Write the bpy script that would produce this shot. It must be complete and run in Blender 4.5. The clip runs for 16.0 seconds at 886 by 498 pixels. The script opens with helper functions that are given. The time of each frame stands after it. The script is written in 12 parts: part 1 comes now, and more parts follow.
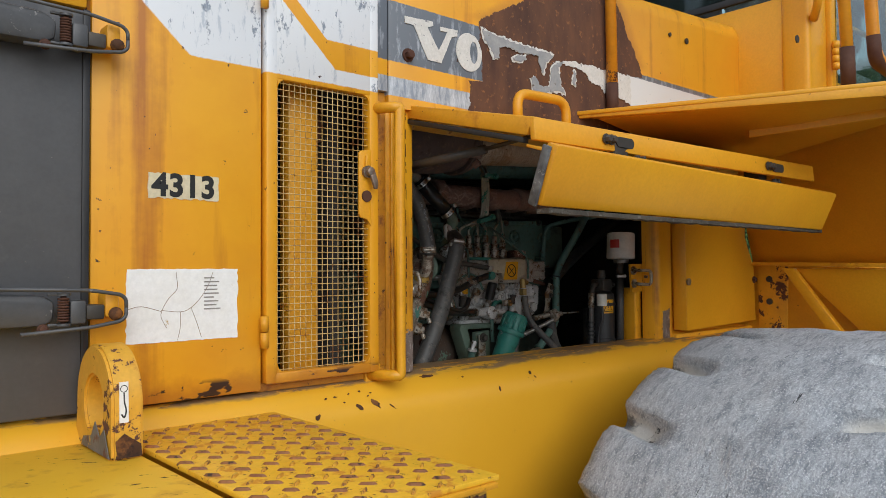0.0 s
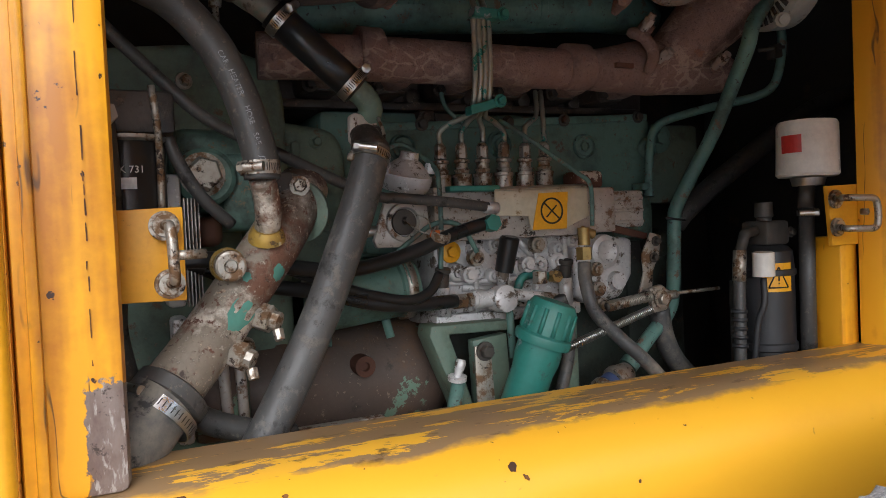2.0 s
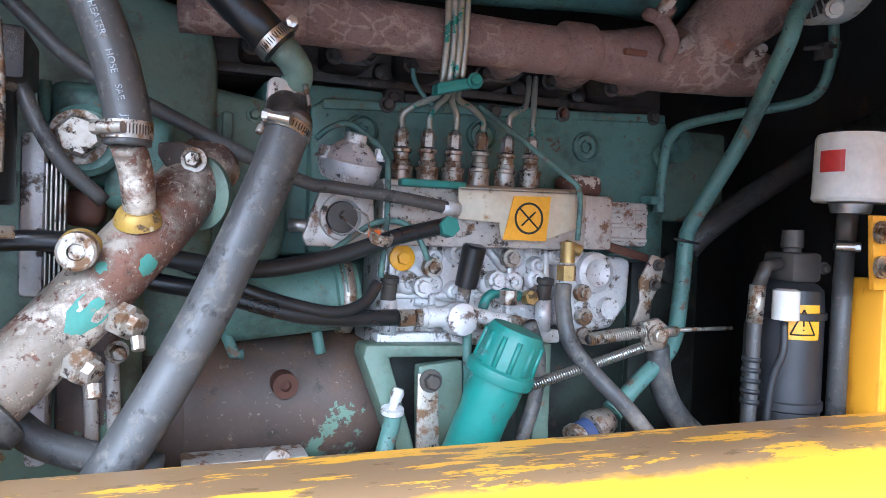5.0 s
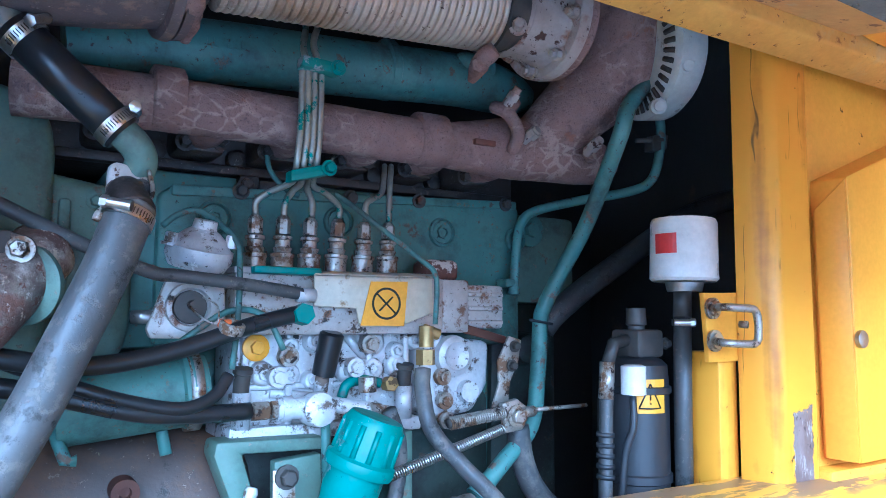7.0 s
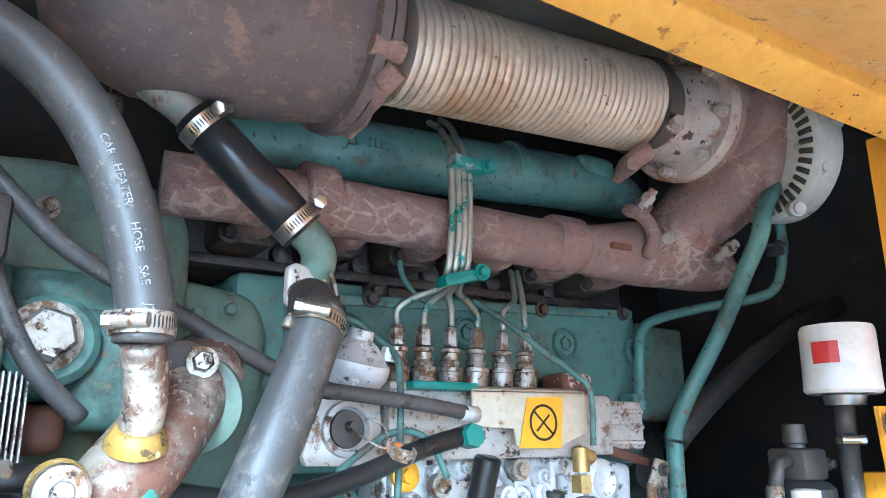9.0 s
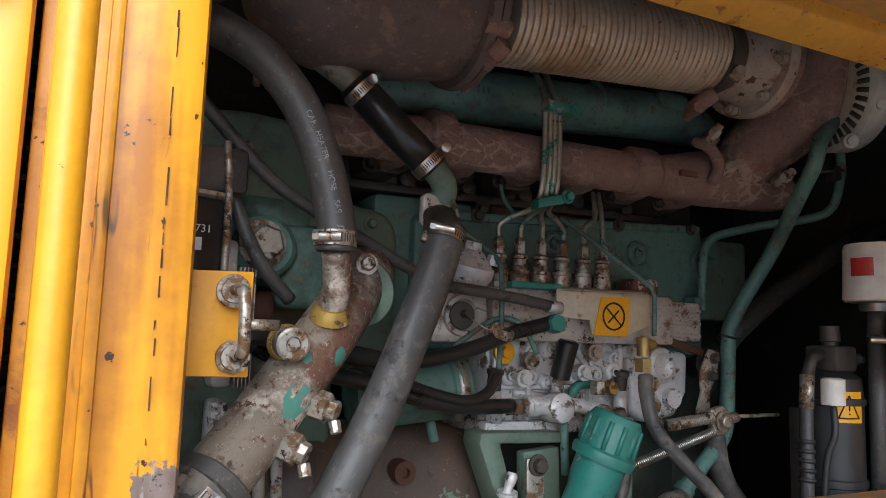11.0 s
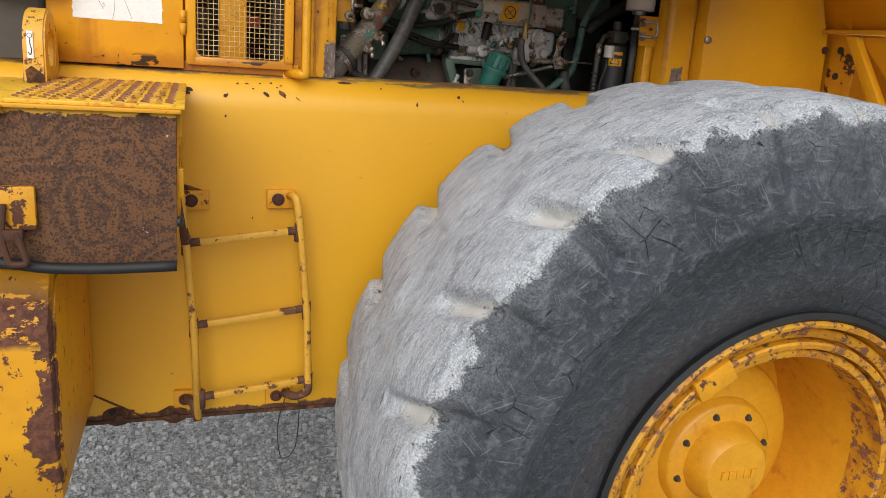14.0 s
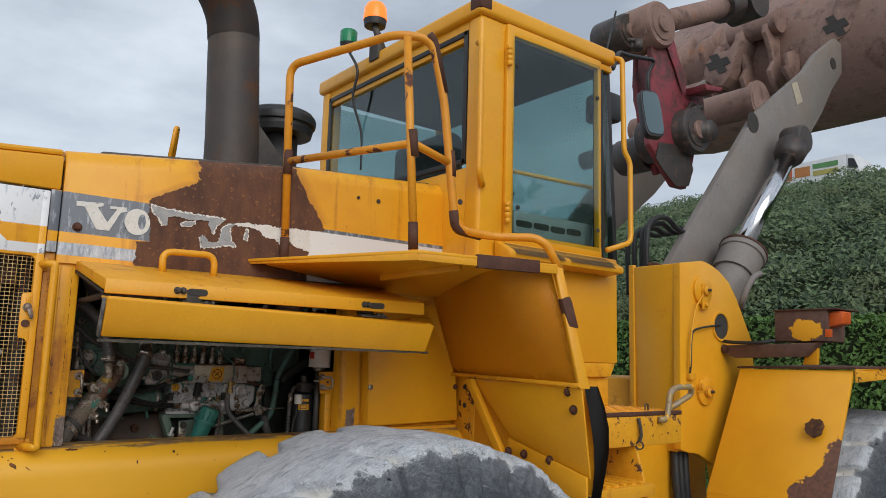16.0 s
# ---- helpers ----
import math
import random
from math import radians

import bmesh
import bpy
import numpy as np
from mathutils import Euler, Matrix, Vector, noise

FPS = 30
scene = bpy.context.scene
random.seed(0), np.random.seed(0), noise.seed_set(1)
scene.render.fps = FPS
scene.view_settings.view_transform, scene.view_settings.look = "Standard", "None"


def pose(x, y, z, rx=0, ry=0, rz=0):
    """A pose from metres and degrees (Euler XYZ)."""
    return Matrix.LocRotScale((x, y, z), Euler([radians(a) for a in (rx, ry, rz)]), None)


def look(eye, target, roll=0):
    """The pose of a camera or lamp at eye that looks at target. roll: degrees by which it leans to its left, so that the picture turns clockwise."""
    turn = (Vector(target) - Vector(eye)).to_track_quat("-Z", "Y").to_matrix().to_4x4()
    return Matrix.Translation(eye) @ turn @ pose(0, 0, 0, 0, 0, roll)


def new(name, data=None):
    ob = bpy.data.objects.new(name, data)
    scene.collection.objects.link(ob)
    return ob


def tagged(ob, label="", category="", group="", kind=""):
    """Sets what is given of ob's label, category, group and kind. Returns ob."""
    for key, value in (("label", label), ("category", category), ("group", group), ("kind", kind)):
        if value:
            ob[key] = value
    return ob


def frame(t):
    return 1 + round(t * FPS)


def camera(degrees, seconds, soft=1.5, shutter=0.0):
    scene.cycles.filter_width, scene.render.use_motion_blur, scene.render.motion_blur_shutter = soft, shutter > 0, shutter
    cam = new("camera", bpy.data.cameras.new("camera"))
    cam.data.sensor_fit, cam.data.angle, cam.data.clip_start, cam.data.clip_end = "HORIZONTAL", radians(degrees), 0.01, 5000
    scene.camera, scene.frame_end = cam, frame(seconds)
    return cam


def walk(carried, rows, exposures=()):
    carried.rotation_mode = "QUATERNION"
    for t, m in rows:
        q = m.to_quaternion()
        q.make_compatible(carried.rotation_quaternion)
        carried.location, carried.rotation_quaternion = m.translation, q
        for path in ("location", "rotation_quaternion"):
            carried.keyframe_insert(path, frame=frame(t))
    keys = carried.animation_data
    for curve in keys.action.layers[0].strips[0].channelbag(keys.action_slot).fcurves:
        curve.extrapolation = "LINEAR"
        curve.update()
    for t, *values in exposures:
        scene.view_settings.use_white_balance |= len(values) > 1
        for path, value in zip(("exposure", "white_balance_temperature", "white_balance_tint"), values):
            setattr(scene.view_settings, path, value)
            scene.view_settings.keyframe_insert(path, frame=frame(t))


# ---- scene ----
cam = camera(61.6, 16.0, 0.8)
PATH = [
    (0, (-0.973, -1.334, 2.038), (0.356, 0.16, 2.091), -0.3),
    (0.5, (-0.621, -1.245, 1.959), (0.825, 0.137, 1.985), -2.5),
    (1, (-0.323, -1.009, 1.962), (1.103, 0.392, 1.919), -3.5),
    (1.5, (-0.02, -0.812, 1.959), (1.146, 0.811, 1.882), -3.9),
    (2, (0.117, -0.685, 2.015), (0.96, 1.128, 1.953), -2.6),
    (2.5, (0.272, -0.602, 2.047), (0.864, 1.308, 2.02), -0.5),
    (3, (0.255, -0.581, 2.037), (0.701, 1.369, 2.039), 0.9),
    (3.5, (0.25, -0.573, 2.029), (0.67, 1.383, 2.027), 1.6),
    (4, (0.256, -0.568, 2.024), (0.729, 1.375, 1.988), 1.9),
    (4.5, (0.269, -0.563, 2.013), (0.854, 1.348, 1.954), 2.2),
    (5, (0.304, -0.561, 2.012), (1.04, 1.298, 1.961), 2.1),
    (5.2, (0.317, -0.556, 2.009), (1.109, 1.281, 1.965), 2.1),
    (7.3, (0.318, -0.566, 2.012), (1.365, 1.122, 2.252), 0.1),
    (7.5, (0.3, -0.553, 2.005), (1.343, 1.131, 2.283), -0.0),
    (8, (0.238, -0.48, 1.99), (1.29, 1.176, 2.378), -0.3),
    (8.5, (0.198, -0.415, 2.006), (1.267, 1.213, 2.461), -0.5),
    (9, (0.181, -0.384, 2.012), (1.245, 1.236, 2.51), -0.3),
    (9.5, (0.136, -0.365, 2.008), (1.158, 1.284, 2.491), 0.3),
    (9.7, (0.124, -0.359, 2.004), (1.12, 1.311, 2.473), 0.6),
    (11.8, (0.033, -0.924, 1.981), (0.849, 0.902, 1.977), 1.2),
    (12, (0.036, -1.039, 1.975), (0.843, 0.789, 1.896), 0.4),
    (12.5, (-0.073, -1.322, 1.947), (0.69, 0.496, 1.611), 0.2),
    (12.9, (-0.168, -1.512, 1.898), (0.548, 0.278, 1.367), 1.7),
    (13, (-0.191, -1.564, 1.891), (0.513, 0.222, 1.329), 2.2),
    (13.5, (-0.214, -1.853, 1.863), (0.392, -0.058, 1.222), 4.0),
    (14, (-0.234, -2.116, 1.907), (0.388, -0.29, 1.382), 4.4),
    (14.5, (-0.399, -2.408, 1.975), (0.523, -0.643, 1.792), 4.4),
    (14.8, (-0.476, -2.583, 2.053), (0.584, -0.887, 2.055), 3.6),
    (15, (-0.516, -2.612, 2.08), (0.64, -0.985, 2.213), 2.6),
    (15.5, (-0.499, -2.709, 2.084), (0.727, -1.184, 2.495), 1.7),
    (16, (-0.471, -2.761, 2.122), (0.757, -1.209, 2.413), 1.6),
]
walk(cam, [(t, look(eye, target, roll)) for t, eye, target, roll in PATH], [(0, 0.0, 6100, 8), (0.5, 0.1, 6000, 8), (1, 0.25, 6500, 10), (1.5, 0.5, 6500, 10), (2.0, 1.2, 6000, 11), (2.5, 2.4, 6100, 13), (3.0, 2.35, 5900, 13), (3.5, 2.15, 6000, 15), (4.0, 2.2, 5900, 14), (4.5, 2.55, 5500, 11), (5.2, 2.75, 4600, 9), (7.3, 2.95, 3800, 2), (8.5, 3.5, 4600, 0), (9.5, 3.68, 4500, -3), (10.3, 2.4, 5200, 10), (11.1, 1.3, 5800, 10), (11.8, 0.95, 6300, 10), (12.0, 0.75, 6400, 10), (12.5, 0.2, 6500, 10), (13.5, 0.35, 6500, 10), (14.2, 0.3, 6450, 10), (14.5, 0.2, 6400, 10), (16, -0.1, 6250, 9)])

# world: overcast daylight
world = bpy.data.worlds.new("overcast_sky")
scene.world = world
world.use_nodes = True
wn = world.node_tree.nodes
wl = world.node_tree.links
wn.clear()
w_out = wn.new("ShaderNodeOutputWorld")
w_bg = wn.new("ShaderNodeBackground")
w_sky = wn.new("ShaderNodeTexSky")
w_sky.sky_type = "NISHITA"
w_sky.sun_disc = False
w_sky.sun_elevation = radians(34)
w_sky.sun_rotation = radians(200)
w_sky.air_density = 1.0
w_sky.dust_density = 3.0
w_tc = wn.new("ShaderNodeTexCoord")
w_map = wn.new("ShaderNodeMapping")
w_map.inputs["Scale"].default_value = (1.0, 1.0, 2.4)
w_noise = wn.new("ShaderNodeTexNoise")
w_noise.inputs["Scale"].default_value = 2.2
w_noise.inputs["Detail"].default_value = 7
w_noise.inputs["Roughness"].default_value = 0.55
w_ramp = wn.new("ShaderNodeValToRGB")
w_ramp.color_ramp.elements[0].position = 0.34
w_ramp.color_ramp.elements[0].color = (2.9, 3.2, 3.6, 1)
w_ramp.color_ramp.elements[1].position = 0.68
w_ramp.color_ramp.elements[1].color = (6.4, 6.7, 7.1, 1)
w_mix = wn.new("ShaderNodeMixRGB")
w_mix.inputs["Fac"].default_value = 0.88
wl.new(w_tc.outputs["Generated"], w_map.inputs["Vector"])
wl.new(w_map.outputs["Vector"], w_noise.inputs["Vector"])
wl.new(w_noise.outputs["Fac"], w_ramp.inputs["Fac"])
wl.new(w_sky.outputs["Color"], w_mix.inputs["Color1"])
wl.new(w_ramp.outputs["Color"], w_mix.inputs["Color2"])
wl.new(w_mix.outputs["Color"], w_bg.inputs["Color"])
w_bg.inputs["Strength"].default_value = 0.15
wl.new(w_bg.outputs["Background"], w_out.inputs["Surface"])

sun_data = bpy.data.lights.new("sun", "SUN")
sun_data.energy = 1.7
sun_data.angle = radians(50)
sun_data.color = (1.0, 0.96, 0.9)
sun = new("sun", sun_data)
sun.matrix_world = look((-3.0, -9.0, 7.6), (0.6, 0.0, 1.8))


# ---- materials ----
class Graph:
    """A material's node tree with short ways to add nodes."""

    def __init__(self, name):
        self.mat = bpy.data.materials.new(name)
        self.mat.use_nodes = True
        self.tree = self.mat.node_tree
        self.tree.nodes.clear()
        self.out = self.node("ShaderNodeOutputMaterial")
        self.bsdf = self.node("ShaderNodeBsdfPrincipled")
        self.tree.links.new(self.bsdf.outputs["BSDF"], self.out.inputs["Surface"])
        self.geo = self.node("ShaderNodeNewGeometry")
        self.pos = self.geo.outputs["Position"]
        self.split = None

    def node(self, kind):
        return self.tree.nodes.new(kind)

    def put(self, socket, value):
        if isinstance(value, bpy.types.NodeSocket):
            self.tree.links.new(value, socket)
        elif isinstance(value, (tuple, list)) and len(value) == 3 and socket.type == "RGBA":
            socket.default_value = (*value, 1)
        else:
            socket.default_value = value

    def xyz(self, i):
        if self.split is None:
            self.split = self.node("ShaderNodeSeparateXYZ")
            self.put(self.split.inputs[0], self.pos)
        return self.split.outputs[i]

    def noise(self, scale, detail=4, rough=0.55, stretch=None, distort=0.0, vec=None, turned=None):
        vec = vec or self.pos
        if turned:
            m = self.node("ShaderNodeMapping")
            m.inputs["Rotation"].default_value = turned
            self.put(m.inputs["Vector"], vec)
            vec = m.outputs["Vector"]
        if stretch:
            m = self.node("ShaderNodeMapping")
            m.inputs["Scale"].default_value = stretch
            self.put(m.inputs["Vector"], vec)
            vec = m.outputs["Vector"]
        n = self.node("ShaderNodeTexNoise")
        self.put(n.inputs["Vector"], vec)
        n.inputs["Scale"].default_value = scale
        n.inputs["Detail"].default_value = detail
        n.inputs["Roughness"].default_value = rough
        n.inputs["Distortion"].default_value = distort
        return n.outputs["Fac"]

    def cells(self, scale, feature="F1", stretch=None):
        v = self.node("ShaderNodeTexVoronoi")
        v.feature = feature
        vec = self.pos
        if stretch:
            m = self.node("ShaderNodeMapping")
            m.inputs["Scale"].default_value = stretch
            self.put(m.inputs["Vector"], vec)
            vec = m.outputs["Vector"]
        self.put(v.inputs["Vector"], vec)
        v.inputs["Scale"].default_value = scale
        return v.outputs["Distance"]

    def math(self, op, a, b=0.0):
        m = self.node("ShaderNodeMath")
        m.operation = op
        self.put(m.inputs[0], a)
        self.put(m.inputs[1], b)
        return m.outputs[0]

    def step(self, value, low, high):
        """0 below low, 1 above high."""
        m = self.node("ShaderNodeMapRange")
        self.put(m.inputs["Value"], value)
        m.inputs["From Min"].default_value = low
        m.inputs["From Max"].default_value = high
        return m.outputs["Result"]

    def mix(self, fac, a, b):
        m = self.node("ShaderNodeMixRGB")
        self.put(m.inputs["Fac"], fac)
        self.put(m.inputs["Color1"], a)
        self.put(m.inputs["Color2"], b)
        return m.outputs["Color"]

    def blend(self, fac, a, b):
        m = self.node("ShaderNodeMix")
        self.put(m.inputs[0], fac)
        self.put(m.inputs[2], a)
        self.put(m.inputs[3], b)
        return m.outputs[0]

    def bump(self, height, strength, distance=0.002):
        b = self.node("ShaderNodeBump")
        self.put(b.inputs["Height"], height)
        b.inputs["Strength"].default_value = strength
        b.inputs["Distance"].default_value = distance
        self.tree.links.new(b.outputs["Normal"], self.bsdf.inputs["Normal"])

    def finish(self, color, rough, metal=0.0, spec=0.5):
        self.put(self.bsdf.inputs["Base Color"], color)
        self.put(self.bsdf.inputs["Roughness"], rough)
        self.put(self.bsdf.inputs["Metallic"], metal)
        self.bsdf.inputs["Specular IOR Level"].default_value = spec
        return self.mat


RUST = (0.105, 0.04, 0.02)
DARK_RUST = (0.045, 0.022, 0.016)


def surface(name, base, other, scale=6.0, rough=0.5, metal=0.0, spots=(), bump=0.15, fine=140.0, spec=0.5, depth=0.002, mottled=0.3):
    """A worn surface: two tones over a coarse noise, fine grain, and spots of (colour, scale, threshold, softness, roughness)."""
    g = Graph(name)
    coarse = g.noise(scale, 5)
    grain = g.noise(fine, 3)
    color = g.mix(g.step(coarse, 0.35, 0.68), base, other)
    mottle = g.noise(scale * 4.3 + 8, 6, 0.68)
    color = g.mix(g.math("MULTIPLY", g.step(mottle, 0.42, 0.68), mottled), color, tuple(c * 0.6 for c in other))
    color = g.mix(g.math("MULTIPLY", g.step(grain, 0.3, 0.75), 0.22), color, tuple(c * 0.55 for c in base))
    roughness = g.math("ADD", g.math("MULTIPLY", coarse, 0.2), rough - 0.1)
    height = g.math("ADD", g.math("MULTIPLY", grain, 0.5), g.math("MULTIPLY", coarse, 0.3))
    for c, s, low, soft, r in spots:
        mask = g.step(g.noise(s, 9, 0.68), low, low + soft)
        color = g.mix(mask, color, c)
        roughness = g.blend(mask, roughness, r)
        height = g.math("SUBTRACT", height, g.math("MULTIPLY", mask, 0.5))
    g.bump(height, bump, depth)
    return g.finish(color, roughness, metal, spec)


YELLOW, YELLOW2 = (0.80, 0.38, 0.012), (0.74, 0.325, 0.010)
m_yellow = surface("yellow_paint", YELLOW, YELLOW2, 2.2, 0.38, mottled=0.06, spots=[(RUST, 55, 0.735, 0.012, 0.8), ((0.6, 0.2, 0.01), 5, 0.62, 0.2, 0.5)], bump=0.06)
m_yellow_worn = surface("worn_yellow_paint", YELLOW, (0.70, 0.31, 0.012), 4, 0.48, mottled=0.12, spots=[((0.42, 0.13, 0.012), 9, 0.56, 0.16, 0.6), (RUST, 45, 0.66, 0.02, 0.8), (DARK_RUST, 70, 0.69, 0.02, 0.85)], bump=0.2)
m_yellow_chipped = surface("chipped_yellow_paint", YELLOW, YELLOW2, 5, 0.5, spots=[(RUST, 16, 0.58, 0.012, 0.85), (DARK_RUST, 30, 0.63, 0.015, 0.85)], bump=0.25)
m_rust_plate = surface("rusted_plate", (0.11, 0.052, 0.027), (0.055, 0.03, 0.022), 14, 0.85, spots=[((0.2, 0.085, 0.03), 30, 0.52, 0.1, 0.9), ((0.03, 0.02, 0.018), 18, 0.6, 0.05, 0.8)], bump=0.5, fine=220, spec=0.2)
m_rust_tube = surface("rusty_tube", (0.075, 0.03, 0.02), (0.11, 0.05, 0.03), 20, 0.7, bump=0.35, spec=0.3)
m_grey_door = surface("dark_grey_paint", (0.085, 0.085, 0.09), (0.105, 0.104, 0.108), 3, 0.5, spots=[((0.42, 0.38, 0.3), 120, 0.70, 0.02, 0.6), ((0.17, 0.165, 0.16), 7, 0.60, 0.15, 0.6)], bump=0.08)
m_black = surface("black_plastic", (0.018, 0.018, 0.02), (0.03, 0.03, 0.032), 12, 0.5, bump=0.15)
m_rubber_flap = surface("black_rubber", (0.012, 0.012, 0.013), (0.022, 0.021, 0.021), 9, 0.6, bump=0.2)
m_steel = surface("bare_steel", (0.5, 0.49, 0.47), (0.36, 0.34, 0.32), 30, 0.36, 0.9, spots=[(RUST, 70, 0.64, 0.06, 0.8)], bump=0.15)
m_chrome = surface("chrome_rod", (0.75, 0.75, 0.76), (0.68, 0.68, 0.7), 8, 0.12, 1.0, bump=0.02)
m_dark_metal = surface("dark_metal", (0.06, 0.055, 0.05), (0.1, 0.085, 0.07), 14, 0.55, 0.4, spots=[(RUST, 30, 0.62, 0.06, 0.8)], bump=0.3)
# pale tone for an added, unseen sheet that throws light onto the engine
m_bounce = surface("pale_bounce_sheet", (0.46, 0.44, 0.41), (0.38, 0.36, 0.33), 6, 0.95, bump=0.4, spec=0.1)
# near-black; on flat hole and slot pieces it stands in for their inner shade
m_inside = surface("dark_inside", (0.030, 0.028, 0.026), (0.050, 0.043, 0.036), 5, 0.7, spots=[((0.09, 0.065, 0.045), 14, 0.6, 0.1, 0.85)], bump=0.3)


# ---- building helpers ----
def thing(name, base, label, category, group="", kind=""):
    ob = new(name)
    ob.location = base
    ob.empty_display_size = 0.05
    return tagged(ob, label, category, group, kind)


def mesh_object(name, bm, material, smooth=40):
    me = bpy.data.meshes.new(name)
    if smooth:
        for f in bm.faces:
            f.smooth = True
        for e in bm.edges:
            if len(e.link_faces) == 2 and e.calc_face_angle(0) > radians(smooth):
                e.smooth = False
    bm.normal_update()
    lo = Vector((min(v.co.x for v in bm.verts), min(v.co.y for v in bm.verts), min(v.co.z for v in bm.verts)))
    hi = Vector((max(v.co.x for v in bm.verts), max(v.co.y for v in bm.verts), max(v.co.z for v in bm.verts)))
    mid = (lo + hi) / 2
    for v in bm.verts:
        v.co -= mid
    bm.to_mesh(me)
    bm.free()
    for m in material if isinstance(material, (list, tuple)) else [material]:
        me.materials.append(m)
    ob = new(name, me)
    ob.location = mid
    return ob


PLACES = {}


def place_of(ob):
    return PLACES.get(ob.name, ob.location.copy())


def part(name, bm, material, parent, label="", smooth=40):
    ob = mesh_object(name, bm, material, smooth)
    PLACES[ob.name] = ob.location.copy()
    ob.parent = parent
    ob.location = ob.location - place_of(parent)
    if label:
        ob["label"] = label
    return ob


def solo(name, bm, material, label, category, group="", kind="", smooth=40):
    return tagged(mesh_object(name, bm, material, smooth), label, category, group, kind)


def B():
    return bmesh.new()


def box(bm, lo, hi, bevel=0.0, turn=None, segs=2):
    lo, hi = Vector(lo), Vector(hi)
    r = bmesh.ops.create_cube(bm, size=1.0, matrix=Matrix.Translation((lo + hi) / 2) @ (turn or Matrix()) @ Matrix.Diagonal((*(hi - lo), 1)))
    if bevel:
        edges = list({e for v in r["verts"] for e in v.link_edges})
        bmesh.ops.bevel(bm, geom=edges, offset=bevel, segments=segs, affect="EDGES", profile=0.5, clamp_overlap=True)
    return bm


def slab(bm, points, shift, bevel=0.0, segs=2):
    """A plate: a polygon of 3D points, drawn out by the vector shift."""
    shift = Vector(shift)
    a = [bm.verts.new(p) for p in points]
    b = [bm.verts.new(Vector(p) + shift) for p in points]
    n = len(a)
    faces = [bm.faces.new(a), bm.faces.new(b[::-1])]
    for i in range(n):
        faces.append(bm.faces.new((a[i], b[i], b[(i + 1) % n], a[(i + 1) % n])))
    bmesh.ops.recalc_face_normals(bm, faces=faces)
    if bevel:
        edges = list({e for f in faces for e in f.edges})
        bmesh.ops.bevel(bm, geom=edges, offset=bevel, segments=segs, affect="EDGES", profile=0.5, clamp_overlap=True)
    return bm


def smooth_path(points, steps=6):
    pts = [Vector(p) for p in points]
    if len(pts) < 3:
        return pts
    out = []
    for i in range(len(pts) - 1):
        p0 = pts[i - 1] if i else pts[0] * 2 - pts[1]
        p1, p2 = pts[i], pts[i + 1]
        p3 = pts[i + 2] if i + 2 < len(pts) else p2 * 2 - p1
        for k in range(steps):
            t = k / steps
            out.append(0.5 * (2 * p1 + (p2 - p0) * t + (2 * p0 - 5 * p1 + 4 * p2 - p3) * t * t + (3 * p1 - p0 - 3 * p2 + p3) * t ** 3))
    out.append(pts[-1])
    return out


def rounded_path(points, radius, steps=5):
    """A path of straight runs whose corners are rounded."""
    pts = [Vector(p) for p in points]
    out = [pts[0]]
    for i in range(1, len(pts) - 1):
        a, b, c = pts[i - 1], pts[i], pts[i + 1]
        d = min(radius, (a - b).length * 0.45, (c - b).length * 0.45)
        p, q = b + (a - b).normalized() * d, b + (c - b).normalized() * d
        for k in range(steps + 1):
            t = k / steps
            out.append((1 - t) ** 2 * p + 2 * t * (1 - t) * b + t * t * q)
    out.append(pts[-1])
    return out


def tube(bm, path, radius, sides=12, caps=True):
    """A round tube along a path of points; radius may be a list, one for each point."""
    pts = [Vector(p) for p in path]
    n = len(pts)
    radii = radius if isinstance(radius, (list, tuple)) else [radius] * n
    t0 = (pts[1] - pts[0]).normalized()
    side = t0.orthogonal().normalized()
    rings = []
    for i, p in enumerate(pts):
        t = (pts[min(i + 1, n - 1)] - pts[max(i - 1, 0)]).normalized()
        side = (side - t * side.dot(t)).normalized()
        up = t.cross(side)
        rings.append([bm.verts.new(p + (side * math.cos(2 * math.pi * k / sides) + up * math.sin(2 * math.pi * k / sides)) * radii[i]) for k in range(sides)])
    for a, b in zip(rings, rings[1:]):
        for k in range(sides):
            bm.faces.new((a[k], a[(k + 1) % sides], b[(k + 1) % sides], b[k]))
    if caps:
        bm.faces.new(rings[0][::-1])
        bm.faces.new(rings[-1])
    return bm


def lathe(bm, profile, centre, axis, sides=24, close=False):
    """A body of revolution: profile of (distance along the axis, radius)."""
    axis = Vector(axis).normalized()
    side = axis.orthogonal().normalized()
    up = axis.cross(side)
    centre = Vector(centre)
    rings = []
    for d, r in profile:
        rings.append([bm.verts.new(centre + axis * d + (side * math.cos(2 * math.pi * k / sides) + up * math.sin(2 * math.pi * k / sides)) * max(r, 1e-4)) for k in range(sides)])
    pairs = list(zip(rings, rings[1:]))
    if close:
        pairs.append((rings[-1], rings[0]))
    for a, b in pairs:
        for k in range(sides):
            bm.faces.new((a[k], a[(k + 1) % sides], b[(k + 1) % sides], b[k]))
    if not close:
        bm.faces.new(rings[0][::-1])
        bm.faces.new(rings[-1])
    bmesh.ops.recalc_face_normals(bm, faces=bm.faces[:])
    return bm


def bolt(bm, at, axis, r=0.012, h=0.01, washer=True):
    axis = Vector(axis).normalized()
    if washer:
        lathe(bm, [(0, r * 1.45), (h * 0.25, r * 1.45)], at, axis, 14)
    lathe(bm, [(0, r), (h * 0.85, r), (h, r * 0.8)], Vector(at) + axis * h * 0.2, axis, 6)
    return bm


def V(*a):
    return Vector(a[0]) if len(a) == 1 else Vector(a)


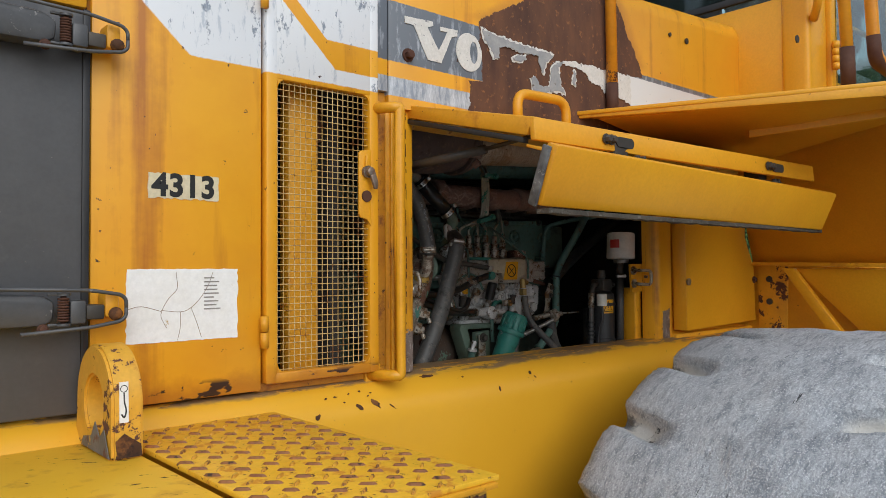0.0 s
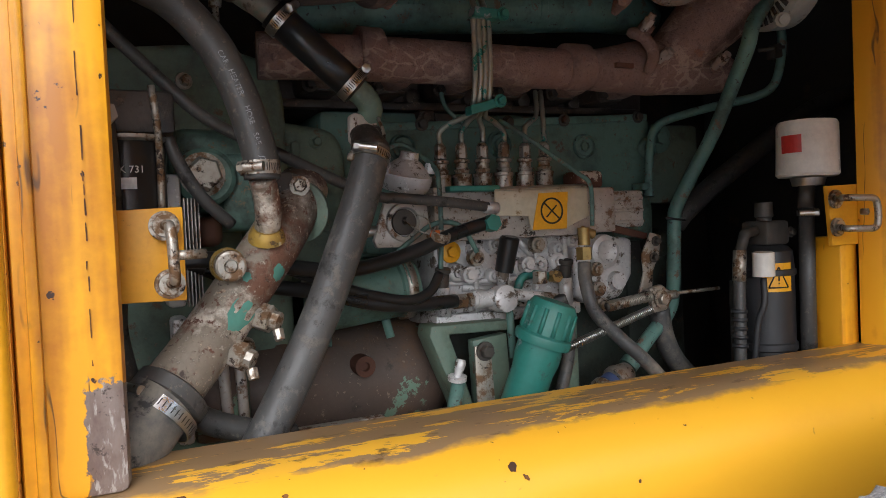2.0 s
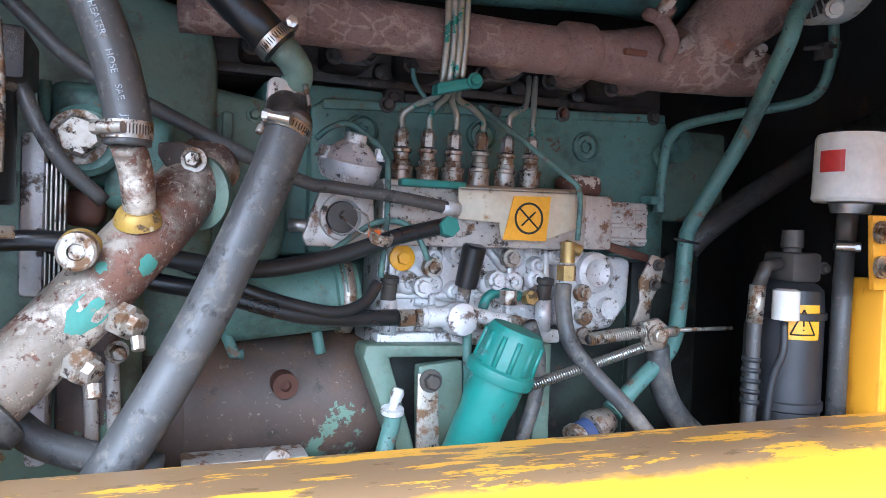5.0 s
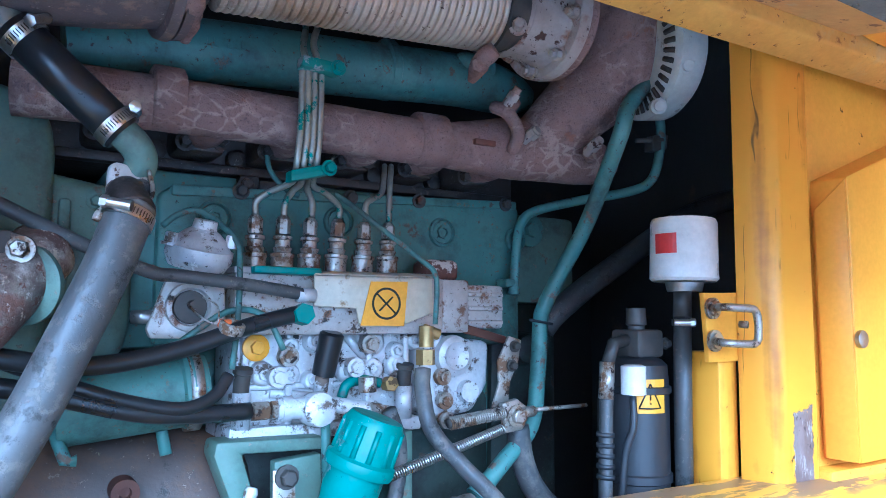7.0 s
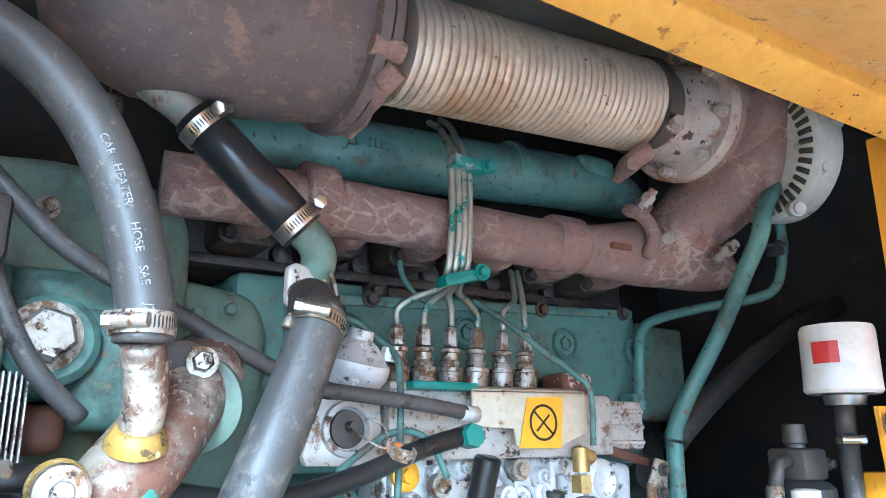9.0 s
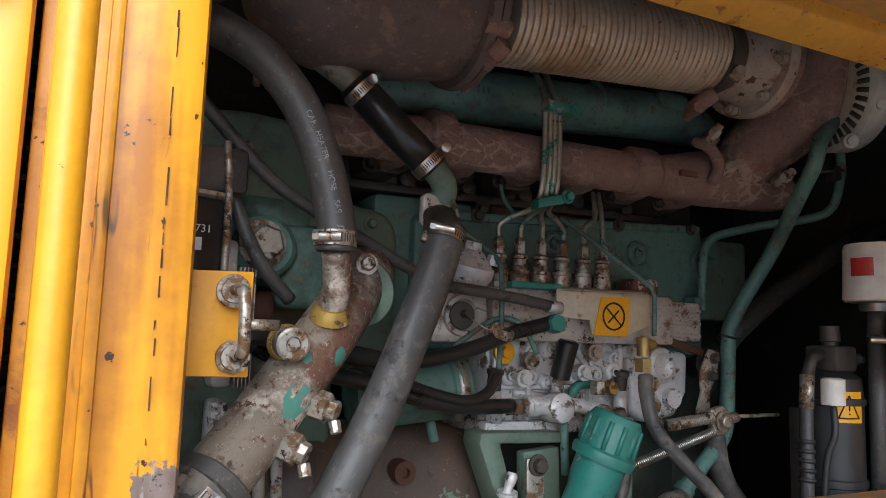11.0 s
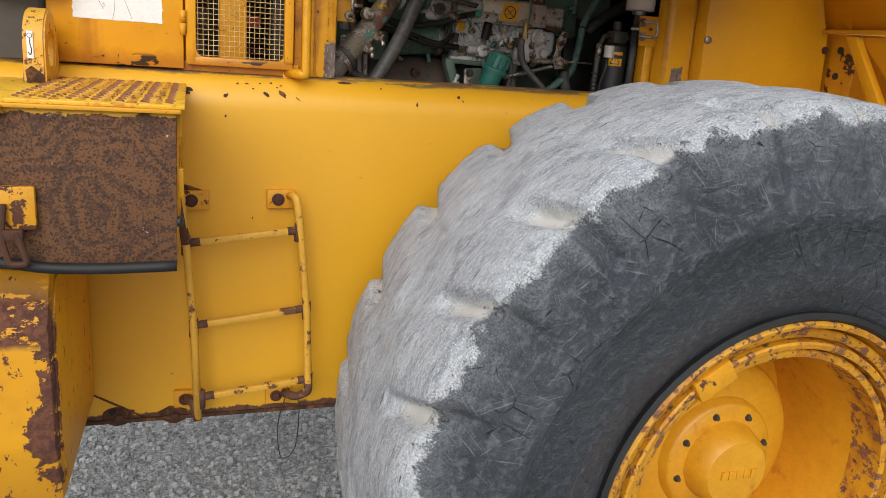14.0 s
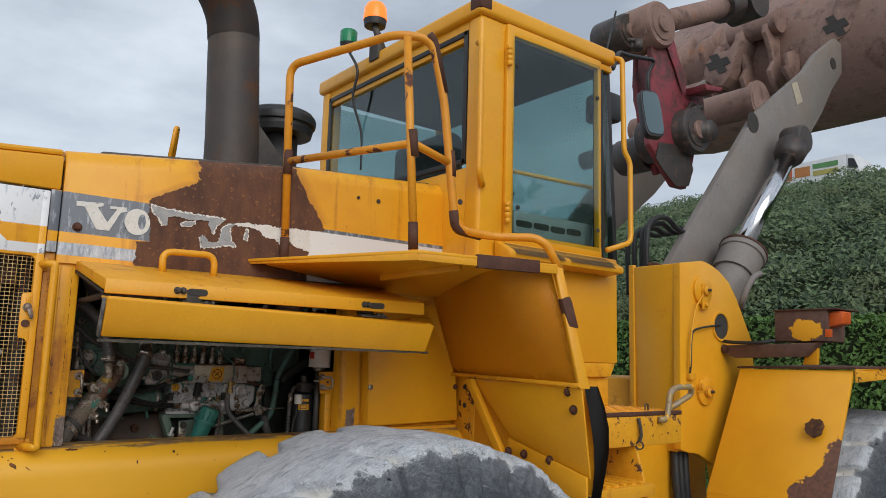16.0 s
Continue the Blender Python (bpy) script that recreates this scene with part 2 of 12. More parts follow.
def add(bm_fn, name, material, parent, label="", smooth=40):
    bm = B()
    bm_fn(bm)
    return part(name, bm, material, parent, label, smooth)


def livery():
    """Hood side paint: yellow with worn white and blue-grey bands, and the large rusted patch."""
    g = Graph("hood_livery")
    x, z = g.xyz(0), g.xyz(2)
    n1, n2 = g.noise(7, 6, 0.6), g.noise(38, 5, 0.65)
    streak = g.noise(30, 4, 0.6, stretch=(1.0, 1.0, 0.12))
    yellow = g.mix(g.step(n1, 0.35, 0.7), YELLOW, YELLOW2)
    yellow = g.mix(g.math("MULTIPLY", g.step(streak, 0.6, 0.75), 0.35), yellow, (0.42, 0.13, 0.015))
    drip = g.noise(7, 5, 0.6, stretch=(1.6, 1.6, 0.10))
    yellow = g.mix(g.math("MULTIPLY", g.step(g.math("ADD", drip, g.math("MULTIPLY", n2, 0.12)), 0.62, 0.78), 0.75), yellow, (0.34, 0.09, 0.012))
    foot = g.step(g.math("ADD", g.math("MULTIPLY", z, -1.0), g.math("MULTIPLY", g.noise(10, 6, 0.65), 0.10)), -1.80, -1.765)
    yellow = g.mix(g.math("MULTIPLY", foot, 0.6), yellow, (0.38, 0.11, 0.012))
    scab = g.math("MULTIPLY", g.step(g.noise(13, 5, 0.6, stretch=(0.7, 1.0, 1.6)), 0.54, 0.56), g.math("SUBTRACT", 1.0, g.step(z, 1.825, 1.835)))
    yellow = g.mix(scab, yellow, DARK_RUST)
    blue = g.mix(g.step(g.math("ADD", g.noise(42, 6, 0.68, stretch=(1.0, 1.0, 0.3)), g.math("MULTIPLY", g.math("SUBTRACT", streak, 0.5), 0.5)), 0.52, 0.68), (0.125, 0.14, 0.165), (0.42, 0.45, 0.49))
    peel = g.noise(24, 9, 0.78, stretch=(1.0, 1.0, 0.5))
    white = g.mix(g.step(g.math("ADD", peel, g.math("MULTIPLY", streak, 0.35)), 0.765, 0.79), (0.74, 0.75, 0.77), (0.25, 0.28, 0.33))
    white = g.mix(g.math("MULTIPLY", g.step(g.noise(75, 7, 0.75, stretch=(1.0, 1.0, 0.22)), 0.57, 0.63), 0.75), white, (0.45, 0.49, 0.55))

    def between(value, low, high, soft=0.001):
        return g.math("MULTIPLY", g.step(value, low - soft, low + soft), g.math("SUBTRACT", 1.0, g.step(value, high - soft, high + soft)))

    wob = g.math("MULTIPLY", g.math("SUBTRACT", g.noise(90, 5, 0.7), 0.5), 0.006)
    zz = g.math("ADD", z, wob)
    color = yellow
    # rear panel and door: white fields cut by a slanting yellow line
    slant = g.math("ADD", zz, g.math("MULTIPLY", x, 0.93))
    rear = g.math("SUBTRACT", 1.0, g.step(x, -0.268, -0.266))
    rear_white = g.math("MULTIPLY", rear, g.math("MULTIPLY", between(zz, 2.436, 2.655), g.step(slant, 2.05, 2.054)))
    color = g.mix(rear_white, color, white)
    door = between(x, -0.266, 0.0145, 0.0005)
    slant_d = g.math("ADD", zz, g.math("MULTIPLY", x, 0.95))
    lower = g.math("MULTIPLY", door, g.math("MULTIPLY", between(zz, 2.43, 2.655), g.math("SUBTRACT", 1.0, g.step(slant_d, 2.366, 2.368))))
    lower = g.math("MAXIMUM", lower, g.math("MULTIPLY", door, between(zz, 2.43, 2.462)))
    color = g.mix(lower, color, white)
    upper = g.math("MULTIPLY", door, g.math("MULTIPLY", between(zz, 2.522, 2.65), g.step(slant_d, 2.406, 2.408)))
    color = g.mix(upper, color, white)
    # hood: blue-grey bands
    hood = g.step(x, 0.0145, 0.0155)
    color = g.mix(g.math("MULTIPLY", hood, between(zz, 2.513, 2.652)), color, blue)
    color = g.mix(g.math("MULTIPLY", hood, between(zz, 2.434, 2.477)), color, g.mix(g.step(g.noise(55, 7, 0.72, stretch=(1.0, 1.0, 0.25)), 0.42, 0.62), (0.25, 0.28, 0.33), (0.60, 0.62, 0.65)))
    far = g.step(g.math("ADD", x, g.math("MULTIPLY", n2, 0.03)), 0.985, 0.99)
    color = g.mix(g.math("MULTIPLY", far, between(zz, 2.40, 2.637)), color, (0.74, 0.74, 0.73))
    # rust patch: its left edge leans right towards the top, its right edge leans left
    ragged = g.math("MULTIPLY", g.math("SUBTRACT", g.noise(26, 8, 0.68), 0.5), 0.075)
    ragged = g.math("ADD", ragged, g.math("MULTIPLY", g.math("SUBTRACT", g.noise(7, 3, 0.5), 0.5), 0.06))
    left = g.math("ADD", g.math("MULTIPLY", g.step(z, 2.672, 2.765), 0.17), g.math("MULTIPLY", g.step(z, 2.508, 2.513), 0.05))
    from_left = g.math("SUBTRACT", g.math("ADD", x, ragged), g.math("ADD", left, 0.298))
    right = g.math("SUBTRACT", g.math("MULTIPLY", g.step(z, 2.635, 2.642), 0.07), g.math("MULTIPLY", g.step(z, 2.65, 2.87), 0.14))
    from_right = g.math("SUBTRACT", g.math("ADD", right, 0.995), g.math("ADD", x, g.math("MULTIPLY", ragged, 0.6)))
    inside = g.math("MINIMUM", from_left, from_right)
    mask = g.step(inside, -0.001, 0.001)
    halo = g.math("MULTIPLY", g.step(inside, -0.05, 0.0), g.step(z, 2.66, 2.68))
    color = g.mix(g.math("MULTIPLY", halo, 0.45), color, (0.33, 0.1, 0.02))
    rust = g.mix(g.step(g.noise(16, 6, 0.6, stretch=(1, 1, 0.4)), 0.35, 0.7), (0.075, 0.034, 0.022), (0.155, 0.066, 0.032))
    rust = g.mix(g.step(g.noise(55, 5, 0.65), 0.58, 0.66), rust, (0.26, 0.11, 0.04))
    color = g.mix(mask, color, rust)
    chips = g.math("MAXIMUM", g.step(g.noise(48, 4), 0.70, 0.715), g.step(g.noise(110, 3), 0.735, 0.745))
    color = g.mix(chips, color, DARK_RUST)
    rough = g.blend(mask, 0.42, 0.9)
    g.bump(g.math("SUBTRACT", g.math("MULTIPLY", n2, 0.4), g.math("MULTIPLY", mask, -0.8)), 0.25, 0.0015)
    return g.finish(color, rough)


m_livery = livery()


def stained(name, streaks=0.5):
    """Yellow paint with vertical rust runs and rusted lower edge chips."""
    g = Graph(name)
    n1, n2 = g.noise(3, 5), g.noise(45, 5, 0.62)
    run = g.noise(14, 4, 0.6, stretch=(1.0, 1.0, 0.09))
    line = g.math("ABSOLUTE", g.math("SUBTRACT", g.noise(9, 3, 0.5, stretch=(1.6, 1.6, 0.22)), 0.5))
    cracks = g.math("MULTIPLY", g.math("SUBTRACT", 1.0, g.step(line, 0.002, 0.007)), g.step(g.noise(6, 4, 0.6), 0.5, 0.56))
    color = g.mix(g.step(n1, 0.35, 0.7), YELLOW, YELLOW2)
    color = g.mix(g.math("MULTIPLY", g.step(g.math("ADD", run, g.math("MULTIPLY", n2, 0.15)), 0.60, 0.74), streaks), color, (0.36, 0.115, 0.012))
    chips = g.step(g.math("ADD", n2, g.math("MULTIPLY", run, 0.12)), 0.755, 0.77)
    color = g.mix(chips, color, DARK_RUST)
    color = g.mix(g.math("MULTIPLY", cracks, 0.85 if streaks > 0.7 else 0.0), color, (0.10, 0.05, 0.02))
    height, rough = n2, g.math("ADD", g.math("MULTIPLY", n1, 0.2), 0.32)
    if streaks > 0.7:
        # paint scraped off the feet of the two posts
        x, z = g.xyz(0), g.xyz(2)
        wob = g.math("SUBTRACT", g.noise(24, 8, 0.7), 0.5)
        xw = g.math("ADD", x, g.math("MULTIPLY", wob, 0.035))
        low = g.math("SUBTRACT", 1.0, g.step(g.math("ADD", z, g.math("MULTIPLY", wob, 0.09)), 1.893, 1.895))
        one = g.math("MULTIPLY", g.step(xw, 0.1005, 0.1015), g.math("SUBTRACT", 1.0, g.step(x, 0.2, 0.21)))
        two = g.math("MULTIPLY", g.step(xw, 1.243, 1.244), g.math("SUBTRACT", 1.0, g.step(xw, 1.285, 1.286)))
        bare = g.math("MULTIPLY", low, g.math("MAXIMUM", one, two))
        steel = g.mix(g.step(g.noise(30, 6, 0.7, stretch=(1, 1, 0.5)), 0.4, 0.62), (0.14, 0.095, 0.08), (0.21, 0.165, 0.145))
        steel = g.mix(g.step(g.noise(120, 5, 0.7, stretch=(1, 1, 0.25)), 0.57, 0.64), steel, (0.36, 0.33, 0.30))
        steel = g.mix(g.step(g.noise(70, 6, 0.7), 0.58, 0.64), steel, (0.05, 0.035, 0.03))
        color = g.mix(bare, color, steel)
        rough = g.blend(bare, rough, 0.6)
        height = g.math("SUBTRACT", n2, g.math("MULTIPLY", bare, 2.0))
    g.bump(height, 0.08, 0.002)
    return g.finish(color, rough)


m_post = stained("streaked_post_paint", 0.8)


def beam_paint():
    """The lower side: clean yellow with larger chips along its shoulder, and fine specks."""
    g = Graph("beam_paint")
    n1 = g.noise(1.6, 4)
    chip = g.noise(30, 5, 0.62, stretch=(0.6, 1.0, 1.6), turned=(0, 0.5, 0))
    z = g.xyz(2)
    shoulder = g.math("MULTIPLY", g.step(z, 1.69, 1.735), g.math("SUBTRACT", 1.0, g.step(g.xyz(0), 0.1, 0.6)))
    color = g.mix(g.step(n1, 0.35, 0.7), (0.79, 0.415, 0.022), (0.74, 0.37, 0.018))
    mask = g.step(g.math("ADD", chip, g.math("MULTIPLY", shoulder, 0.03)), 0.735, 0.740)
    low = g.math("SUBTRACT", 1.0, g.step(g.math("ADD", z, g.math("MULTIPLY", g.math("SUBTRACT", g.noise(20, 8, 0.7), 0.5), 0.05)), 0.836, 0.840))
    mask = g.math("MAXIMUM", mask, low)
    rust = g.mix(g.step(g.noise(60, 6, 0.7), 0.4, 0.6), (0.075, 0.035, 0.024), (0.17, 0.075, 0.04))
    color = g.mix(mask, color, rust)
    specks = g.math("MAXIMUM", g.step(g.noise(120, 2), 0.755, 0.765), g.step(g.noise(60, 4, 0.6, stretch=(1.6, 1.0, 0.7)), 0.74, 0.75))
    color = g.mix(specks, color, (0.12, 0.055, 0.025))
    top = g.step(g.math("ADD", z, g.math("MULTIPLY", g.noise(12, 6, 0.65, stretch=(0.5, 1, 1)), 0.03)), 1.803, 1.808)
    dirt = g.mix(g.step(g.noise(26, 6, 0.68, stretch=(0.25, 1.4, 1)), 0.54, 0.55), (0.185, 0.125, 0.08), (0.70, 0.37, 0.03))
    dirt = g.mix(g.step(g.noise(60, 5, 0.6, stretch=(0.4, 1, 1)), 0.6, 0.66), dirt, (0.06, 0.04, 0.03))
    color = g.mix(g.math("MULTIPLY", top, 0.9), color, dirt)
    g.bump(g.math("ADD", g.noise(4, 2), g.math("MULTIPLY", mask, -0.3)), 0.05, 0.004)
    return g.finish(color, g.blend(mask, g.math("ADD", g.math("MULTIPLY", n1, 0.15), 0.3), 0.85))


m_beam = beam_paint()


# ---- ground ----
def gravel():
    g = Graph("gravel")
    c1, c2 = g.cells(46, stretch=(1.0, 1.35, 1.0)), g.cells(150)
    n, fine = g.noise(2.5, 5), g.noise(190, 4, 0.72)
    color = g.mix(g.step(g.noise(34, 6, 0.7), 0.36, 0.64), (0.33, 0.325, 0.315), (0.58, 0.57, 0.555))
    color = g.mix(g.math("MULTIPLY", g.step(n, 0.42, 0.7), 0.5), color, (0.54, 0.52, 0.49))
    # shadow between the stones, put into the colour along the cell borders
    gap = g.math("MULTIPLY", g.step(g.math("ADD", c1, g.math("MULTIPLY", g.noise(70, 5, 0.7), 0.5)), 0.72, 0.92), 0.7)
    color = g.mix(gap, color, (0.19, 0.185, 0.18))
    color = g.mix(g.math("MULTIPLY", g.step(fine, 0.52, 0.62), 0.6), color, (0.60, 0.59, 0.57))
    color = g.mix(g.math("MULTIPLY", g.math("SUBTRACT", 1.0, g.step(fine, 0.40, 0.46)), 0.6), color, (0.12, 0.115, 0.11))
    g.bump(g.math("ADD", g.math("MULTIPLY", c1, -0.7), g.math("ADD", g.math("MULTIPLY", c2, -0.4), g.math("MULTIPLY", fine, 0.5))), 1.0, 0.02)
    return g.finish(color, 0.9, spec=0.25)


def stone_grey():
    g = Graph("stone_grey")
    color = g.mix(g.geo.outputs["Random Per Island"], (0.16, 0.155, 0.15), (0.50, 0.49, 0.47))
    color = g.mix(g.math("MULTIPLY", g.step(g.noise(140, 5, 0.7), 0.5, 0.62), 0.4), color, (0.55, 0.54, 0.52))
    g.bump(g.noise(160, 4, 0.7), 0.5, 0.004)
    return g.finish(color, 0.88, spec=0.25)


m_stone = stone_grey()
m_gravel = gravel()
bm = B()
bmesh.ops.create_grid(bm, x_segments=40, y_segments=40, size=300)
for v in bm.verts:
    v.co += Vector((3, 3, 0))
solo("ground", bm, m_gravel, "grey crushed gravel yard", "ground", kind="structure")

# loose stones under the machine
bm = B()
rng = random.Random(4)
for i in range(9000):
    p = Vector((rng.uniform(-1.2, 0.6), rng.uniform(0.3, 1.9), 0.0))
    r = 0.004 + 0.017 * rng.random() ** 2.6
    rings = [[bm.verts.new(p + Vector((math.cos(a + h) * r * s * rng.uniform(0.7, 1.2), math.sin(a + h) * r * s * rng.uniform(0.7, 1.2), zz * r))) for a in (0, 1.26, 2.5, 3.8, 5.0)] for h, s, zz in ((0, 1, -0.2), (0.5, 0.6, 0.6))]
    for k in range(5):
        bm.faces.new((rings[0][k], rings[0][(k + 1) % 5], rings[1][(k + 1) % 5], rings[1][k]))
    bm.faces.new(rings[1])
solo("loose_stones", bm, m_stone, "loose grey stones on the gravel", "stones", kind="stuff", smooth=0)

# ---- rear body of the loader ----
body = thing("loader_rear_body", (0.5, 0.45, 0.8), "yellow steel rear body of a worn wheel loader", "wheel loader")
# lower side beam: flat side, rounded shoulder, sill
bm = B()
prof = [(0.30, 0.82), (-0.05, 0.82), (-0.05, 1.62)]
for k in range(8):
    a = math.pi / 2 * k / 7
    prof.append((0.045 - 0.095 * math.cos(a), 1.705 + 0.095 * math.sin(a)))
prof += [(0.11, 1.80), (0.11, 1.70), (0.30, 1.70)]
slab(bm, [(-0.98, y, z) for y, z in prof], (2.85, 0, 0))
part("lower_side_beam", bm, m_beam, body, "smooth yellow side beam with chipped shoulder")
# dirty lower edge plate
bm = B()
slab(bm, [(-0.56, -0.052, 0.815), (0.6, -0.052, 0.815), (0.6, -0.052, 0.826), (-0.56, -0.052, 0.826)], (0, -0.008, 0), 0.002)
part("bottom_edge_plate", bm, m_rust_plate, body)
# rust scar above the ladder bracket, scabs and a seam near the bottom edge
def scar(outline, y=-0.0515, name="rust_scar", proud=0.0025):
    bm = B()
    slab(bm, outline, (0, -proud, 0), 0.0)
    part(name, bm, m_rust_plate, body)


scar([(-0.2903, -0.0505, 1.5073), (-0.2566, -0.0505, 1.4982), (-0.2126, -0.0505, 1.4823), (-0.2155, -0.0505, 1.4730), (-0.2633, -0.0505, 1.4851), (-0.2887, -0.0505, 1.4904)])
scar([(-0.5217, -0.0505, 0.9077), (-0.4450, -0.0505, 0.8626), (-0.3678, -0.0505, 0.8143), (-0.3681, -0.0505, 0.8094), (-0.4479, -0.0505, 0.8582), (-0.5221, -0.0505, 0.9031)], name="cracked_seam")
for c, rr, seed in ((V((-0.4587, -0.0505, 0.8340)), 0.036, 1.0), (V((-0.3118, -0.0505, 0.8269)), 0.032, 5.0)):
    ring = [c + V(math.cos(q * 0.449) * rr * (1.15 + 0.7 * noise.noise(V(q * 0.8, seed, 0))), 0, math.sin(q * 0.449) * rr * (0.85 + 0.5 * noise.noise(V(q * 0.8, seed, 4)))) for q in range(14)]
    scar(ring, name="rust_scab", proud=0.003)
    bm = B()
    bolt(bm, c + V(0.004, -0.002, -0.004), (0, -1, 0), 0.013, 0.010)
    part("bolt", bm, m_rust_tube, body)
# chips along the shoulder of the beam
def chip(x, z, w, h, lean, seed):
    rng = random.Random(seed)
    pts = []
    for k in range(11):
        a = 2 * math.pi * k / 11
        q = rng.uniform(0.6, 1.15)
        px, pz = w * q * math.cos(a), h * q * math.sin(a)
        zz = z + pz + lean * px
        up = max(0.0, min(0.97, (zz - 1.705) / 0.095))
        pts.append((x + px, 0.045 - 0.095 * math.sqrt(1 - up * up) - 0.0004, zz))
    bm = B()
    slab(bm, pts, (0, -0.0010, 0.0004))
    part("paint_chip", bm, m_rust_plate, body, "", 0)


for k, (x, z, w, h, lean) in enumerate(((-0.060, 1.748, 0.008, 0.006, -0.5), (-0.017, 1.750, 0.011, 0.008, -0.7), (-0.164, 1.740, 0.006, 0.006, 0.4), (0.024, 1.740, 0.008, 0.0018, -0.7), (-0.257, 1.752, 0.015, 0.006, -0.2), (-0.262, 1.742, 0.010, 0.004, 0.0), (0.489, 1.766, 0.005, 0.005, 0.0), (0.501, 1.755, 0.004, 0.003, -0.6), (0.361, 1.740, 0.003, 0.007, 0.0), (-0.133, 1.771, 0.004, 0.002, 0.3), (-0.093, 1.760, 0.003, 0.0015, 0.0), (0.636, 1.729, 0.002, 0.002, 0.0), (-0.165, 1.687, 0.003, 0.004, 0.3), (0.280, 1.527, 0.002, 0.002, 0.0), (0.207, 1.528, 0.003, 0.0012, -0.3), (0.114, 1.603, 0.0015, 0.0015, 0.0), (-0.020, 1.771, 0.004, 0.0012, 0.0), (-0.046, 1.776, 0.003, 0.002, 0.0), (-0.03, 1.766, 0.003, 0.0015, 0.2), (0.259, 1.777, 0.003, 0.002, 0.0), (-0.094, 1.409, 0.002, 0.004, 0.0), (0.405, 1.631, 0.002, 0.0015, 0.0), (-0.11, 1.772, 0.005, 0.0015, 0.0), (-0.075, 1.774, 0.003, 0.0015, 0.3), (0.155, 1.787, 0.022, 0.003, 0.0))):
    chip(x, z, w, h, lean, k)
# side panel with the number, door frame and hood sides
bm = B()
box(bm, (-0.585, -0.002, 1.80), (-0.267, 0.03, 2.655), 0.004)
part("side_panel", bm, m_livery, body, "yellow side panel with rust runs and white band")
bm = B()
box(bm, (-0.272, 0.012, 1.795), (0.05, 0.05, 1.82), 0.003)
box(bm, (0.018, 0.012, 1.82), (0.05, 0.05, 2.44), 0.003)
box(bm, (-0.285, 0.0305, 1.82), (-0.238, 0.05, 2.65), 0.003)
box(bm, (-0.23, 0.0305, 2.62), (0.05, 0.05, 2.65), 0.003)
part("door_surround", bm, surface("rust_stained_paint", (0.64, 0.28, 0.015), (0.48, 0.18, 0.015), 8, 0.5, spots=[((0.27, 0.095, 0.02), 17, 0.55, 0.1, 0.7), (RUST, 60, 0.63, 0.03, 0.85)], bump=0.3), body)
bm = B()
box(bm, (0.017, 0.000, 2.44), (0.0485, 0.02, 2.654), 0.002)
part("hood_strip", bm, m_livery, body)
# hood
bm = B()
hood_prof = [(0.0, 2.405), (0.0, 2.78), (0.006, 2.81), (0.022, 2.835), (0.05, 2.848), (0.45, 2.87), (0.85, 2.848), (0.878, 2.835), (0.894, 2.81), (0.9, 2.78), (0.9, 2.405), (0.88, 2.405), (0.88, 2.79), (0.45, 2.83), (0.02, 2.79), (0.02, 2.405)]


def hood_piece(x0, x1, rise=0.066):
    bm = B()
    rows = []
    for x in (x0, x0 + 0.004, 0.5, 1.0, x1 - 0.004, x1):
        inset = 0.003 if x in (x0, x1) else 0.0
        rows.append([bm.verts.new((x, y + (inset if y < 0.45 else -inset), z + (rise * x - 0.05 * max(0.0, 1.0 - x) if z > 2.5 else 0.02 * x) - (inset if z > 2.5 else 0))) for y, z in hood_prof])
    n = len(hood_prof)
    for a, b in zip(rows, rows[1:]):
        for i in range(n):
            bm.faces.new((a[i], b[i], b[(i + 1) % n], a[(i + 1) % n]))
    bm.faces.new(rows[0])
    bm.faces.new(rows[-1][::-1])
    bmesh.ops.recalc_face_normals(bm, faces=bm.faces[:])
    return bm


part("hood", hood_piece(0.053, 1.80), m_livery, body, "yellow hood with worn bands and a large rusted patch")
bm = B()
slab(bm, [(-0.90, 0.0, 2.655), (0.046, 0.0, 2.655), (0.046, 0.0, 2.775), (-0.90, 0.0, 2.705)], (0, 0.03, 0), 0.008)
slab(bm, [(-0.90, 0.012, 2.708), (0.046, 0.012, 2.778), (0.046, 0.9, 2.798), (-0.90, 0.9, 2.728)], (0, 0, 0.022), 0.01)
part("rear_hood", bm, m_yellow, body)
bm = B()
slab(bm, [(0.19, 0.12, 2.815), (0.95, 0.12, 2.90), (1.75, 0.12, 2.955), (1.75, 0.6, 2.98), (0.95, 0.6, 2.92), (0.19, 0.6, 2.835)], (0, 0, 0.03), 0.008)
part("hood_top_cover", bm, m_dark_metal, body, "dark weathered cover strip on the hood")
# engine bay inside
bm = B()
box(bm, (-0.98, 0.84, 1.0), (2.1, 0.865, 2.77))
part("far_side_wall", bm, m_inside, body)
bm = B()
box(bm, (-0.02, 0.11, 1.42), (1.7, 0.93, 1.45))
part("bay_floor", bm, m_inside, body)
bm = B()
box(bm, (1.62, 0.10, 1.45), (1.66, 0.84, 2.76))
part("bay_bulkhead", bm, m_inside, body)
# unseen lining, added pale under the hood to brighten the engine top
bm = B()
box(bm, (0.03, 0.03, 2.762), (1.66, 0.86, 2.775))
part("bay_lining", bm, m_bounce, body, "added pale lining under the hood that bounces light")
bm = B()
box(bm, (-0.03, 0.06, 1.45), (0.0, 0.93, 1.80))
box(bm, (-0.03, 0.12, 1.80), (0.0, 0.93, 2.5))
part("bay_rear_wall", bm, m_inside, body)

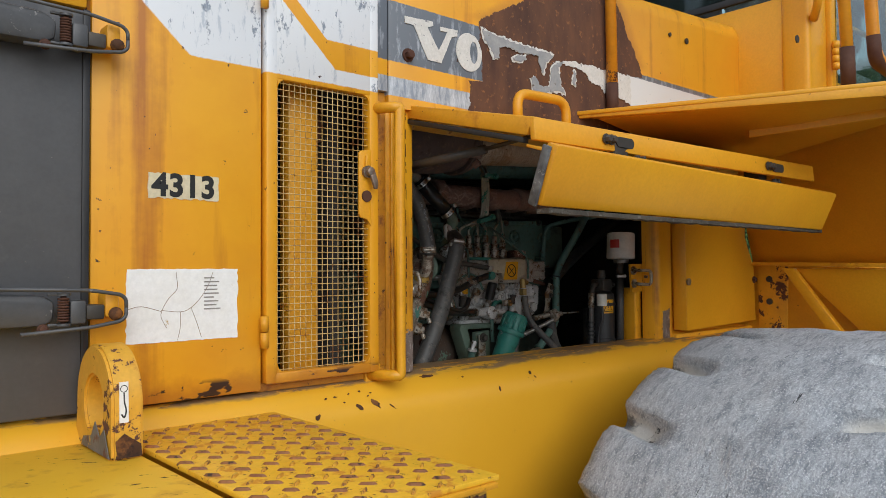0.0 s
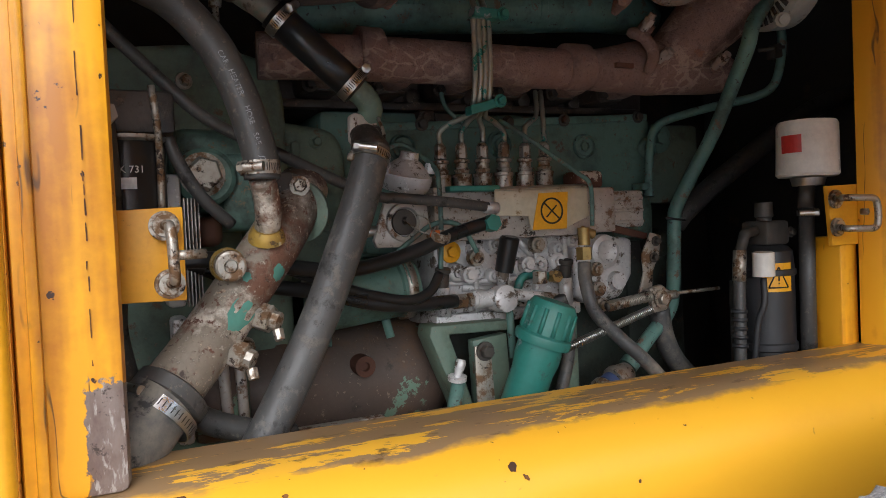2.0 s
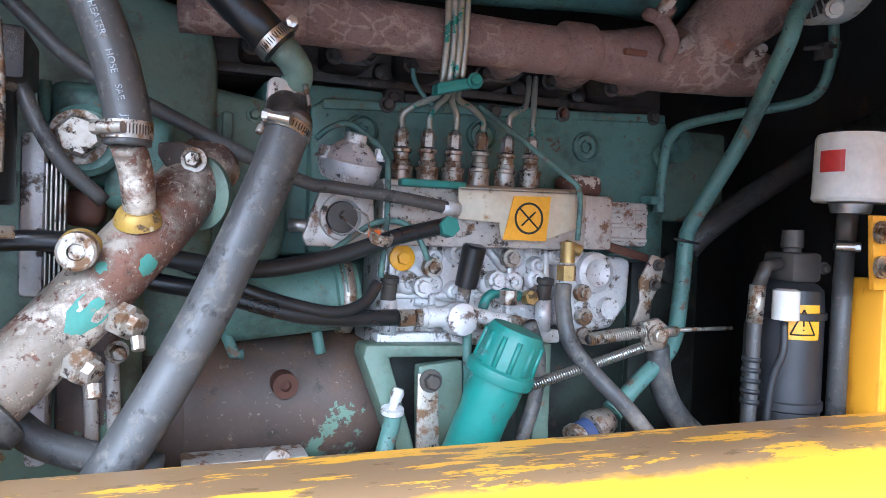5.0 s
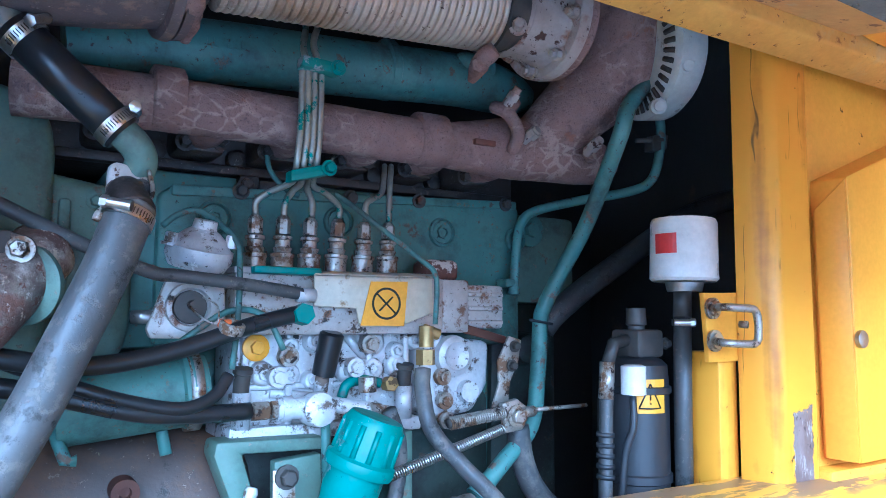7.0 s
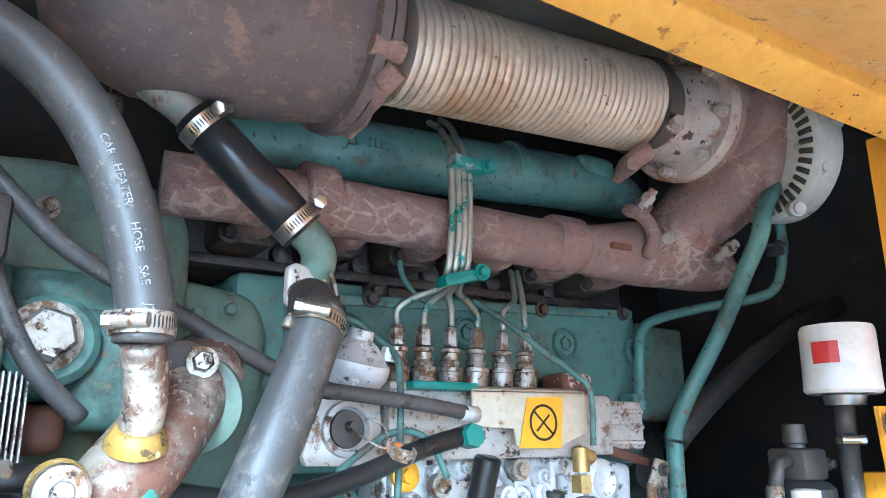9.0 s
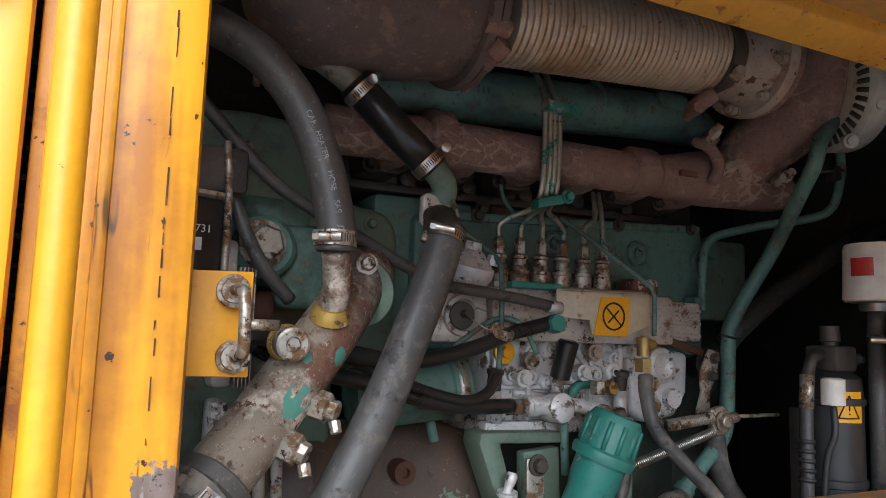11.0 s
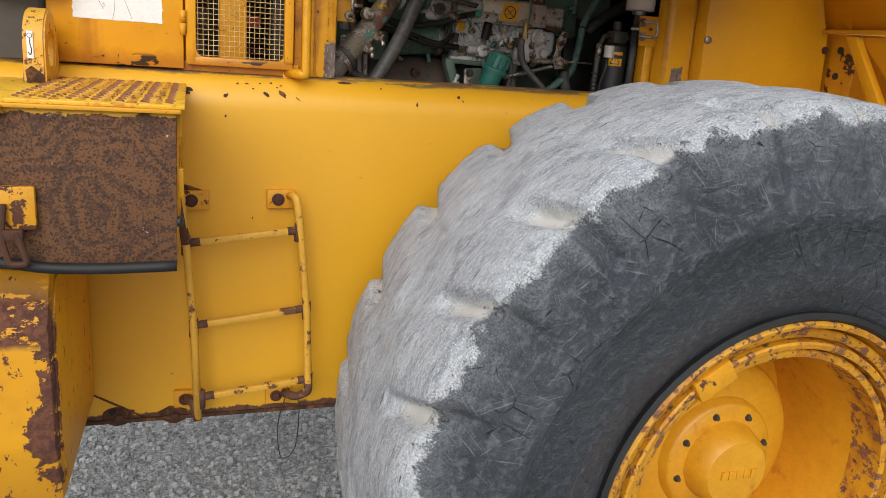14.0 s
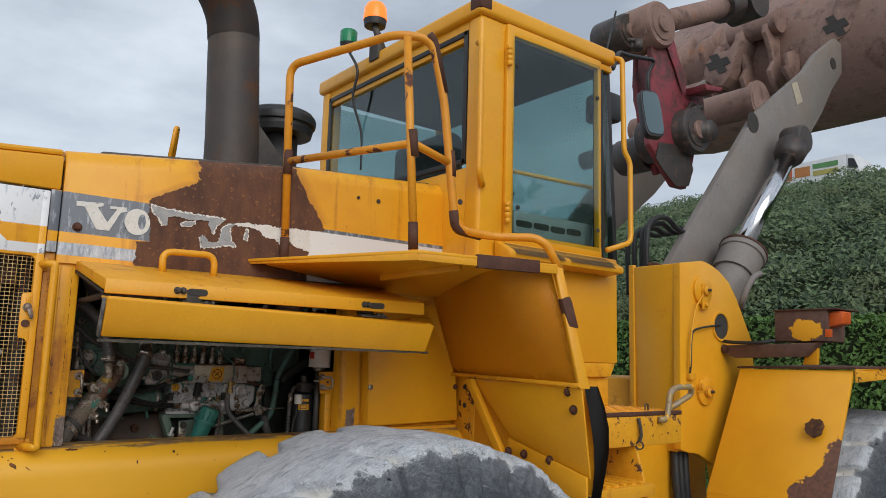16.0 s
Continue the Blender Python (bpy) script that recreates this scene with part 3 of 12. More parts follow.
# posts beside the engine opening
bm = B()
box(bm, (0.05, 0.012, 1.795), (0.134, 0.075, 2.42), 0.010)
box(bm, (0.062, 0.006, 1.80), (0.072, 0.02, 2.40), 0.003)
part("post", bm, m_post, body, "streaked yellow post with scraped foot")
# cracked filler line down the post
rng = random.Random(31)
z = 2.40
while z > 1.90:
    h = rng.uniform(0.004, 0.03)
    bm = B()
    x = 0.1085 + rng.uniform(-0.0008, 0.0008)
    slab(bm, [(x, 0.0115, z), (x + rng.uniform(0.0004, 0.0014), 0.0115, z), (x + rng.uniform(0.0004, 0.0016), 0.0115, z - h), (x, 0.0115, z - h)], (0, -0.0012, 0))
    part("cracked_filler", bm, m_rust_plate, body)
    z -= h + rng.uniform(0.0, 0.03)
bm = B()
slab(bm, [(1.20, 0.10, 1.795), (1.215, 0.055, 1.795), (1.23, 0.047, 1.795), (1.30, 0.047, 1.795), (1.305, 0.10, 1.795)], (0, 0, 0.62), 0.005)
part("post", bm, m_post, body, "streaked yellow post with chipped edge")
bm = B()
box(bm, (1.175, 0.11, 1.70), (1.215, 0.16, 1.97), 0.004)
part("inner_post", bm, m_post, body)
# cabinet right of the opening
cab_box = thing("side_cabinet", (1.5, 0.0, 1.82), "yellow sheet-metal side cabinet with round lock", "cabinet")
bm = B()
slab(bm, [(1.33, 0.006, 1.822), (1.838, 0.010, 1.833), (1.818, 0.006, 2.037), (1.665, 0.006, 2.305), (1.557, 0.006, 2.303), (1.322, 0.006, 2.213)], (0, 0.09, 0), 0.005)
part("door_panel", bm, m_yellow, cab_box)
bm = B()
slab(bm, [(1.328, 0.008, 1.823), (1.318, 0.05, 1.825), (1.312, 0.05, 2.17), (1.32, 0.008, 2.21)], (0.006, 0.004, 0), 0.002)
part("side_return", bm, m_yellow, cab_box)
bm = B()
lathe(bm, [(0, 0.012), (0.006, 0.012), (0.008, 0.007)], (1.336, 0.006, 1.989), (0, -1, 0), 16)
part("lock", bm, m_steel, cab_box, "round steel lock")
bm = B()
box(bm, (1.30, 0.03, 1.76), (1.95, 0.12, 1.812), 0.006)
part("lower_bracket", bm, m_yellow_chipped, cab_box)
bm = B()
slab(bm, [(1.835, 0.0, 1.66), (1.835, -0.105, 1.68), (1.835, -0.115, 2.04), (1.835, 0.0, 2.045)], (0.012, 0, 0), 0.003)
bracket = part("upright_bracket", bm, m_yellow_chipped, cab_box)
for z in (1.992, 1.907):
    bm = B()
    lathe(bm, [(0, 0.012), (0.003, 0.012)], (1.834, -0.045, z), (-1, 0, 0), 12)
    part("bolt_hole", bm, m_inside, bracket)
for x, z in ((1.815, 1.99),):
    bm = B()
    bolt(bm, (x, 0.006, z), (0, -1, 0), 0.009, 0.008)
    part("bolt", bm, m_rust_tube, cab_box)
# wall behind the cabinet
bm = B()
box(bm, (1.302, 0.06, 1.70), (1.86, 0.075, 2.48), 0.003)
part("wing_plate", bm, m_yellow_worn, body)

# ---- mesh door ----
door = thing("mesh_door", (-0.12, 0.0, 1.81), "yellow hinged door with wire mesh window", "door")
bm = B()
DX0, DX1 = -0.262, 0.014
box(bm, (DX0, -0.012, 1.812), (DX0 + 0.026, 0.014, 2.645), 0.005)
box(bm, (DX1 - 0.025, -0.012, 1.812), (DX1, 0.014, 2.645), 0.005)
box(bm, (DX0 + 0.02, -0.0115, 1.812), (DX1 - 0.02, 0.0135, 1.834), 0.004)
box(bm, (DX0 + 0.02, -0.0115, 2.42), (DX1 - 0.02, 0.0135, 2.645), 0.004)
part("door_frame", bm, m_livery, door)
# wires
wire_mat = surface("stained_yellow_wire", (0.66, 0.42, 0.12), (0.72, 0.55, 0.27), 14, 0.5, 0.1, spots=[((0.26, 0.11, 0.03), 18, 0.55, 0.08, 0.7)], bump=0.1)
bm = B()
x = DX0 + 0.03
while x < DX1 - 0.024:
    tube(bm, [(x, -0.002, 1.83), (x, -0.002, 2.425)], 0.0009, 5, False)
    x += 0.0131
z = 1.838
while z < 2.42:
    tube(bm, [(DX0 + 0.022, -0.0035, z), (DX1 - 0.02, -0.0035, z)], 0.0009, 5, False)
    z += 0.0131
part("wire_mesh", bm, wire_mat, door, "fine square wire mesh")
bm = B()
slab(bm, [(-0.008, -0.014, 2.300), (-0.036, -0.014, 2.296), (-0.0405, -0.014, 2.290), (-0.0405, -0.014, 2.158), (-0.036, -0.014, 2.150), (-0.020, -0.014, 2.147), (-0.014, -0.014, 2.140), (-0.0085, -0.014, 2.132)], (0, 0.006, 0), 0.0015)
part("lock_plate", bm, m_yellow, door, "notched yellow lock plate")
for cx, cz, sx, sz in ((DX0 + 0.026, 2.42, 1, -1), (DX1 - 0.025, 2.42, -1, -1), (DX0 + 0.026, 1.834, 1, 1), (DX1 - 0.025, 1.834, -1, 1)):
    bm = B()
    slab(bm, [(cx - 0.001 * sx, -0.0105, cz - 0.001 * sz)] + [(cx + sx * 0.018 * (1 - math.sin(a)), -0.0105, cz + sz * 0.018 * (1 - math.cos(a))) for a in [math.pi / 2 * k / 6 for k in range(7)]], (0, 0.02, 0))
    part("corner_fillet", bm, m_livery, door, "", 0)
bm = B()
lathe(bm, [(0, 0.0125), (0.006, 0.0125), (0.008, 0.010), (0.020, 0.009), (0.022, 0.006)], (-0.022, -0.014, 2.250), (0, -1, 0), 16)
lathe(bm, [(0.006, 0.0135), (0.009, 0.0135)], (-0.022, -0.014, 2.250), (0, -1, 0), 16)
slab(bm, [(-0.029, -0.034, 2.256), (-0.013, -0.034, 2.256), (-0.004, -0.036, 2.228), (-0.005, -0.036, 2.212), (-0.014, -0.036, 2.211), (-0.019, -0.036, 2.226)], (0, 0.008, 0), 0.003)
part("lock_handle", bm, surface("worn_brown_steel", (0.30, 0.235, 0.19), (0.18, 0.13, 0.10), 40, 0.45, 0.5, bump=0.3), door, "worn steel turn handle")
bm = B()
slab(bm, [(-0.028, -0.0145, 2.258), (-0.016, -0.0145, 2.258), (-0.014, -0.0145, 2.275), (-0.018, -0.0145, 2.288), (-0.026, -0.0145, 2.286)], (0, -0.006, 0), 0.002)
part("lock_cap", bm, m_yellow, door)
bm = B()
lathe(bm, [(0, 0.0125), (0.003, 0.0125)], (-0.022, -0.0142, 2.197), (0, -1, 0), 18)
part("keyhole_cover", bm, m_rust_tube, door, "round brown keyhole cover")
for z in (1.885, 2.555):
    bm = B()
    tube(bm, [(-0.268, -0.016, z), (-0.268, -0.016, z + 0.03)], 0.008, 10)
    tube(bm, [(-0.268, -0.016, z + 0.032), (-0.268, -0.016, z + 0.062)], 0.008, 10)
    part("hinge", bm, m_yellow_worn, door)
# radiator seen behind the mesh
bm = B()
box(bm, (-0.232, 0.10, 1.80), (-0.215, 0.14, 2.5))
for k in range(8):
    tube(bm, [(-0.225 + 0.006 * (k % 2), 0.085, 1.81 + k * 0.08), (-0.225 + 0.006 * (k % 2), 0.085, 1.88 + k * 0.08)], 0.012, 8)
part("side_tube", bm, m_dark_metal, door)
bm = B()
box(bm, (-0.177, 0.047, 1.82), (-0.105, 0.09, 2.5), 0.006)
part("inner_post", bm, m_yellow_worn, door, "yellow post behind the mesh")
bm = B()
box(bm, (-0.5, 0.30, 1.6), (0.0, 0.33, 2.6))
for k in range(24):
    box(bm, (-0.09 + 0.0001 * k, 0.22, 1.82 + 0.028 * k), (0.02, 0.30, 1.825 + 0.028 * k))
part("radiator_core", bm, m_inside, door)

m_rail_worn = surface("worn_rail_yellow", YELLOW, YELLOW2, 4, 0.4, spots=[((0.5, 0.2, 0.015), 9, 0.6, 0.1, 0.5), (DARK_RUST, 70, 0.68, 0.02, 0.8)], bump=0.1)
for lo, hi, m, nm in (((-0.1166, 0.1600, 2.0664), (-0.0855, 0.1600, 2.2124), "white", "white_strip"), ((-0.1120, 0.1700, 1.9156), (-0.0648, 0.1700, 1.9499), "red", "red_label"), ((-0.0798, 0.1500, 2.0882), (-0.0553, 0.1500, 2.1144), "white", "round_gauge"), ((-0.088, 0.1500, 2.335), (-0.034, 0.1500, 2.46), "brown", "brown_panel")):
    bm = B()
    if nm == "round_gauge":
        lathe(bm, [(0, 0.012), (0.006, 0.012)], V(lo).lerp(V(hi), 0.5), (0, -1, 0), 18)
    else:
        box(bm, (lo[0], lo[1], lo[2]), (hi[0], lo[1] + 0.01, hi[2]), 0.001)
    tone = {"white": (0.6, 0.6, 0.57), "red": (0.4, 0.04, 0.03), "brown": (0.16, 0.07, 0.05)}[m]
    part(nm, bm, surface(m + "_backing", tone, tuple(q * 0.8 for q in tone), 20, 0.5), door)

# bent tube handle beside the door
bm = B()
tube(bm, rounded_path([(0.0, 0.01, 2.395), (0.03, -0.045, 2.395), (0.042, -0.05, 2.395), (0.042, -0.05, 1.805), (0.03, -0.045, 1.805), (0.0, 0.012, 1.805)], 0.05, 6), 0.0125, 14)
grab = thing("grab_rail", (0.02, 0.0, 1.80), "bent yellow tube grab rail on the post", "grab rail")
part("rail_tube", bm, m_rail_worn, grab)
for z in (2.395, 1.805):
    bm = B()
    box(bm, (-0.012, 0.004, z - 0.022), (0.03, 0.014, z + 0.022), 0.003)
    part("foot_plate", bm, m_yellow_worn, grab)

# number plate and printed label on the side panel
m_white_vinyl = surface("white_vinyl", (0.90, 0.90, 0.89), (0.86, 0.855, 0.83), 30, 0.4, spots=[((0.50, 0.36, 0.16), 45, 0.66, 0.05, 0.7)], bump=0.05, mottled=0.04)
m_ink = surface("black_ink", (0.012, 0.012, 0.012), (0.02, 0.02, 0.02), 20, 0.5, bump=0.05)


def lettering(name, text, size, at, xdir, up, material, parent, label="", spacing=1.0, bold=0.0):
    """Flat letters of the built-in font, as a mesh."""
    cu = bpy.data.curves.new(name, "FONT")
    cu.body = text
    cu.size = size
    cu.extrude = 0.0004
    cu.offset = bold
    cu.align_x, cu.align_y = "CENTER", "CENTER"
    cu.space_character = spacing
    ob = bpy.data.objects.new(name, cu)
    scene.collection.objects.link(ob)
    bpy.context.view_layer.update()
    me = bpy.data.meshes.new_from_object(ob.evaluated_get(bpy.context.evaluated_depsgraph_get()))
    bpy.data.objects.remove(ob)
    bpy.data.curves.remove(cu)
    xd, u = Vector(xdir).normalized(), Vector(up).normalized()
    n = xd.cross(u).normalized()
    u = n.cross(xd)
    m = Matrix((xd, u, n)).transposed().to_4x4()
    me.transform(Matrix.Translation(at) @ m)
    bm = B()
    bm.from_mesh(me)
    bpy.data.meshes.remove(me)
    return part(name, bm, material, parent, label, smooth=0)


num = thing("fleet_number_sticker", (-0.423, -0.003, 2.19), "cream sticker with black number 4313", "sticker")
bm = B()
rng = random.Random(9)
edge = [(-0.489 + 0.132 * i / 22, 2.2125 + rng.uniform(-0.001, 0.0015)) for i in range(23)] + [(-0.357 + rng.uniform(-0.001, 0.001), 2.212 - 0.043 * i / 6) for i in range(1, 6)] + [(-0.357 - 0.132 * i / 22, 2.168 + rng.uniform(-0.002, 0.002)) for i in range(23)] + [(-0.489 + rng.uniform(-0.001, 0.001), 2.169 + 0.043 * i / 6) for i in range(1, 6)]
slab(bm, [(x, -0.0022, z) for x, z in edge], (0, -0.001, 0))
part("backing", bm, surface("cream_vinyl", (0.74, 0.66, 0.46), (0.68, 0.58, 0.38), 25, 0.45, bump=0.05), num)
lettering("number_print", "4313", 0.057, (-0.423, -0.0036, 2.190), (1, 0, 0), (0, 0, 1), m_ink, num, "black digits", 1.05, 0.0019)

tag = thing("paper_label", (-0.42, -0.003, 1.97), "cracked white label with faded print", "label")
bm = B()
edge = [(-0.524 + 0.206 * i / 30 + rng.uniform(-0.001, 0.001), 2.040 + rng.uniform(-0.0007, 0.0007)) for i in range(31)] + [(-0.318 + rng.uniform(-0.0015, 0.0015), 2.040 - 0.13 * i / 16) for i in range(1, 16)] + [(-0.318 - 0.208 * i / 30, 1.909 + rng.uniform(-0.0007, 0.0007)) for i in range(31)] + [(-0.526 + rng.uniform(-0.0015, 0.0015), 1.909 + 0.13 * i / 16) for i in range(1, 16)]
slab(bm, [(x, -0.0022, z) for x, z in edge], (0, -0.001, 0))
part("sheet", bm, m_white_vinyl, tag)
m_faint = surface("faint_print", (0.22, 0.20, 0.19), (0.40, 0.38, 0.35), 30, 0.6, bump=0.05)
for i in range(9):
    bm = B()
    w = rng.uniform(0.018, 0.034)
    box(bm, (-0.385, -0.0038, 2.022 - 0.0072 * i), (-0.385 + w, -0.0032, 2.0245 - 0.0072 * i))
    part("print_bar", bm, m_faint, tag)
m_crack = surface("crack_brown", (0.26, 0.16, 0.09), (0.20, 0.12, 0.07), 30, 0.8, bump=0.1)
for run in ([(-0.438, 2.03), (-0.436, 2.0), (-0.45, 1.985), (-0.462, 1.965), (-0.465, 1.95), (-0.455, 1.93)], [(-0.465, 1.962), (-0.43, 1.958), (-0.41, 1.965), (-0.39, 1.985), (-0.375, 2.01), (-0.368, 2.03)], [(-0.41, 1.965), (-0.4, 1.94), (-0.39, 1.91)], [(-0.465, 1.96), (-0.5, 1.97), (-0.525, 1.965)], [(-0.43, 1.958), (-0.43, 1.93), (-0.435, 1.907)]):
    bm = B()
    tube(bm, smooth_path([(x, -0.0033, z + 0.004) for x, z in run], 3), 0.0005, 5)
    part("crack", bm, m_crack, tag)

# faded maker's mark on the hood: plain pale shapes
mark = thing("hood_emblem", (0.3, -0.002, 2.58), "peeling pale emblem shapes on the hood band", "emblem")
m_mark = surface("pale_film", (0.78, 0.76, 0.72), (0.70, 0.68, 0.63), 40, 0.5, spots=[((0.2, 0.2, 0.22), 60, 0.62, 0.03, 0.6)], bump=0.1)


def film(points, material=None, y=0.0012, rough=0.0022):
    """A thin flake of film on the hood side with a ragged outline."""
    bm = B()
    ragged = []
    for (x0, z0), (x1, z1) in zip(points, points[1:] + points[:1]):
        n = max(1, int(math.hypot(x1 - x0, z1 - z0) / 0.006))
        for k in range(n):
            q = 0.0 if k == 0 else rough
            ragged.append((x0 + (x1 - x0) * k / n + rng.uniform(-q, q), z0 + (z1 - z0) * k / n + rng.uniform(-q, q)))
    slab(bm, [(x, -y, z) for x, z in ragged], (0, -0.0012, 0))
    part("film_shape", bm, material or m_mark, mark, "", 0)


film([(0.096, 2.624), (0.183, 2.629), (0.184, 2.619), (0.166, 2.612), (0.202, 2.563), (0.230, 2.614), (0.207, 2.612), (0.206, 2.622), (0.264, 2.625), (0.263, 2.610), (0.244, 2.604), (0.210, 2.534), (0.167, 2.534), (0.124, 2.608), (0.097, 2.608)], rough=0.0006)
# the round letter: a ring, open to the band inside
bm = B()
ring = []
for k in range(28):
    a = 2 * math.pi * k / 28
    q = 1 + 0.05 * noise.noise(Vector((k * 0.9, 3.0, 0)))
    ring.append([bm.verts.new((0.303 + 0.0445 * q * math.cos(a), y, 2.578 + 0.048 * q * math.sin(a))) for y in (-0.0012, -0.0024)] + [bm.verts.new((0.319 + 0.0135 * q * math.cos(a), y, 2.580 + 0.028 * q * math.sin(a))) for y in (-0.0012, -0.0024)])
for a, b in zip(ring, ring[1:] + ring[:1]):
    for i, j in ((1, 0), (3, 1), (2, 3)):
        bm.faces.new((a[i], b[i], b[j], a[j]))
bmesh.ops.recalc_face_normals(bm, faces=bm.faces[:])
part("film_ring", bm, m_mark, mark, "", 0)
m_remnant = surface("grey_band_remnant", (0.30, 0.31, 0.32), (0.40, 0.40, 0.40), 30, 0.6, spots=[((0.14, 0.10, 0.08), 50, 0.62, 0.03, 0.8)], bump=0.15)
REMNANTS = (
    [(0.343, 2.652), (0.413, 2.643), (0.632, 2.636), (0.628, 2.628), (0.600, 2.604), (0.588, 2.567), (0.567, 2.600), (0.570, 2.618), (0.543, 2.620), (0.517, 2.614), (0.479, 2.614), (0.430, 2.622), (0.405, 2.612), (0.406, 2.578), (0.386, 2.575), (0.376, 2.600), (0.350, 2.622)],
    [(0.479, 2.607), (0.516, 2.612), (0.517, 2.599), (0.486, 2.584), (0.460, 2.583), (0.455, 2.593), (0.469, 2.602)],
    [(0.527, 2.551), (0.544, 2.561), (0.561, 2.533), (0.606, 2.534), (0.617, 2.597), (0.647, 2.619), (0.675, 2.623), (0.653, 2.606), (0.662, 2.549), (0.678, 2.538), (0.680, 2.525), (0.651, 2.530), (0.574, 2.513), (0.541, 2.509)],
    [(0.707, 2.562), (0.718, 2.610), (0.729, 2.594), (0.726, 2.557)],
)
for outline in REMNANTS:
    film(outline, rough=0.004)
    cx, cz = sum(p[0] for p in outline) / len(outline), sum(p[1] for p in outline) / len(outline)
    film([(x + max(-0.005, min(0.005, (cx - x) * 0.3)), z + max(-0.005, min(0.005, (cz - z) * 0.3))) for x, z in outline], m_remnant, 0.0026, 0.003)
film([(0.645, 2.614), (0.702, 2.629), (0.799, 2.633), (0.874, 2.631), (0.904, 2.634), (1.0, 2.637), (1.0, 2.545), (0.955, 2.556), (0.930, 2.562), (0.900, 2.582), (0.876, 2.582), (0.865, 2.560), (0.840, 2.583), (0.802, 2.580), (0.776, 2.604), (0.727, 2.616)], rough=0.004)
bm = B()
bolt(bm, (0.106, -0.001, 2.534), (0, -1, 0), 0.011, 0.014)
part("hood_bolt", bm, m_rust_tube, body, "rusty round bolt")

# ---- raised engine hatch ----
lid = thing("engine_hatch", (0.75, 0.0, 2.36), "yellow engine hatch folded up above the opening", "hatch")
BL, BR, FL, FR = Vector((0.115, 0.03, 2.425)), Vector((1.36, 0.03, 2.43)), Vector((0.122, -0.372, 2.335)), Vector((1.287, -0.432, 2.333))
bm = B()
slab(bm, [BL, BR, FR, FL], (0, 0, -0.008), 0.003)
part("hatch_panel", bm, m_yellow_worn, lid)
bm = B()
slab(bm, [BL + Vector((0.03, -0.01, -0.012)), BR + Vector((-0.03, -0.01, -0.012)), FR + Vector((-0.03, 0.035, -0.012)), FL + Vector((0.03, 0.035, -0.012))], (0, 0, -0.004))
part("inner_sheet", bm, surface("dusty_inner_sheet", (0.60, 0.38, 0.12), (0.52, 0.31, 0.09), 8, 0.7, spots=[((0.17, 0.10, 0.06), 40, 0.6, 0.05, 0.85), ((0.5, 0.40, 0.25), 16, 0.58, 0.1, 0.8)], bump=0.25), lid, "dusty brown inner sheet")
bm = B()
slab(bm, [FL, FR, FR + Vector((0, -0.004, -0.046)), FL + Vector((0, -0.004, -0.046))], (0, 0.014, 0), 0.004)
part("front_lip", bm, surface("smudged_lip_yellow", YELLOW, YELLOW2, 4, 0.45, mottled=0.1, spots=[((0.38, 0.18, 0.03), 6, 0.58, 0.14, 0.6), ((0.06, 0.045, 0.03), 10, 0.64, 0.05, 0.7), (DARK_RUST, 60, 0.68, 0.02, 0.8)], bump=0.15), lid)
bm = B()
slab(bm, [BL, FL, FL + Vector((0, 0.02, -0.034)), BL + Vector((0, 0, -0.03))], (0.012, 0, 0), 0.003)
part("side_lip", bm, m_yellow_worn, lid)
bm = B()
slab(bm, [BL + Vector((0, 0, -0.032)), FL + Vector((0, 0.03, -0.036)), FL + Vector((0, 0.03, -0.048)), BL + Vector((0, 0, -0.044))], (0.02, 0, 0), 0.003)
part("rubber_seal", bm, m_rubber_flap, lid)
bm = B()
tube(bm, rounded_path([(0.375, -0.10, 2.385), (0.37, -0.10, 2.47), (0.56, -0.10, 2.475), (0.56, -0.10, 2.385)], 0.045, 6), 0.0125, 12)
part("handle", bm, m_yellow, lid, "bent tube handle")


def along(x):
    return FL.lerp(FR, (x - FL.x) / (FR.x - FL.x))


for x in (0.40, 1.07):
    bm = B()
    c = along(x)
    pts = [c + Vector((0.022 * s + 0.011 * math.cos(a), -0.006, -0.024 + 0.011 * math.sin(a))) for s, r in ((1, range(-3, 4)), (-1, range(3, 10))) for a in [math.pi / 6 * k for k in r]]
    slab(bm, pts, (0, 0.004, 0))
    part("slot", bm, m_inside, lid)
for x in (0.335, 0.353, 1.015, 1.03):
    bm = B()
    bolt(bm, along(x) + Vector((0, -0.004, -0.022)), (0, -1, 0), 0.008, 0.012)
    part("bolt", bm, m_dark_metal, lid)
# gas strut below the hatch
bm = B()
tube(bm, [(0.14, 0.06, 2.28), (0.20, -0.16, 2.305)], 0.011, 10)
tube(bm, [(0.20, -0.16, 2.305), (0.235, -0.29, 2.325)], 0.005, 8)
part("gas_strut", bm, m_dark_metal, lid, "grey gas strut")
# lower folded leaf
m_seal = surface("frayed_grey_rubber", (0.05, 0.05, 0.052), (0.20, 0.20, 0.20), 40, 0.7, spots=[((0.30, 0.29, 0.28), 80, 0.6, 0.04, 0.8)], bump=0.5)
leaf = thing("hatch_flap", (0.7, -0.42, 2.2), "yellow hinged flap hanging from the hatch", "flap")
bm = B()
slab(bm, [(0.118, -0.436, 2.271), (1.291, -0.497, 2.246), (1.280, -0.457, 2.143), (0.120, -0.390, 2.157)], (0.0, 0.028, 0.010), 0.006)
part("flap_panel", bm, m_yellow, leaf)
bm = B()
rng = random.Random(12)
low = [(0.11 + 1.19 * k / 60, 2.140 - 0.004 * k / 60 + rng.uniform(-0.0015, 0.001)) for k in range(61)]
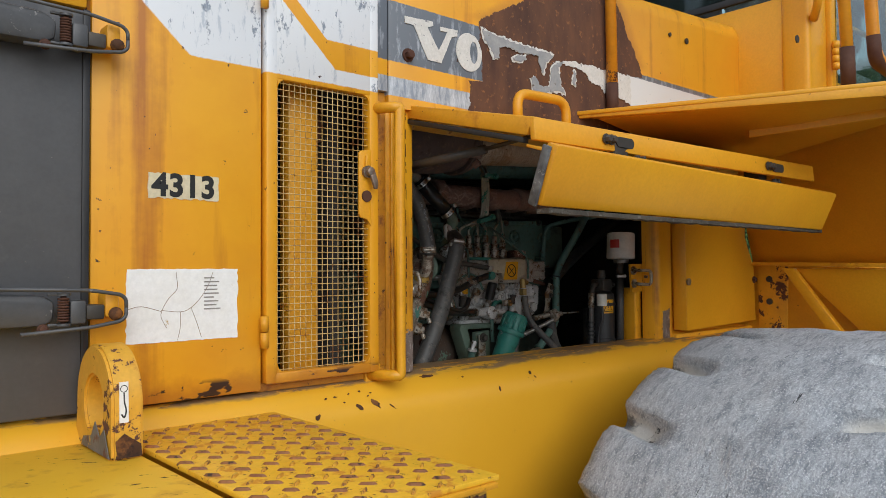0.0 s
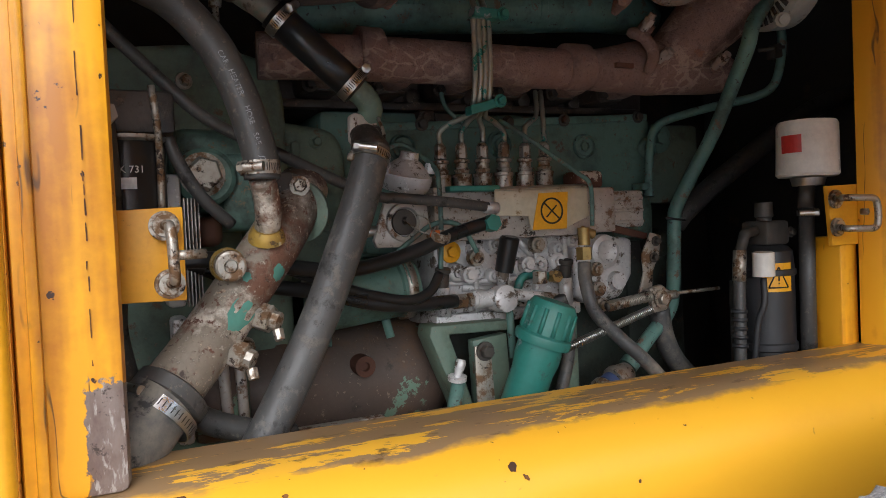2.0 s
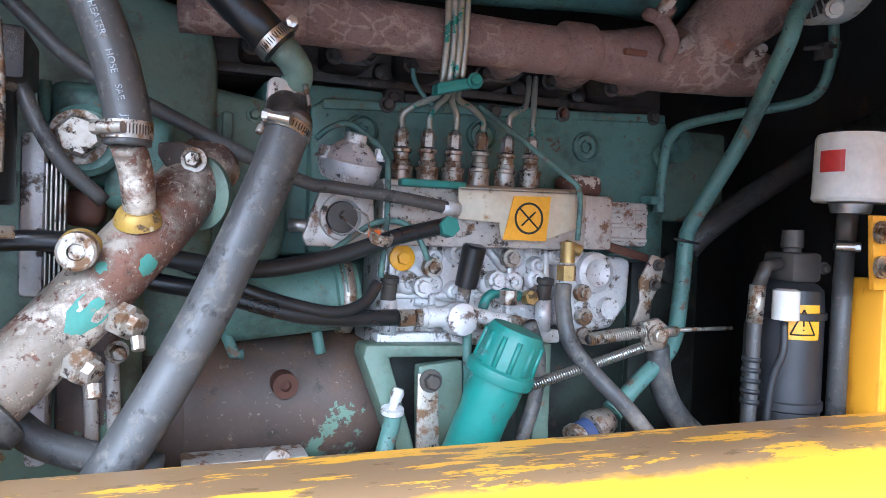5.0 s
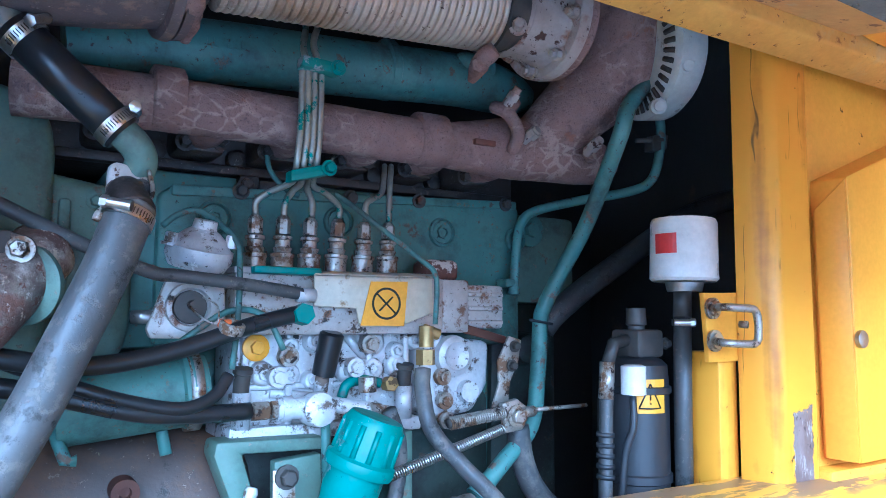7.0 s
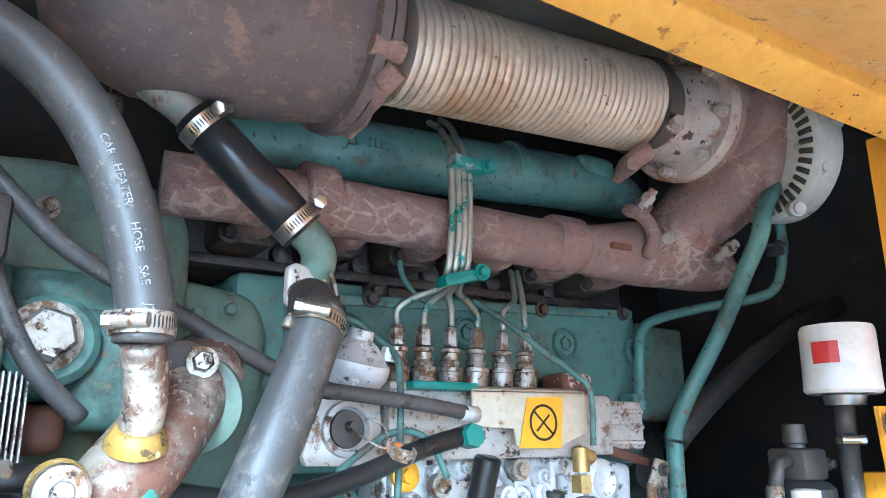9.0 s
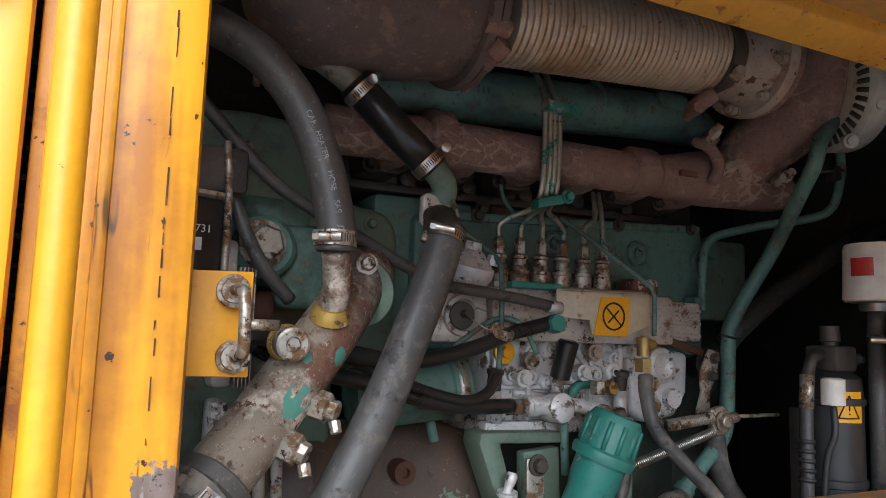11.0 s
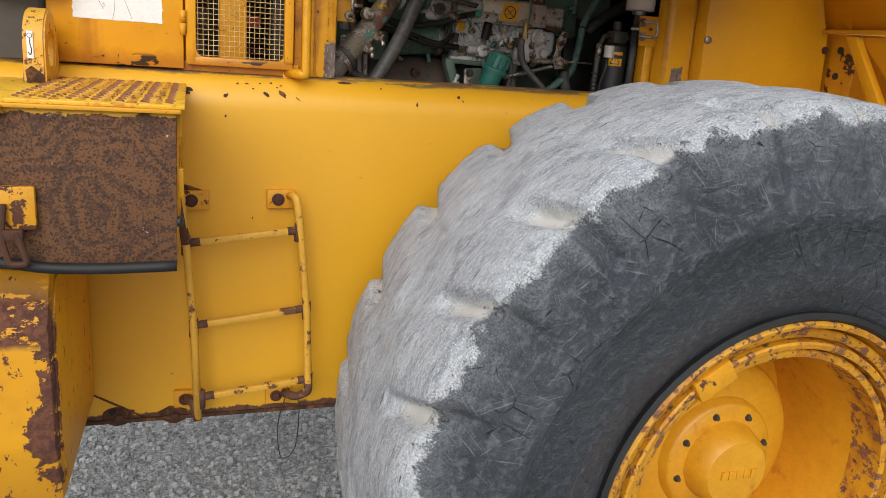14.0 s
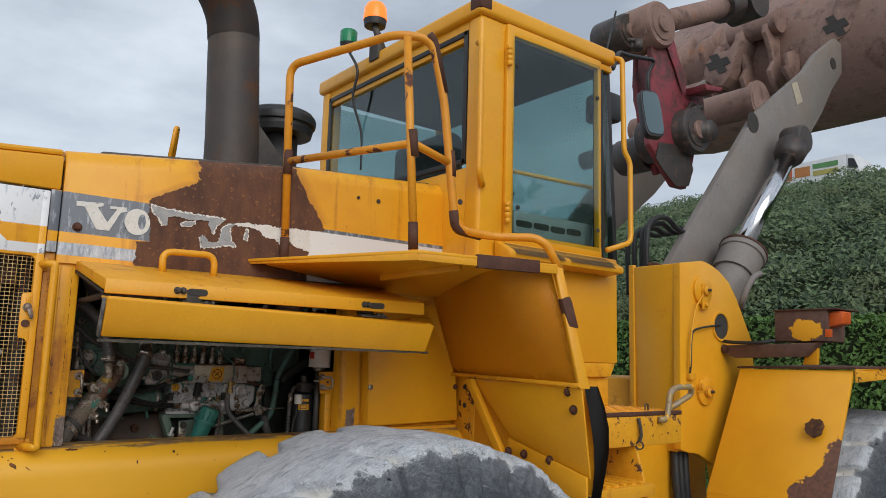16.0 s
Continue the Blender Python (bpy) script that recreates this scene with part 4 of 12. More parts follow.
slab(bm, [(x, -0.418 - 0.03 * (x - 0.1) / 1.2, z + 0.012) for x, z in low[::60]] + [(x, -0.418 - 0.03 * (x - 0.1) / 1.2, z + 0.003) for x, z in reversed(low)], (0, 0.03, 0))
part("dirty_lip", bm, surface("caked_grey_dirt", (0.09, 0.075, 0.055), (0.05, 0.04, 0.03), 20, 0.9, spots=[((0.15, 0.13, 0.105), 60, 0.55, 0.06, 0.9)], bump=0.8, depth=0.004), leaf, "caked grey dirt along the lower edge")
bm = B()
slab(bm, [(0.112, -0.42, 2.262), (1.31, -0.44, 2.247), (1.31, -0.36, 2.268), (0.118, -0.355, 2.283)], (0, 0, -0.006), 0.002)
part("flap_top", bm, m_yellow_worn, leaf)
bm = B()
slab(bm, [(0.117, -0.424, 2.268), (0.117, -0.405, 2.276), (0.119, -0.362, 2.165), (0.119, -0.382, 2.156)], (-0.008, 0, 0), 0.003)
part("edge_seal", bm, m_seal, leaf, "frayed grey rubber edge seal")
for x in (0.395, 1.06):
    bm = B()
    slab(bm, [(x - 0.05, -0.415, 2.266), (x + 0.07, -0.418, 2.265), (x + 0.055, -0.385, 2.276), (x - 0.04, -0.38, 2.278)], (0, 0, 0.006), 0.002)
    box(bm, (x - 0.03, -0.39, 2.275), (x + 0.02, -0.345, 2.318), 0.004)
    bolt(bm, (x + 0.03, -0.405, 2.274), (0, 0, 1), 0.007, 0.008)
    bolt(bm, (x + 0.052, -0.405, 2.274), (0, 0, 1), 0.007, 0.008)
    part("hinge", bm, m_dark_metal, leaf)
# beam above the opening, worn underside
bm = B()
slab(bm, [(0.12, 0.034, 2.368), (0.12, -0.012, 2.384), (0.12, -0.014, 2.418), (0.12, 0.034, 2.418)], (1.58, 0, 0), 0.004)
solo("opening_top_beam", bm, surface("grubby_yellow_paint", (0.68, 0.39, 0.055), (0.60, 0.32, 0.045), 7, 0.55, spots=[((0.56, 0.41, 0.18), 9, 0.55, 0.14, 0.7), ((0.28, 0.13, 0.04), 26, 0.60, 0.06, 0.8), ((0.10, 0.05, 0.03), 90, 0.635, 0.03, 0.85)], bump=0.3), "worn yellow beam above the engine opening", "beam")

# ---- rear wheel ----
def tyre_material(name, cx, cz):
    g = Graph(name)
    v = g.node("ShaderNodeVectorMath")
    v.operation = "SUBTRACT"
    g.put(v.inputs[0], g.pos)
    v.inputs[1].default_value = (cx, 0.0, cz)
    s = g.node("ShaderNodeSeparateXYZ")
    g.put(s.inputs[0], v.outputs[0])
    r = g.math("POWER", g.math("ADD", g.math("MULTIPLY", s.outputs[0], s.outputs[0]), g.math("MULTIPLY", s.outputs[2], s.outputs[2])), 0.5)
    turn = g.math("MULTIPLY", g.math("ARCTAN2", s.outputs[0], s.outputs[2]), 0.93)
    roll = g.node("ShaderNodeCombineXYZ")
    g.put(roll.inputs[0], turn)
    g.put(roll.inputs[1], s.outputs[1])
    g.put(roll.inputs[2], r)
    roll = roll.outputs[0]
    n1, n2, n3 = g.noise(4.5, 6, 0.6), g.noise(260, 4, 0.7), g.noise(600, 2, 0.6)
    fibre = g.noise(150, 5, 0.72, stretch=(0.28, 1.0, 1.0), vec=roll)
    coarse = g.noise(42, 7, 0.74, stretch=(0.35, 1.0, 1.0), vec=roll)
    ragged = g.math("MULTIPLY", g.math("SUBTRACT", g.noise(11, 7, 0.66), 0.5), 0.15)
    edge = g.math("ADD", r, ragged)
    tread = g.step(g.math("ADD", edge, g.math("MULTIPLY", g.math("SUBTRACT", n2, 0.5), 0.03)), 0.888, 0.902)
    tread = g.math("MAXIMUM", tread, g.step(g.math("ADD", g.math("ABSOLUTE", g.math("ADD", g.xyz(1), 0.585)), g.math("MULTIPLY", ragged, 0.8)), 0.285, 0.265))
    shoulder = g.math("SUBTRACT", 1.0, g.step(edge, 0.905, 0.925))
    groove = g.math("MULTIPLY", g.math("SUBTRACT", 1.0, g.step(r, 0.895, 0.915)), g.step(g.math("ABSOLUTE", g.math("ADD", g.xyz(1), 0.585)), 0.30, 0.28))

    def scratches(scale, long, angle, low, patch, where):
        """Fine straight marks at one angle, in patches."""
        fine = g.step(g.noise(scale, 2, 0.5, stretch=(long, 1.0, 1.0), vec=flat, turned=(0, 0, angle)), low, low + 0.03)
        return g.math("MULTIPLY", fine, g.step(g.noise(patch, 5, 0.65), where, where + 0.08))

    f = g.node("ShaderNodeCombineXYZ")
    g.put(f.inputs[0], turn)
    g.put(f.inputs[1], r)
    flat = f.outputs[0]
    # dusty, finely torn tread
    dust = g.mix(g.step(fibre, 0.36, 0.64), (0.345, 0.37, 0.408), (0.61, 0.635, 0.665))
    dust = g.mix(g.math("MULTIPLY", g.step(n1, 0.46, 0.72), 0.35), dust, (0.58, 0.59, 0.60))
    dust = g.mix(g.math("MULTIPLY", g.step(coarse, 0.50, 0.62), 0.72), dust, (0.21, 0.23, 0.265))
    smear = g.noise(13, 7, 0.72, stretch=(0.35, 1.0, 1.0), vec=roll)
    dust = g.mix(g.math("MULTIPLY", g.step(smear, 0.50, 0.68), 0.4), dust, (0.20, 0.22, 0.255))
    dust = g.mix(g.math("MULTIPLY", g.math("SUBTRACT", 1.0, g.step(n2, 0.38, 0.44)), 0.5), dust, (0.20, 0.215, 0.24))
    dust = g.mix(g.math("MULTIPLY", g.step(n2, 0.55, 0.61), 0.7), dust, (0.84, 0.86, 0.88))
    dust = g.mix(g.math("MULTIPLY", shoulder, g.math("MULTIPLY", g.step(n2, 0.4, 0.55), 0.35)), dust, (0.8, 0.8, 0.79))
    dust = g.mix(g.math("MULTIPLY", groove, 0.75), dust, (0.74, 0.71, 0.65))
    # dark sidewall with fine scratches
    crinkle = g.noise(48, 8, 0.7, stretch=(0.6, 1.0, 1.0), vec=flat)
    side = g.mix(g.step(n1, 0.35, 0.7), (0.034, 0.040, 0.050), (0.068, 0.078, 0.092))
    side = g.mix(g.math("MULTIPLY", g.step(crinkle, 0.50, 0.62), 0.6), side, (0.17, 0.187, 0.208))
    side = g.mix(g.math("MULTIPLY", g.step(n2, 0.56, 0.68), 0.6), side, (0.19, 0.20, 0.21))
    scuff = g.math("MAXIMUM", scratches(190, 0.045, 0.65, 0.645, 9, 0.46), scratches(210, 0.06, 2.2, 0.65, 8, 0.48))
    scuff = g.math("MAXIMUM", scuff, g.math("MAXIMUM", scratches(170, 0.04, 1.35, 0.655, 7, 0.45), scratches(160, 0.05, 0.1, 0.655, 11, 0.48)))
    side = g.mix(g.math("MULTIPLY", scuff, 0.4), side, (0.36, 0.375, 0.395))
    wear = g.math("MULTIPLY", g.step(g.math("ADD", r, g.math("MULTIPLY", g.noise(12, 8, 0.74), 0.30)), 0.95, 1.05), g.step(n2, 0.36, 0.58))
    side = g.mix(g.math("MULTIPLY", wear, 0.6), side, (0.30, 0.315, 0.335))
    side = g.mix(g.math("MULTIPLY", g.math("SUBTRACT", 1.0, g.step(r, 0.69, 0.70)), 0.4), side, (0.036, 0.041, 0.048))
    color = g.mix(tread, side, dust)
    deep = g.math("MAXIMUM", scratches(60, 0.10, 2.6, 0.70, 6, 0.5), scratches(75, 0.12, 0.9, 0.70, 7, 0.5))
    nick = g.math("MULTIPLY", g.step(g.noise(150, 3, 0.5, stretch=(0.07, 1.0, 1.0), vec=roll), 0.70, 0.715), g.step(n1, 0.44, 0.5))
    web = g.math("SUBTRACT", 1.0, g.step(g.cells(13, "DISTANCE_TO_EDGE", stretch=(1.0, 1.0, 1.0)), 0.006, 0.014))
    web = g.math("MULTIPLY", web, g.step(g.noise(9, 5, 0.6), 0.56, 0.59))
    deep = g.math("MAXIMUM", deep, web)
    cuts = g.math("MAXIMUM", g.math("MULTIPLY", g.blend(tread, deep, nick), 1.0), g.math("MULTIPLY", g.math("MULTIPLY", shoulder, tread), g.step(g.noise(30, 6, 0.7), 0.63, 0.65)))
    color = g.mix(g.math("MULTIPLY", cuts, 0.85), color, (0.02, 0.022, 0.025))
    h = g.math("ADD", g.math("MULTIPLY", fibre, 0.8), g.math("ADD", g.math("MULTIPLY", n2, 0.5), g.math("MULTIPLY", n3, 0.2)))
    h = g.math("ADD", h, g.math("MULTIPLY", coarse, 0.4))
    h = g.blend(tread, g.math("ADD", g.math("MULTIPLY", crinkle, 1.6), g.math("ADD", g.math("MULTIPLY", n2, 0.25), g.math("MULTIPLY", g.noise(17, 6, 0.65), 1.4))), h)
    h = g.math("SUBTRACT", g.math("ADD", h, g.math("MULTIPLY", tread, 0.4)), g.math("ADD", g.math("MULTIPLY", cuts, 1.2), g.math("MULTIPLY", scuff, 0.2)))
    g.bump(h, 0.9, 0.008)
    return g.finish(color, g.blend(tread, 0.38, 0.92), spec=0.45)


m_tyre = tyre_material("worn_tyre", 1.04, 0.93)
m_tyre_front = tyre_material("worn_front_tyre", 4.62, 0.93)
m_rim = surface("rim_yellow", (0.75, 0.36, 0.016), (0.70, 0.31, 0.014), 5, 0.42, spots=[((0.45, 0.15, 0.012), 8, 0.58, 0.12, 0.6), (RUST, 60, 0.70, 0.02, 0.8)], bump=0.1)
m_rim_lip = surface("worn_rim_lip", (0.74, 0.36, 0.016), (0.66, 0.29, 0.014), 8, 0.48, spots=[((0.42, 0.14, 0.012), 11, 0.5, 0.14, 0.6), ((0.24, 0.10, 0.05), 34, 0.54, 0.02, 0.8), ((0.12, 0.06, 0.045), 45, 0.59, 0.015, 0.8)], bump=0.35)


def wheel(name, cx, cy, cz, R, width, material, label, lugs=24, phase=0.0):
    """Wide earthmover wheel: tyre with worn angled lugs, dished rim and hub. cy: the outer face."""
    w = thing(name, (cx, cy + width / 2, 0.0), label, "wheel")
    bm = B()
    # profile across: (y offset from the outer face, radius)
    k = R / 0.945
    half = [(0.055, 0.47), (0.015, 0.52), (0.002, 0.58), (0.004, 0.69), (-0.004, 0.70), (0.0, 0.725), (0.012, 0.78), (0.022, 0.82), (0.03, 0.85), (0.036, 0.875), (0.042, 0.895), (0.050, 0.912), (0.062, 0.925), (0.085, 0.931)]
    half += [(0.085 + (width / 2 - 0.085) * i / 13, 0.931 + 0.014 * (1 - (1 - i / 13) ** 2)) for i in range(1, 13)]
    half = [(y, r * k) for y, r in half]
    cross = half + [(width / 2, 0.945 * k)] + [(width - y, r) for y, r in reversed(half)]
    n = 1080
    rings = []
    for j in range(n):
        a = 2 * math.pi * j / n
        ring = []
        for y, r in cross:
            dr = 0.0
            if r > 0.80 * k:
                # grooves run slanting from each shoulder towards the middle
                s = min(y, width - y) / (width / 2)
                off = 0.0 if y < width / 2 else 0.5
                wob = 0.03 * noise.noise(Vector((a * 3, y * 5, 7.0)))
                u = (a * lugs / (2 * math.pi) + phase + off + s * 0.55 + wob) % 1.0
                sd = (u - 0.5) * 2 * math.pi * R / lugs
                d = abs(sd)
                wide = 0.016 + 0.008 * noise.noise(Vector((math.floor(a * lugs / 6.283 + phase + off), y * 3, 2.0)))
                fade = min(1.0, max(0.0, (0.62 - s) / 0.16)) * min(1.0, max(0.0, (r / k - 0.80) / 0.09))
                # one wall is steep, the other side runs out gently
                g = min(1.0, max(0.0, (wide + 0.008 - sd) / 0.009)) * min(1.0, max(0.0, (sd + wide + 0.040) / 0.045))
                dr = -0.038 * fade * g * g * (3 - 2 * g)
                # lugs swell between the grooves, shoulders are chewed
                dr += 0.009 * min(1.0, max(0.0, (r / k - 0.84) / 0.07)) * math.sin(min(d / 0.12, 1.0) * math.pi / 2) - 0.008
                dr += 0.006 * noise.noise(Vector((math.cos(a) * 6, math.sin(a) * 6, y * 8)))
                edge = math.exp(-((s - 0.14) / 0.08) ** 2)
                dr -= 0.05 * edge * max(0.0, noise.noise(Vector((math.cos(a) * 11, math.sin(a) * 11, y * 12 + 3))) - 0.12)
                dr -= 0.014 * edge * abs(noise.noise(Vector((math.cos(a) * 31, math.sin(a) * 31, y * 25))))
                dr += 0.0025 * noise.noise(Vector((math.cos(a) * 22, math.sin(a) * 22, y * 22)))
            dy = 0.0
            if 0.70 * k < r < 0.92 * k:
                # the lugs reach down the sidewall as low ribs
                off = 0.0 if y < width / 2 else 0.5
                u = (a * lugs / (2 * math.pi) + phase + off + 0.06) % 1.0
                d = abs(u - 0.5) * 2 * math.pi * R / lugs
                rib = min(1.0, max(0.0, (d - 0.012) / 0.03)) * min(1.0, max(0.0, (r / k - 0.72) / 0.08))
                dy = (1 - rib) * 0.016 * min(1.0, max(0.0, (r / k - 0.72) / 0.10)) + 0.006 * noise.noise(Vector((math.cos(a) * 15, math.sin(a) * 15, r * 15)))
                dy = dy if y < width / 2 else -dy
            ring.append(bm.verts.new((cx + (r + dr) * math.sin(a), cy + y + dy, cz + (r + dr) * math.cos(a))))
        rings.append(ring)
    for j in range(n):
        p, q = rings[j], rings[(j + 1) % n]
        for i in range(len(cross) - 1):
            bm.faces.new((p[i], p[i + 1], q[i + 1], q[i]))
    bmesh.ops.recalc_face_normals(bm, faces=bm.faces[:])
    tyre = part("tyre", bm, material, w, "dusty worn tyre with deep angled grooves", 60)
    # raised moulded marks on the sidewall, plain bars
    for i in range(7):
        a = 0.05 + 0.16 * i
        bm = B()
        for a0, a1, r0, r1 in ((-0.04, -0.034, 0.625, 0.675), (0.034, 0.04, 0.625, 0.675), (-0.04, 0.04, 0.625, 0.629), (-0.04, 0.04, 0.671, 0.675)):
            pts = [(cx + rr * math.sin(a + q), cy + 0.006, cz + rr * math.cos(a + q)) for q, rr in ((a0, r0), (a1, r0), (a1, r1), (a0, r1))]
            slab(bm, pts, (0, -0.0042, 0))
        part("raised_mark", bm, material, tyre)
    ax = (0, 1, 0)
    c = Vector((cx, cy, cz))
    bm = B()
    lathe(bm, [(0.06, 0.475), (0.035, 0.478), (0.03, 0.465), (0.05, 0.45)], c, ax, 64, True)
    part("bead_edge", bm, m_rubber_flap, w)
    bm = B()
    lathe(bm, [(0.10, 0.455), (0.062, 0.438), (0.09, 0.43), (0.10, 0.37), (0.16, 0.35), (0.42, 0.34), (0.44, 0.42)], c, ax, 72, True)
    rim = part("rim", bm, m_rim, w, "dished yellow rim")
    for prof_ in ([(0.075, 0.455), (0.04, 0.456), (0.033, 0.449), (0.036, 0.441), (0.075, 0.437)], [(0.10, 0.432), (0.062, 0.430), (0.056, 0.424), (0.066, 0.408), (0.10, 0.404)], [(0.13, 0.400), (0.060, 0.399), (0.056, 0.394), (0.060, 0.382), (0.13, 0.378)], [(0.16, 0.375), (0.076, 0.375), (0.070, 0.369), (0.074, 0.356), (0.16, 0.350)]):
        bm = B()
        lathe(bm, prof_, c, ax, 72, True)
        part("rim_lip", bm, m_rim_lip, rim, "rust-worn yellow rim lip")
    bm = B()
    lathe(bm, [(0.42, 0.342), (0.41, 0.30), (0.40, 0.262), (0.30, 0.258), (0.288, 0.25), (0.278, 0.235), (0.262, 0.165), (0.240, 0.158), (0.232, 0.150), (0.228, 0.112), (0.180, 0.100), (0.165, 0.086), (0.160, 0.0)], c, ax, 48)
    hub = part("hub", bm, m_rim, w)
    for i in range(5):
        bm = B()
        box(bm, c + Vector((-0.05 + 0.022 * i, 0.157, -0.012)), c + Vector((-0.036 + 0.022 * i, 0.163, 0.012)), 0.002)
        part("cast_mark", bm, m_rim, hub)
    for i in range(8):
        a = 2 * math.pi * i / 8 + 0.3
        bm = B()
        bolt(bm, c + Vector((0.131 * math.cos(a), 0.231, 0.131 * math.sin(a))), (0, -1, 0), 0.0065, 0.010)
        part("hub_bolt", bm, m_dark_metal, hub)
    # lock ring piece
    a = 2.55
    d = Vector((math.sin(a + math.pi), 0, math.cos(a + math.pi)))
    bm = B()
    turn = Matrix.Rotation(-(a + math.pi), 4, "Y").inverted()
    box(bm, c + d * 0.39 + Vector((-0.05, 0.045, -0.028)), c + d * 0.39 + Vector((0.05, 0.075, 0.028)), 0.006, Matrix.Rotation(a + math.pi, 4, "Y"))
    part("lock_piece", bm, m_yellow_chipped, w)
    return w


wheel("rear_loader_wheel", 1.04, -0.955, 0.93, 0.945, 0.74, m_tyre, "worn wide loader tyre on a yellow dished rim", phase=0.15)

# ---- step box, platform and lifting lug at the rear ----
m_plate = surface("worn_chequer_plate", (0.90, 0.52, 0.03), (0.86, 0.45, 0.02), 14, 0.45, spots=[((0.62, 0.26, 0.02), 26, 0.55, 0.06, 0.6), (RUST, 75, 0.63, 0.02, 0.85), (DARK_RUST, 34, 0.69, 0.015, 0.85)], bump=0.35)
g = Graph("scuffed_platform_yellow")
dash = g.step(g.noise(55, 6, 0.68, stretch=(0.5, 1.5, 1.0), turned=(0, 0, 0.5)), 0.635, 0.65)
col = g.mix(g.step(g.noise(5, 5), 0.35, 0.7), (0.88, 0.53, 0.03), (0.84, 0.47, 0.02))
col = g.mix(g.math("MULTIPLY", g.step(g.noise(24, 6), 0.56, 0.66), 0.5), col, (0.56, 0.25, 0.02))
g.bump(g.math("ADD", g.math("MULTIPLY", g.noise(140, 3), 0.4), g.math("MULTIPLY", dash, -0.8)), 0.25, 0.002)
m_platform = g.finish(g.mix(dash, col, g.mix(g.step(g.noise(90, 4), 0.4, 0.6), DARK_RUST, (0.15, 0.065, 0.03))), g.blend(dash, 0.48, 0.85))
m_lug = surface("rust_tipped_lugs", (0.30, 0.115, 0.03), (0.19, 0.07, 0.025), 40, 0.6, spots=[((0.70, 0.38, 0.04), 70, 0.60, 0.03, 0.6), (DARK_RUST, 70, 0.58, 0.03, 0.8)], bump=0.3)
m_lug_worn = surface("worn_yellow_lugs", (0.74, 0.40, 0.04), (0.58, 0.26, 0.03), 50, 0.5, spots=[((0.20, 0.085, 0.03), 75, 0.53, 0.03, 0.8)], bump=0.3)


def ringed_rust():
    """Rusted plate whose layers show as winding rings."""
    g = Graph("ringed_rust")
    rings = g.math("SINE", g.math("MULTIPLY", g.noise(5, 2, 0.4), 95.0))
    n2, n3 = g.noise(210, 5, 0.75), g.noise(70, 7, 0.75)
    patch = g.noise(9, 6, 0.65)
    color = g.mix(g.step(n3, 0.35, 0.65), (0.062, 0.036, 0.027), (0.125, 0.064, 0.038))
    lift = g.math("ADD", g.math("MULTIPLY", rings, 0.05), g.math("MULTIPLY", g.math("SUBTRACT", patch, 0.5), 0.2))
    speck = g.step(g.math("ADD", n2, lift), 0.47, 0.56)
    color = g.mix(g.math("MULTIPLY", speck, 0.6), color, (0.25, 0.115, 0.048))
    color = g.mix(g.math("MULTIPLY", g.step(g.math("SUBTRACT", n3, lift), 0.56, 0.70), 0.45), color, (0.05, 0.034, 0.030))
    color = g.mix(g.math("MULTIPLY", g.math("SUBTRACT", 1.0, g.step(n2, 0.38, 0.44)), 0.8), color, (0.035, 0.022, 0.018))
    flake = g.noise(16, 6, 0.6)
    rim = g.math("MULTIPLY", g.math("MULTIPLY", g.step(flake, 0.655, 0.66), g.math("SUBTRACT", 1.0, g.step(flake, 0.672, 0.677))), g.step(n3, 0.5, 0.54))
    color = g.mix(g.math("MULTIPLY", g.step(flake, 0.67, 0.68), 0.8), color, (0.035, 0.03, 0.033))
    color = g.mix(rim, color, (0.72, 0.62, 0.46))
    # paint is left along the top
    left = g.step(g.math("ADD", g.xyz(2), g.math("MULTIPLY", g.math("SUBTRACT", g.noise(22, 8, 0.72), 0.5), 0.05)), 1.741, 1.743)
    color = g.mix(left, color, (0.68, 0.38, 0.06))
    g.bump(g.math("ADD", g.math("ADD", n2, g.math("MULTIPLY", n3, 0.5)), g.math("MULTIPLY", left, 0.6)), 0.6, 0.003)
    return g.finish(color, 0.85, spec=0.25)


m_box_rust = ringed_rust()
stepbox = thing("step_box", (-0.42, -0.35, 1.45), "rusted step box with yellow chequer plate lid", "step")
bm = B()
slab(bm, [(-0.554, -0.640, 1.765), (-0.257, -0.640, 1.765), (-0.262, -0.045, 1.765), (-0.554, -0.045, 1.765)], (0, 0, -0.008), 0.002)
lid_plate = part("lid_plate", bm, m_plate, stepbox, "worn yellow chequer plate")
LUG = bpy.data.meshes.new("raised_lug")
ring = [(0.0125, 0.0), (0.007, 0.0027), (-0.007, 0.0027), (-0.0125, 0.0), (-0.007, -0.0027), (0.007, -0.0027)]
LUG.from_pydata([(x, y, 0.0) for x, y in ring] + [(x * 0.7, y * 0.6, 0.0034) for x, y in ring], [], [(k, (k + 1) % 6, (k + 1) % 6 + 6, k + 6) for k in range(6)] + [tuple(range(6, 12))])
LUG.materials.append(m_lug)
LUG_WORN = LUG.copy()
LUG_WORN.materials.clear()
LUG_WORN.materials.append(m_lug_worn)
row = 0
y = -0.625
rng = random.Random(77)
while y < -0.055:
    x = -0.543 + (0.0 if row % 2 else 0.0215)
    while x < -0.264:
        lug = new("raised_lug", LUG if row % 2 else LUG_WORN)
        lug.parent = lid_plate
        lug.matrix_local = Matrix.Translation(V(x, y, 1.765) - PLACES[lid_plate.name]) @ Matrix.Rotation(radians((-42 if row % 2 else 42) + rng.uniform(-4, 4)), 4, "Z") @ Matrix.Diagonal((rng.uniform(0.85, 1.1), rng.uniform(0.8, 1.15), 1, 1))
        x += 0.043
    y += 0.0215
    row += 1
bm = B()
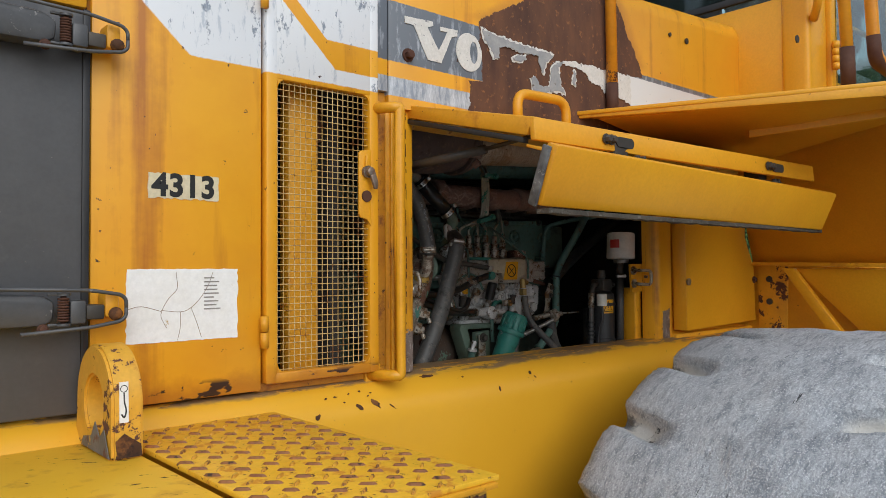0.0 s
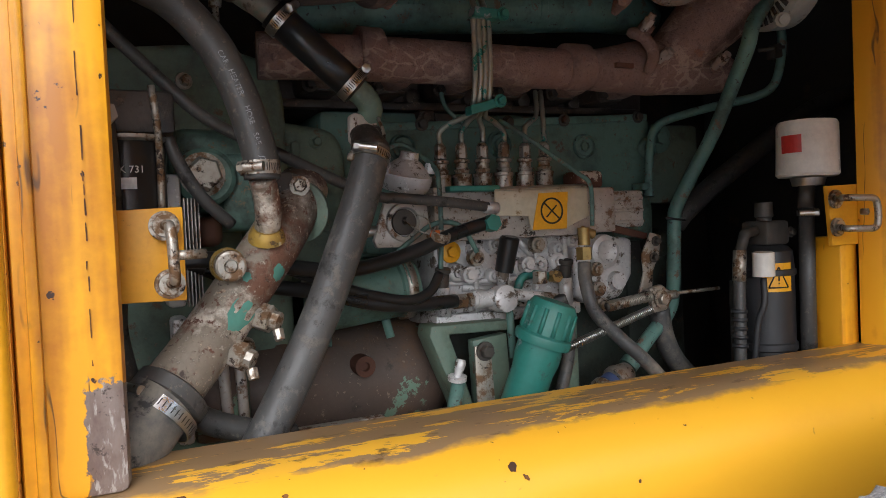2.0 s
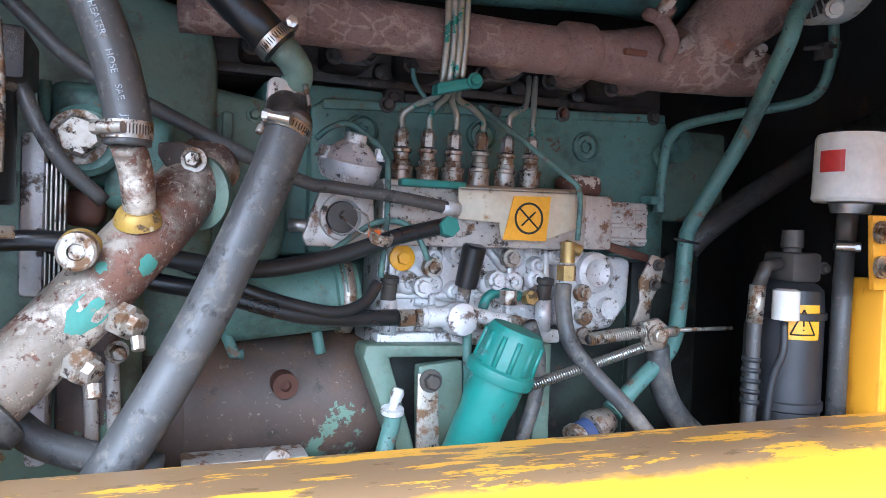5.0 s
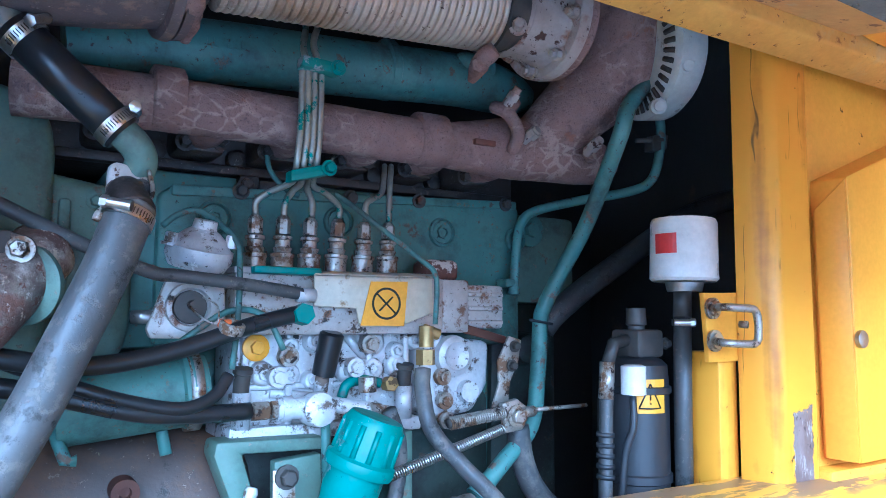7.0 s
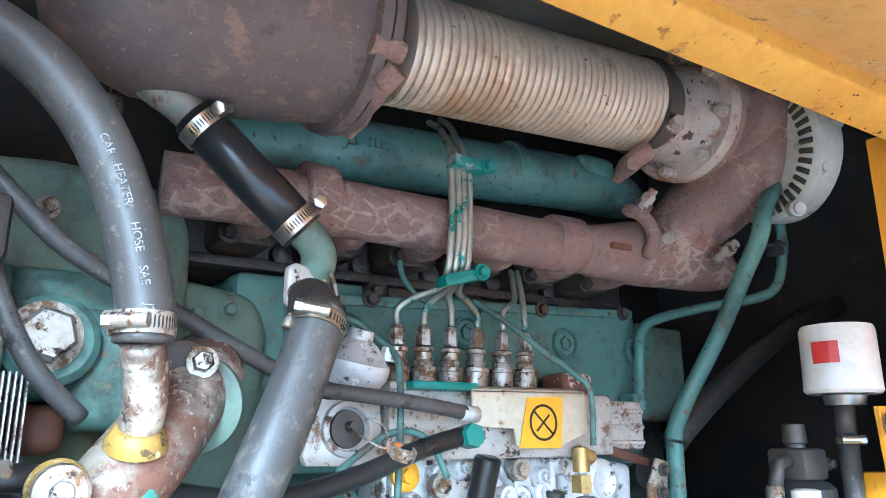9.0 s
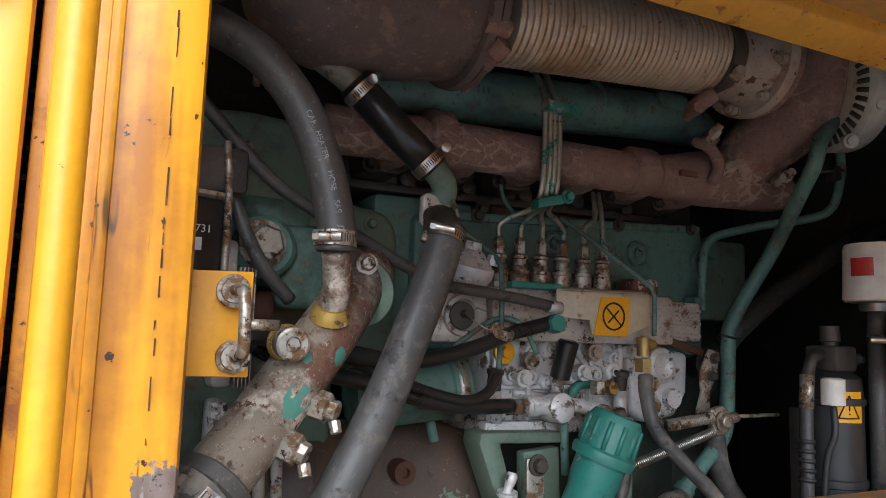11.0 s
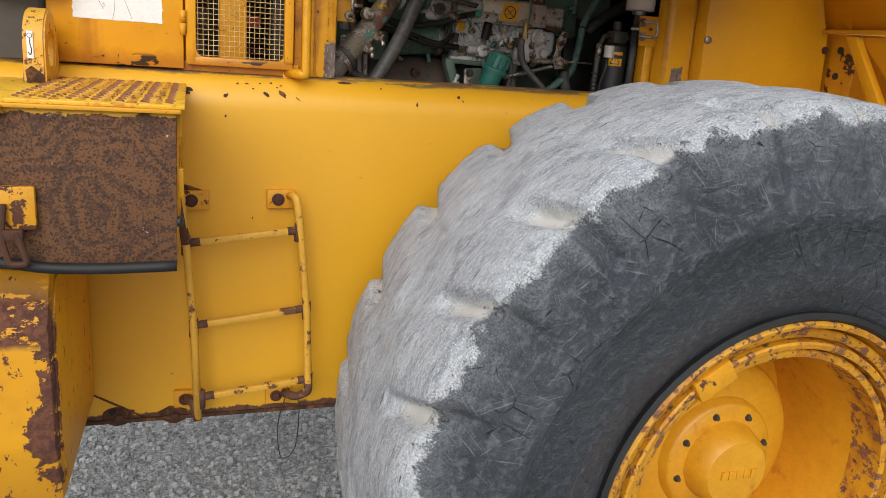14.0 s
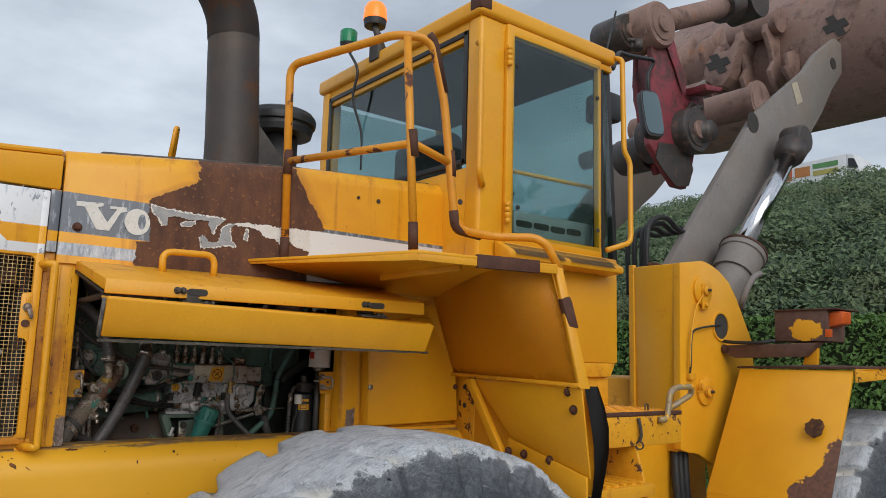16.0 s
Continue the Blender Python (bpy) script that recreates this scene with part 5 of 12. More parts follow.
slab(bm, [(-0.60, -0.632, 1.756), (-0.272, -0.632, 1.756), (-0.276, -0.632, 1.452), (-0.60, -0.632, 1.458)], (0, 0.01, 0), 0.003)
part("front_plate", bm, m_box_rust, stepbox, "heavily rusted front plate")
bm = B()
slab(bm, [(-0.274, -0.63, 1.755), (-0.274, -0.06, 1.755), (-0.278, -0.06, 1.46), (-0.278, -0.63, 1.454)], (-0.01, 0, 0), 0.003)
part("side_plate", bm, m_yellow_chipped, stepbox)
bm = B()
box(bm, (-0.60, -0.645, 1.749), (-0.264, -0.628, 1.757), 0.002)
part("lid_edge", bm, m_yellow_chipped, stepbox)
bm = B()
tube(bm, smooth_path([(-0.85, -0.64, 1.475), (-0.6, -0.64, 1.468), (-0.5, -0.64, 1.455), (-0.4, -0.64, 1.452), (-0.277, -0.64, 1.455)], 5), 0.011, 8)
part("rubber_strip", bm, m_rubber_flap, stepbox)
bm = B()
box(bm, (-0.276, -0.60, 1.58), (-0.262, -0.575, 1.64), 0.003)
part("catch", bm, m_yellow, stepbox)
bm = B()
box(bm, (-0.276, -0.60, 1.70), (-0.264, -0.57, 1.75), 0.003)
part("catch", bm, m_yellow, stepbox)
bm = B()
tube(bm, [(-0.2833, -0.6100, 1.5771), (-0.2824, -0.6100, 1.5312)], 0.008, 10)
handle = part("catch_handle", bm, m_yellow, stepbox)
bm = B()
lathe(bm, [(0, 0.004), (0.003, 0.010), (0.011, 0.010), (0.014, 0.004)], (-0.2766, -0.6200, 1.5401), (1, -0.4, 0), 14)
part("knob", bm, m_black, handle, "black rubber knob")
# toggle latch on the rusted front
bm = B()
box(bm, (-0.60, -0.648, 1.53), (-0.515, -0.634, 1.61), 0.003)
part("latch_plate", bm, m_yellow_chipped, stepbox)
bm = B()
tube(bm, rounded_path([(-0.565, -0.655, 1.58), (-0.57, -0.665, 1.52), (-0.56, -0.665, 1.47), (-0.53, -0.665, 1.47), (-0.545, -0.665, 1.53)], 0.01, 3), 0.006, 8)
box(bm, (-0.57, -0.668, 1.515), (-0.535, -0.652, 1.535), 0.003)
part("toggle", bm, m_rust_tube, stepbox)

bm = B()
slab(bm, [(-1.5, -0.66, 1.757), (-0.560, -0.66, 1.757), (-0.560, 0.05, 1.757), (-1.5, 0.05, 1.757)], (0, 0, -0.02), 0.003)
slab(bm, [(-1.5, -0.655, 1.745), (-0.612, -0.655, 1.745), (-0.612, -0.655, 1.45), (-1.5, -0.655, 1.45)], (0, 0.02, 0), 0.003)
solo("rear_platform", bm, m_platform, "worn yellow rear platform plate", "platform")
m_lug_paint = surface("chipped_lug_paint", (0.78, 0.42, 0.04), (0.74, 0.38, 0.03), 9, 0.45, spots=[((0.5, 0.2, 0.02), 14, 0.62, 0.1, 0.5), ((0.12, 0.05, 0.03), 24, 0.575, 0.01, 0.85), ((0.12, 0.11, 0.11), 20, 0.66, 0.01, 0.6)], bump=0.2)
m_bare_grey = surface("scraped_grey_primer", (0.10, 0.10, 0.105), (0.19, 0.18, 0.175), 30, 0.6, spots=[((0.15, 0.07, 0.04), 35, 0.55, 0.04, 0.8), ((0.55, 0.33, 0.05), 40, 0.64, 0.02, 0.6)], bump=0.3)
lugt = thing("lifting_lug", (-0.585, -0.10, 1.757), "thick yellow lifting lug with round hole", "lifting lug")
bm = B()
cy0, cz0 = -0.100, 1.833
n = 24
out2 = []
for k in range(n + 1):
    a = math.pi * k / n
    out2.append((cy0 + 0.088 * math.cos(a), cz0 + 0.090 * math.sin(a)))
ring_o = [(-0.002, 1.757), (-0.010, 1.80)] + out2 + [(-0.188, 1.80), (-0.190, 1.757)]
m_seg = len(ring_o)
hole = []
for k in range(m_seg):
    a = -0.95 + (math.pi + 1.9) * k / (m_seg - 1)
    hole.append((cy0 + 0.045 * math.cos(a), cz0 - 0.004 + 0.045 * math.sin(a)))
vo = [[bm.verts.new((x, y, z)) for y, z in ring_o] for x in (-0.607, -0.561)]
vi = [[bm.verts.new((x, y, z)) for y, z in hole] for x in (-0.607, -0.561)]
for k in range(m_seg):
    k2 = (k + 1) % m_seg
    bm.faces.new((vo[0][k], vo[0][k2], vi[0][k2], vi[0][k]))
    bm.faces.new((vo[1][k], vi[1][k], vi[1][k2], vo[1][k2]))
    bm.faces.new((vo[0][k], vo[1][k], vo[1][k2], vo[0][k2]))
    bm.faces.new((vi[0][k], vi[0][k2], vi[1][k2], vi[1][k]))
bmesh.ops.recalc_face_normals(bm, faces=bm.faces[:])
bmesh.ops.bevel(bm, geom=[e for e in bm.edges if len(e.link_faces) == 2 and e.calc_face_angle(0) > 1.2], offset=0.004, segments=2, affect="EDGES")
part("lug_plate", bm, m_lug_paint, lugt)
bm = B()
slab(bm, [(-0.597, -0.1885, 1.812), (-0.584, -0.1885, 1.812), (-0.584, -0.1860, 1.872), (-0.597, -0.1860, 1.872)], (0, -0.0024, 0))
part("hook_sticker", bm, m_white_vinyl, lugt)
bm = B()
lathe(bm, [(0, 0.0055), (0.0006, 0.0055), (0.0006, 0.0044), (0, 0.0044)], (-0.5905, -0.1886, 1.862), (0, -1, 0.04), 18, True)
tube(bm, smooth_path([(-0.5905, -0.1890, 1.856), (-0.5900, -0.1896, 1.842), (-0.5875, -0.1904, 1.830), (-0.5905, -0.1910, 1.820), (-0.5945, -0.1908, 1.825)], 4), 0.0011, 6)
part("hook_print", bm, m_ink, lugt)
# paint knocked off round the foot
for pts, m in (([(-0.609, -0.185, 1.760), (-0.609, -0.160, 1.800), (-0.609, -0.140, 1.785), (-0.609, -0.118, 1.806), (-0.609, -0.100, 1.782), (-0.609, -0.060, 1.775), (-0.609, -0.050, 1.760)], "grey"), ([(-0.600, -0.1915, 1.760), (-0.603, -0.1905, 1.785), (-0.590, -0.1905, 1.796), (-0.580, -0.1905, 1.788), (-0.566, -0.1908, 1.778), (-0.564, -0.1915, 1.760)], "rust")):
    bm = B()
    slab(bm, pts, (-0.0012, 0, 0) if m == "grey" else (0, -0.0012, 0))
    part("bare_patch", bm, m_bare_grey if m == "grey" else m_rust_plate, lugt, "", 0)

# dark grey rear side door with two rubber-sprung latches
gd = thing("rear_side_door", (-0.8, 0.0, 1.8), "dark grey rear service door with bent rod latches", "door")
bm = B()
box(bm, (-1.5, -0.004, 1.80), (-0.592, 0.02, 2.478), 0.005)
part("door_sheet", bm, m_grey_door, gd)
bm = B()
box(bm, (-0.600, -0.008, 1.80), (-0.588, 0.0, 2.478), 0.002)
part("edge_seal", bm, m_black, gd)
bm = B()
box(bm, (-1.5, -0.002, 2.482), (-0.592, 0.02, 2.66), 0.004)
part("upper_sheet", bm, m_yellow, gd)
m_latch = surface("worn_latch_grey", (0.075, 0.077, 0.082), (0.11, 0.11, 0.115), 14, 0.45, 0.2, spots=[((0.30, 0.29, 0.28), 70, 0.64, 0.03, 0.5), (RUST, 60, 0.66, 0.03, 0.8)], bump=0.2)
for zc in (2.425, 1.976):
    bm = B()
    slab(bm, [(-0.95, -0.05, zc - 0.030), (-0.668, -0.05, zc - 0.026), (-0.652, -0.05, zc - 0.018), (-0.650, -0.05, zc + 0.014), (-0.672, -0.05, zc + 0.024), (-0.95, -0.05, zc + 0.034)], (0, 0.045, 0), 0.008)
    latch = part("latch_arm", bm, m_latch, gd, "tapered dark grey latch arm")
    bm = B()
    for q in range(9):
        lathe(bm, [(0, 0.0082), (0.0016, 0.0092), (0.0032, 0.0082)], (-0.637, -0.046, zc - 0.019 + 0.0043 * q), (0, 0, 1), 14)
    tube(bm, [(-0.637, -0.046, zc - 0.026), (-0.637, -0.046, zc + 0.026)], 0.0045, 8)
    part("latch_spring", bm, m_rust_tube, latch, "rusty coil spring")
    for dz in (-0.024, 0.024):
        bm = B()
        lathe(bm, [(-0.002, 0.0105), (0.002, 0.0105)], (-0.637, -0.046, zc + dz), (0, 0, 1), 14)
        box(bm, (-0.660, -0.049, zc + dz - 0.002), (-0.637, -0.043, zc + dz + 0.002), 0.001)
        part("spring_cup", bm, m_latch, latch)
    bm = B()
    box(bm, (-0.628, -0.052, zc - 0.024), (-0.604, -0.008, zc + 0.014), 0.004)
    part("latch_block", bm, m_latch, latch)
    bm = B()
    box(bm, (-0.603, -0.046, zc - 0.018), (-0.574, -0.012, zc + 0.006), 0.003)
    part("latch_link", bm, m_dark_metal, latch)
    bm = B()
    box(bm, (-0.574, -0.045, zc - 0.016), (-0.550, -0.003, zc + 0.026), 0.006)
    keeper = part("latch_keeper", bm, m_yellow_worn, latch)
    bm = B()
    bmesh.ops.create_icosphere(bm, subdivisions=2, radius=0.0115, matrix=Matrix.Translation((-0.5575, -0.048, zc - 0.010)))
    part("rusty_ball", bm, m_rust_plate, keeper, "rusty ball end")
    for side, reach in ((1, -0.78), (-1, -0.70)):
        bm = B()
        tube(bm, rounded_path([(reach, -0.058, zc + side * 0.036), (-0.60, -0.057, zc + side * 0.030), (-0.552, -0.056, zc + side * 0.022), (-0.543, -0.055, zc + side * 0.014), (-0.543, -0.055, zc - side * 0.0005)], 0.010, 4), 0.0032, 8)
        part("bent_rod", bm, m_latch, latch)
    bm = B()
    bolt(bm, (-0.668, -0.050, zc - 0.030), (0, -1, 0), 0.006, 0.006)
    part("rod_rivet", bm, m_rust_tube, latch)

def tank_paint():
    """Yellow with fine upright scratches, rusted through along the front corner."""
    g = Graph("tank_paint")
    n1, n2 = g.noise(4, 5), g.noise(14, 8, 0.72)
    dash = g.step(g.noise(95, 3, 0.5, stretch=(1, 1, 0.3)), 0.67, 0.69)
    color = g.mix(g.step(n1, 0.35, 0.7), YELLOW, YELLOW2)
    color = g.mix(g.math("MULTIPLY", g.step(g.noise(8, 6), 0.52, 0.7), 0.35), color, (0.50, 0.22, 0.02))
    color = g.mix(dash, color, (0.10, 0.045, 0.025))
    front = g.math("SUBTRACT", 1.0, g.step(g.xyz(1), -0.575, -0.545))
    corner = g.math("MULTIPLY", front, g.step(g.xyz(0), -0.58, -0.535))
    upper = g.math("MULTIPLY", front, g.step(g.math("ADD", g.xyz(2), g.math("MULTIPLY", g.noise(10, 4), 0.03)), 1.285, 1.30))
    flaky = g.math("MULTIPLY", upper, g.step(g.noise(42, 8, 0.7, stretch=(0.6, 1.0, 1.3)), 0.44, 0.455))
    mask = g.step(g.math("ADD", n2, g.math("ADD", g.math("MULTIPLY", corner, 0.16), g.math("MULTIPLY", front, 0.05))), 0.655, 0.665)
    mask = g.math("MAXIMUM", mask, flaky)
    rust = g.mix(g.step(g.noise(50, 6, 0.7), 0.42, 0.6), (0.09, 0.035, 0.024), (0.19, 0.07, 0.035))
    color = g.mix(mask, color, rust)
    g.bump(g.math("SUBTRACT", g.math("MULTIPLY", n2, 0.3), g.math("MULTIPLY", mask, 0.6)), 0.3, 0.003)
    return g.finish(color, g.blend(mask, 0.45, 0.85))


m_tank = tank_paint()
# worn tank end below the box
bm = B()
slab(bm, [(-1.4, -0.06, 0.9), (-1.4, -0.55, 0.9), (-1.4, -0.60, 1.06), (-1.4, -0.60, 1.32), (-1.4, -0.54, 1.43), (-1.4, -0.06, 1.43)], (0.885, 0, 0), 0.015)
tank = thing("fuel_tank", (-0.9, -0.3, 0.9), "chipped yellow tank below the step box", "tank")
part("tank_shell", bm, m_tank, tank)
bm = B()
slab(bm, [(-0.516, -0.10, 0.93), (-0.516, -0.53, 0.93), (-0.516, -0.575, 1.07), (-0.516, -0.575, 1.31), (-0.516, -0.52, 1.40), (-0.516, -0.10, 1.40)], (0.006, 0, 0), 0.003)
part("end_plate", bm, m_tank, tank)

# ---- hung ladder ----
lad = thing("ladder", (-0.1, -0.1, 0.85), "yellow steel ladder with rusted joints", "ladder")


def rod(bm, pts, r=0.0108):
    tube(bm, rounded_path(pts, 0.02, 4), r, 10)


m_ladder = surface("ladder_paint", (0.80, 0.44, 0.055), (0.76, 0.40, 0.04), 8, 0.45, spots=[((0.15, 0.065, 0.035), 11, 0.585, 0.015, 0.75), ((0.10, 0.04, 0.025), 50, 0.65, 0.02, 0.8)], bump=0.2)
m_joint = surface("rusty_joint", (0.15, 0.072, 0.045), (0.10, 0.048, 0.032), 20, 0.75, spots=[((0.24, 0.12, 0.06), 60, 0.56, 0.05, 0.8)], bump=0.35, spec=0.3)
for pts in ([(-0.2785, -0.1200, 1.4828), (-0.2678, -0.1250, 1.3566), (-0.2520, -0.1300, 1.1259), (-0.2438, -0.1350, 0.8466)], [(0.0033, -0.0800, 1.4795), (0.0174, -0.1200, 1.4838), (0.0277, -0.1250, 1.3937), (0.0507, -0.1300, 1.1640), (0.0612, -0.1350, 0.9120), (0.0273, -0.1200, 0.8880), (-0.0036, -0.0800, 0.8865)]):
    bm = B()
    rod(bm, pts)
    part("side_rail", bm, m_ladder, lad)
for a, b in (((-0.2678, -0.1250, 1.3566), (0.0251, -0.1250, 1.3910)), ((-0.2520, -0.1300, 1.1259), (0.0507, -0.1300, 1.1640)), ((-0.2359, -0.1350, 0.9134), (0.0608, -0.1350, 0.9477))):
    bm = B()
    d = V(b) - V(a)
    slab(bm, [V(a) + V(0, 0, 0.009), V(b) + V(0, 0, 0.009), V(b) - V(0, 0, 0.009), V(a) - V(0, 0, 0.009)], (0, 0.018, 0), 0.003)
    part("rung", bm, m_ladder, lad)
    for c, t in ((a, 0.12), (b, 0.10)):
        bm = B()
        tube(bm, [V(c) + V(0, 0.004, 0.022), V(c) + V(0, 0.004, -0.030)], 0.0125, 10)
        e = V(c) + ((V(b) if c is a else V(a)) - V(c)) * t + V(0, 0.009, 0)
        tube(bm, [V(c) + V(0, 0.009, 0), e], 0.0118, 8)
        part("weld", bm, m_joint, lad, "rusty brown weld")
for pts in ([(-0.2834, -0.1200, 1.4790), (-0.2678, -0.1250, 1.3566)], [(-0.2749, -0.0750, 0.8882), (-0.2549, -0.1200, 0.8948), (-0.2438, -0.1350, 0.8466)], [(0.0609, -0.1350, 0.9396), (0.0612, -0.1350, 0.9120), (0.0273, -0.1200, 0.8880), (-0.0036, -0.0800, 0.8865)]):
    bm = B()
    rod(bm, pts, 0.0122)
    part("rusted_sleeve", bm, m_joint, lad, "bare rusty rail end")
for c in ((-0.2460, -0.0620, 1.4610), (-0.0184, -0.0620, 1.4663), (-0.2711, -0.0620, 0.8806), (-0.0160, -0.0620, 0.8716)):
    bm = B()
    box(bm, V(c) + V(-0.038, -0.006, -0.026), V(c) + V(0.038, 0.012, 0.026), 0.003)
    plate = part("mount_plate", bm, m_yellow_chipped, lad)
    bm = B()
    bolt(bm, V(c) + V(-0.008, -0.006, 0), (0, -1, 0), 0.012, 0.012)
    part("bolt", bm, m_rust_tube, plate)
bm = B()
tube(bm, smooth_path([(0.0024, -0.0900, 0.8812), (-0.0198, -0.0900, 0.7827), (-0.0080, -0.0900, 0.6767), (0.0329, -0.0900, 0.7061), (0.0426, -0.0900, 0.8431), (0.0320, -0.0900, 0.8746)], 5), 0.0016, 6)
part("hanging_wire", bm, m_black, lad)

# ---- rear mudguard ----
fen = thing("rear_mudguard", (1.5, -0.4, 2.0), "large angled yellow mudguard with scraped edges", "mudguard")
A_, B_, C_, D_, E_ = V(1.661, 0.0, 2.406), V(1.44, -0.652, 2.472), V(1.66, -0.755, 2.468), V(1.715, -0.862, 2.032), V(1.80, 0.0, 2.05)
bm = B()
slab(bm, [(0.728, 0.015, 2.49), (1.033, -0.73, 2.489), (1.64, -0.81, 2.492), (1.72, -0.3, 2.50), (1.74, 0.015, 2.50)], (0, 0, -0.012), 0.003)
part("top_plate", bm, m_yellow, fen)
bm = B()
slab(bm, [(0.74, 0.0, 2.488), (1.033, -0.728, 2.487), (1.033, -0.728, 2.452), (0.74, 0.0, 2.47)], (0.012, 0.008, 0), 0.003)
slab(bm, [(1.033, -0.728, 2.489), (1.64, -0.81, 2.492), (1.64, -0.81, 2.455), (1.033, -0.728, 2.452)], (0, 0.014, 0), 0.003)
part("edge_lip", bm, m_yellow_worn, fen)
bm = B()
slab(bm, [(1.27, -0.765, 2.497), (1.55, -0.802, 2.499), (1.55, -0.805, 2.45), (1.27, -0.766, 2.447)], (0, 0.016, 0), 0.003)
part("scraped_edge", bm, m_rust_tube, fen, "scraped rusty edge")
bm = B()
slab(bm, [(0.80, -0.03, 2.475), (1.05, -0.68, 2.472), B_, A_, (1.35, -0.02, 2.41)], (0, 0, -0.006))
part("under_plate", bm, m_yellow, fen)
bm = B()
slab(bm, [(1.16, -0.30, 2.468), (1.27, -0.66, 2.468), (1.27, -0.66, 2.445), (1.16, -0.30, 2.42)], (0.016, 0, 0), 0.003)
part("under_rib", bm, m_yellow, fen)
bm = B()
top_ = smooth_path([A_, B_, C_], 7)
grid_ = [[bm.verts.new(p.lerp(E_.lerp(D_, k / (len(top_) - 1)), q / 8)) for q in range(9)] for k, p in enumerate(top_)]
for a, b in zip(grid_, grid_[1:]):
    for q in range(8):
        bm.faces.new((a[q], a[q + 1], b[q + 1], b[q]))
bmesh.ops.solidify(bm, geom=bm.faces[:], thickness=0.008)
part("splash_panel", bm, m_yellow, fen, "", 120)
bm = B()
slab(bm, [C_ + V(-0.012, -0.03, 0.02), C_ + V(0.024, -0.04, 0.015), D_ + V(0.03, -0.02, -0.01), D_ + V(-0.008, 0.0, -0.01)], (0.004, 0.02, 0), 0.004)
part("outer_flange", bm, m_yellow, fen)
bm = B()
slab(bm, [C_.lerp(D_, 0.25) + V(-0.016, -0.034, 0), C_.lerp(D_, 0.22) + V(0.020, -0.046, 0), C_.lerp(D_, 0.26) + V(0.028, -0.044, 0), C_.lerp(D_, 0.50) + V(0.032, -0.038, 0), C_.lerp(D_, 0.49) + V(0.000, -0.022, 0), C_.lerp(D_, 0.36) + V(-0.010, -0.028, 0)], (0.002, 0.026, 0), 0.003)
part("scraped_edge", bm, m_rust_tube, fen, "scraped rusty edge")
F_, G_, H_ = V(1.79, -0.155, 2.033), V(1.765, -0.86, 1.60), V(1.80, -0.40, 1.73)
bm = B()
slab(bm, [F_, D_ + V(0, 0, -0.01), G_ + V(0, 0, 0.09), H_ + V(0, 0, 0.06)], (0.01, 0, 0), 0.003)
slab(bm, [H_ + V(-0.02, 0, 0.065), G_ + V(-0.02, 0, 0.095), G_ + V(-0.02, 0, -0.02), H_ + V(-0.02, 0, -0.03)], (0.012, 0, 0), 0.003)
part("lower_panel", bm, m_yellow, fen)
bm = B()
slab(bm, [(1.845, 0.1, 1.40), (1.845, -0.82, 1.62), (1.83, -0.82, 2.02), (1.845, 0.1, 2.05)], (0.012, 0, 0), 0.003)
part("back_plate", bm, m_yellow_worn, fen)
bm = B()
slab(bm, [V(1.798, 0.0, 2.058), V(1.712, -0.862, 2.042), V(1.71, -0.862, 2.028), V(1.794, 0.0, 2.044)], (-0.012, 0, 0), 0.002)
part("joint_strip", bm, m_yellow_worn, fen)
bm = B()
slab(bm, [F_ + V(-0.03, 0.03, 0), F_ + V(-0.03, -0.01, 0), H_ + V(-0.05, -0.01, -0.02), H_ + V(-0.05, 0.04, -0.02)], (0.03, 0, 0), 0.003)
part("gusset", bm, m_yellow, fen)
for p in ((1.7750, -0.4223, 1.7426), (1.7750, -0.5140, 1.7414), (1.7750, -0.6577, 1.7340), (1.7400, -0.7842, 2.0079), (1.7400, -0.8129, 1.9414)):
    bm = B()
    bolt(bm, V(p) - V(0.012, 0, 0), (-1, 0, 0), 0.013, 0.012)
    part("bolt", bm, m_rust_tube, fen)
# rubber flap
bm = B()
rows = []
for k in range(9):
    t = k / 8
    w = 0.035 + 0.075 * t + 0.02 * math.sin(t * 6)
    c = V(1.80 + 0.03 * math.sin(t * 3), -0.83 - 0.02 * math.sin(t * 5), 2.03 - 0.62 * t)
    rows.append([bm.verts.new(c + V(s * 0.5 * w * 0.6, -s * w * 0.5, 0) + V(0.02, 0.0, 0) * math.sin(s * 2 + t * 4)) for s in (-0.5, -0.1, 0.3, 0.65, 1)])
for a, b in zip(rows, rows[1:]):
    for k in range(4):
        bm.faces.new((a[k], a[k + 1], b[k + 1], b[k]))
bmesh.ops.solidify(bm, geom=bm.faces[:], thickness=0.01)
part("rubber_flap", bm, m_rubber_flap, fen, "black rubber splash flap")
bm = B()
slab(bm, [(1.79, -0.35, 1.75), (1.79, -0.90, 1.60), (1.80, -0.86, 1.15), (1.80, -0.35, 1.15)], (0.012, 0, 0), 0.003)
part("inner_flap", bm, m_rubber_flap, fen)

# ---- hand rail on the mudguard ----
rail = thing("hand_rail", (1.1, -0.4, 2.5), "yellow tube hand rail with rusted joints", "hand rail")
m_rail = surface("rail_paint", (0.74, 0.31, 0.01), (0.70, 0.27, 0.01), 6, 0.42, spots=[((0.09, 0.03, 0.02), 5.5, 0.60, 0.02, 0.75)], bump=0.1)
bm = B()
tube(bm, rounded_path([(0.88, -0.02, 2.49), (0.85, -0.03, 3.315), (1.03, -0.56, 3.33), (1.16, -0.60, 3.33), (1.225, -0.60, 3.10), (1.295, -0.60, 2.61), (1.47, -0.62, 2.60), (1.62, -0.75, 2.60), (1.70, -0.77, 2.47)], 0.06, 6), 0.0165, 14)
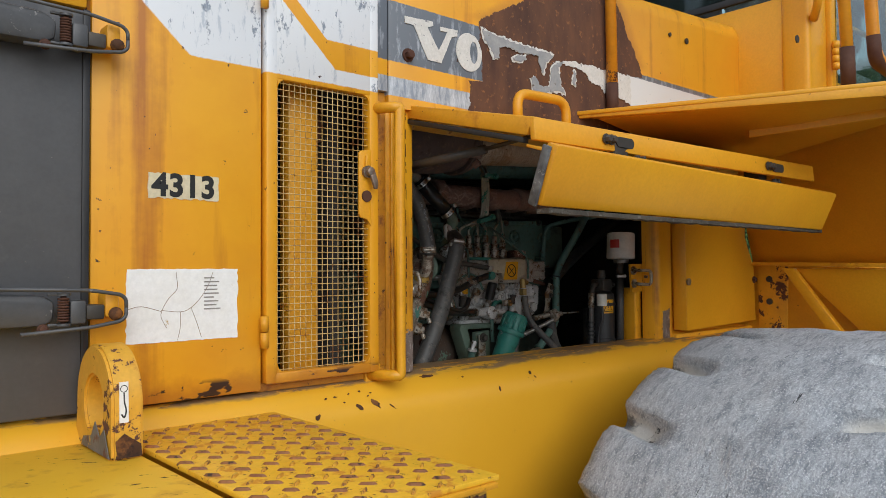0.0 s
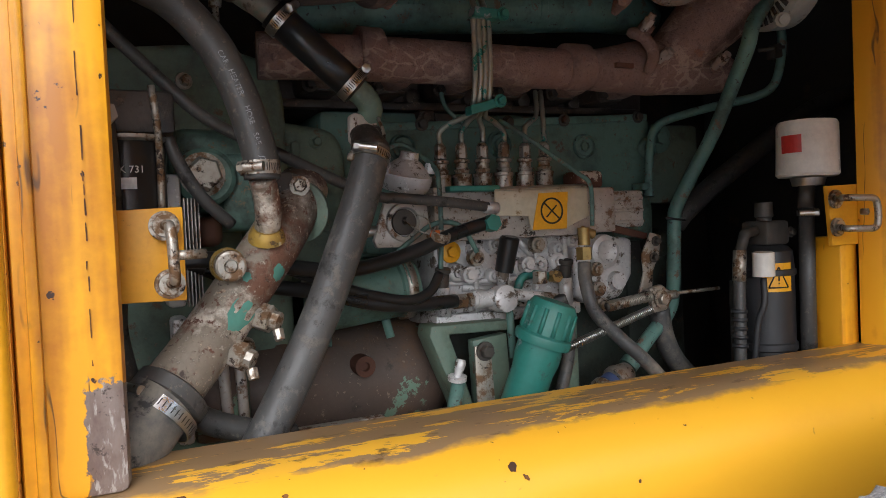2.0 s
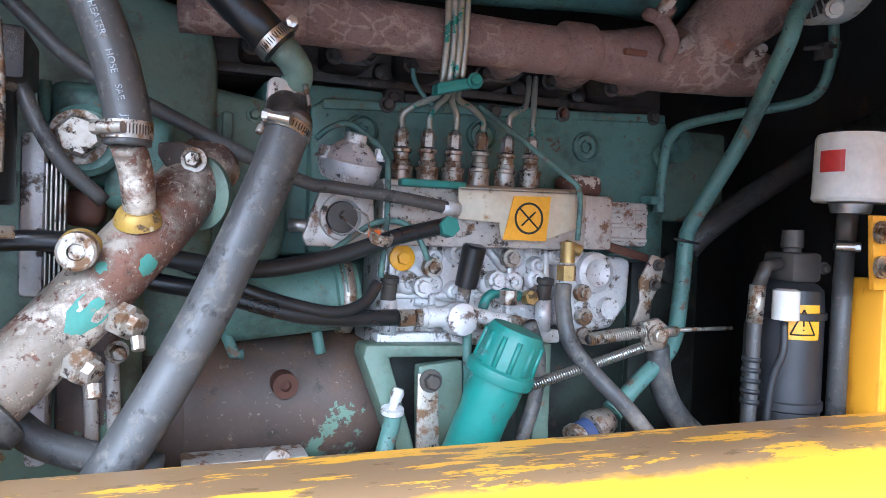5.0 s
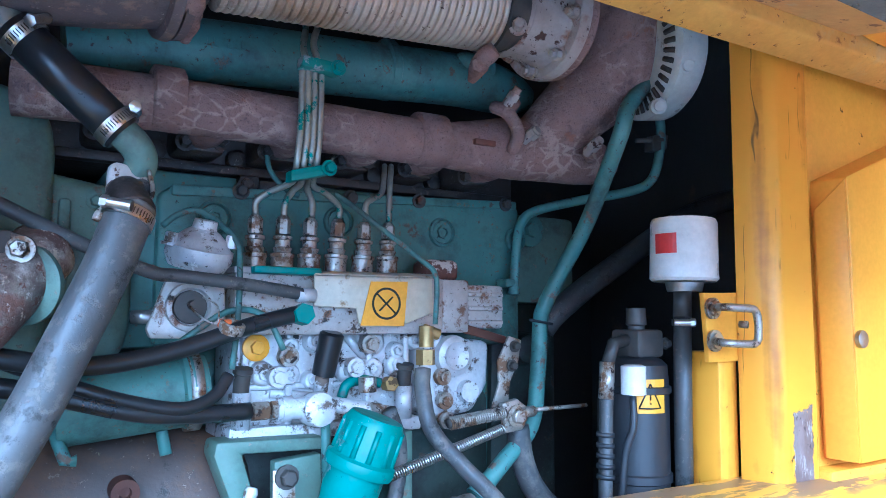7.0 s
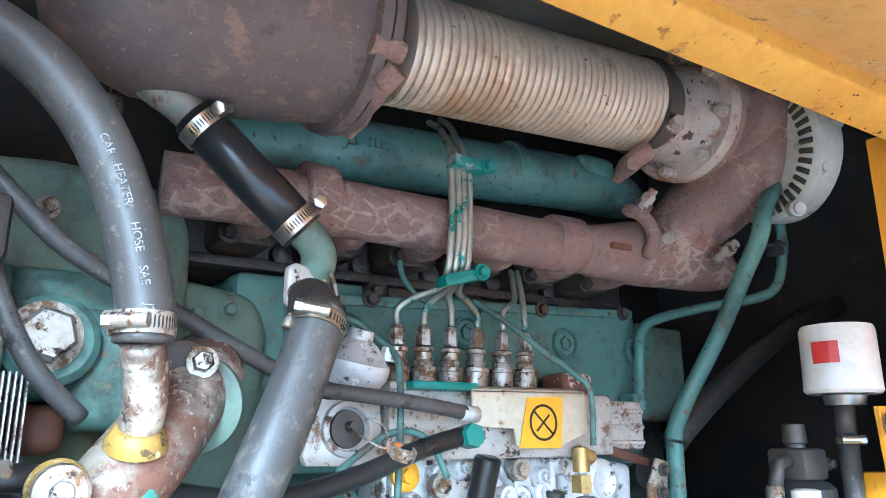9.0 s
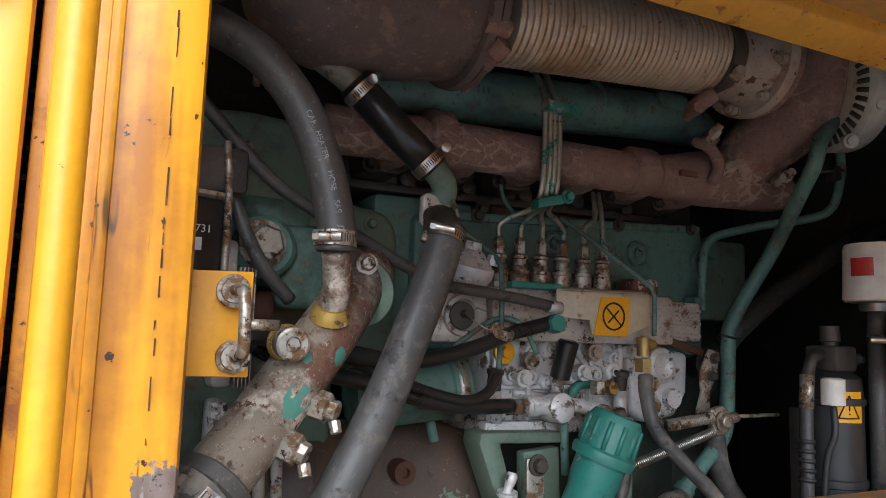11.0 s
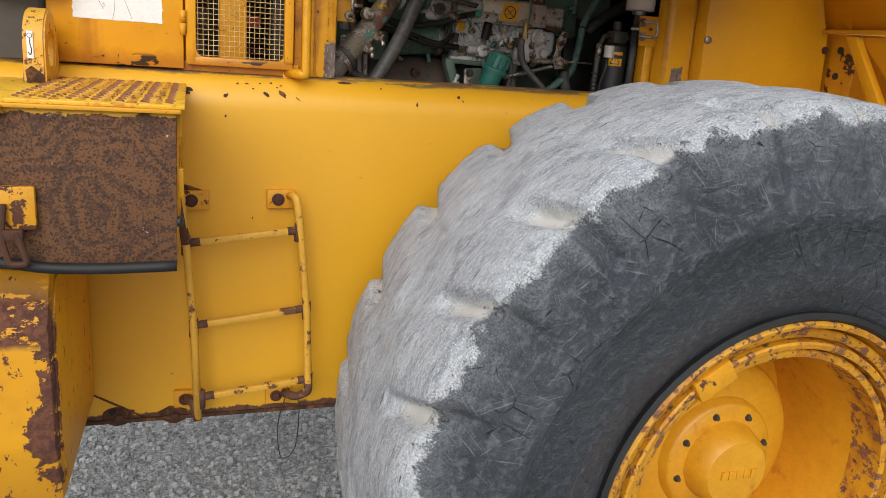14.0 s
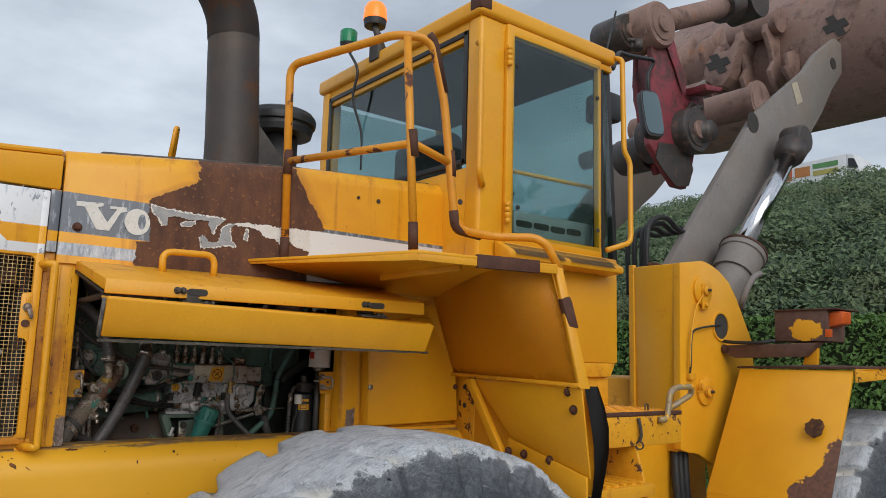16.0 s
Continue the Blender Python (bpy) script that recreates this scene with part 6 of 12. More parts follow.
part("top_rail", bm, m_rail, rail)
bm = B()
tube(bm, [(1.105, -0.60, 2.49), (1.052, -0.585, 3.315)], 0.0155, 14)
part("post", bm, m_rail, rail)
bm = B()
tube(bm, rounded_path([(0.865, -0.03, 2.905), (1.085, -0.60, 2.905), (1.265, -0.60, 2.86)], 0.03, 4), 0.0155, 14)
part("middle_rail", bm, m_rail, rail)
for p, d in (((1.085, -0.60, 2.905), (0.03, 0, -0.3)), ((0.866, -0.03, 2.90), (0, 0, 1)), ((1.266, -0.60, 2.86), (0.02, 0, -0.2)), ((1.10, -0.598, 2.56), (0.01, 0, -0.2)), ((0.877, -0.02, 2.54), (0, 0, 1))):
    bm = B()
    d = V(d).normalized()
    tube(bm, [V(p) - d * 0.05, V(p) + d * 0.05], 0.0185, 14)
    part("rusted_joint", bm, m_rust_tube, rail)
bm = B()
tube(bm, rounded_path([(1.14, -0.60, 3.345), (1.165, -0.60, 3.325), (1.222, -0.60, 3.13)], 0.03, 4), 0.0185, 14)
part("rusted_joint", bm, m_rust_tube, rail)
bm = B()
tube(bm, rounded_path([(1.285, -0.60, 2.68), (1.295, -0.60, 2.61), (1.42, -0.60, 2.60)], 0.05, 4), 0.0185, 14)
part("rusted_joint", bm, m_rust_tube, rail)

# ---- exhaust stack and air intake on the hood ----
m_stack = surface("burnt_exhaust_steel", (0.095, 0.07, 0.055), (0.06, 0.055, 0.055), 4, 0.6, 0.3, spots=[((0.13, 0.06, 0.03), 5, 0.55, 0.12, 0.8)], bump=0.2)
stack = thing("exhaust_stack", (0.84, 0.48, 2.9), "brown burnt exhaust stack with curved outlet", "exhaust")
bm = B()
tube(bm, [(0.838, 0.5, 2.85), (0.835, 0.5, 3.1), (0.808, 0.5, 3.60)], [0.124, 0.123, 0.118], 32, False)
part("stack_tube", bm, m_stack, stack)
bm = B()
tube(bm, smooth_path([(0.808, 0.5, 3.59), (0.79, 0.5, 3.70), (0.73, 0.5, 3.82), (0.63, 0.5, 3.93), (0.54, 0.5, 3.98)], 6), 0.1205, 32, False)
bmesh.ops.solidify(bm, geom=bm.faces[:], thickness=0.004)
part("outlet_bend", bm, m_stack, stack)
bm = B()
slab(bm, [(0.92, 0.46, 2.90), (1.20, 0.46, 2.92), (0.94, 0.46, 3.20)], (0, 0.012, 0), 0.002)
part("stay_plate", bm, m_dark_metal, stack)
air = thing("air_intake", (1.2, 0.75, 2.9), "black mushroom air intake cap", "air intake")
bm = B()
ac = (1.185, 0.750, 3.300)
lathe(bm, [(-0.055, 0.12), (-0.05, 0.168), (-0.02, 0.176), (-0.012, 0.172), (0.0, 0.174), (0.004, 0.188), (0.03, 0.192), (0.048, 0.186), (0.055, 0.176), (0.066, 0.172), (0.078, 0.15), (0.084, 0.1), (0.086, 0.0)], ac, (0, 0, 1), 40)
part("cap", bm, m_black, air)
bm = B()
tube(bm, [V(ac) - V(0, 0, 0.06), V(ac) - V(0, 0, 0.45)], 0.10, 24)
part("intake_neck", bm, m_black, air)
bm = B()
tube(bm, rounded_path([(0.616, 0.700, 2.99), (0.637, 0.700, 3.165), (0.655, 0.730, 3.175), (0.655, 0.780, 3.0)], 0.01, 3), 0.011, 10)
part("hood_handle", bm, m_yellow, body)

# ---- cab ----
m_glass = Graph("tinted_glass")
m_glass.bsdf.inputs["Transmission Weight"].default_value = 1.0
m_glass.bsdf.inputs["IOR"].default_value = 1.45
m_glass = m_glass.finish((0.43, 0.585, 0.575), 0.02)
cab = thing("operator_cab", (2.239, 0.5, 2.1), "yellow operator cab with tinted windows", "cab")
YS, YF, XR, XF = -0.26, 1.25, 1.70, 2.72
bm = B()
box(bm, (XR, YS, 2.505), (XR + 0.165, YS + 0.10, 3.742), 0.02, segs=3)
part("pillar", bm, m_yellow, cab)
bm = B()
box(bm, (XR, YF - 0.09, 2.6), (XR + 0.10, YF, 3.742), 0.02)
part("pillar", bm, m_yellow, cab)
bm = B()
slab(bm, [(XF - 0.06, YF - 0.06, 2.6), (XF, YF - 0.06, 2.6), (XF - 0.06, YF - 0.06, 3.745), (XF - 0.12, YF - 0.06, 3.745)], (0, 0.06, 0), 0.01)
part("pillar", bm, m_yellow, cab)
bm = B()
box(bm, (2.551, YS + 0.004, 2.66), (2.593, YS + 0.05, 3.742), 0.006)
part("door_post", bm, m_black, cab)
bm = B()
slab(bm, [(XF - 0.03, YS + 0.02, 2.66), (XF + 0.005, YS + 0.02, 2.66), (XF - 0.055, YS + 0.02, 3.745), (XF - 0.09, YS + 0.02, 3.745)], (0, 0.04, 0), 0.006)
part("pillar", bm, m_black, cab)
# roof
bm = B()
slab(bm, [(XR - 0.02, YS - 0.02, 3.738), (XF - 0.045, YS - 0.02, 3.742), (XF - 0.045, YF + 0.02, 3.742), (XR - 0.02, YF + 0.02, 3.738)], (0, 0, 0.085), 0.02, 3)
part("roof", bm, m_yellow, cab)
bm = B()
box(bm, (XR + 0.15, YS + 0.001, 3.700), (XF - 0.06, YS + 0.05, 3.734), 0.004)
part("door_header", bm, m_yellow, cab)
bm = B()
box(bm, (XR - 0.024, YS - 0.025, 3.758), (XR + 0.05, YS + 0.06, 3.828), 0.012)
part("rusted_corner", bm, m_rust_tube, cab)
# rear wall below and above the window
bm = B()
box(bm, (XR + 0.01, YS + 0.08, 2.6), (XR + 0.05, YF - 0.08, 3.012), 0.006)
box(bm, (XR + 0.01, YS + 0.08, 3.640), (XR + 0.05, YF - 0.08, 3.742), 0.006)
part("rear_wall", bm, m_yellow, cab)
bm = B()
for a, b in (((YS + 0.10, 3.03), (YF - 0.09, 3.055)), ((YS + 0.10, 3.665), (YF - 0.09, 3.69)), ((YS + 0.10, 3.03), (YS + 0.125, 3.69)), ((YF - 0.115, 3.03), (YF - 0.09, 3.69))):
    box(bm, (XR, a[0], a[1]), (XR + 0.02, b[0], b[1]), 0.003)
part("rear_window_seal", bm, m_black, cab)


def pane(points, shift):
    bm = B()
    slab(bm, points, shift)
    p = part("window_pane", bm, m_glass, cab, "", 0)
    p.visible_shadow = False
    return p


pane([(XR + 0.012, YS + 0.12, 3.031), (XR + 0.012, YF - 0.11, 3.031), (XR + 0.012, YF - 0.11, 3.621), (XR + 0.012, YS + 0.12, 3.621)], (0.006, 0, 0))
pane([(XF - 0.02, YS + 0.05, 2.68), (XF - 0.02, YF - 0.05, 2.68), (XF - 0.08, YF - 0.05, 3.73), (XF - 0.08, YS + 0.05, 3.73)], (0.006, 0, 0))
pane([(2.597, YS + 0.02, 2.698), (XF - 0.03, YS + 0.02, 2.717), (XF - 0.088, YS + 0.02, 3.735), (2.597, YS + 0.02, 3.735)], (0, 0.006, 0))
pane([(XR + 0.1, YF - 0.02, 2.888), (XF - 0.06, YF - 0.02, 2.888), (XF - 0.06, YF - 0.02, 3.688), (XR + 0.1, YF - 0.02, 3.669)], (0, 0.006, 0))
# side door
cdoor = part("door_leaf", (lambda bm: (box(bm, (1.859, YS - 0.015, 2.66), (1.907, YS + 0.02, 3.735), 0.006), box(bm, (1.902, YS - 0.0145, 2.66), (2.551, YS + 0.0195, 2.712), 0.005), box(bm, (1.902, YS - 0.0145, 3.683), (2.551, YS + 0.0195, 3.735), 0.005), box(bm, (2.523, YS - 0.014, 2.708), (2.549, YS + 0.019, 3.688), 0.005), bm)[-1])(B()), m_yellow, cab, "yellow framed glass door")
bm = B()
slab(bm, [(1.897, YS - 0.018, 2.698), (2.537, YS - 0.018, 2.69), (2.537, YS - 0.018, 3.702), (1.897, YS - 0.018, 3.678)], (0, 0.005, 0), 0.002)
p = part("door_pane", bm, m_glass, cdoor, "", 0)
p.visible_shadow = False
for z in (2.80, 3.565):
    bm = B()
    for q in range(4):
        tube(bm, [(1.859, YS - 0.03, z - 0.05 + 0.026 * q), (1.859, YS - 0.03, z - 0.027 + 0.026 * q)], 0.013, 10)
    part("hinge", bm, m_yellow_worn, cdoor)
for x, z in ((1.935, 2.835), (2.512, 2.80), (1.925, 3.535), (2.512, 3.515)):
    bm = B()
    lathe(bm, [(0, 0.012), (0.006, 0.011)], (x, YS - 0.018, z), (0, -1, 0), 12)
    part("pane_stud", bm, m_black, cdoor)
bm = B()
tube(bm, rounded_path([(1.680, YS - 0.005, 3.583), (1.661, YS - 0.05, 3.573), (1.661, YS - 0.05, 2.945), (1.719, YS - 0.01, 2.907)], 0.04, 5), 0.0145, 12)
part("grab_handle", bm, m_yellow, cab)
bm = B()
tube(bm, rounded_path([(2.662, YS - 0.01, 3.783), (2.672, YS - 0.06, 3.764), (2.681, YS - 0.06, 3.250), (2.720, YS - 0.07, 3.193), (2.720, YS - 0.07, 2.755), (2.547, YS - 0.05, 2.698)], 0.04, 5), 0.0145, 12)
part("grab_handle", bm, m_yellow, cab)
# skirt below the door with the vent ledge
bm = B()
box(bm, (1.815, YS - 0.01, 2.12), (2.681, YS + 0.03, 2.665), 0.01)
part("side_skirt", bm, m_yellow, cab)
bm = B()
slab(bm, [(1.796, YS - 0.012, 2.665), (1.796, YS - 0.12, 2.605), (1.796, YS - 0.12, 2.575), (1.796, YS - 0.012, 2.565)], (0.80, 0, 0), 0.006)
ledge = part("vent_ledge", bm, m_yellow, cab)
for k in range(36):
    x = 1.83 + 0.0192 * k
    if k in (17, 18):
        continue
    bm = B()
    slab(bm, [(x, -0.3935, 2.5915), (x + 0.010, -0.3935, 2.5915), (x + 0.010, -0.3665, 2.6185), (x, -0.3665, 2.6185)], (0, -0.0012, 0.0012))
    part("louvre_slot", bm, m_inside, cab)
for k in range(26):
    for j in range(2):
        bm = B()
        x0 = 1.835 + 0.0278 * k
        y0 = YS - 0.035 - 0.04 * j
        zf = lambda y: 2.6655 + (y - (YS - 0.012)) * (0.06 / 0.108)
        slab(bm, [(x0, y0, zf(y0)), (x0 + 0.014, y0, zf(y0)), (x0 + 0.024, y0 - 0.03, zf(y0 - 0.03)), (x0 + 0.010, y0 - 0.03, zf(y0 - 0.03))], (0, 0, 0.001))
        part("vent_slot", bm, m_inside, ledge, "", 0)
bm = B()
slab(bm, [(2.335, YS - 0.01, 2.12), (2.662, YS - 0.01, 2.12), (2.624, YS - 0.01, 2.05), (2.373, YS - 0.01, 2.05)], (0, 0.2, 0), 0.006)
part("lower_ledge", bm, m_yellow_worn, cab)
bm = B()
box(bm, (2.354, YS + 0.02, 1.9), (2.643, YS + 0.2, 2.05), 0.008)
part("mount_block", bm, m_yellow_chipped, cab)
for p, rr in (((1.595, -0.2620, 2.812), 0.013), ((1.228, -0.0015, 2.814), 0.007), ((1.333, -0.0015, 2.813), 0.010)):
    bm = B()
    lathe(bm, [(0, rr), (0.004, rr)], p, (0, -1, 0), 14)
    part("round_hole", bm, m_inside, cab)
# inside: lining, floor, seat, dash
m_lining = surface("dark_roof_lining", (0.05, 0.052, 0.055), (0.07, 0.072, 0.075), 8, 0.85, bump=0.2)
bm = B()
box(bm, (XR + 0.05, YS + 0.06, 3.680), (XF - 0.10, YF - 0.06, 3.735), 0.01)
part("roof_lining", bm, m_lining, cab)
bm = B()
box(bm, (XR + 0.11, YF - 0.05, 2.6), (XF - 0.06, YF - 0.03, 2.907), 0.004)
box(bm, (XF - 0.06, YS + 0.08, 2.6), (XF - 0.03, YF - 0.08, 2.717), 0.004)
part("lower_lining", bm, m_lining, cab)
bm = B()
box(bm, (XR + 0.06, YS + 0.04, 2.6), (XF - 0.04, YF - 0.04, 2.66))
part("cab_floor", bm, m_black, cab)
seat = thing("driver_chair", (2.094, 0.45, 2.66), "dark grey operator seat inside the cab", "chair")
m_seat = surface("dark_seat_fabric", (0.035, 0.036, 0.04), (0.05, 0.05, 0.055), 12, 0.85, bump=0.3)
bm = B()
box(bm, (1.969, 0.22, 2.66), (2.383, 0.7, 2.964), 0.05, segs=3)
part("seat_cushion", bm, m_seat, seat)
bm = B()
box(bm, (1.883, 0.2, 2.936), (2.017, 0.72, 3.326), 0.06, segs=3)
part("backrest", bm, m_seat, seat)
m_console = surface("pale_console_plastic", (0.34, 0.36, 0.36), (0.27, 0.29, 0.29), 6, 0.5)
dash = thing("dashboard", (2.527, 0.3, 2.66), "pale grey dashboard and console in the cab", "dashboard")
bm = B()
box(bm, (2.383, 0.0, 2.66), (2.672, 0.9, 2.907), 0.03)
part("dash_body", bm, surface("grey_plastic", (0.25, 0.28, 0.28), (0.3, 0.32, 0.32), 8, 0.5), dash)
bm = B()
lathe(bm, [(0, 0.19), (0.02, 0.205), (0.04, 0.19), (0.02, 0.175)], (2.354, 0.45, 3.003), (-0.5, 0, 1), 30, True)
part("steering_wheel", bm, m_black, dash)
bm = B()
slab(bm, [(2.014, -0.170, 2.850), (2.589, -0.170, 2.854), (2.589, -0.170, 2.732), (2.016, -0.170, 2.738)], (0, 0.03, 0), 0.006)
console = part("side_console", bm, m_console, dash, "pale console panel with four oval openings")
for x, z in ((2.082, 2.789), (2.206, 2.791), (2.326, 2.789), (2.447, 2.793)):
    bm = B()
    slab(bm, [(x + 0.055 * math.copysign(abs(math.cos(a)) ** 0.4, math.cos(a)), -0.17, z + 0.017 * math.copysign(abs(math.sin(a)) ** 0.6, math.sin(a))) for a in [2 * math.pi * k / 20 for k in range(20)]], (0, -0.002, 0))
    part("oval_opening", bm, m_inside, console, "", 0)
# tube added in place of the handrail's reflection in the door glass
bm = B()
tube(bm, [(2.058, -0.120, 3.061), (2.725, -0.120, 3.078)], 0.011, 10)
part("grab_rail", bm, m_yellow, dash, "yellow tube standing in for a handrail's reflection")

# beacon and green lamp on the roof bracket
beacon = thing("rotating_beacon", (1.72, 0.7, 3.85), "orange rotating beacon on a bracket", "beacon")
g = Graph("orange_lens")
g.bsdf.inputs["Emission Color"].default_value = (1.0, 0.24, 0.01, 1)
g.bsdf.inputs["Emission Strength"].default_value = 0.9
m_orange_plain = surface("orange_lens_plastic", (0.7, 0.13, 0.02), (0.6, 0.1, 0.02), 20, 0.3)
m_orange = g.finish((0.8, 0.13, 0.02), 0.2)
bc = V((1.668, 0.620, 4.032))
bm = B()
lathe(bm, [(0, 0.068), (0.02, 0.068), (0.075, 0.062), (0.10, 0.046), (0.112, 0.02), (0.114, 0.0)], bc - V(0, 0, 0.03), (0, 0, 1), 24)
part("lens", bm, m_orange, beacon, "glowing orange lens")
bm = B()
lathe(bm, [(0, 0.06), (0.035, 0.066), (0.045, 0.066)], bc - V(0, 0, 0.066), (0, 0, 1), 24)
part("base", bm, m_black, beacon)
bm = B()
tube(bm, smooth_path([bc - V(0, 0, 0.06), bc + V(0.0, -0.03, -0.12), bc + V(0.05, -0.02, -0.20)], 4), 0.02, 10)
box(bm, bc + V(0.0, -0.04, -0.26), bc + V(0.03, 0.05, -0.12), 0.004)
part("stalk", bm, m_dark_metal, beacon)
gl = thing("green_lamp", (1.72, 0.85, 3.8), "small green lamp beside the beacon", "lamp")
gc = V((1.607, 0.800, 3.930))
bm = B()
lathe(bm, [(0, 0.05), (0.07, 0.05), (0.078, 0.044)], gc - V(0, 0, 0.025), (0, 0, 1), 22)
part("lens", bm, surface("green_lens", (0.01, 0.25, 0.10), (0.01, 0.2, 0.08), 10, 0.25), gl)
bm = B()
lathe(bm, [(0, 0.025), (0.03, 0.045), (0.045, 0.048)], gc - V(0, 0, 0.07), (0, 0, 1), 22)
tube(bm, smooth_path([gc - V(0, 0, 0.06), (1.6519, 0.7600, 3.7441), (1.6543, 0.8000, 3.5852), (1.7084, 0.7800, 3.3891), (1.7185, 0.7800, 3.1732)], 6), 0.008, 8)
part("base_and_cable", bm, m_black, gl)

# ---- engine ----
m_green = surface("engine_green", (0.105, 0.20, 0.165), (0.125, 0.225, 0.185), 9, 0.5, spots=[((0.05, 0.075, 0.06), 13, 0.50, 0.16, 0.7), ((0.17, 0.13, 0.08), 75, 0.60, 0.05, 0.8), ((0.10, 0.065, 0.04), 24, 0.62, 0.05, 0.8), ((0.035, 0.035, 0.03), 110, 0.64, 0.03, 0.8)], bump=0.3)
m_green_dirty = surface("grimy_engine_green", (0.125, 0.19, 0.145), (0.15, 0.20, 0.145), 12, 0.55, spots=[((0.055, 0.06, 0.045), 9, 0.50, 0.18, 0.7), ((0.14, 0.09, 0.055), 30, 0.60, 0.06, 0.85), ((0.22, 0.19, 0.14), 120, 0.62, 0.04, 0.85)], bump=0.4)
m_teal = surface("bright_teal_paint", (0.035, 0.215, 0.175), (0.04, 0.18, 0.145), 12, 0.45, spots=[((0.28, 0.30, 0.30), 8, 0.58, 0.02, 0.5), ((0.05, 0.09, 0.075), 30, 0.58, 0.08, 0.6), ((0.02, 0.03, 0.03), 46, 0.68, 0.02, 0.6)], bump=0.2)
m_teal_pipe = surface("teal_pipe_paint", (0.115, 0.225, 0.19), (0.090, 0.175, 0.15), 10, 0.5, spots=[((0.045, 0.065, 0.055), 8, 0.50, 0.16, 0.75), ((0.13, 0.09, 0.06), 34, 0.60, 0.05, 0.8), ((0.05, 0.045, 0.04), 100, 0.61, 0.03, 0.8)], bump=0.35)
def scaled_iron():
    """Cast iron burnt brown, with pale scale in crackled patches and fine pits."""
    g = Graph("scaled_iron")
    n1, n2, n3 = g.noise(7, 5, 0.6), g.noise(60, 7, 0.75), g.noise(240, 4, 0.75)
    color = g.mix(g.step(n1, 0.35, 0.68), (0.30, 0.19, 0.16), (0.21, 0.14, 0.125))
    color = g.mix(g.math("MULTIPLY", g.step(n2, 0.45, 0.62), 0.6), color, (0.24, 0.14, 0.105))
    warp = g.noise(26, 5, 0.6)
    net = g.math("SUBTRACT", 1.0, g.step(g.math("ADD", g.cells(52, "DISTANCE_TO_EDGE", stretch=(0.7, 1.0, 1.0)), g.math("MULTIPLY", g.math("SUBTRACT", warp, 0.5), 0.9)), 0.02, 0.12))
    scale = g.math("MULTIPLY", net, g.step(g.noise(9, 5, 0.65), 0.46, 0.58))
    color = g.mix(g.math("MULTIPLY", scale, 0.6), color, (0.50, 0.38, 0.30))
    color = g.mix(g.math("MULTIPLY", g.step(n3, 0.56, 0.66), 0.35), color, (0.36, 0.26, 0.21))
    color = g.mix(g.math("MULTIPLY", g.math("SUBTRACT", 1.0, g.step(n3, 0.36, 0.43)), 0.5), color, (0.06, 0.04, 0.035))
    color = g.mix(g.math("MULTIPLY", g.step(g.noise(13, 7, 0.7), 0.57, 0.66), 0.55), color, (0.065, 0.045, 0.042))
    color = g.mix(g.math("MULTIPLY", g.step(g.noise(20, 6, 0.7), 0.63, 0.67), 0.6), color, (0.26, 0.11, 0.055))
    g.bump(g.math("ADD", g.math("MULTIPLY", n2, 0.8), g.math("ADD", g.math("MULTIPLY", n3, 0.5), g.math("MULTIPLY", scale, 0.3))), 0.9, 0.004)
    return g.finish(color, 0.85, spec=0.25)


m_manifold = scaled_iron()
m_alu = surface("cast_aluminium", (0.66, 0.65, 0.64), (0.52, 0.51, 0.50), 22, 0.45, 0.25, spots=[((0.13, 0.10, 0.075), 34, 0.55, 0.06, 0.8), ((0.05, 0.042, 0.036), 24, 0.61, 0.04, 0.7), ((0.80, 0.80, 0.79), 70, 0.62, 0.06, 0.35), ((0.06, 0.05, 0.04), 150, 0.62, 0.04, 0.7)], bump=0.5)
m_alu_dirty = surface("stained_aluminium", (0.56, 0.53, 0.49), (0.42, 0.37, 0.32), 18, 0.5, 0.25, spots=[((0.20, 0.11, 0.06), 26, 0.55, 0.06, 0.85), ((0.06, 0.05, 0.042), 45, 0.60, 0.04, 0.8), ((0.10, 0.06, 0.04), 120, 0.60, 0.04, 0.8)], bump=0.5)
m_cover = surface("oily_cream_cover", (0.60, 0.55, 0.42), (0.52, 0.45, 0.31), 18, 0.4, 0.15, spots=[((0.25, 0.16, 0.07), 40, 0.6, 0.1, 0.6)], bump=0.2)
m_zinc = surface("zinc_plated_steel", (0.46, 0.43, 0.38), (0.36, 0.32, 0.26), 40, 0.42, 0.7, spots=[((0.20, 0.12, 0.065), 45, 0.50, 0.08, 0.8), ((0.05, 0.035, 0.028), 80, 0.57, 0.05, 0.8)], bump=0.2)
m_brass = surface("brass", (0.46, 0.32, 0.12), (0.34, 0.23, 0.08), 40, 0.45, 0.7, spots=[((0.12, 0.08, 0.04), 60, 0.58, 0.05, 0.7)], bump=0.2)
m_hose = surface("black_rubber_hose", (0.050, 0.048, 0.046), (0.075, 0.071, 0.066), 9, 0.46, spots=[((0.08, 0.075, 0.069), 12, 0.52, 0.3, 0.65), ((0.14, 0.125, 0.10), 130, 0.58, 0.08, 0.8), ((0.02, 0.019, 0.018), 28, 0.58, 0.06, 0.6)], bump=0.3)
m_hose_grey = surface("dusty_grey_hose", (0.060, 0.059, 0.058), (0.085, 0.082, 0.078), 7, 0.48, spots=[((0.20, 0.175, 0.14), 6, 0.53, 0.12, 0.75), ((0.13, 0.12, 0.105), 70, 0.54, 0.1, 0.8), ((0.03, 0.028, 0.026), 30, 0.58, 0.06, 0.7)], bump=0.35)
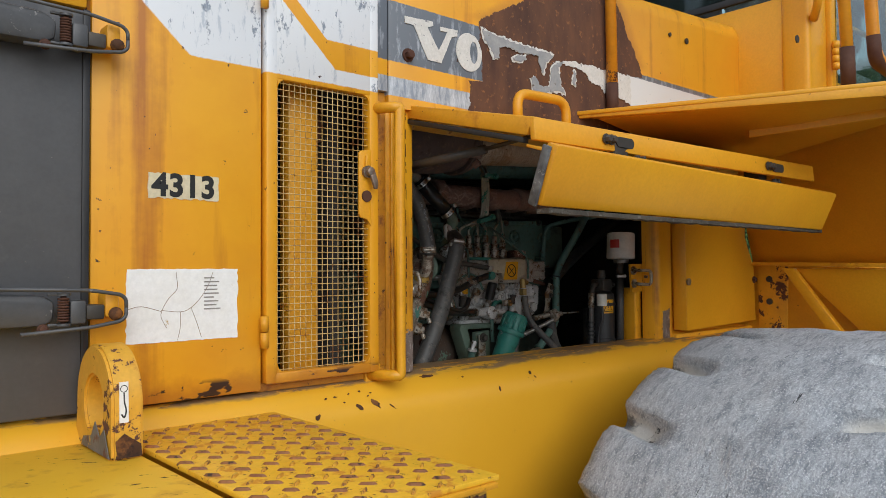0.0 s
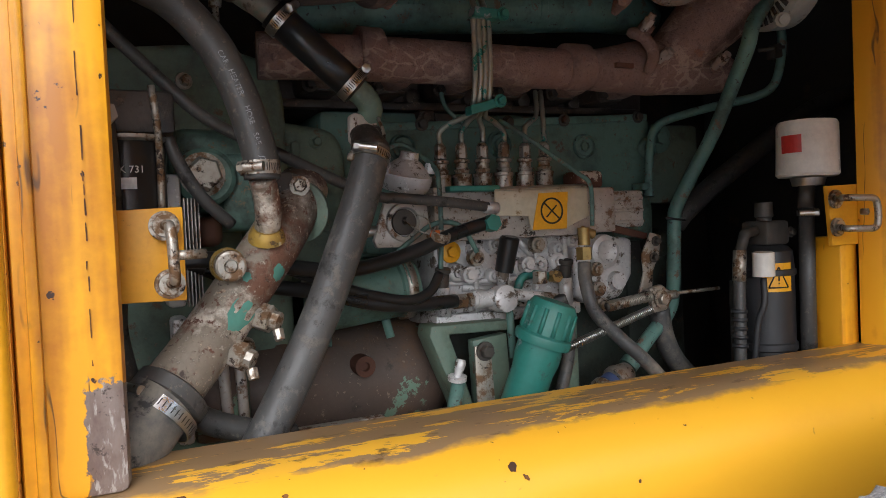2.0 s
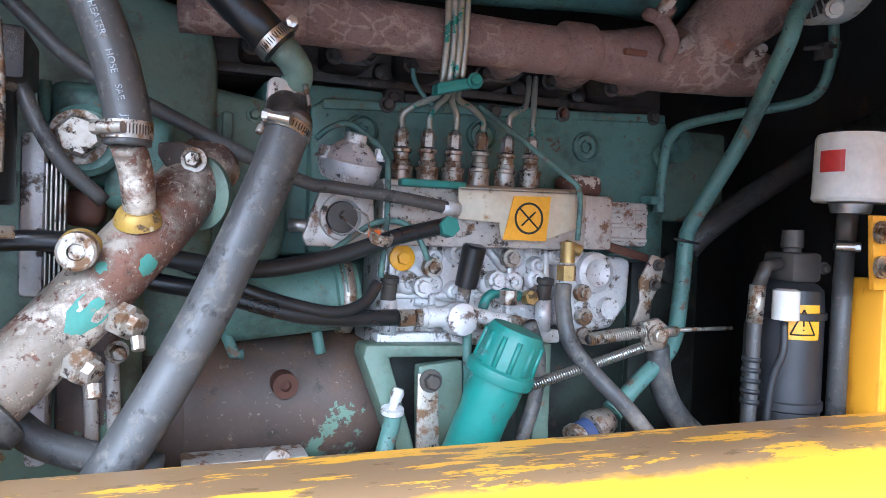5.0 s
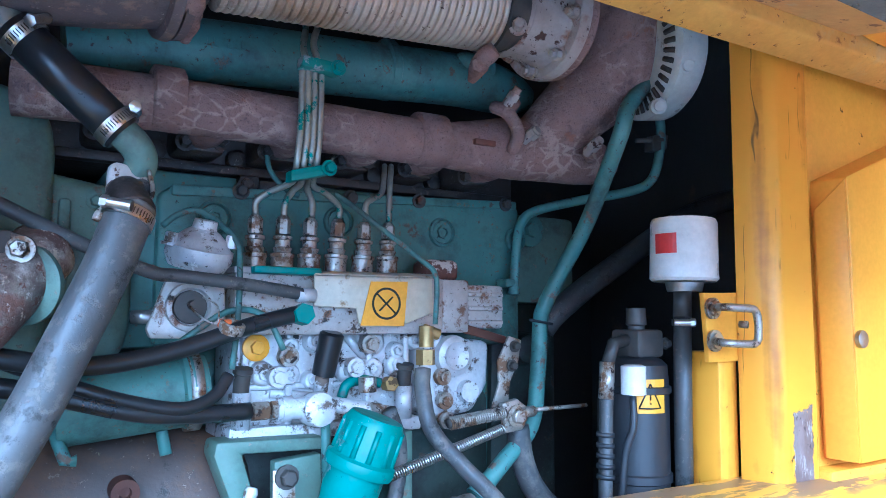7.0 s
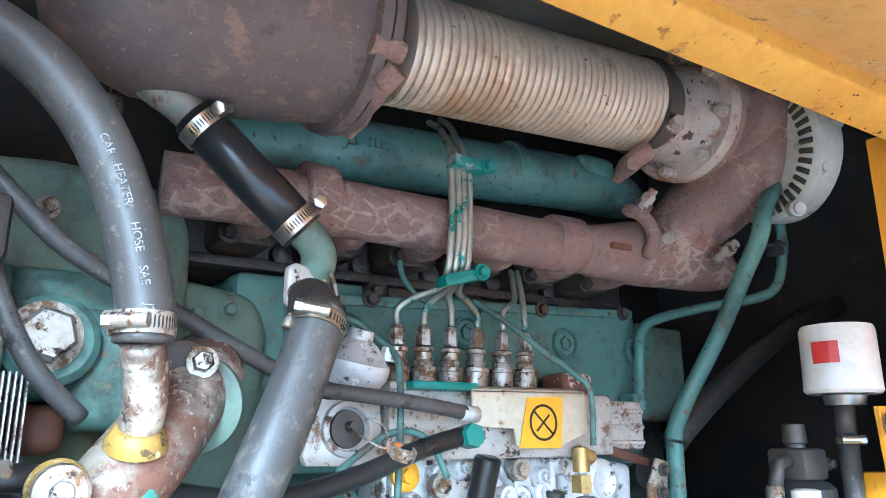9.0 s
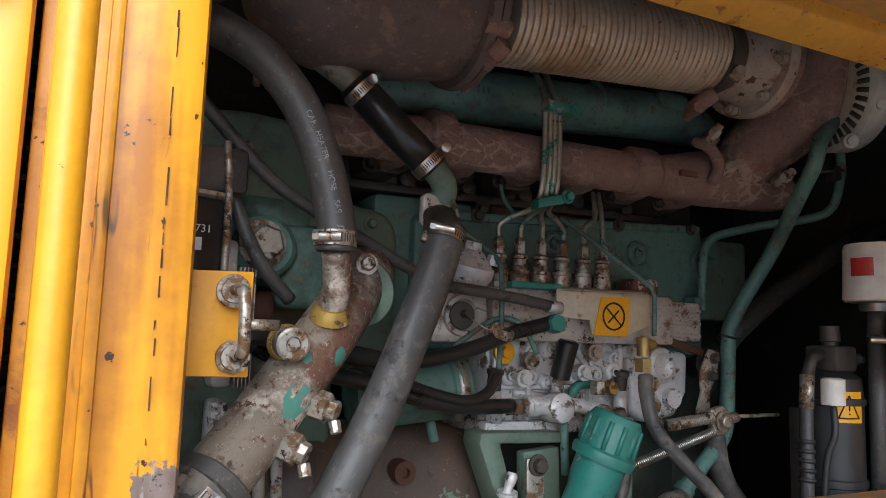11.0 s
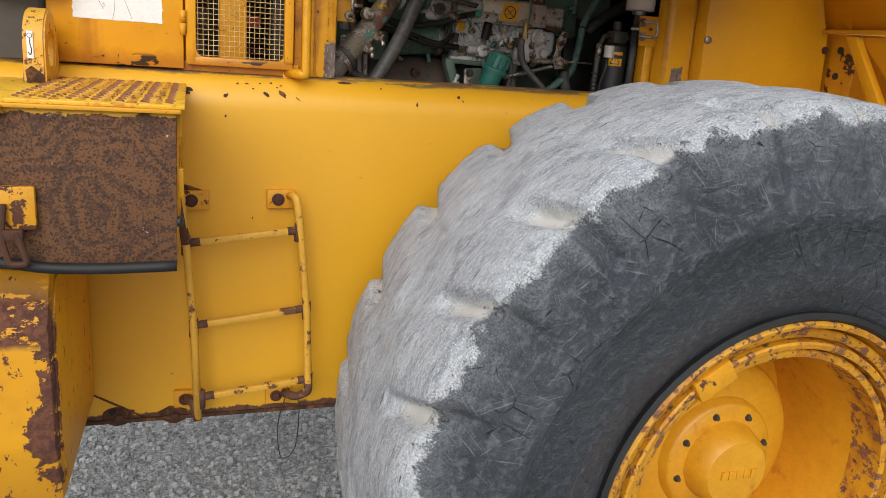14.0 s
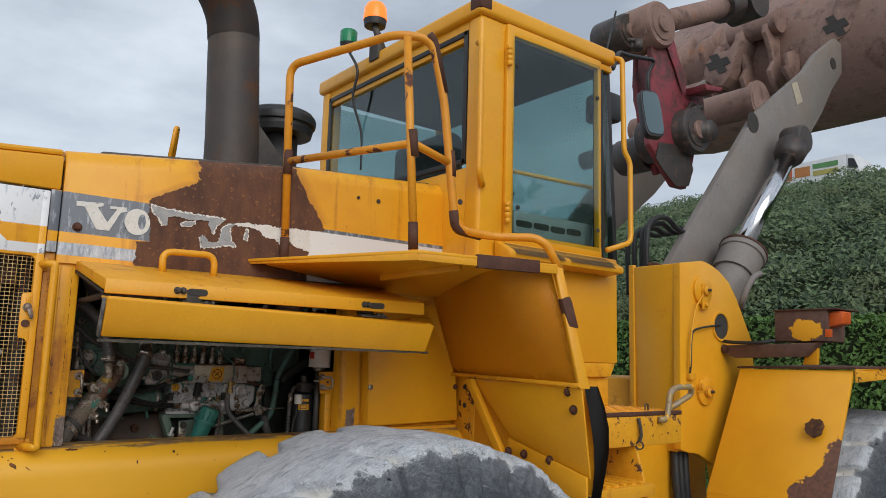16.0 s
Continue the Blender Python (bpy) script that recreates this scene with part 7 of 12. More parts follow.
m_tan_pipe = surface("tarnished_tan_pipe", (0.25, 0.225, 0.18), (0.19, 0.17, 0.135), 9, 0.5, 0.2, spots=[((0.10, 0.17, 0.13), 12, 0.57, 0.08, 0.6), ((0.10, 0.075, 0.05), 30, 0.58, 0.06, 0.8), ((0.06, 0.05, 0.04), 100, 0.62, 0.04, 0.8)], bump=0.3)
m_shiny_hose = surface("new_rubber_hose", (0.014, 0.014, 0.015), (0.02, 0.02, 0.02), 10, 0.3, bump=0.15)
m_clamp = surface("clamp_steel", (0.62, 0.62, 0.60), (0.45, 0.43, 0.4), 60, 0.3, 0.95, spots=[((0.2, 0.13, 0.08), 60, 0.63, 0.06, 0.7)], bump=0.1)
m_line = surface("bare_fuel_line", (0.46, 0.44, 0.36), (0.3, 0.32, 0.27), 30, 0.4, 0.6, spots=[((0.03, 0.2, 0.16), 30, 0.58, 0.02, 0.5)], bump=0.15)
m_pipe = surface("flaking_steel_pipe", (0.24, 0.205, 0.16), (0.18, 0.145, 0.11), 10, 0.45, 0.1, spots=[((0.60, 0.54, 0.46), 9, 0.54, 0.08, 0.4), ((0.15, 0.072, 0.045), 8, 0.53, 0.06, 0.7), ((0.09, 0.05, 0.038), 5, 0.54, 0.10, 0.7), ((0.46, 0.36, 0.26), 60, 0.60, 0.04, 0.45), ((0.13, 0.06, 0.04), 90, 0.57, 0.05, 0.8), ((0.05, 0.035, 0.03), 34, 0.63, 0.04, 0.8), ((0.40, 0.36, 0.30), 150, 0.60, 0.05, 0.5)], bump=0.6)
m_starter = surface("peeling_starter_paint", (0.125, 0.085, 0.066), (0.085, 0.068, 0.058), 8, 0.5, spots=[((0.16, 0.09, 0.05), 5, 0.50, 0.12, 0.7), ((0.17, 0.27, 0.20), 7, 0.565, 0.012, 0.55), ((0.30, 0.27, 0.15), 30, 0.66, 0.02, 0.6), ((0.05, 0.04, 0.034), 16, 0.56, 0.06, 0.5), ((0.22, 0.17, 0.13), 110, 0.62, 0.03, 0.6)], bump=0.4)
m_bellows = surface("heat_stained_bellows", (0.58, 0.50, 0.40), (0.46, 0.37, 0.28), 7, 0.5, 0.35, spots=[((0.34, 0.22, 0.12), 6, 0.50, 0.15, 0.5), ((0.20, 0.13, 0.085), 13, 0.60, 0.12, 0.6), ((0.16, 0.11, 0.08), 80, 0.62, 0.05, 0.7), ((0.66, 0.58, 0.46), 14, 0.58, 0.1, 0.4)], bump=0.2)
m_flange_pale = surface("pale_scaled_flange", (0.42, 0.37, 0.33), (0.32, 0.24, 0.20), 15, 0.7, 0.2, spots=[((0.24, 0.13, 0.09), 11, 0.54, 0.08, 0.85), ((0.09, 0.05, 0.04), 46, 0.585, 0.03, 0.9), ((0.06, 0.035, 0.03), 120, 0.63, 0.03, 0.9)], bump=0.5)
m_white_can = surface("white_can_paint", (0.78, 0.76, 0.70), (0.72, 0.69, 0.62), 10, 0.3, bump=0.05)
m_red = surface("red_print", (0.55, 0.04, 0.03), (0.5, 0.035, 0.03), 30, 0.4, bump=0.02)
m_sign = surface("yellow_sign", (0.80, 0.40, 0.01), (0.76, 0.36, 0.01), 30, 0.4, bump=0.04)
m_white_print = surface("white_print", (0.75, 0.75, 0.73), (0.6, 0.6, 0.58), 60, 0.5, bump=0.02)
m_faded_print = surface("faded_print", (0.34, 0.35, 0.37), (0.24, 0.25, 0.26), 200, 0.5, spots=[((0.10, 0.10, 0.10), 300, 0.52, 0.05, 0.6)], bump=0.02)

# grimy green, darkened to hold the shade low down and at the right
m_dark_green = surface("dark_engine_green", (0.035, 0.05, 0.042), (0.05, 0.065, 0.05), 9, 0.5, spots=[((0.018, 0.016, 0.014), 8, 0.48, 0.14, 0.55), ((0.09, 0.065, 0.045), 34, 0.60, 0.06, 0.85), ((0.12, 0.10, 0.075), 120, 0.64, 0.04, 0.85)], bump=0.5)
m_greasy_iron = surface("greasy_cast_iron", (0.055, 0.043, 0.036), (0.085, 0.065, 0.05), 13, 0.5, 0.2, spots=[((0.022, 0.018, 0.016), 14, 0.50, 0.12, 0.45), ((0.17, 0.125, 0.09), 60, 0.60, 0.06, 0.8), ((0.24, 0.20, 0.16), 160, 0.64, 0.04, 0.7)], bump=0.6)
m_rust_block = surface("flaked_rust_brown", (0.16, 0.062, 0.036), (0.11, 0.048, 0.032), 20, 0.7, spots=[((0.55, 0.46, 0.38), 16, 0.60, 0.02, 0.6), ((0.045, 0.03, 0.025), 40, 0.6, 0.05, 0.8)], bump=0.4)
m_weld = surface("yellowed_weld", (0.42, 0.27, 0.045), (0.30, 0.19, 0.05), 30, 0.55, 0.25, spots=[((0.55, 0.47, 0.30), 50, 0.58, 0.06, 0.6), ((0.10, 0.065, 0.03), 60, 0.58, 0.05, 0.8)], bump=0.4)
m_turbine = surface("burnt_brown_iron", (0.150, 0.115, 0.105), (0.115, 0.088, 0.082), 7, 0.78, spots=[((0.20, 0.135, 0.105), 40, 0.54, 0.1, 0.85), ((0.30, 0.24, 0.20), 170, 0.63, 0.04, 0.85), ((0.07, 0.05, 0.045), 17, 0.58, 0.1, 0.8)], bump=0.7, fine=260, spec=0.25)

engine = thing("diesel_engine", (0.6, 0.6, 1.46), "grimy green six-cylinder diesel engine block", "engine")


# block: side cover, recessed darker lower part, head, housing at the flywheel end
def block(bm):
    box(bm, (0.44, 0.445, 1.97), (1.085, 0.86, 2.205), 0.012)
    box(bm, (0.50, 0.50, 1.46), (1.07, 0.86, 1.975), 0.012)


add(block, "engine_block", m_green, engine)


def side_cover(bm):
    slab(bm, [(0.50, 0.428, 1.975), (1.078, 0.428, 1.975), (1.078, 0.428, 2.196), (1.062, 0.428, 2.206), (0.52, 0.428, 2.183), (0.50, 0.428, 2.17)], (0, 0.03, 0), 0.006)
    slab(bm, [(0.515, 0.424, 2.168), (1.07, 0.424, 2.196), (1.07, 0.424, 2.209), (0.515, 0.424, 2.182)], (0, 0.04, 0), 0.003)


add(side_cover, "side_cover", m_green, engine)
add(lambda bm: box(bm, (0.60, 0.455, 1.50), (1.04, 0.52, 1.90), 0.02), "lower_cover", m_dark_green, engine, "dark green lower cover")
add(lambda bm: (box(bm, (1.085, 0.52, 1.46), (1.24, 0.83, 2.16), 0.02), lathe(bm, [(0, 0.03), (0.03, 0.027), (0.034, 0.02)], (1.15, 0.52, 1.96), (0, -1, 0), 18)), "front_housing", m_dark_green, engine, "dark green timing housing")


def head(bm):
    box(bm, (0.36, 0.47, 2.205), (1.10, 0.84, 2.33), 0.015)
    box(bm, (0.38, 0.455, 2.209), (1.08, 0.48, 2.222), 0.003)


add(head, "cylinder_head", m_greasy_iron, engine, "greasy dark cylinder head")
for i in range(6):
    x = 0.44 + i * 0.107
    add(lambda bm, x=x: (box(bm, (x - 0.032, 0.41, 2.225), (x + 0.032, 0.48, 2.29), 0.010), bolt(bm, (x - 0.022, 0.41, 2.236), (0, -1, 0), 0.0085, 0.012), bolt(bm, (x + 0.024, 0.41, 2.242), (0, -1, 0), 0.0085, 0.012)), "port_flange", m_greasy_iron, engine)
for i in range(5):
    x = 0.50 + i * 0.107
    add(lambda bm, x=x: (lathe(bm, [(0, 0.014), (0.012, 0.013), (0.016, 0.008)], (x, 0.47, 2.232), (0, -1, 0), 12)), "head_bolt", m_greasy_iron, engine)


def housing(bm):
    # tall rounded flywheel housing with a step towards the block
    pts = [(0.10, 1.5), (0.375, 1.5), (0.379, 2.205), (0.372, 2.245), (0.352, 2.268), (0.31, 2.28), (0.24, 2.285), (0.10, 2.27)]
    slab(bm, [(x, 0.40, z) for x, z in pts], (0, 0.35, 0), 0.022, 4)
    slab(bm, [(x, 0.415, z) for x, z in ((0.36, 1.93), (0.462, 1.96), (0.472, 2.0), (0.472, 2.14), (0.455, 2.17), (0.36, 2.185))], (0, 0.2, 0), 0.03, 4)
    box(bm, (0.02, 0.34, 1.5), (0.30, 0.5, 2.06), 0.03, segs=3)


add(housing, "flywheel_housing", m_green_dirty, engine, "mossy green flywheel housing")
add(lambda bm: (box(bm, (0.385, 0.404, 2.02), (0.398, 0.43, 2.15), 0.004), bolt(bm, (0.425, 0.414, 2.15), (0, -1, 0), 0.007, 0.010), bolt(bm, (0.43, 0.414, 2.02), (0, -1, 0), 0.007, 0.010)), "housing_rib", m_green_dirty, engine)


def boss(bm):
    # thermostat boss with bolt head
    lathe(bm, [(0, 0.040), (0.055, 0.036), (0.060, 0.030)], V(0.242, 0.315, 2.088), (0, -1, 0), 24)
    box(bm, (0.205, 0.275, 2.045), (0.30, 0.36, 2.150), 0.016, segs=3)
    box(bm, (0.26, 0.27, 2.02), (0.325, 0.40, 2.12), 0.012, segs=3)
    tube(bm, [(0.205, 0.27, 2.045), (0.205, 0.27, 2.145)], 0.006, 8)


add(boss, "housing_boss", m_green, engine)
add(lambda bm: (lathe(bm, [(0, 0.027), (0.004, 0.027)], V(0.237, 0.254, 2.090), (0.05, -1, 0), 24), lathe(bm, [(0.004, 0.0215), (0.018, 0.0215), (0.022, 0.018)], V(0.237, 0.254, 2.090), (0.05, -1, 0), 6)), "hex_bolt", m_zinc, engine, "", 20)
for at, r in (((0.9235, 0.4270, 2.1470), 0.0185), ((1.0670, 0.4270, 2.1440), 0.016), ((0.5700, 0.4270, 2.1427), 0.0185), ((0.7480, 0.4270, 2.1500), 0.0185)):
    def ring(bm, at=at, r=r):
        lathe(bm, [(0, r * 1.25), (0.006, r * 1.2), (0.008, r * 1.05), (0.003, r * 0.95)], at, (0, -1, 0), 28, True)
        lathe(bm, [(0, r * 0.95), (0.004, r * 0.9), (0.005, 0.0)], at, (0, -1, 0), 28)
        lathe(bm, [(0.003, r * 0.62), (0.009, r * 0.58), (0.009, r * 0.4), (0.004, r * 0.36)], at, (0, -1, 0), 6)
    add(ring, "core_plug", m_green, engine)
for at in ((0.6038, 0.4230, 2.1813), (1.0449, 0.4230, 2.2017), (0.7650, 0.4230, 2.1873), (0.88, 0.4230, 2.193)):
    add(lambda bm, at=at: bolt(bm, at, (0, -1, 0), 0.008, 0.008), "block_bolt", m_dark_metal, engine)
add(lambda bm: (box(bm, (0.6038, 0.4300, 2.2042), V((0.6297, 0.4300, 2.1836)) + V(0, 0.03, 0)), bolt(bm, (0.6117, 0.4280, 2.1919), (0, -1, 0), 0.008, 0.01), box(bm, (0.6297, 0.4250, 2.1813), V((0.6651, 0.4250, 2.1990)) + V(0, 0.02, 0))), "lifting_tab", m_greasy_iron, engine)
add(lambda bm: (box(bm, (0.8606, 0.3600, 2.0674), V((0.9153, 0.3600, 2.0985)) + V(0, 0.05, 0), 0.009, segs=3)), "rust_block", m_rust_block, engine, "rusty brown block with a pale flaked corner")
for at in ((0.2494, 0.4000, 2.3414), (0.2859, 0.4000, 2.3415)):
    add(lambda bm, at=at: (tube(bm, [V(at) + V(0, 0, 0.03), V(at) - V(0, 0, 0.024)], 0.005, 8), tube(bm, [V(at) + V(0, 0, 0.02), V(at) - V(0, 0, 0.004)], 0.0095, 6)), "stud_bolt", m_zinc, engine)

# exhaust manifold: three cast lengths with slip joints, the last one lumpy and turned up to the flange
def manifold(bm):
    path = [(0.33, 0.350, 2.2600), (0.4127, 0.340, 2.2605), (0.5479, 0.335, 2.2612), (0.7762, 0.335, 2.2611), (0.90, 0.335, 2.2640)]
    tube(bm, smooth_path(path, 5), 0.0325, 24)


add(lambda bm: box(bm, (1.087, 0.455, 2.040), (1.223, 0.50, 2.194), 0.008), "end_cover", m_green_dirty, engine, "grimy green end cover")
add(lambda bm: (lathe(bm, [(0, 0.030), (0.006, 0.029), (0.008, 0.022)], (1.119, 0.456, 2.167), (0, -1, 0), 24), lathe(bm, [(0.008, 0.014), (0.016, 0.013)], (1.119, 0.456, 2.167), (0, -1, 0), 6)), "cover_plug", m_green, engine)
add(manifold, "exhaust_manifold", m_manifold, engine, "rust-brown cast exhaust manifold", 50)
for a, b in (((0.4677, 0.3350, 2.2669), (0.5047, 0.3350, 2.2667)), ((0.8193, 0.3350, 2.2648), (0.8664, 0.3350, 2.2657))):
    add(lambda bm, a=a, b=b: tube(bm, [a, V(a) * 0.93 + V(b) * 0.07, V(a) * 0.07 + V(b) * 0.93, b], [0.034, 0.0385, 0.0385, 0.034], 24), "manifold_sleeve", m_manifold, engine, "", 50)
for i in range(6):
    x = 0.44 + i * 0.107
    add(lambda bm, x=x: tube(bm, smooth_path([(x, 0.345, 2.258), (x, 0.37, 2.25), (x, 0.40, 2.252), (x, 0.43, 2.257)], 4), 0.024, 14), "manifold_port", m_manifold, engine)


def log_end(bm):
    pts = smooth_path([(0.87, 0.335, 2.263), (0.9061, 0.3350, 2.2646), (0.9962, 0.3350, 2.2722), (1.0944, 0.3350, 2.2725), (1.1948, 0.3350, 2.2680)], 5)
    tube(bm, pts, [0.0335, 0.0335, 0.034, 0.035, 0.036, 0.037, 0.039, 0.041, 0.044, 0.046, 0.047, 0.047, 0.046, 0.045, 0.044, 0.043, 0.042, 0.040, 0.037, 0.032, 0.022], 24)
    pts = smooth_path([(1.0275, 0.3300, 2.2822), (1.0641, 0.3100, 2.3163), (1.1092, 0.2750, 2.3699), (1.1415, 0.2450, 2.4307), (1.1243, 0.2320, 2.4775), (1.0532, 0.2260, 2.4687)], 6)
    n = len(pts) - 1
    tube(bm, pts, [0.040 + 0.032 * min(1.0, k / (n * 0.55)) for k in range(n + 1)], 28)


add(log_end, "manifold_elbow", m_manifold, engine, "rust-brown cast exhaust elbow", 50)
add(lambda bm: box(bm, (0.8976, 0.2920, 2.2683), V((0.9331, 0.2920, 2.2595)) + V(0, 0.01, 0), 0.002), "cast_mark", m_rust_block, engine)


def stud(bm, a, b, r=0.008):
    tube(bm, [a, b], r, 10)
    lathe(bm, [(0, r * 1.5), (0.012, r * 1.5)], V(a) * 0.55 + V(b) * 0.45, V(b) - V(a), 6)


for a, b in (((0.9426, 0.2850, 2.3138), (0.9509, 0.2620, 2.3418)), ((0.9791, 0.2880, 2.2730), (0.9860, 0.2620, 2.2860)), ((1.0854, 0.2700, 2.2639), (1.0817, 0.2350, 2.2785))):
    add(lambda bm, a=a, b=b: stud(bm, a, b, 0.0065), "stud", m_flange_pale, engine)


add(lambda bm: tube(bm, smooth_path([(0.9286, 0.3000, 2.3213), (0.9467, 0.2820, 2.3080), (0.9621, 0.2780, 2.2782), (0.9568, 0.2900, 2.2517)], 4), [0.006] + [0.010] * 11 + [0.006], 10), "joint_ridge", m_manifold, engine, "", 50)
add(lambda bm: tube(bm, [(0.9585, 0.3000, 2.3204), (0.9585, 0.2850, 2.3306)], 0.013, 10), "stud_boss", m_manifold, engine, "", 50)
add(lambda bm: tube(bm, [(0.9942, 0.3050, 2.2764), (0.9902, 0.2850, 2.2797)], 0.013, 10), "stud_boss", m_manifold, engine, "", 50)
add(lambda bm: tube(bm, [(1.1229, 0.3100, 2.2709), (1.1030, 0.2720, 2.2726)], 0.014, 10), "stud_boss", m_manifold, engine, "", 50)

# outlet flange, bellows and turbine housing
bl, br = V(0.505, 0.207, 2.395), V(0.852, 0.201, 2.4175)
ax = (V(0.96, 0.22, 2.435) - V(0.505, 0.207, 2.395)).normalized()
FC = V(0.955, 0.220, 2.4345)


def flange(bm):
    lathe(bm, [(-0.075, 0.050), (-0.073, 0.062), (-0.060, 0.064), (-0.056, 0.060), (-0.012, 0.066), (-0.002, 0.074), (-0.001, 0.086), (0.004, 0.089), (0.016, 0.089), (0.018, 0.050)], FC, ax, 40)


add(flange, "outlet_flange", m_flange_pale, engine, "pale scaled flange")
add(lambda bm: lathe(bm, [(0.018, 0.070), (0.019, 0.086), (0.022, 0.0875), (0.030, 0.0875), (0.032, 0.060)], FC, ax, 40), "elbow_flange", m_manifold, engine)
fu = (V(0, -1, 0) - ax * ax.dot(V(0, -1, 0))).normalized()
fv = ax.cross(fu)
for k in range(8):
    a = 2 * math.pi * k / 8 + 0.28
    d = fu * math.cos(a) + fv * math.sin(a)
    add(lambda bm, d=d: (lathe(bm, [(0, 0.0115), (0.003, 0.0115)], FC + d * 0.0765 - ax * 0.001, -ax, 14), lathe(bm, [(0.003, 0.0085), (0.012, 0.0085), (0.013, 0.005), (0.018, 0.005)], FC + d * 0.0765 - ax * 0.001, -ax, 6)), "flange_bolt", m_flange_pale, engine, "", 20)


def bellows(bm):
    length = (br - bl).length
    prof = [(0, 0.03)]
    n = 36
    for i in range(n):
        d = length * i / n
        prof += [(d + length / n * 0.03, 0.0545), (d + length / n * 0.16, 0.0578), (d + length / n * 0.5, 0.0586), (d + length / n * 0.84, 0.0578), (d + length / n * 0.97, 0.0545)]
    prof += [(length, 0.03)]
    lathe(bm, prof, bl, br - bl, 44)


add(bellows, "exhaust_bellows", m_bellows, engine, "ribbed stainless bellows with heat stains", 25)
add(lambda bm: lathe(bm, [(-0.004, 0.055), (-0.003, 0.0615), (0.010, 0.0625), (0.012, 0.058), (0.020, 0.058), (0.022, 0.0535), (0.032, 0.0535)], br, ax, 40), "bellows_clamp", m_dark_metal, engine, "dark clamp band")
add(lambda bm: (tube(bm, smooth_path([(0.8472, 0.1750, 2.3503), (0.8407, 0.1900, 2.3422), (0.8509, 0.2200, 2.3392), (0.8549, 0.2400, 2.3294)], 3), [0.010, 0.012, 0.013, 0.012, 0.012, 0.013, 0.012, 0.010, 0.008, 0.006], 12), lathe(bm, [(0, 0.011), (0.014, 0.010)], (0.8407, 0.2000, 2.3382), (-0.5, -0.7, -0.4), 6)), "clamp_screw", m_manifold, engine)
add(lambda bm: (bolt(bm, (0.8675, 0.1550, 2.3772), (-0.5, -0.8, -0.1), 0.008, 0.016)), "clamp_bolt", m_flange_pale, engine)

TF = V(0.462, 0.232, 2.415)


def turbine(bm):
    # bowl that widens to a flange, with its cast rim
    lathe(bm, [(-0.270, 0.020), (-0.262, 0.055), (-0.235, 0.085), (-0.19, 0.102), (-0.13, 0.108), (-0.06, 0.104), (-0.012, 0.098), (-0.010, 0.108), (0.000, 0.110), (0.002, 0.070)], TF, ax, 44)


add(turbine, "turbine_housing", m_turbine, engine, "large rusted turbine housing", 50)
add(lambda bm: lathe(bm, [(0.002, 0.070), (0.003, 0.1085), (0.013, 0.1075), (0.017, 0.092), (0.019, 0.070)], TF, ax, 44), "turbine_flange", m_turbine, engine)
add(lambda bm: lathe(bm, [(0.016, 0.050), (0.018, 0.074), (0.026, 0.076), (0.032, 0.066), (0.040, 0.066), (0.044, 0.050)], TF, ax, 40), "v_band", m_dark_metal, engine, "dark v-band clamp")


def v_clamp(bm):
    tube(bm, [(0.4553, 0.1500, 2.3570), (0.4877, 0.1500, 2.3552)], 0.011, 12)
    tube(bm, [(0.4759, 0.1650, 2.3268), (0.4839, 0.1500, 2.3380)], 0.0115, 12)
    tube(bm, smooth_path([(0.4782, 0.1700, 2.3325), (0.4820, 0.2000, 2.3283), (0.4862, 0.2350, 2.3249), (0.4889, 0.2600, 2.3149)], 3), [0.010, 0.012, 0.013, 0.012, 0.011, 0.012, 0.013, 0.011, 0.008, 0.006], 12)
    tube(bm, [(0.4626, 0.3000, 2.3409), (0.4737, 0.2800, 2.3392)], 0.012, 12)
    slab(bm, [(0.4754, 0.2400, 2.3429), (0.4975, 0.2200, 2.3404), (0.5015, 0.2250, 2.3297), (0.4795, 0.2450, 2.3240)], (0, 0.02, 0.004), 0.004)


add(v_clamp, "v_band_clamp", m_manifold, engine, "rusty clamp lugs and bolts")

# intake pipe behind the manifold
def intake(bm):
    path = [(0.38, 0.40, 2.335), (0.47, 0.398, 2.347), (0.566, 0.396, 2.358), (0.75, 0.398, 2.372), (0.9446, 0.4000, 2.3876), (1.0768, 0.4100, 2.3836)]
    tube(bm, smooth_path(path, 5), [0.041] * 21 + [0.041, 0.040, 0.037, 0.032, 0.022], 20)
    lathe(bm, [(0, 0.040), (0.004, 0.045), (0.016, 0.045), (0.020, 0.040)], (0.7968, 0.4000, 2.3800), (1, 0, 0.08), 24)
    box(bm, V((0.9446, 0.4000, 2.3876)) + V(-0.03, -0.042, 0.0), V((0.9446, 0.4000, 2.3876)) + V(0.04, 0.03, 0.036), 0.012, segs=3)


add(intake, "intake_pipe", m_teal_pipe, engine, "teal painted intake pipe", 50)
for k, w in enumerate((0.7, 0.8, 0.0, 0.9, 0.8, 0.9)):
    if w:
        add(lambda bm, k=k, w=w: box(bm, V(0.536 + 0.0085 * k, 0.3535, 2.349 + 0.0007 * k), V(0.5405 + 0.0085 * k, 0.360, 2.360 + 0.0007 * k)), "cast_bar", m_teal_pipe, engine)

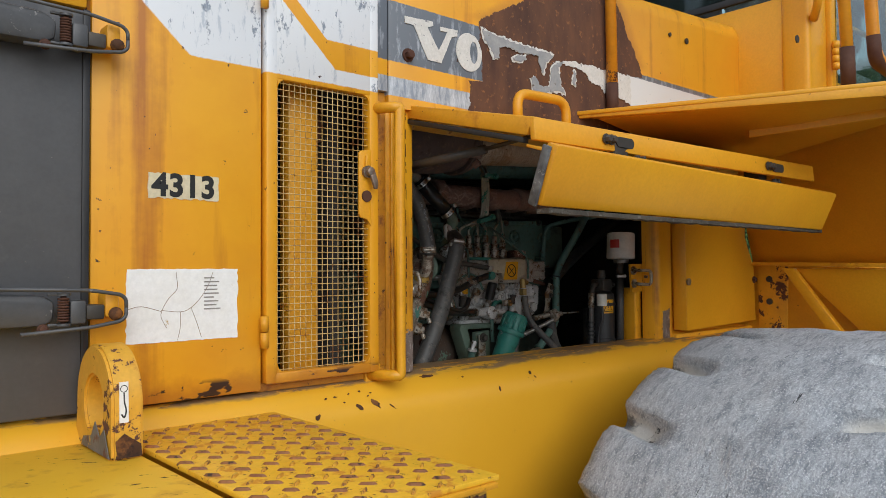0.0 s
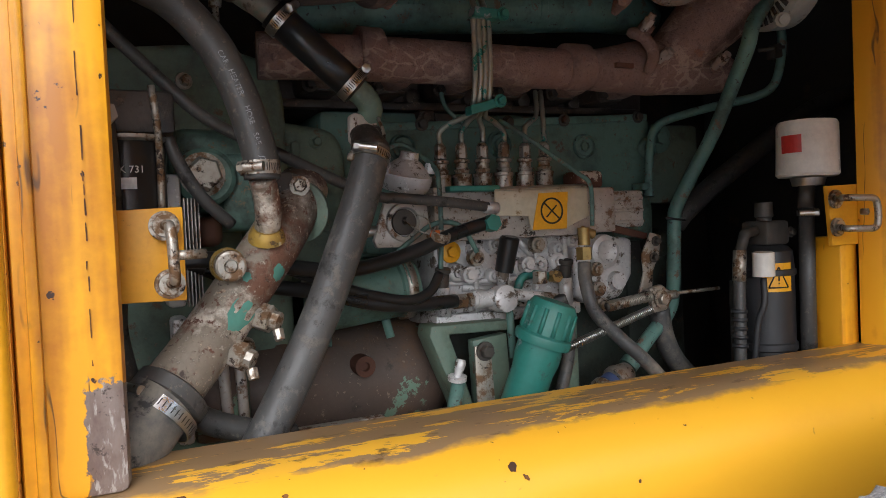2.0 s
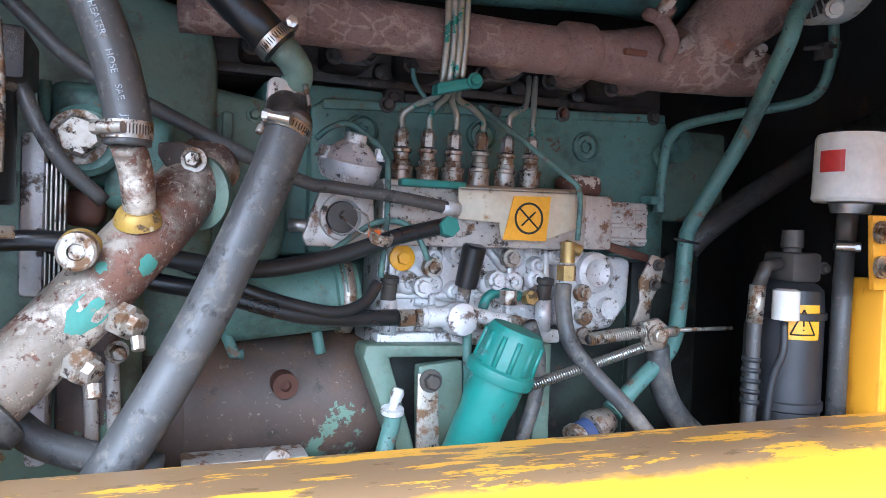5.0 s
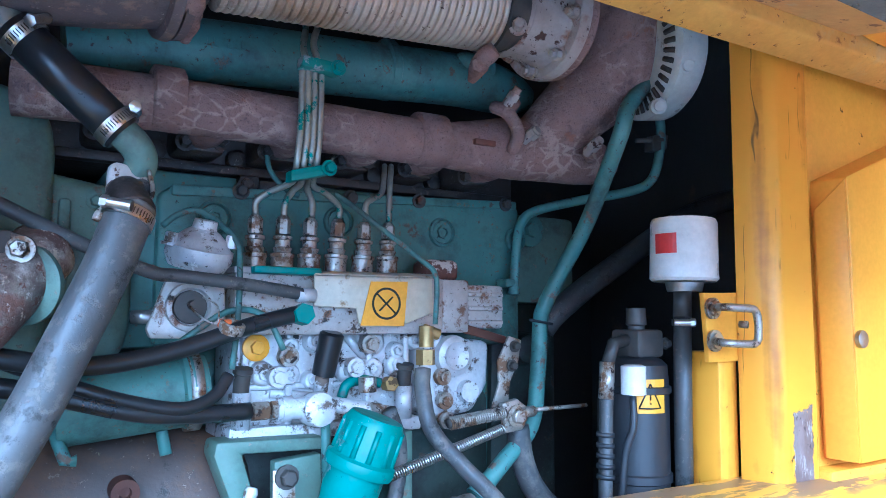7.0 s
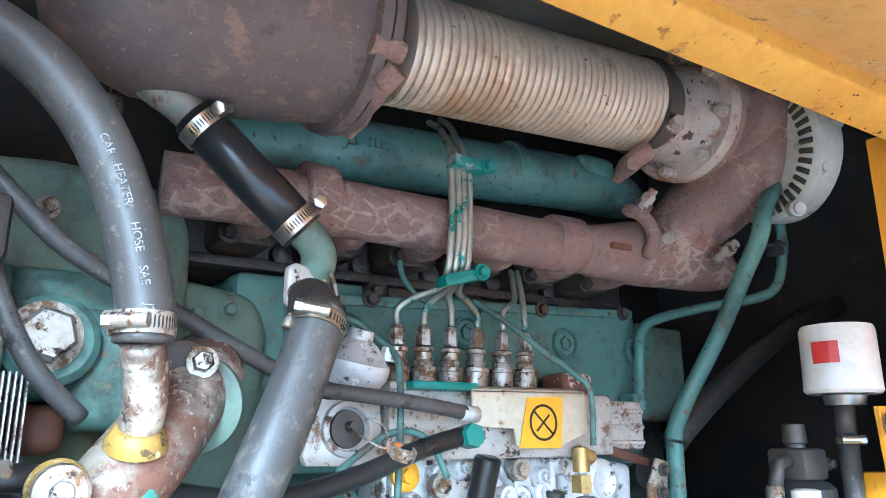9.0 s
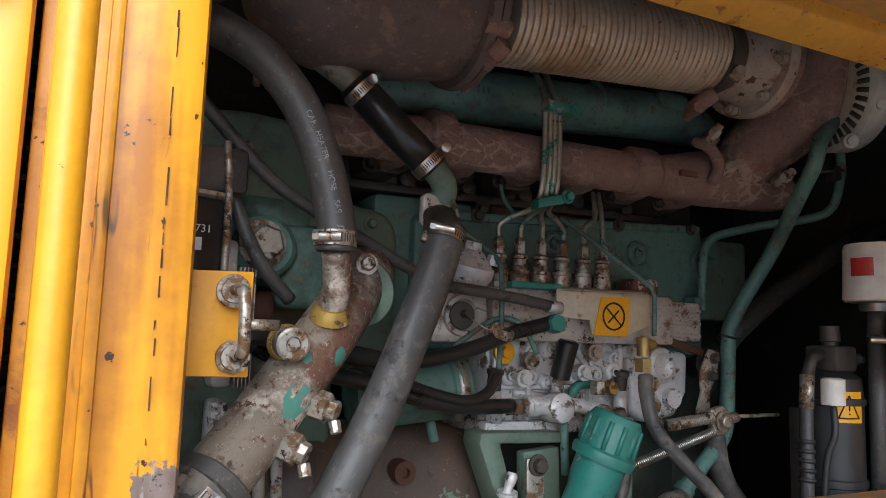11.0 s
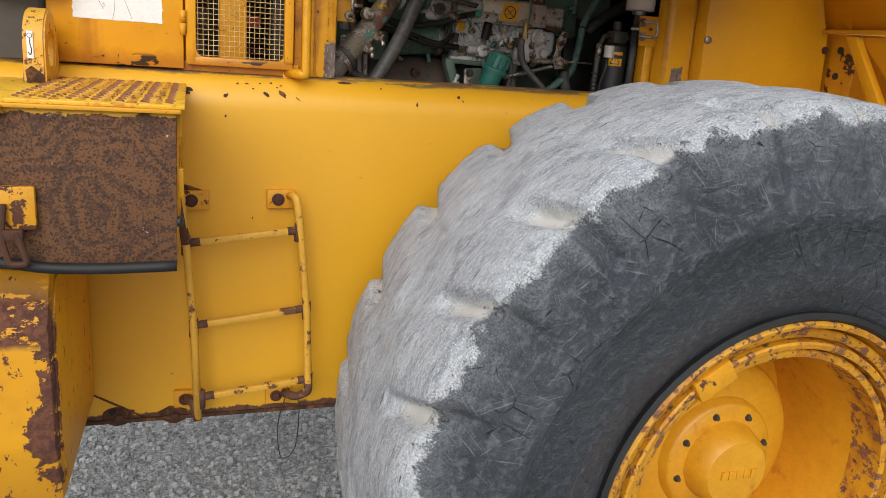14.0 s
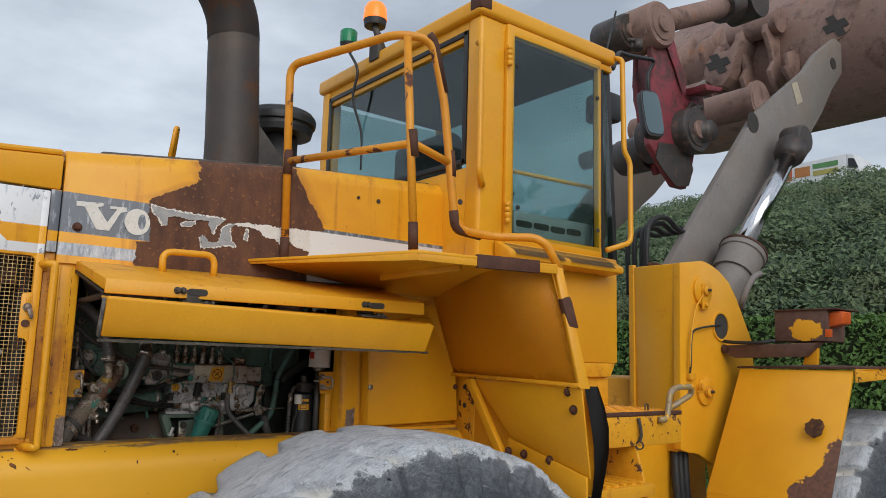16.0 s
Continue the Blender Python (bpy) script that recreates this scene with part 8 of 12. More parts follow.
# alternator seen past the elbow
alt = thing("alternator", (1.15, 0.23, 2.3), "grey slotted alternator housing behind the elbow", "alternator")
AC, AX = V(1.152, 0.226, 2.425), V(0.96, -0.24, 0.10).normalized()
m_alt = surface("pale_alternator_casting", (0.52, 0.53, 0.48), (0.42, 0.42, 0.38), 14, 0.55, spots=[((0.2, 0.17, 0.13), 30, 0.6, 0.06, 0.8)], bump=0.3)
add(lambda bm: lathe(bm, [(-0.004, 0.060), (-0.003, 0.084), (0.0, 0.098), (0.006, 0.106), (0.044, 0.106), (0.056, 0.096), (0.060, 0.04), (0.062, 0.0)], AC, AX, 44), "alternator_body", m_alt, alt)
aside = AX.orthogonal().normalized()
aup = AX.cross(aside)
for i in range(40):
    a = 2 * math.pi * i / 40
    d = aside * math.cos(a) + aup * math.sin(a)
    add(lambda bm, d=d: tube(bm, [AC - AX * 0.0035 + d * 0.078, AC - AX * 0.0005 + d * 0.097], 0.0042, 6), "cooling_slot", m_inside, alt)
for at in ((1.156, 0.136, 2.375), (1.136, 0.172, 2.322), (1.168, 0.120, 2.44)):
    add(lambda bm, at=at: (lathe(bm, [(-0.012, 0.012), (0.004, 0.012), (0.006, 0.008), (0.012, 0.008)], at, (-0.5, -0.7, -0.2), 10)), "mount_bolt", m_alt, alt)

# ---- injection pump ----
pump = thing("injection_pump", (0.68, 0.33, 1.87), "cast aluminium inline fuel injection pump", "fuel pump")


def pump_body(bm):
    box(bm, (0.580, 0.347, 1.872), (0.826, 0.44, 2.008), 0.008)
    # base flange, ribs and webs
    box(bm, (0.572, 0.328, 1.862), (0.834, 0.44, 1.880), 0.003)
    for k in range(5):
        x = 0.592 + 0.0555 * k
        box(bm, (x - 0.005, 0.336, 1.876), (x + 0.005, 0.36, 2.002), 0.004)
    box(bm, (0.582, 0.338, 1.991), (0.826, 0.36, 2.002), 0.003)
    box(bm, (0.582, 0.340, 1.922), (0.826, 0.36, 1.930), 0.003)
    # round bosses with plugs, two rows
    for at, r in (((0.6143, 0.3470, 1.9424), 0.0150), ((0.6472, 0.3470, 1.9412), 0.0140), ((0.6773, 0.3470, 1.9329), 0.0115), ((0.7272, 0.3470, 1.9436), 0.0150), ((0.7632, 0.3470, 1.9447), 0.0150), ((0.7982, 0.3470, 1.9490), 0.0150), ((0.7634, 0.3470, 1.9799), 0.0165), ((0.7983, 0.3470, 1.9685), 0.0115), ((0.6811, 0.3470, 1.9821), 0.0140), ((0.6475, 0.3470, 1.9753), 0.0120), ((0.8267, 0.3470, 1.9823), 0.0130)):
        lathe(bm, [(-0.004, r * 1.1), (0.010, r), (0.013, r * 0.82), (0.0135, r * 0.6)], at, (0, -1, 0), 20)
        lathe(bm, [(0.012, r * 0.58), (0.019, r * 0.52), (0.019, r * 0.34), (0.014, r * 0.3)], at, (0, -1, 0), 6)
    # slanting cast webs between the rows
    for a, b in (((0.6636, 0.3450, 2.0099), (0.7145, 0.3450, 2.0010)), ((0.7231, 0.3450, 1.9930), (0.7534, 0.3450, 1.9604)), ((0.6256, 0.3450, 1.9183), (0.6839, 0.3450, 1.9110)), ((0.7759, 0.3450, 1.9998), (0.8303, 0.3450, 2.0067))):
        tube(bm, [a, b], 0.0062, 8)


add(pump_body, "pump_body", m_alu, pump)


def pump_head(bm):
    a, b = V((0.5657, 0.3100, 2.0677)), V((0.8545, 0.3100, 2.0110))
    box(bm, (a.x, 0.305, b.z - 0.02), (b.x, 0.395, a.z), 0.005)
    box(bm, (a.x - 0.002, 0.30, a.z - 0.004), (a.x + 0.09, 0.40, a.z + 0.004), 0.002)


add(pump_head, "pump_head", m_alu_dirty, pump)
add(lambda bm: box(bm, V((0.5830, 0.2850, 2.0635)), V((0.6674, 0.3100, 2.0666)) + V(0, 0, 0.006), 0.003), "teal_bracket", m_teal, pump)


def cover(bm):
    slab(bm, [(0.6567, 0.2840, 2.0657), (0.8226, 0.2840, 2.0679), (0.8257, 0.2840, 2.0202), (0.7856, 0.2840, 2.0052), (0.7176, 0.2840, 2.0041), (0.7139, 0.2840, 2.0238), (0.6571, 0.2840, 2.0261)], (0, 0.004, 0), 0.0015)
    slab(bm, [(0.6567, 0.2840, 2.0657), (0.8226, 0.2840, 2.0679), (0.8476, 0.3200, 2.0738), (0.6786, 0.3200, 2.0715)], (0, 0, -0.004), 0.001)


add(cover, "cover_plate", m_cover, pump, "oily cream cover plate")
sg0 = V((0.7315, 0.2825, 2.0581))
sg1 = V((0.7845, 0.2825, 2.0596))
sg2 = V((0.7183, 0.2825, 2.0028))
sg3 = V((0.7799, 0.2825, 2.0023))
add(lambda bm: slab(bm, [sg0, sg1, sg3, sg2], (0, -0.0012, 0)), "warning_sticker", m_sign, pump, "yellow prohibition sticker")
sc = (sg0 + sg1 + sg2 + sg3) / 4 + V(0, -0.0016, 0)
def no_sign(bm):
    r = 0.0205
    lathe(bm, [(0, r), (0.0006, r), (0.0006, r - 0.0028), (0, r - 0.0028)], sc, (0, -1, 0), 36, True)
    tube(bm, [sc + V(-0.0135, 0, 0.0125), sc + V(0.0135, 0, -0.0125)], 0.0012, 5)
    tube(bm, [sc + V(0.009, 0, 0.0085), sc + V(-0.010, 0, -0.0095)], 0.0012, 5)


add(no_sign, "sticker_print", m_ink, pump)


def governor(bm):
    a, b = V((0.8597, 0.3300, 2.0674)), V((0.9757, 0.3300, 1.9924))
    box(bm, (a.x, 0.325, b.z), (a.x + 0.05, 0.42, a.z), 0.004)
    box(bm, (a.x + 0.046, 0.332, b.z + 0.006), (b.x, 0.415, a.z - 0.006), 0.005)
    for k in range(3):
        box(bm, (a.x + 0.05, 0.327, b.z + 0.012 + 0.02 * k), (b.x - 0.004, 0.334, b.z + 0.018 + 0.02 * k), 0.002)


add(governor, "governor_top", m_alu_dirty, pump)


def gov_low(bm):
    pts = [(0.8306, 0.3400, 1.9937), (0.9568, 0.3400, 1.9797), (0.9543, 0.3400, 1.9165), (0.9284, 0.3400, 1.8791), (0.8622, 0.3400, 1.8706), (0.8357, 0.3400, 1.8863)]
    slab(bm, pts, (0, 0.10, 0), 0.01, 3)
    lathe(bm, [(0, 0.03), (0.010, 0.028), (0.014, 0.02), (0.008, 0.012)], (0.8902, 0.3400, 1.9596), (0, -1, 0), 24)
    lathe(bm, [(0, 0.016), (0.012, 0.015)], (0.9140, 0.3400, 1.9089), (0, -1, 0), 18)


add(gov_low, "governor_housing", m_alu, pump)
for at in ((0.8718, 0.3350, 1.8983), (0.8681, 0.3350, 1.9315), (0.8725, 0.3300, 1.8721)):
    add(lambda bm, at=at: (lathe(bm, [(0, 0.012), (0.01, 0.012)], at, (0, -1, 0), 16), lathe(bm, [(0.01, 0.008), (0.014, 0.007)], at, (0, -1, 0), 6)), "banjo_plug", m_zinc, pump)

# delivery valve holders with union nuts
for i, (a, b) in enumerate((((0.6058, 0.3600, 2.0701), (0.6055, 0.3600, 2.1384)), ((0.6417, 0.3600, 2.0712), (0.6422, 0.3600, 2.1401)), ((0.6782, 0.3600, 2.0724), (0.6795, 0.3600, 2.1403)), ((0.7161, 0.3600, 2.0736), (0.7191, 0.3600, 2.1414)), ((0.7555, 0.3600, 2.0748), (0.7586, 0.3600, 2.1402)), ((0.7939, 0.3600, 2.0761), (0.7953, 0.3600, 2.1419)))):
    a, b = V(a), V(b)
    L = (b - a).length
    holder = add(lambda bm: lathe(bm, [(-0.01, 0.0145), (L * 0.25, 0.0145), (L * 0.27, 0.0155), (L * 0.33, 0.0155), (L * 0.35, 0.0105), (L * 0.44, 0.0125), (L * 0.46, 0.0098), (L * 0.58, 0.0098), (L * 0.6, 0.0125), (L * 0.66, 0.0125), (L * 0.68, 0.008)], a, b - a, 16), "valve_holder", m_zinc, pump, "", 30)
    add(lambda bm: lathe(bm, [(L * 0.70, 0.0095), (L * 0.97, 0.0095), (L * 1.05, 0.006)], a, b - a, 6), "union_nut", m_zinc, holder, "", 20)

# fuel lines, clip and rail
lines = thing("fuel_line_bundle", (0.6673, 0.3150, 2.2027), "bundle of steel injector lines in a teal clip", "fuel lines")
for path in (
    [(0.6054, 0.3600, 2.1420), (0.6057, 0.3600, 2.1591), (0.6186, 0.3500, 2.1711), (0.6400, 0.3250, 2.1829), (0.6348, 0.2980, 2.1971), (0.6368, 0.2920, 2.2380), (0.6376, 0.2920, 2.2868), (0.6373, 0.2940, 2.3325)],
    [(0.6428, 0.3600, 2.1439), (0.6440, 0.3600, 2.1611), (0.6496, 0.3450, 2.1759), (0.6535, 0.3270, 2.1839), (0.6439, 0.2980, 2.1977), (0.6456, 0.2900, 2.2383), (0.6450, 0.2900, 2.2869), (0.6446, 0.2920, 2.3326)],
    [(0.6810, 0.3600, 2.1450), (0.6813, 0.3600, 2.1646), (0.6678, 0.3450, 2.1807), (0.6608, 0.3200, 2.1892), (0.6526, 0.2960, 2.2049), (0.6532, 0.2900, 2.2388), (0.6533, 0.2900, 2.2876), (0.6530, 0.2920, 2.3334)],
    [(0.7198, 0.3600, 2.1461), (0.7193, 0.3600, 2.1628), (0.6946, 0.3450, 2.1755), (0.6692, 0.3270, 2.1820), (0.6613, 0.2980, 2.2023), (0.6618, 0.2920, 2.2398), (0.6626, 0.2920, 2.2889), (0.6623, 0.2940, 2.3349)],
    [(0.7601, 0.3600, 2.1457), (0.7603, 0.3600, 2.1688), (0.7740, 0.3650, 2.1793), (0.7917, 0.3750, 2.1910), (0.8026, 0.3900, 2.2183), (0.8111, 0.4050, 2.2373)],
    [(0.7960, 0.3600, 2.1474), (0.7990, 0.3650, 2.1791), (0.8103, 0.3850, 2.2140), (0.8219, 0.4050, 2.2380)],
):
    add(lambda bm: tube(bm, smooth_path(path, 5), 0.0042, 10), "fuel_line", m_line, lines)
for path in ([(0.6432, 0.2940, 2.3297), (0.6445, 0.3100, 2.3566), (0.6659, 0.3600, 2.3992), (0.6870, 0.4200, 2.4362)], [(0.6564, 0.2900, 2.3323), (0.6580, 0.3100, 2.3639), (0.6876, 0.3700, 2.4121), (0.7058, 0.4200, 2.4448)]):
    add(lambda bm: tube(bm, smooth_path(path, 5), 0.0045, 8), "fuel_line", m_line, lines)
for p, q in (((0.6239, 0.2900, 2.1827), (0.6765, 0.2900, 2.1970)), ((0.6310, 0.2800, 2.3248), (0.6813, 0.2800, 2.3228))):
    def clip(bm, p=V(p), q=V(q)):
        d = (q - p).normalized()
        tube(bm, [p, q], 0.0062, 8)
        slab(bm, [p + V(0, -0.006, -0.007), q + V(0, -0.006, -0.007), q + V(0, -0.006, 0.007), p + V(0, -0.006, 0.007)], (0, 0.022, 0), 0.002)
        bolt(bm, q + V(-0.004, -0.006, 0), (0, -1, 0), 0.007, 0.008)
    add(clip, "line_clip", m_teal, lines)
for path in (
    [(0.4853, 0.3200, 2.1152), (0.5029, 0.3200, 2.1299), (0.5240, 0.3180, 2.1355), (0.5472, 0.3100, 2.1206), (0.5629, 0.2900, 2.0992), (0.5648, 0.2820, 2.0751), (0.5635, 0.2780, 2.0142), (0.5563, 0.2700, 1.9542)],
    [(0.7140, 0.3600, 2.1801), (0.7379, 0.3300, 2.1531), (0.7760, 0.3100, 2.1199), (0.8096, 0.2850, 2.0870), (0.8217, 0.2760, 2.0728), (0.8243, 0.2740, 2.0478), (0.8210, 0.2720, 2.0048)],
    [(0.5012, 0.2900, 1.9823), (0.5237, 0.2850, 1.9997), (0.5499, 0.2800, 2.0172), (0.5786, 0.2800, 2.0198), (0.5985, 0.2750, 2.0081), (0.6164, 0.2720, 1.9746)],
    [(0.6300, 0.4000, 2.2364), (0.6357, 0.4000, 2.2096), (0.6564, 0.4000, 2.1875), (0.6768, 0.4000, 2.1785)],
):
    add(lambda bm: tube(bm, smooth_path(path, 5), 0.0037, 8), "leak_line", m_teal_pipe, lines)

# boost device and drive flange at the pump's left end
def aneroid(bm):
    c = V((0.5243, 0.3100, 2.0802))
    lathe(bm, [(-0.012, 0.032), (0.0, 0.038), (0.012, 0.038), (0.014, 0.034), (0.022, 0.028), (0.03, 0.02), (0.034, 0.014), (0.044, 0.013)], c, (0.12, -0.25, 1), 26)
    for s in (-1, 1):
        bolt(bm, c + V(0.034 * s, -0.01, 0.012), (0.1, -0.2, 1), 0.007, 0.012)


add(aneroid, "boost_capsule", m_alu, pump)


def drive_plate(bm):
    pts = [(0.4902, 0.3000, 2.0582), (0.5527, 0.3000, 2.0546), (0.5581, 0.3000, 1.9926), (0.5473, 0.3000, 1.9870), (0.4738, 0.3000, 1.9875), (0.4693, 0.3000, 1.9982)]
    slab(bm, pts, (0, 0.012, 0), 0.003)
    lathe(bm, [(0, 0.028), (0.006, 0.027), (0.007, 0.022), (0.002, 0.02)], (0.5153, 0.3000, 2.0228), (0, -1, 0), 26, True)


add(drive_plate, "drive_plate", m_alu_dirty, pump)
add(lambda bm: (lathe(bm, [(0, 0.019), (0.003, 0.018), (0.004, 0.0)], (0.5150, 0.2990, 2.0228), (0, -1, 0), 22), lathe(bm, [(0, 0.006), (0.012, 0.005)], (0.5164, 0.2970, 2.0249), (0, -1, 0), 10)), "shaft_end", m_dark_metal, pump)
add(lambda bm: tube(bm, [(0.4573, 0.3200, 2.0108), (0.4780, 0.3100, 2.0115)], 0.008, 10), "side_stub", m_steel, pump)

# black solenoid, fittings, banjo ends on the pump front
def solenoid(bm):
    a, b = V((0.6824, 0.3120, 1.9414)), V((0.6880, 0.3000, 1.9919))
    lathe(bm, [(0, 0.0145), ((b - a).length, 0.0155), ((b - a).length + 0.003, 0.012)], a, b - a, 20)


add(solenoid, "solenoid", m_shiny_hose, pump, "black solenoid can with faint print")
add(lambda bm: tube(bm, [(0.6824, 0.3200, 1.9202), (0.6824, 0.3120, 1.9428)], 0.009, 12), "solenoid_neck", m_alu, pump)
def lift_pump(bm):
    c = V((0.6700, 0.2970, 1.9006))
    lathe(bm, [(-0.02, 0.02), (0.0, 0.022), (0.012, 0.02), (0.016, 0.012)], c, (0, -1, 0.1), 24)
    tube(bm, [(0.6213, 0.3040, 1.9029), (0.6614, 0.3000, 1.9032)], 0.013, 14)
    tube(bm, [(0.6806, 0.3000, 1.9072), (0.7542, 0.2970, 1.8941)], 0.010, 12)
    lathe(bm, [(0, 0.015), (0.012, 0.015)], (0.6259, 0.3040, 1.9029), (1, 0, 0), 14)


add(lift_pump, "lift_pump", m_alu, pump)
for p, q in (((0.5913, 0.3040, 1.9017), (0.6101, 0.3040, 1.9022)), ((0.6139, 0.3040, 1.9022), (0.6259, 0.3040, 1.9029)), ((0.7346, 0.2920, 1.9194), (0.7340, 0.2920, 1.9380)), ((0.7365, 0.2940, 1.8948), (0.7714, 0.2920, 1.8890))):
    add(lambda bm, p=V(p), q=V(q): lathe(bm, [(0, 0.0115), ((q - p).length, 0.0115)], p, q - p, 6), "union_nut", m_zinc, pump, "", 20)
add(lambda bm: tube(bm, smooth_path([(0.7159, 0.3300, 1.9098), (0.7225, 0.3280, 1.9264), (0.7415, 0.3260, 1.9317), (0.7668, 0.3200, 1.9273)], 4), 0.0068, 10), "banjo_tube", m_teal, pump)
add(lambda bm: lathe(bm, [(0, 0.010), (0.016, 0.010)], (0.7788, 0.3260, 1.9250), (0, -1, 0.1), 6), "banjo_bolt", m_brass, pump)
add(lambda bm: (lathe(bm, [(0, 0.0165), (0.006, 0.0165), (0.008, 0.012)], (0.6030, 0.3380, 1.9748), (0, -1, 0), 22), lathe(bm, [(0.006, 0.009), (0.014, 0.008)], (0.6030, 0.3380, 1.9748), (0, -1, 0), 6)), "bleed_plug", m_sign, pump, "yellow ringed bleed screw")
for at in ((0.8070, 0.3300, 1.9335), (0.5856, 0.3300, 1.9336)):
    add(lambda bm, at=at: (lathe(bm, [(-0.012, 0.010), (0.01, 0.010), (0.012, 0.012), (0.018, 0.012)], at, (0, -0.2, 1), 14)), "vertical_stud", m_dark_metal, pump)
    add(lambda bm, at=at: tube(bm, [V(at) - V(0, 0, 0.055), V(at) - V(0, 0, 0.012)], 0.011, 14), "stud_pillar", m_alu, pump)
for at, m in (((0.6413, 0.3320, 1.9639), m_zinc), ((0.7529, 0.3340, 1.9780), m_zinc), ((0.6277, 0.3300, 1.9393), m_alu), ((0.7310, 0.3300, 1.9483), m_alu)):
    add(lambda bm, at=at: (lathe(bm, [(0, 0.013), (0.012, 0.0125)], at, (0, -1, 0), 16), lathe(bm, [(0.012, 0.009), (0.018, 0.008)], at, (0, -1, 0), 6)), "threaded_plug", m, pump)
add(lambda bm: box(bm, (0.6357, 0.3420, 1.9851), V((0.6606, 0.3420, 2.0001)) + V(0, 0.002, 0)), "rating_plate", m_ink, pump)
# brass tee with hose at the governor
def tee(bm):
    tube(bm, [(0.8206, 0.2940, 2.0022), (0.8207, 0.2940, 1.9744)], 0.010, 12)
    tube(bm, [(0.8166, 0.2940, 1.9977), (0.8378, 0.2920, 1.9908)], 0.008, 10)
    lathe(bm, [(0, 0.013), (0.02, 0.013)], (0.8184, 0.2920, 1.9512), (0, 0, 1), 6)


add(tee, "brass_tee", m_brass, pump)
add(lambda bm: slab(bm, [(0.8922, 0.3330, 2.0081), (0.9781, 0.3330, 1.9866), (0.9739, 0.3330, 1.9756), (0.8900, 0.3330, 1.9949)], (0, -0.006, 0), 0.002), "governor_link", m_rust_tube, pump)

# throttle lever, clevis, springs
lever = thing("throttle_lever", (0.95, 0.28, 1.95), "pale steel throttle lever with two return springs", "lever")
def lev(bm):
    slab(bm, [(0.9656, 0.3050, 1.9883), (0.9880, 0.3050, 1.9825), (0.9829, 0.3050, 1.9518), (0.9677, 0.3050, 1.9211), (0.9626, 0.3020, 1.8911), (0.9337, 0.3020, 1.8876), (0.9483, 0.3050, 1.9212), (0.9455, 0.3050, 1.9517)], (0, 0.005, 0), 0.002)


add(lev, "lever_plate", m_zinc, lever)
for at in ((0.9741, 0.3040, 1.9732), (0.9688, 0.3040, 1.9458)):
    add(lambda bm, at=at: bolt(bm, at, (0, -1, 0), 0.006, 0.008), "pivot_bolt", m_dark_metal, lever)
add(lambda bm: (slab(bm, [(0.9224, 0.2620, 1.8981), (0.9476, 0.2620, 1.9037), (0.9722, 0.2620, 1.8865), (0.9576, 0.2620, 1.8611), (0.9279, 0.2620, 1.8581)], (0, 0.01, 0), 0.002), tube(bm, [(0.9464, 0.2600, 1.8872), (1.0322, 0.2700, 1.8866), (1.0893, 0.2800, 1.8858)], 0.003, 8), tube(bm, [(0.9448, 0.2600, 1.8836), (0.9756, 0.2620, 1.8858)], 0.0075, 10)), "clevis", m_zinc, lever)
add(lambda bm: bolt(bm, (0.9432, 0.2600, 1.8807), (0, -1, 0), 0.010, 0.01), "clevis_bolt", m_zinc, lever)


def coil(bm, a, b, r, wire, turns, n=10):
    a, b = V(a), V(b)
    d = (b - a).normalized()
    s = d.orthogonal().normalized()
    u = d.cross(s)
    pts = [a + (b - a) * (k / (turns * n)) + (s * math.cos(2 * math.pi * k / n) + u * math.sin(2 * math.pi * k / n)) * r for k in range(turns * n + 1)]
    tube(bm, pts, wire, 5)


add(lambda bm: coil(bm, (0.7352, 0.2450, 1.8211), (0.9108, 0.2450, 1.8682), 0.0062, 0.0011, 52), "long_spring", m_clamp, lever)
add(lambda bm: coil(bm, (0.8395, 0.2650, 1.8764), (0.9244, 0.2620, 1.8865), 0.0078, 0.0013, 26), "short_spring", m_zinc, lever)
add(lambda bm: tube(bm, [(0.8378, 0.2650, 1.8764), (0.9270, 0.2620, 1.8864)], 0.0062, 10), "spring_core", m_dark_metal, lever)
add(lambda bm: tube(bm, smooth_path([(0.7367, 0.2450, 1.8210), (0.7260, 0.2500, 1.8256), (0.7163, 0.2550, 1.8178), (0.7174, 0.2500, 1.8102), (0.7265, 0.2500, 1.8078)], 4), 0.0012, 6), "spring_hook", m_clamp, lever)

# ---- oil filler with teal cap ----
filler = thing("oil_filler", (0.65, 0.23, 1.7), "bright teal oil filler tube with chipped cap", "oil filler")
f0, f1 = V((0.6628, 0.2550, 1.7329)), V((0.6973, 0.2350, 1.8414))
fd = (f1 - f0).normalized()
f0 = f0 - fd * 0.12
def filler_tube(bm):
    L = (f1 - f0).length
    lathe(bm, [(0, 0.031), (L * 0.8, 0.031), (L * 0.88, 0.034), (L, 0.034)], f0, fd, 28)


add(filler_tube, "filler_tube", m_teal, filler)
def filler_cap(bm):
    lathe(bm, [(-0.004, 0.041), (0.004, 0.0425), (0.009, 0.0415), (0.012, 0.037), (0.052, 0.0355), (0.060, 0.031), (0.061, 0.024), (0.0585, 0.0)], f1, fd, 40)


cap_ob = add(filler_cap, "filler_cap", m_teal, filler, "teal screw cap")
s = fd.orthogonal().normalized()
u = fd.cross(s)
for k in range(12):
    a = 2 * math.pi * k / 12
    d = s * math.cos(a) + u * math.sin(a)
    add(lambda bm: tube(bm, [f1 + fd * 0.013 + d * 0.0365, f1 + fd * 0.050 + d * 0.0352], 0.0035, 8), "cap_rib", m_teal, cap_ob)

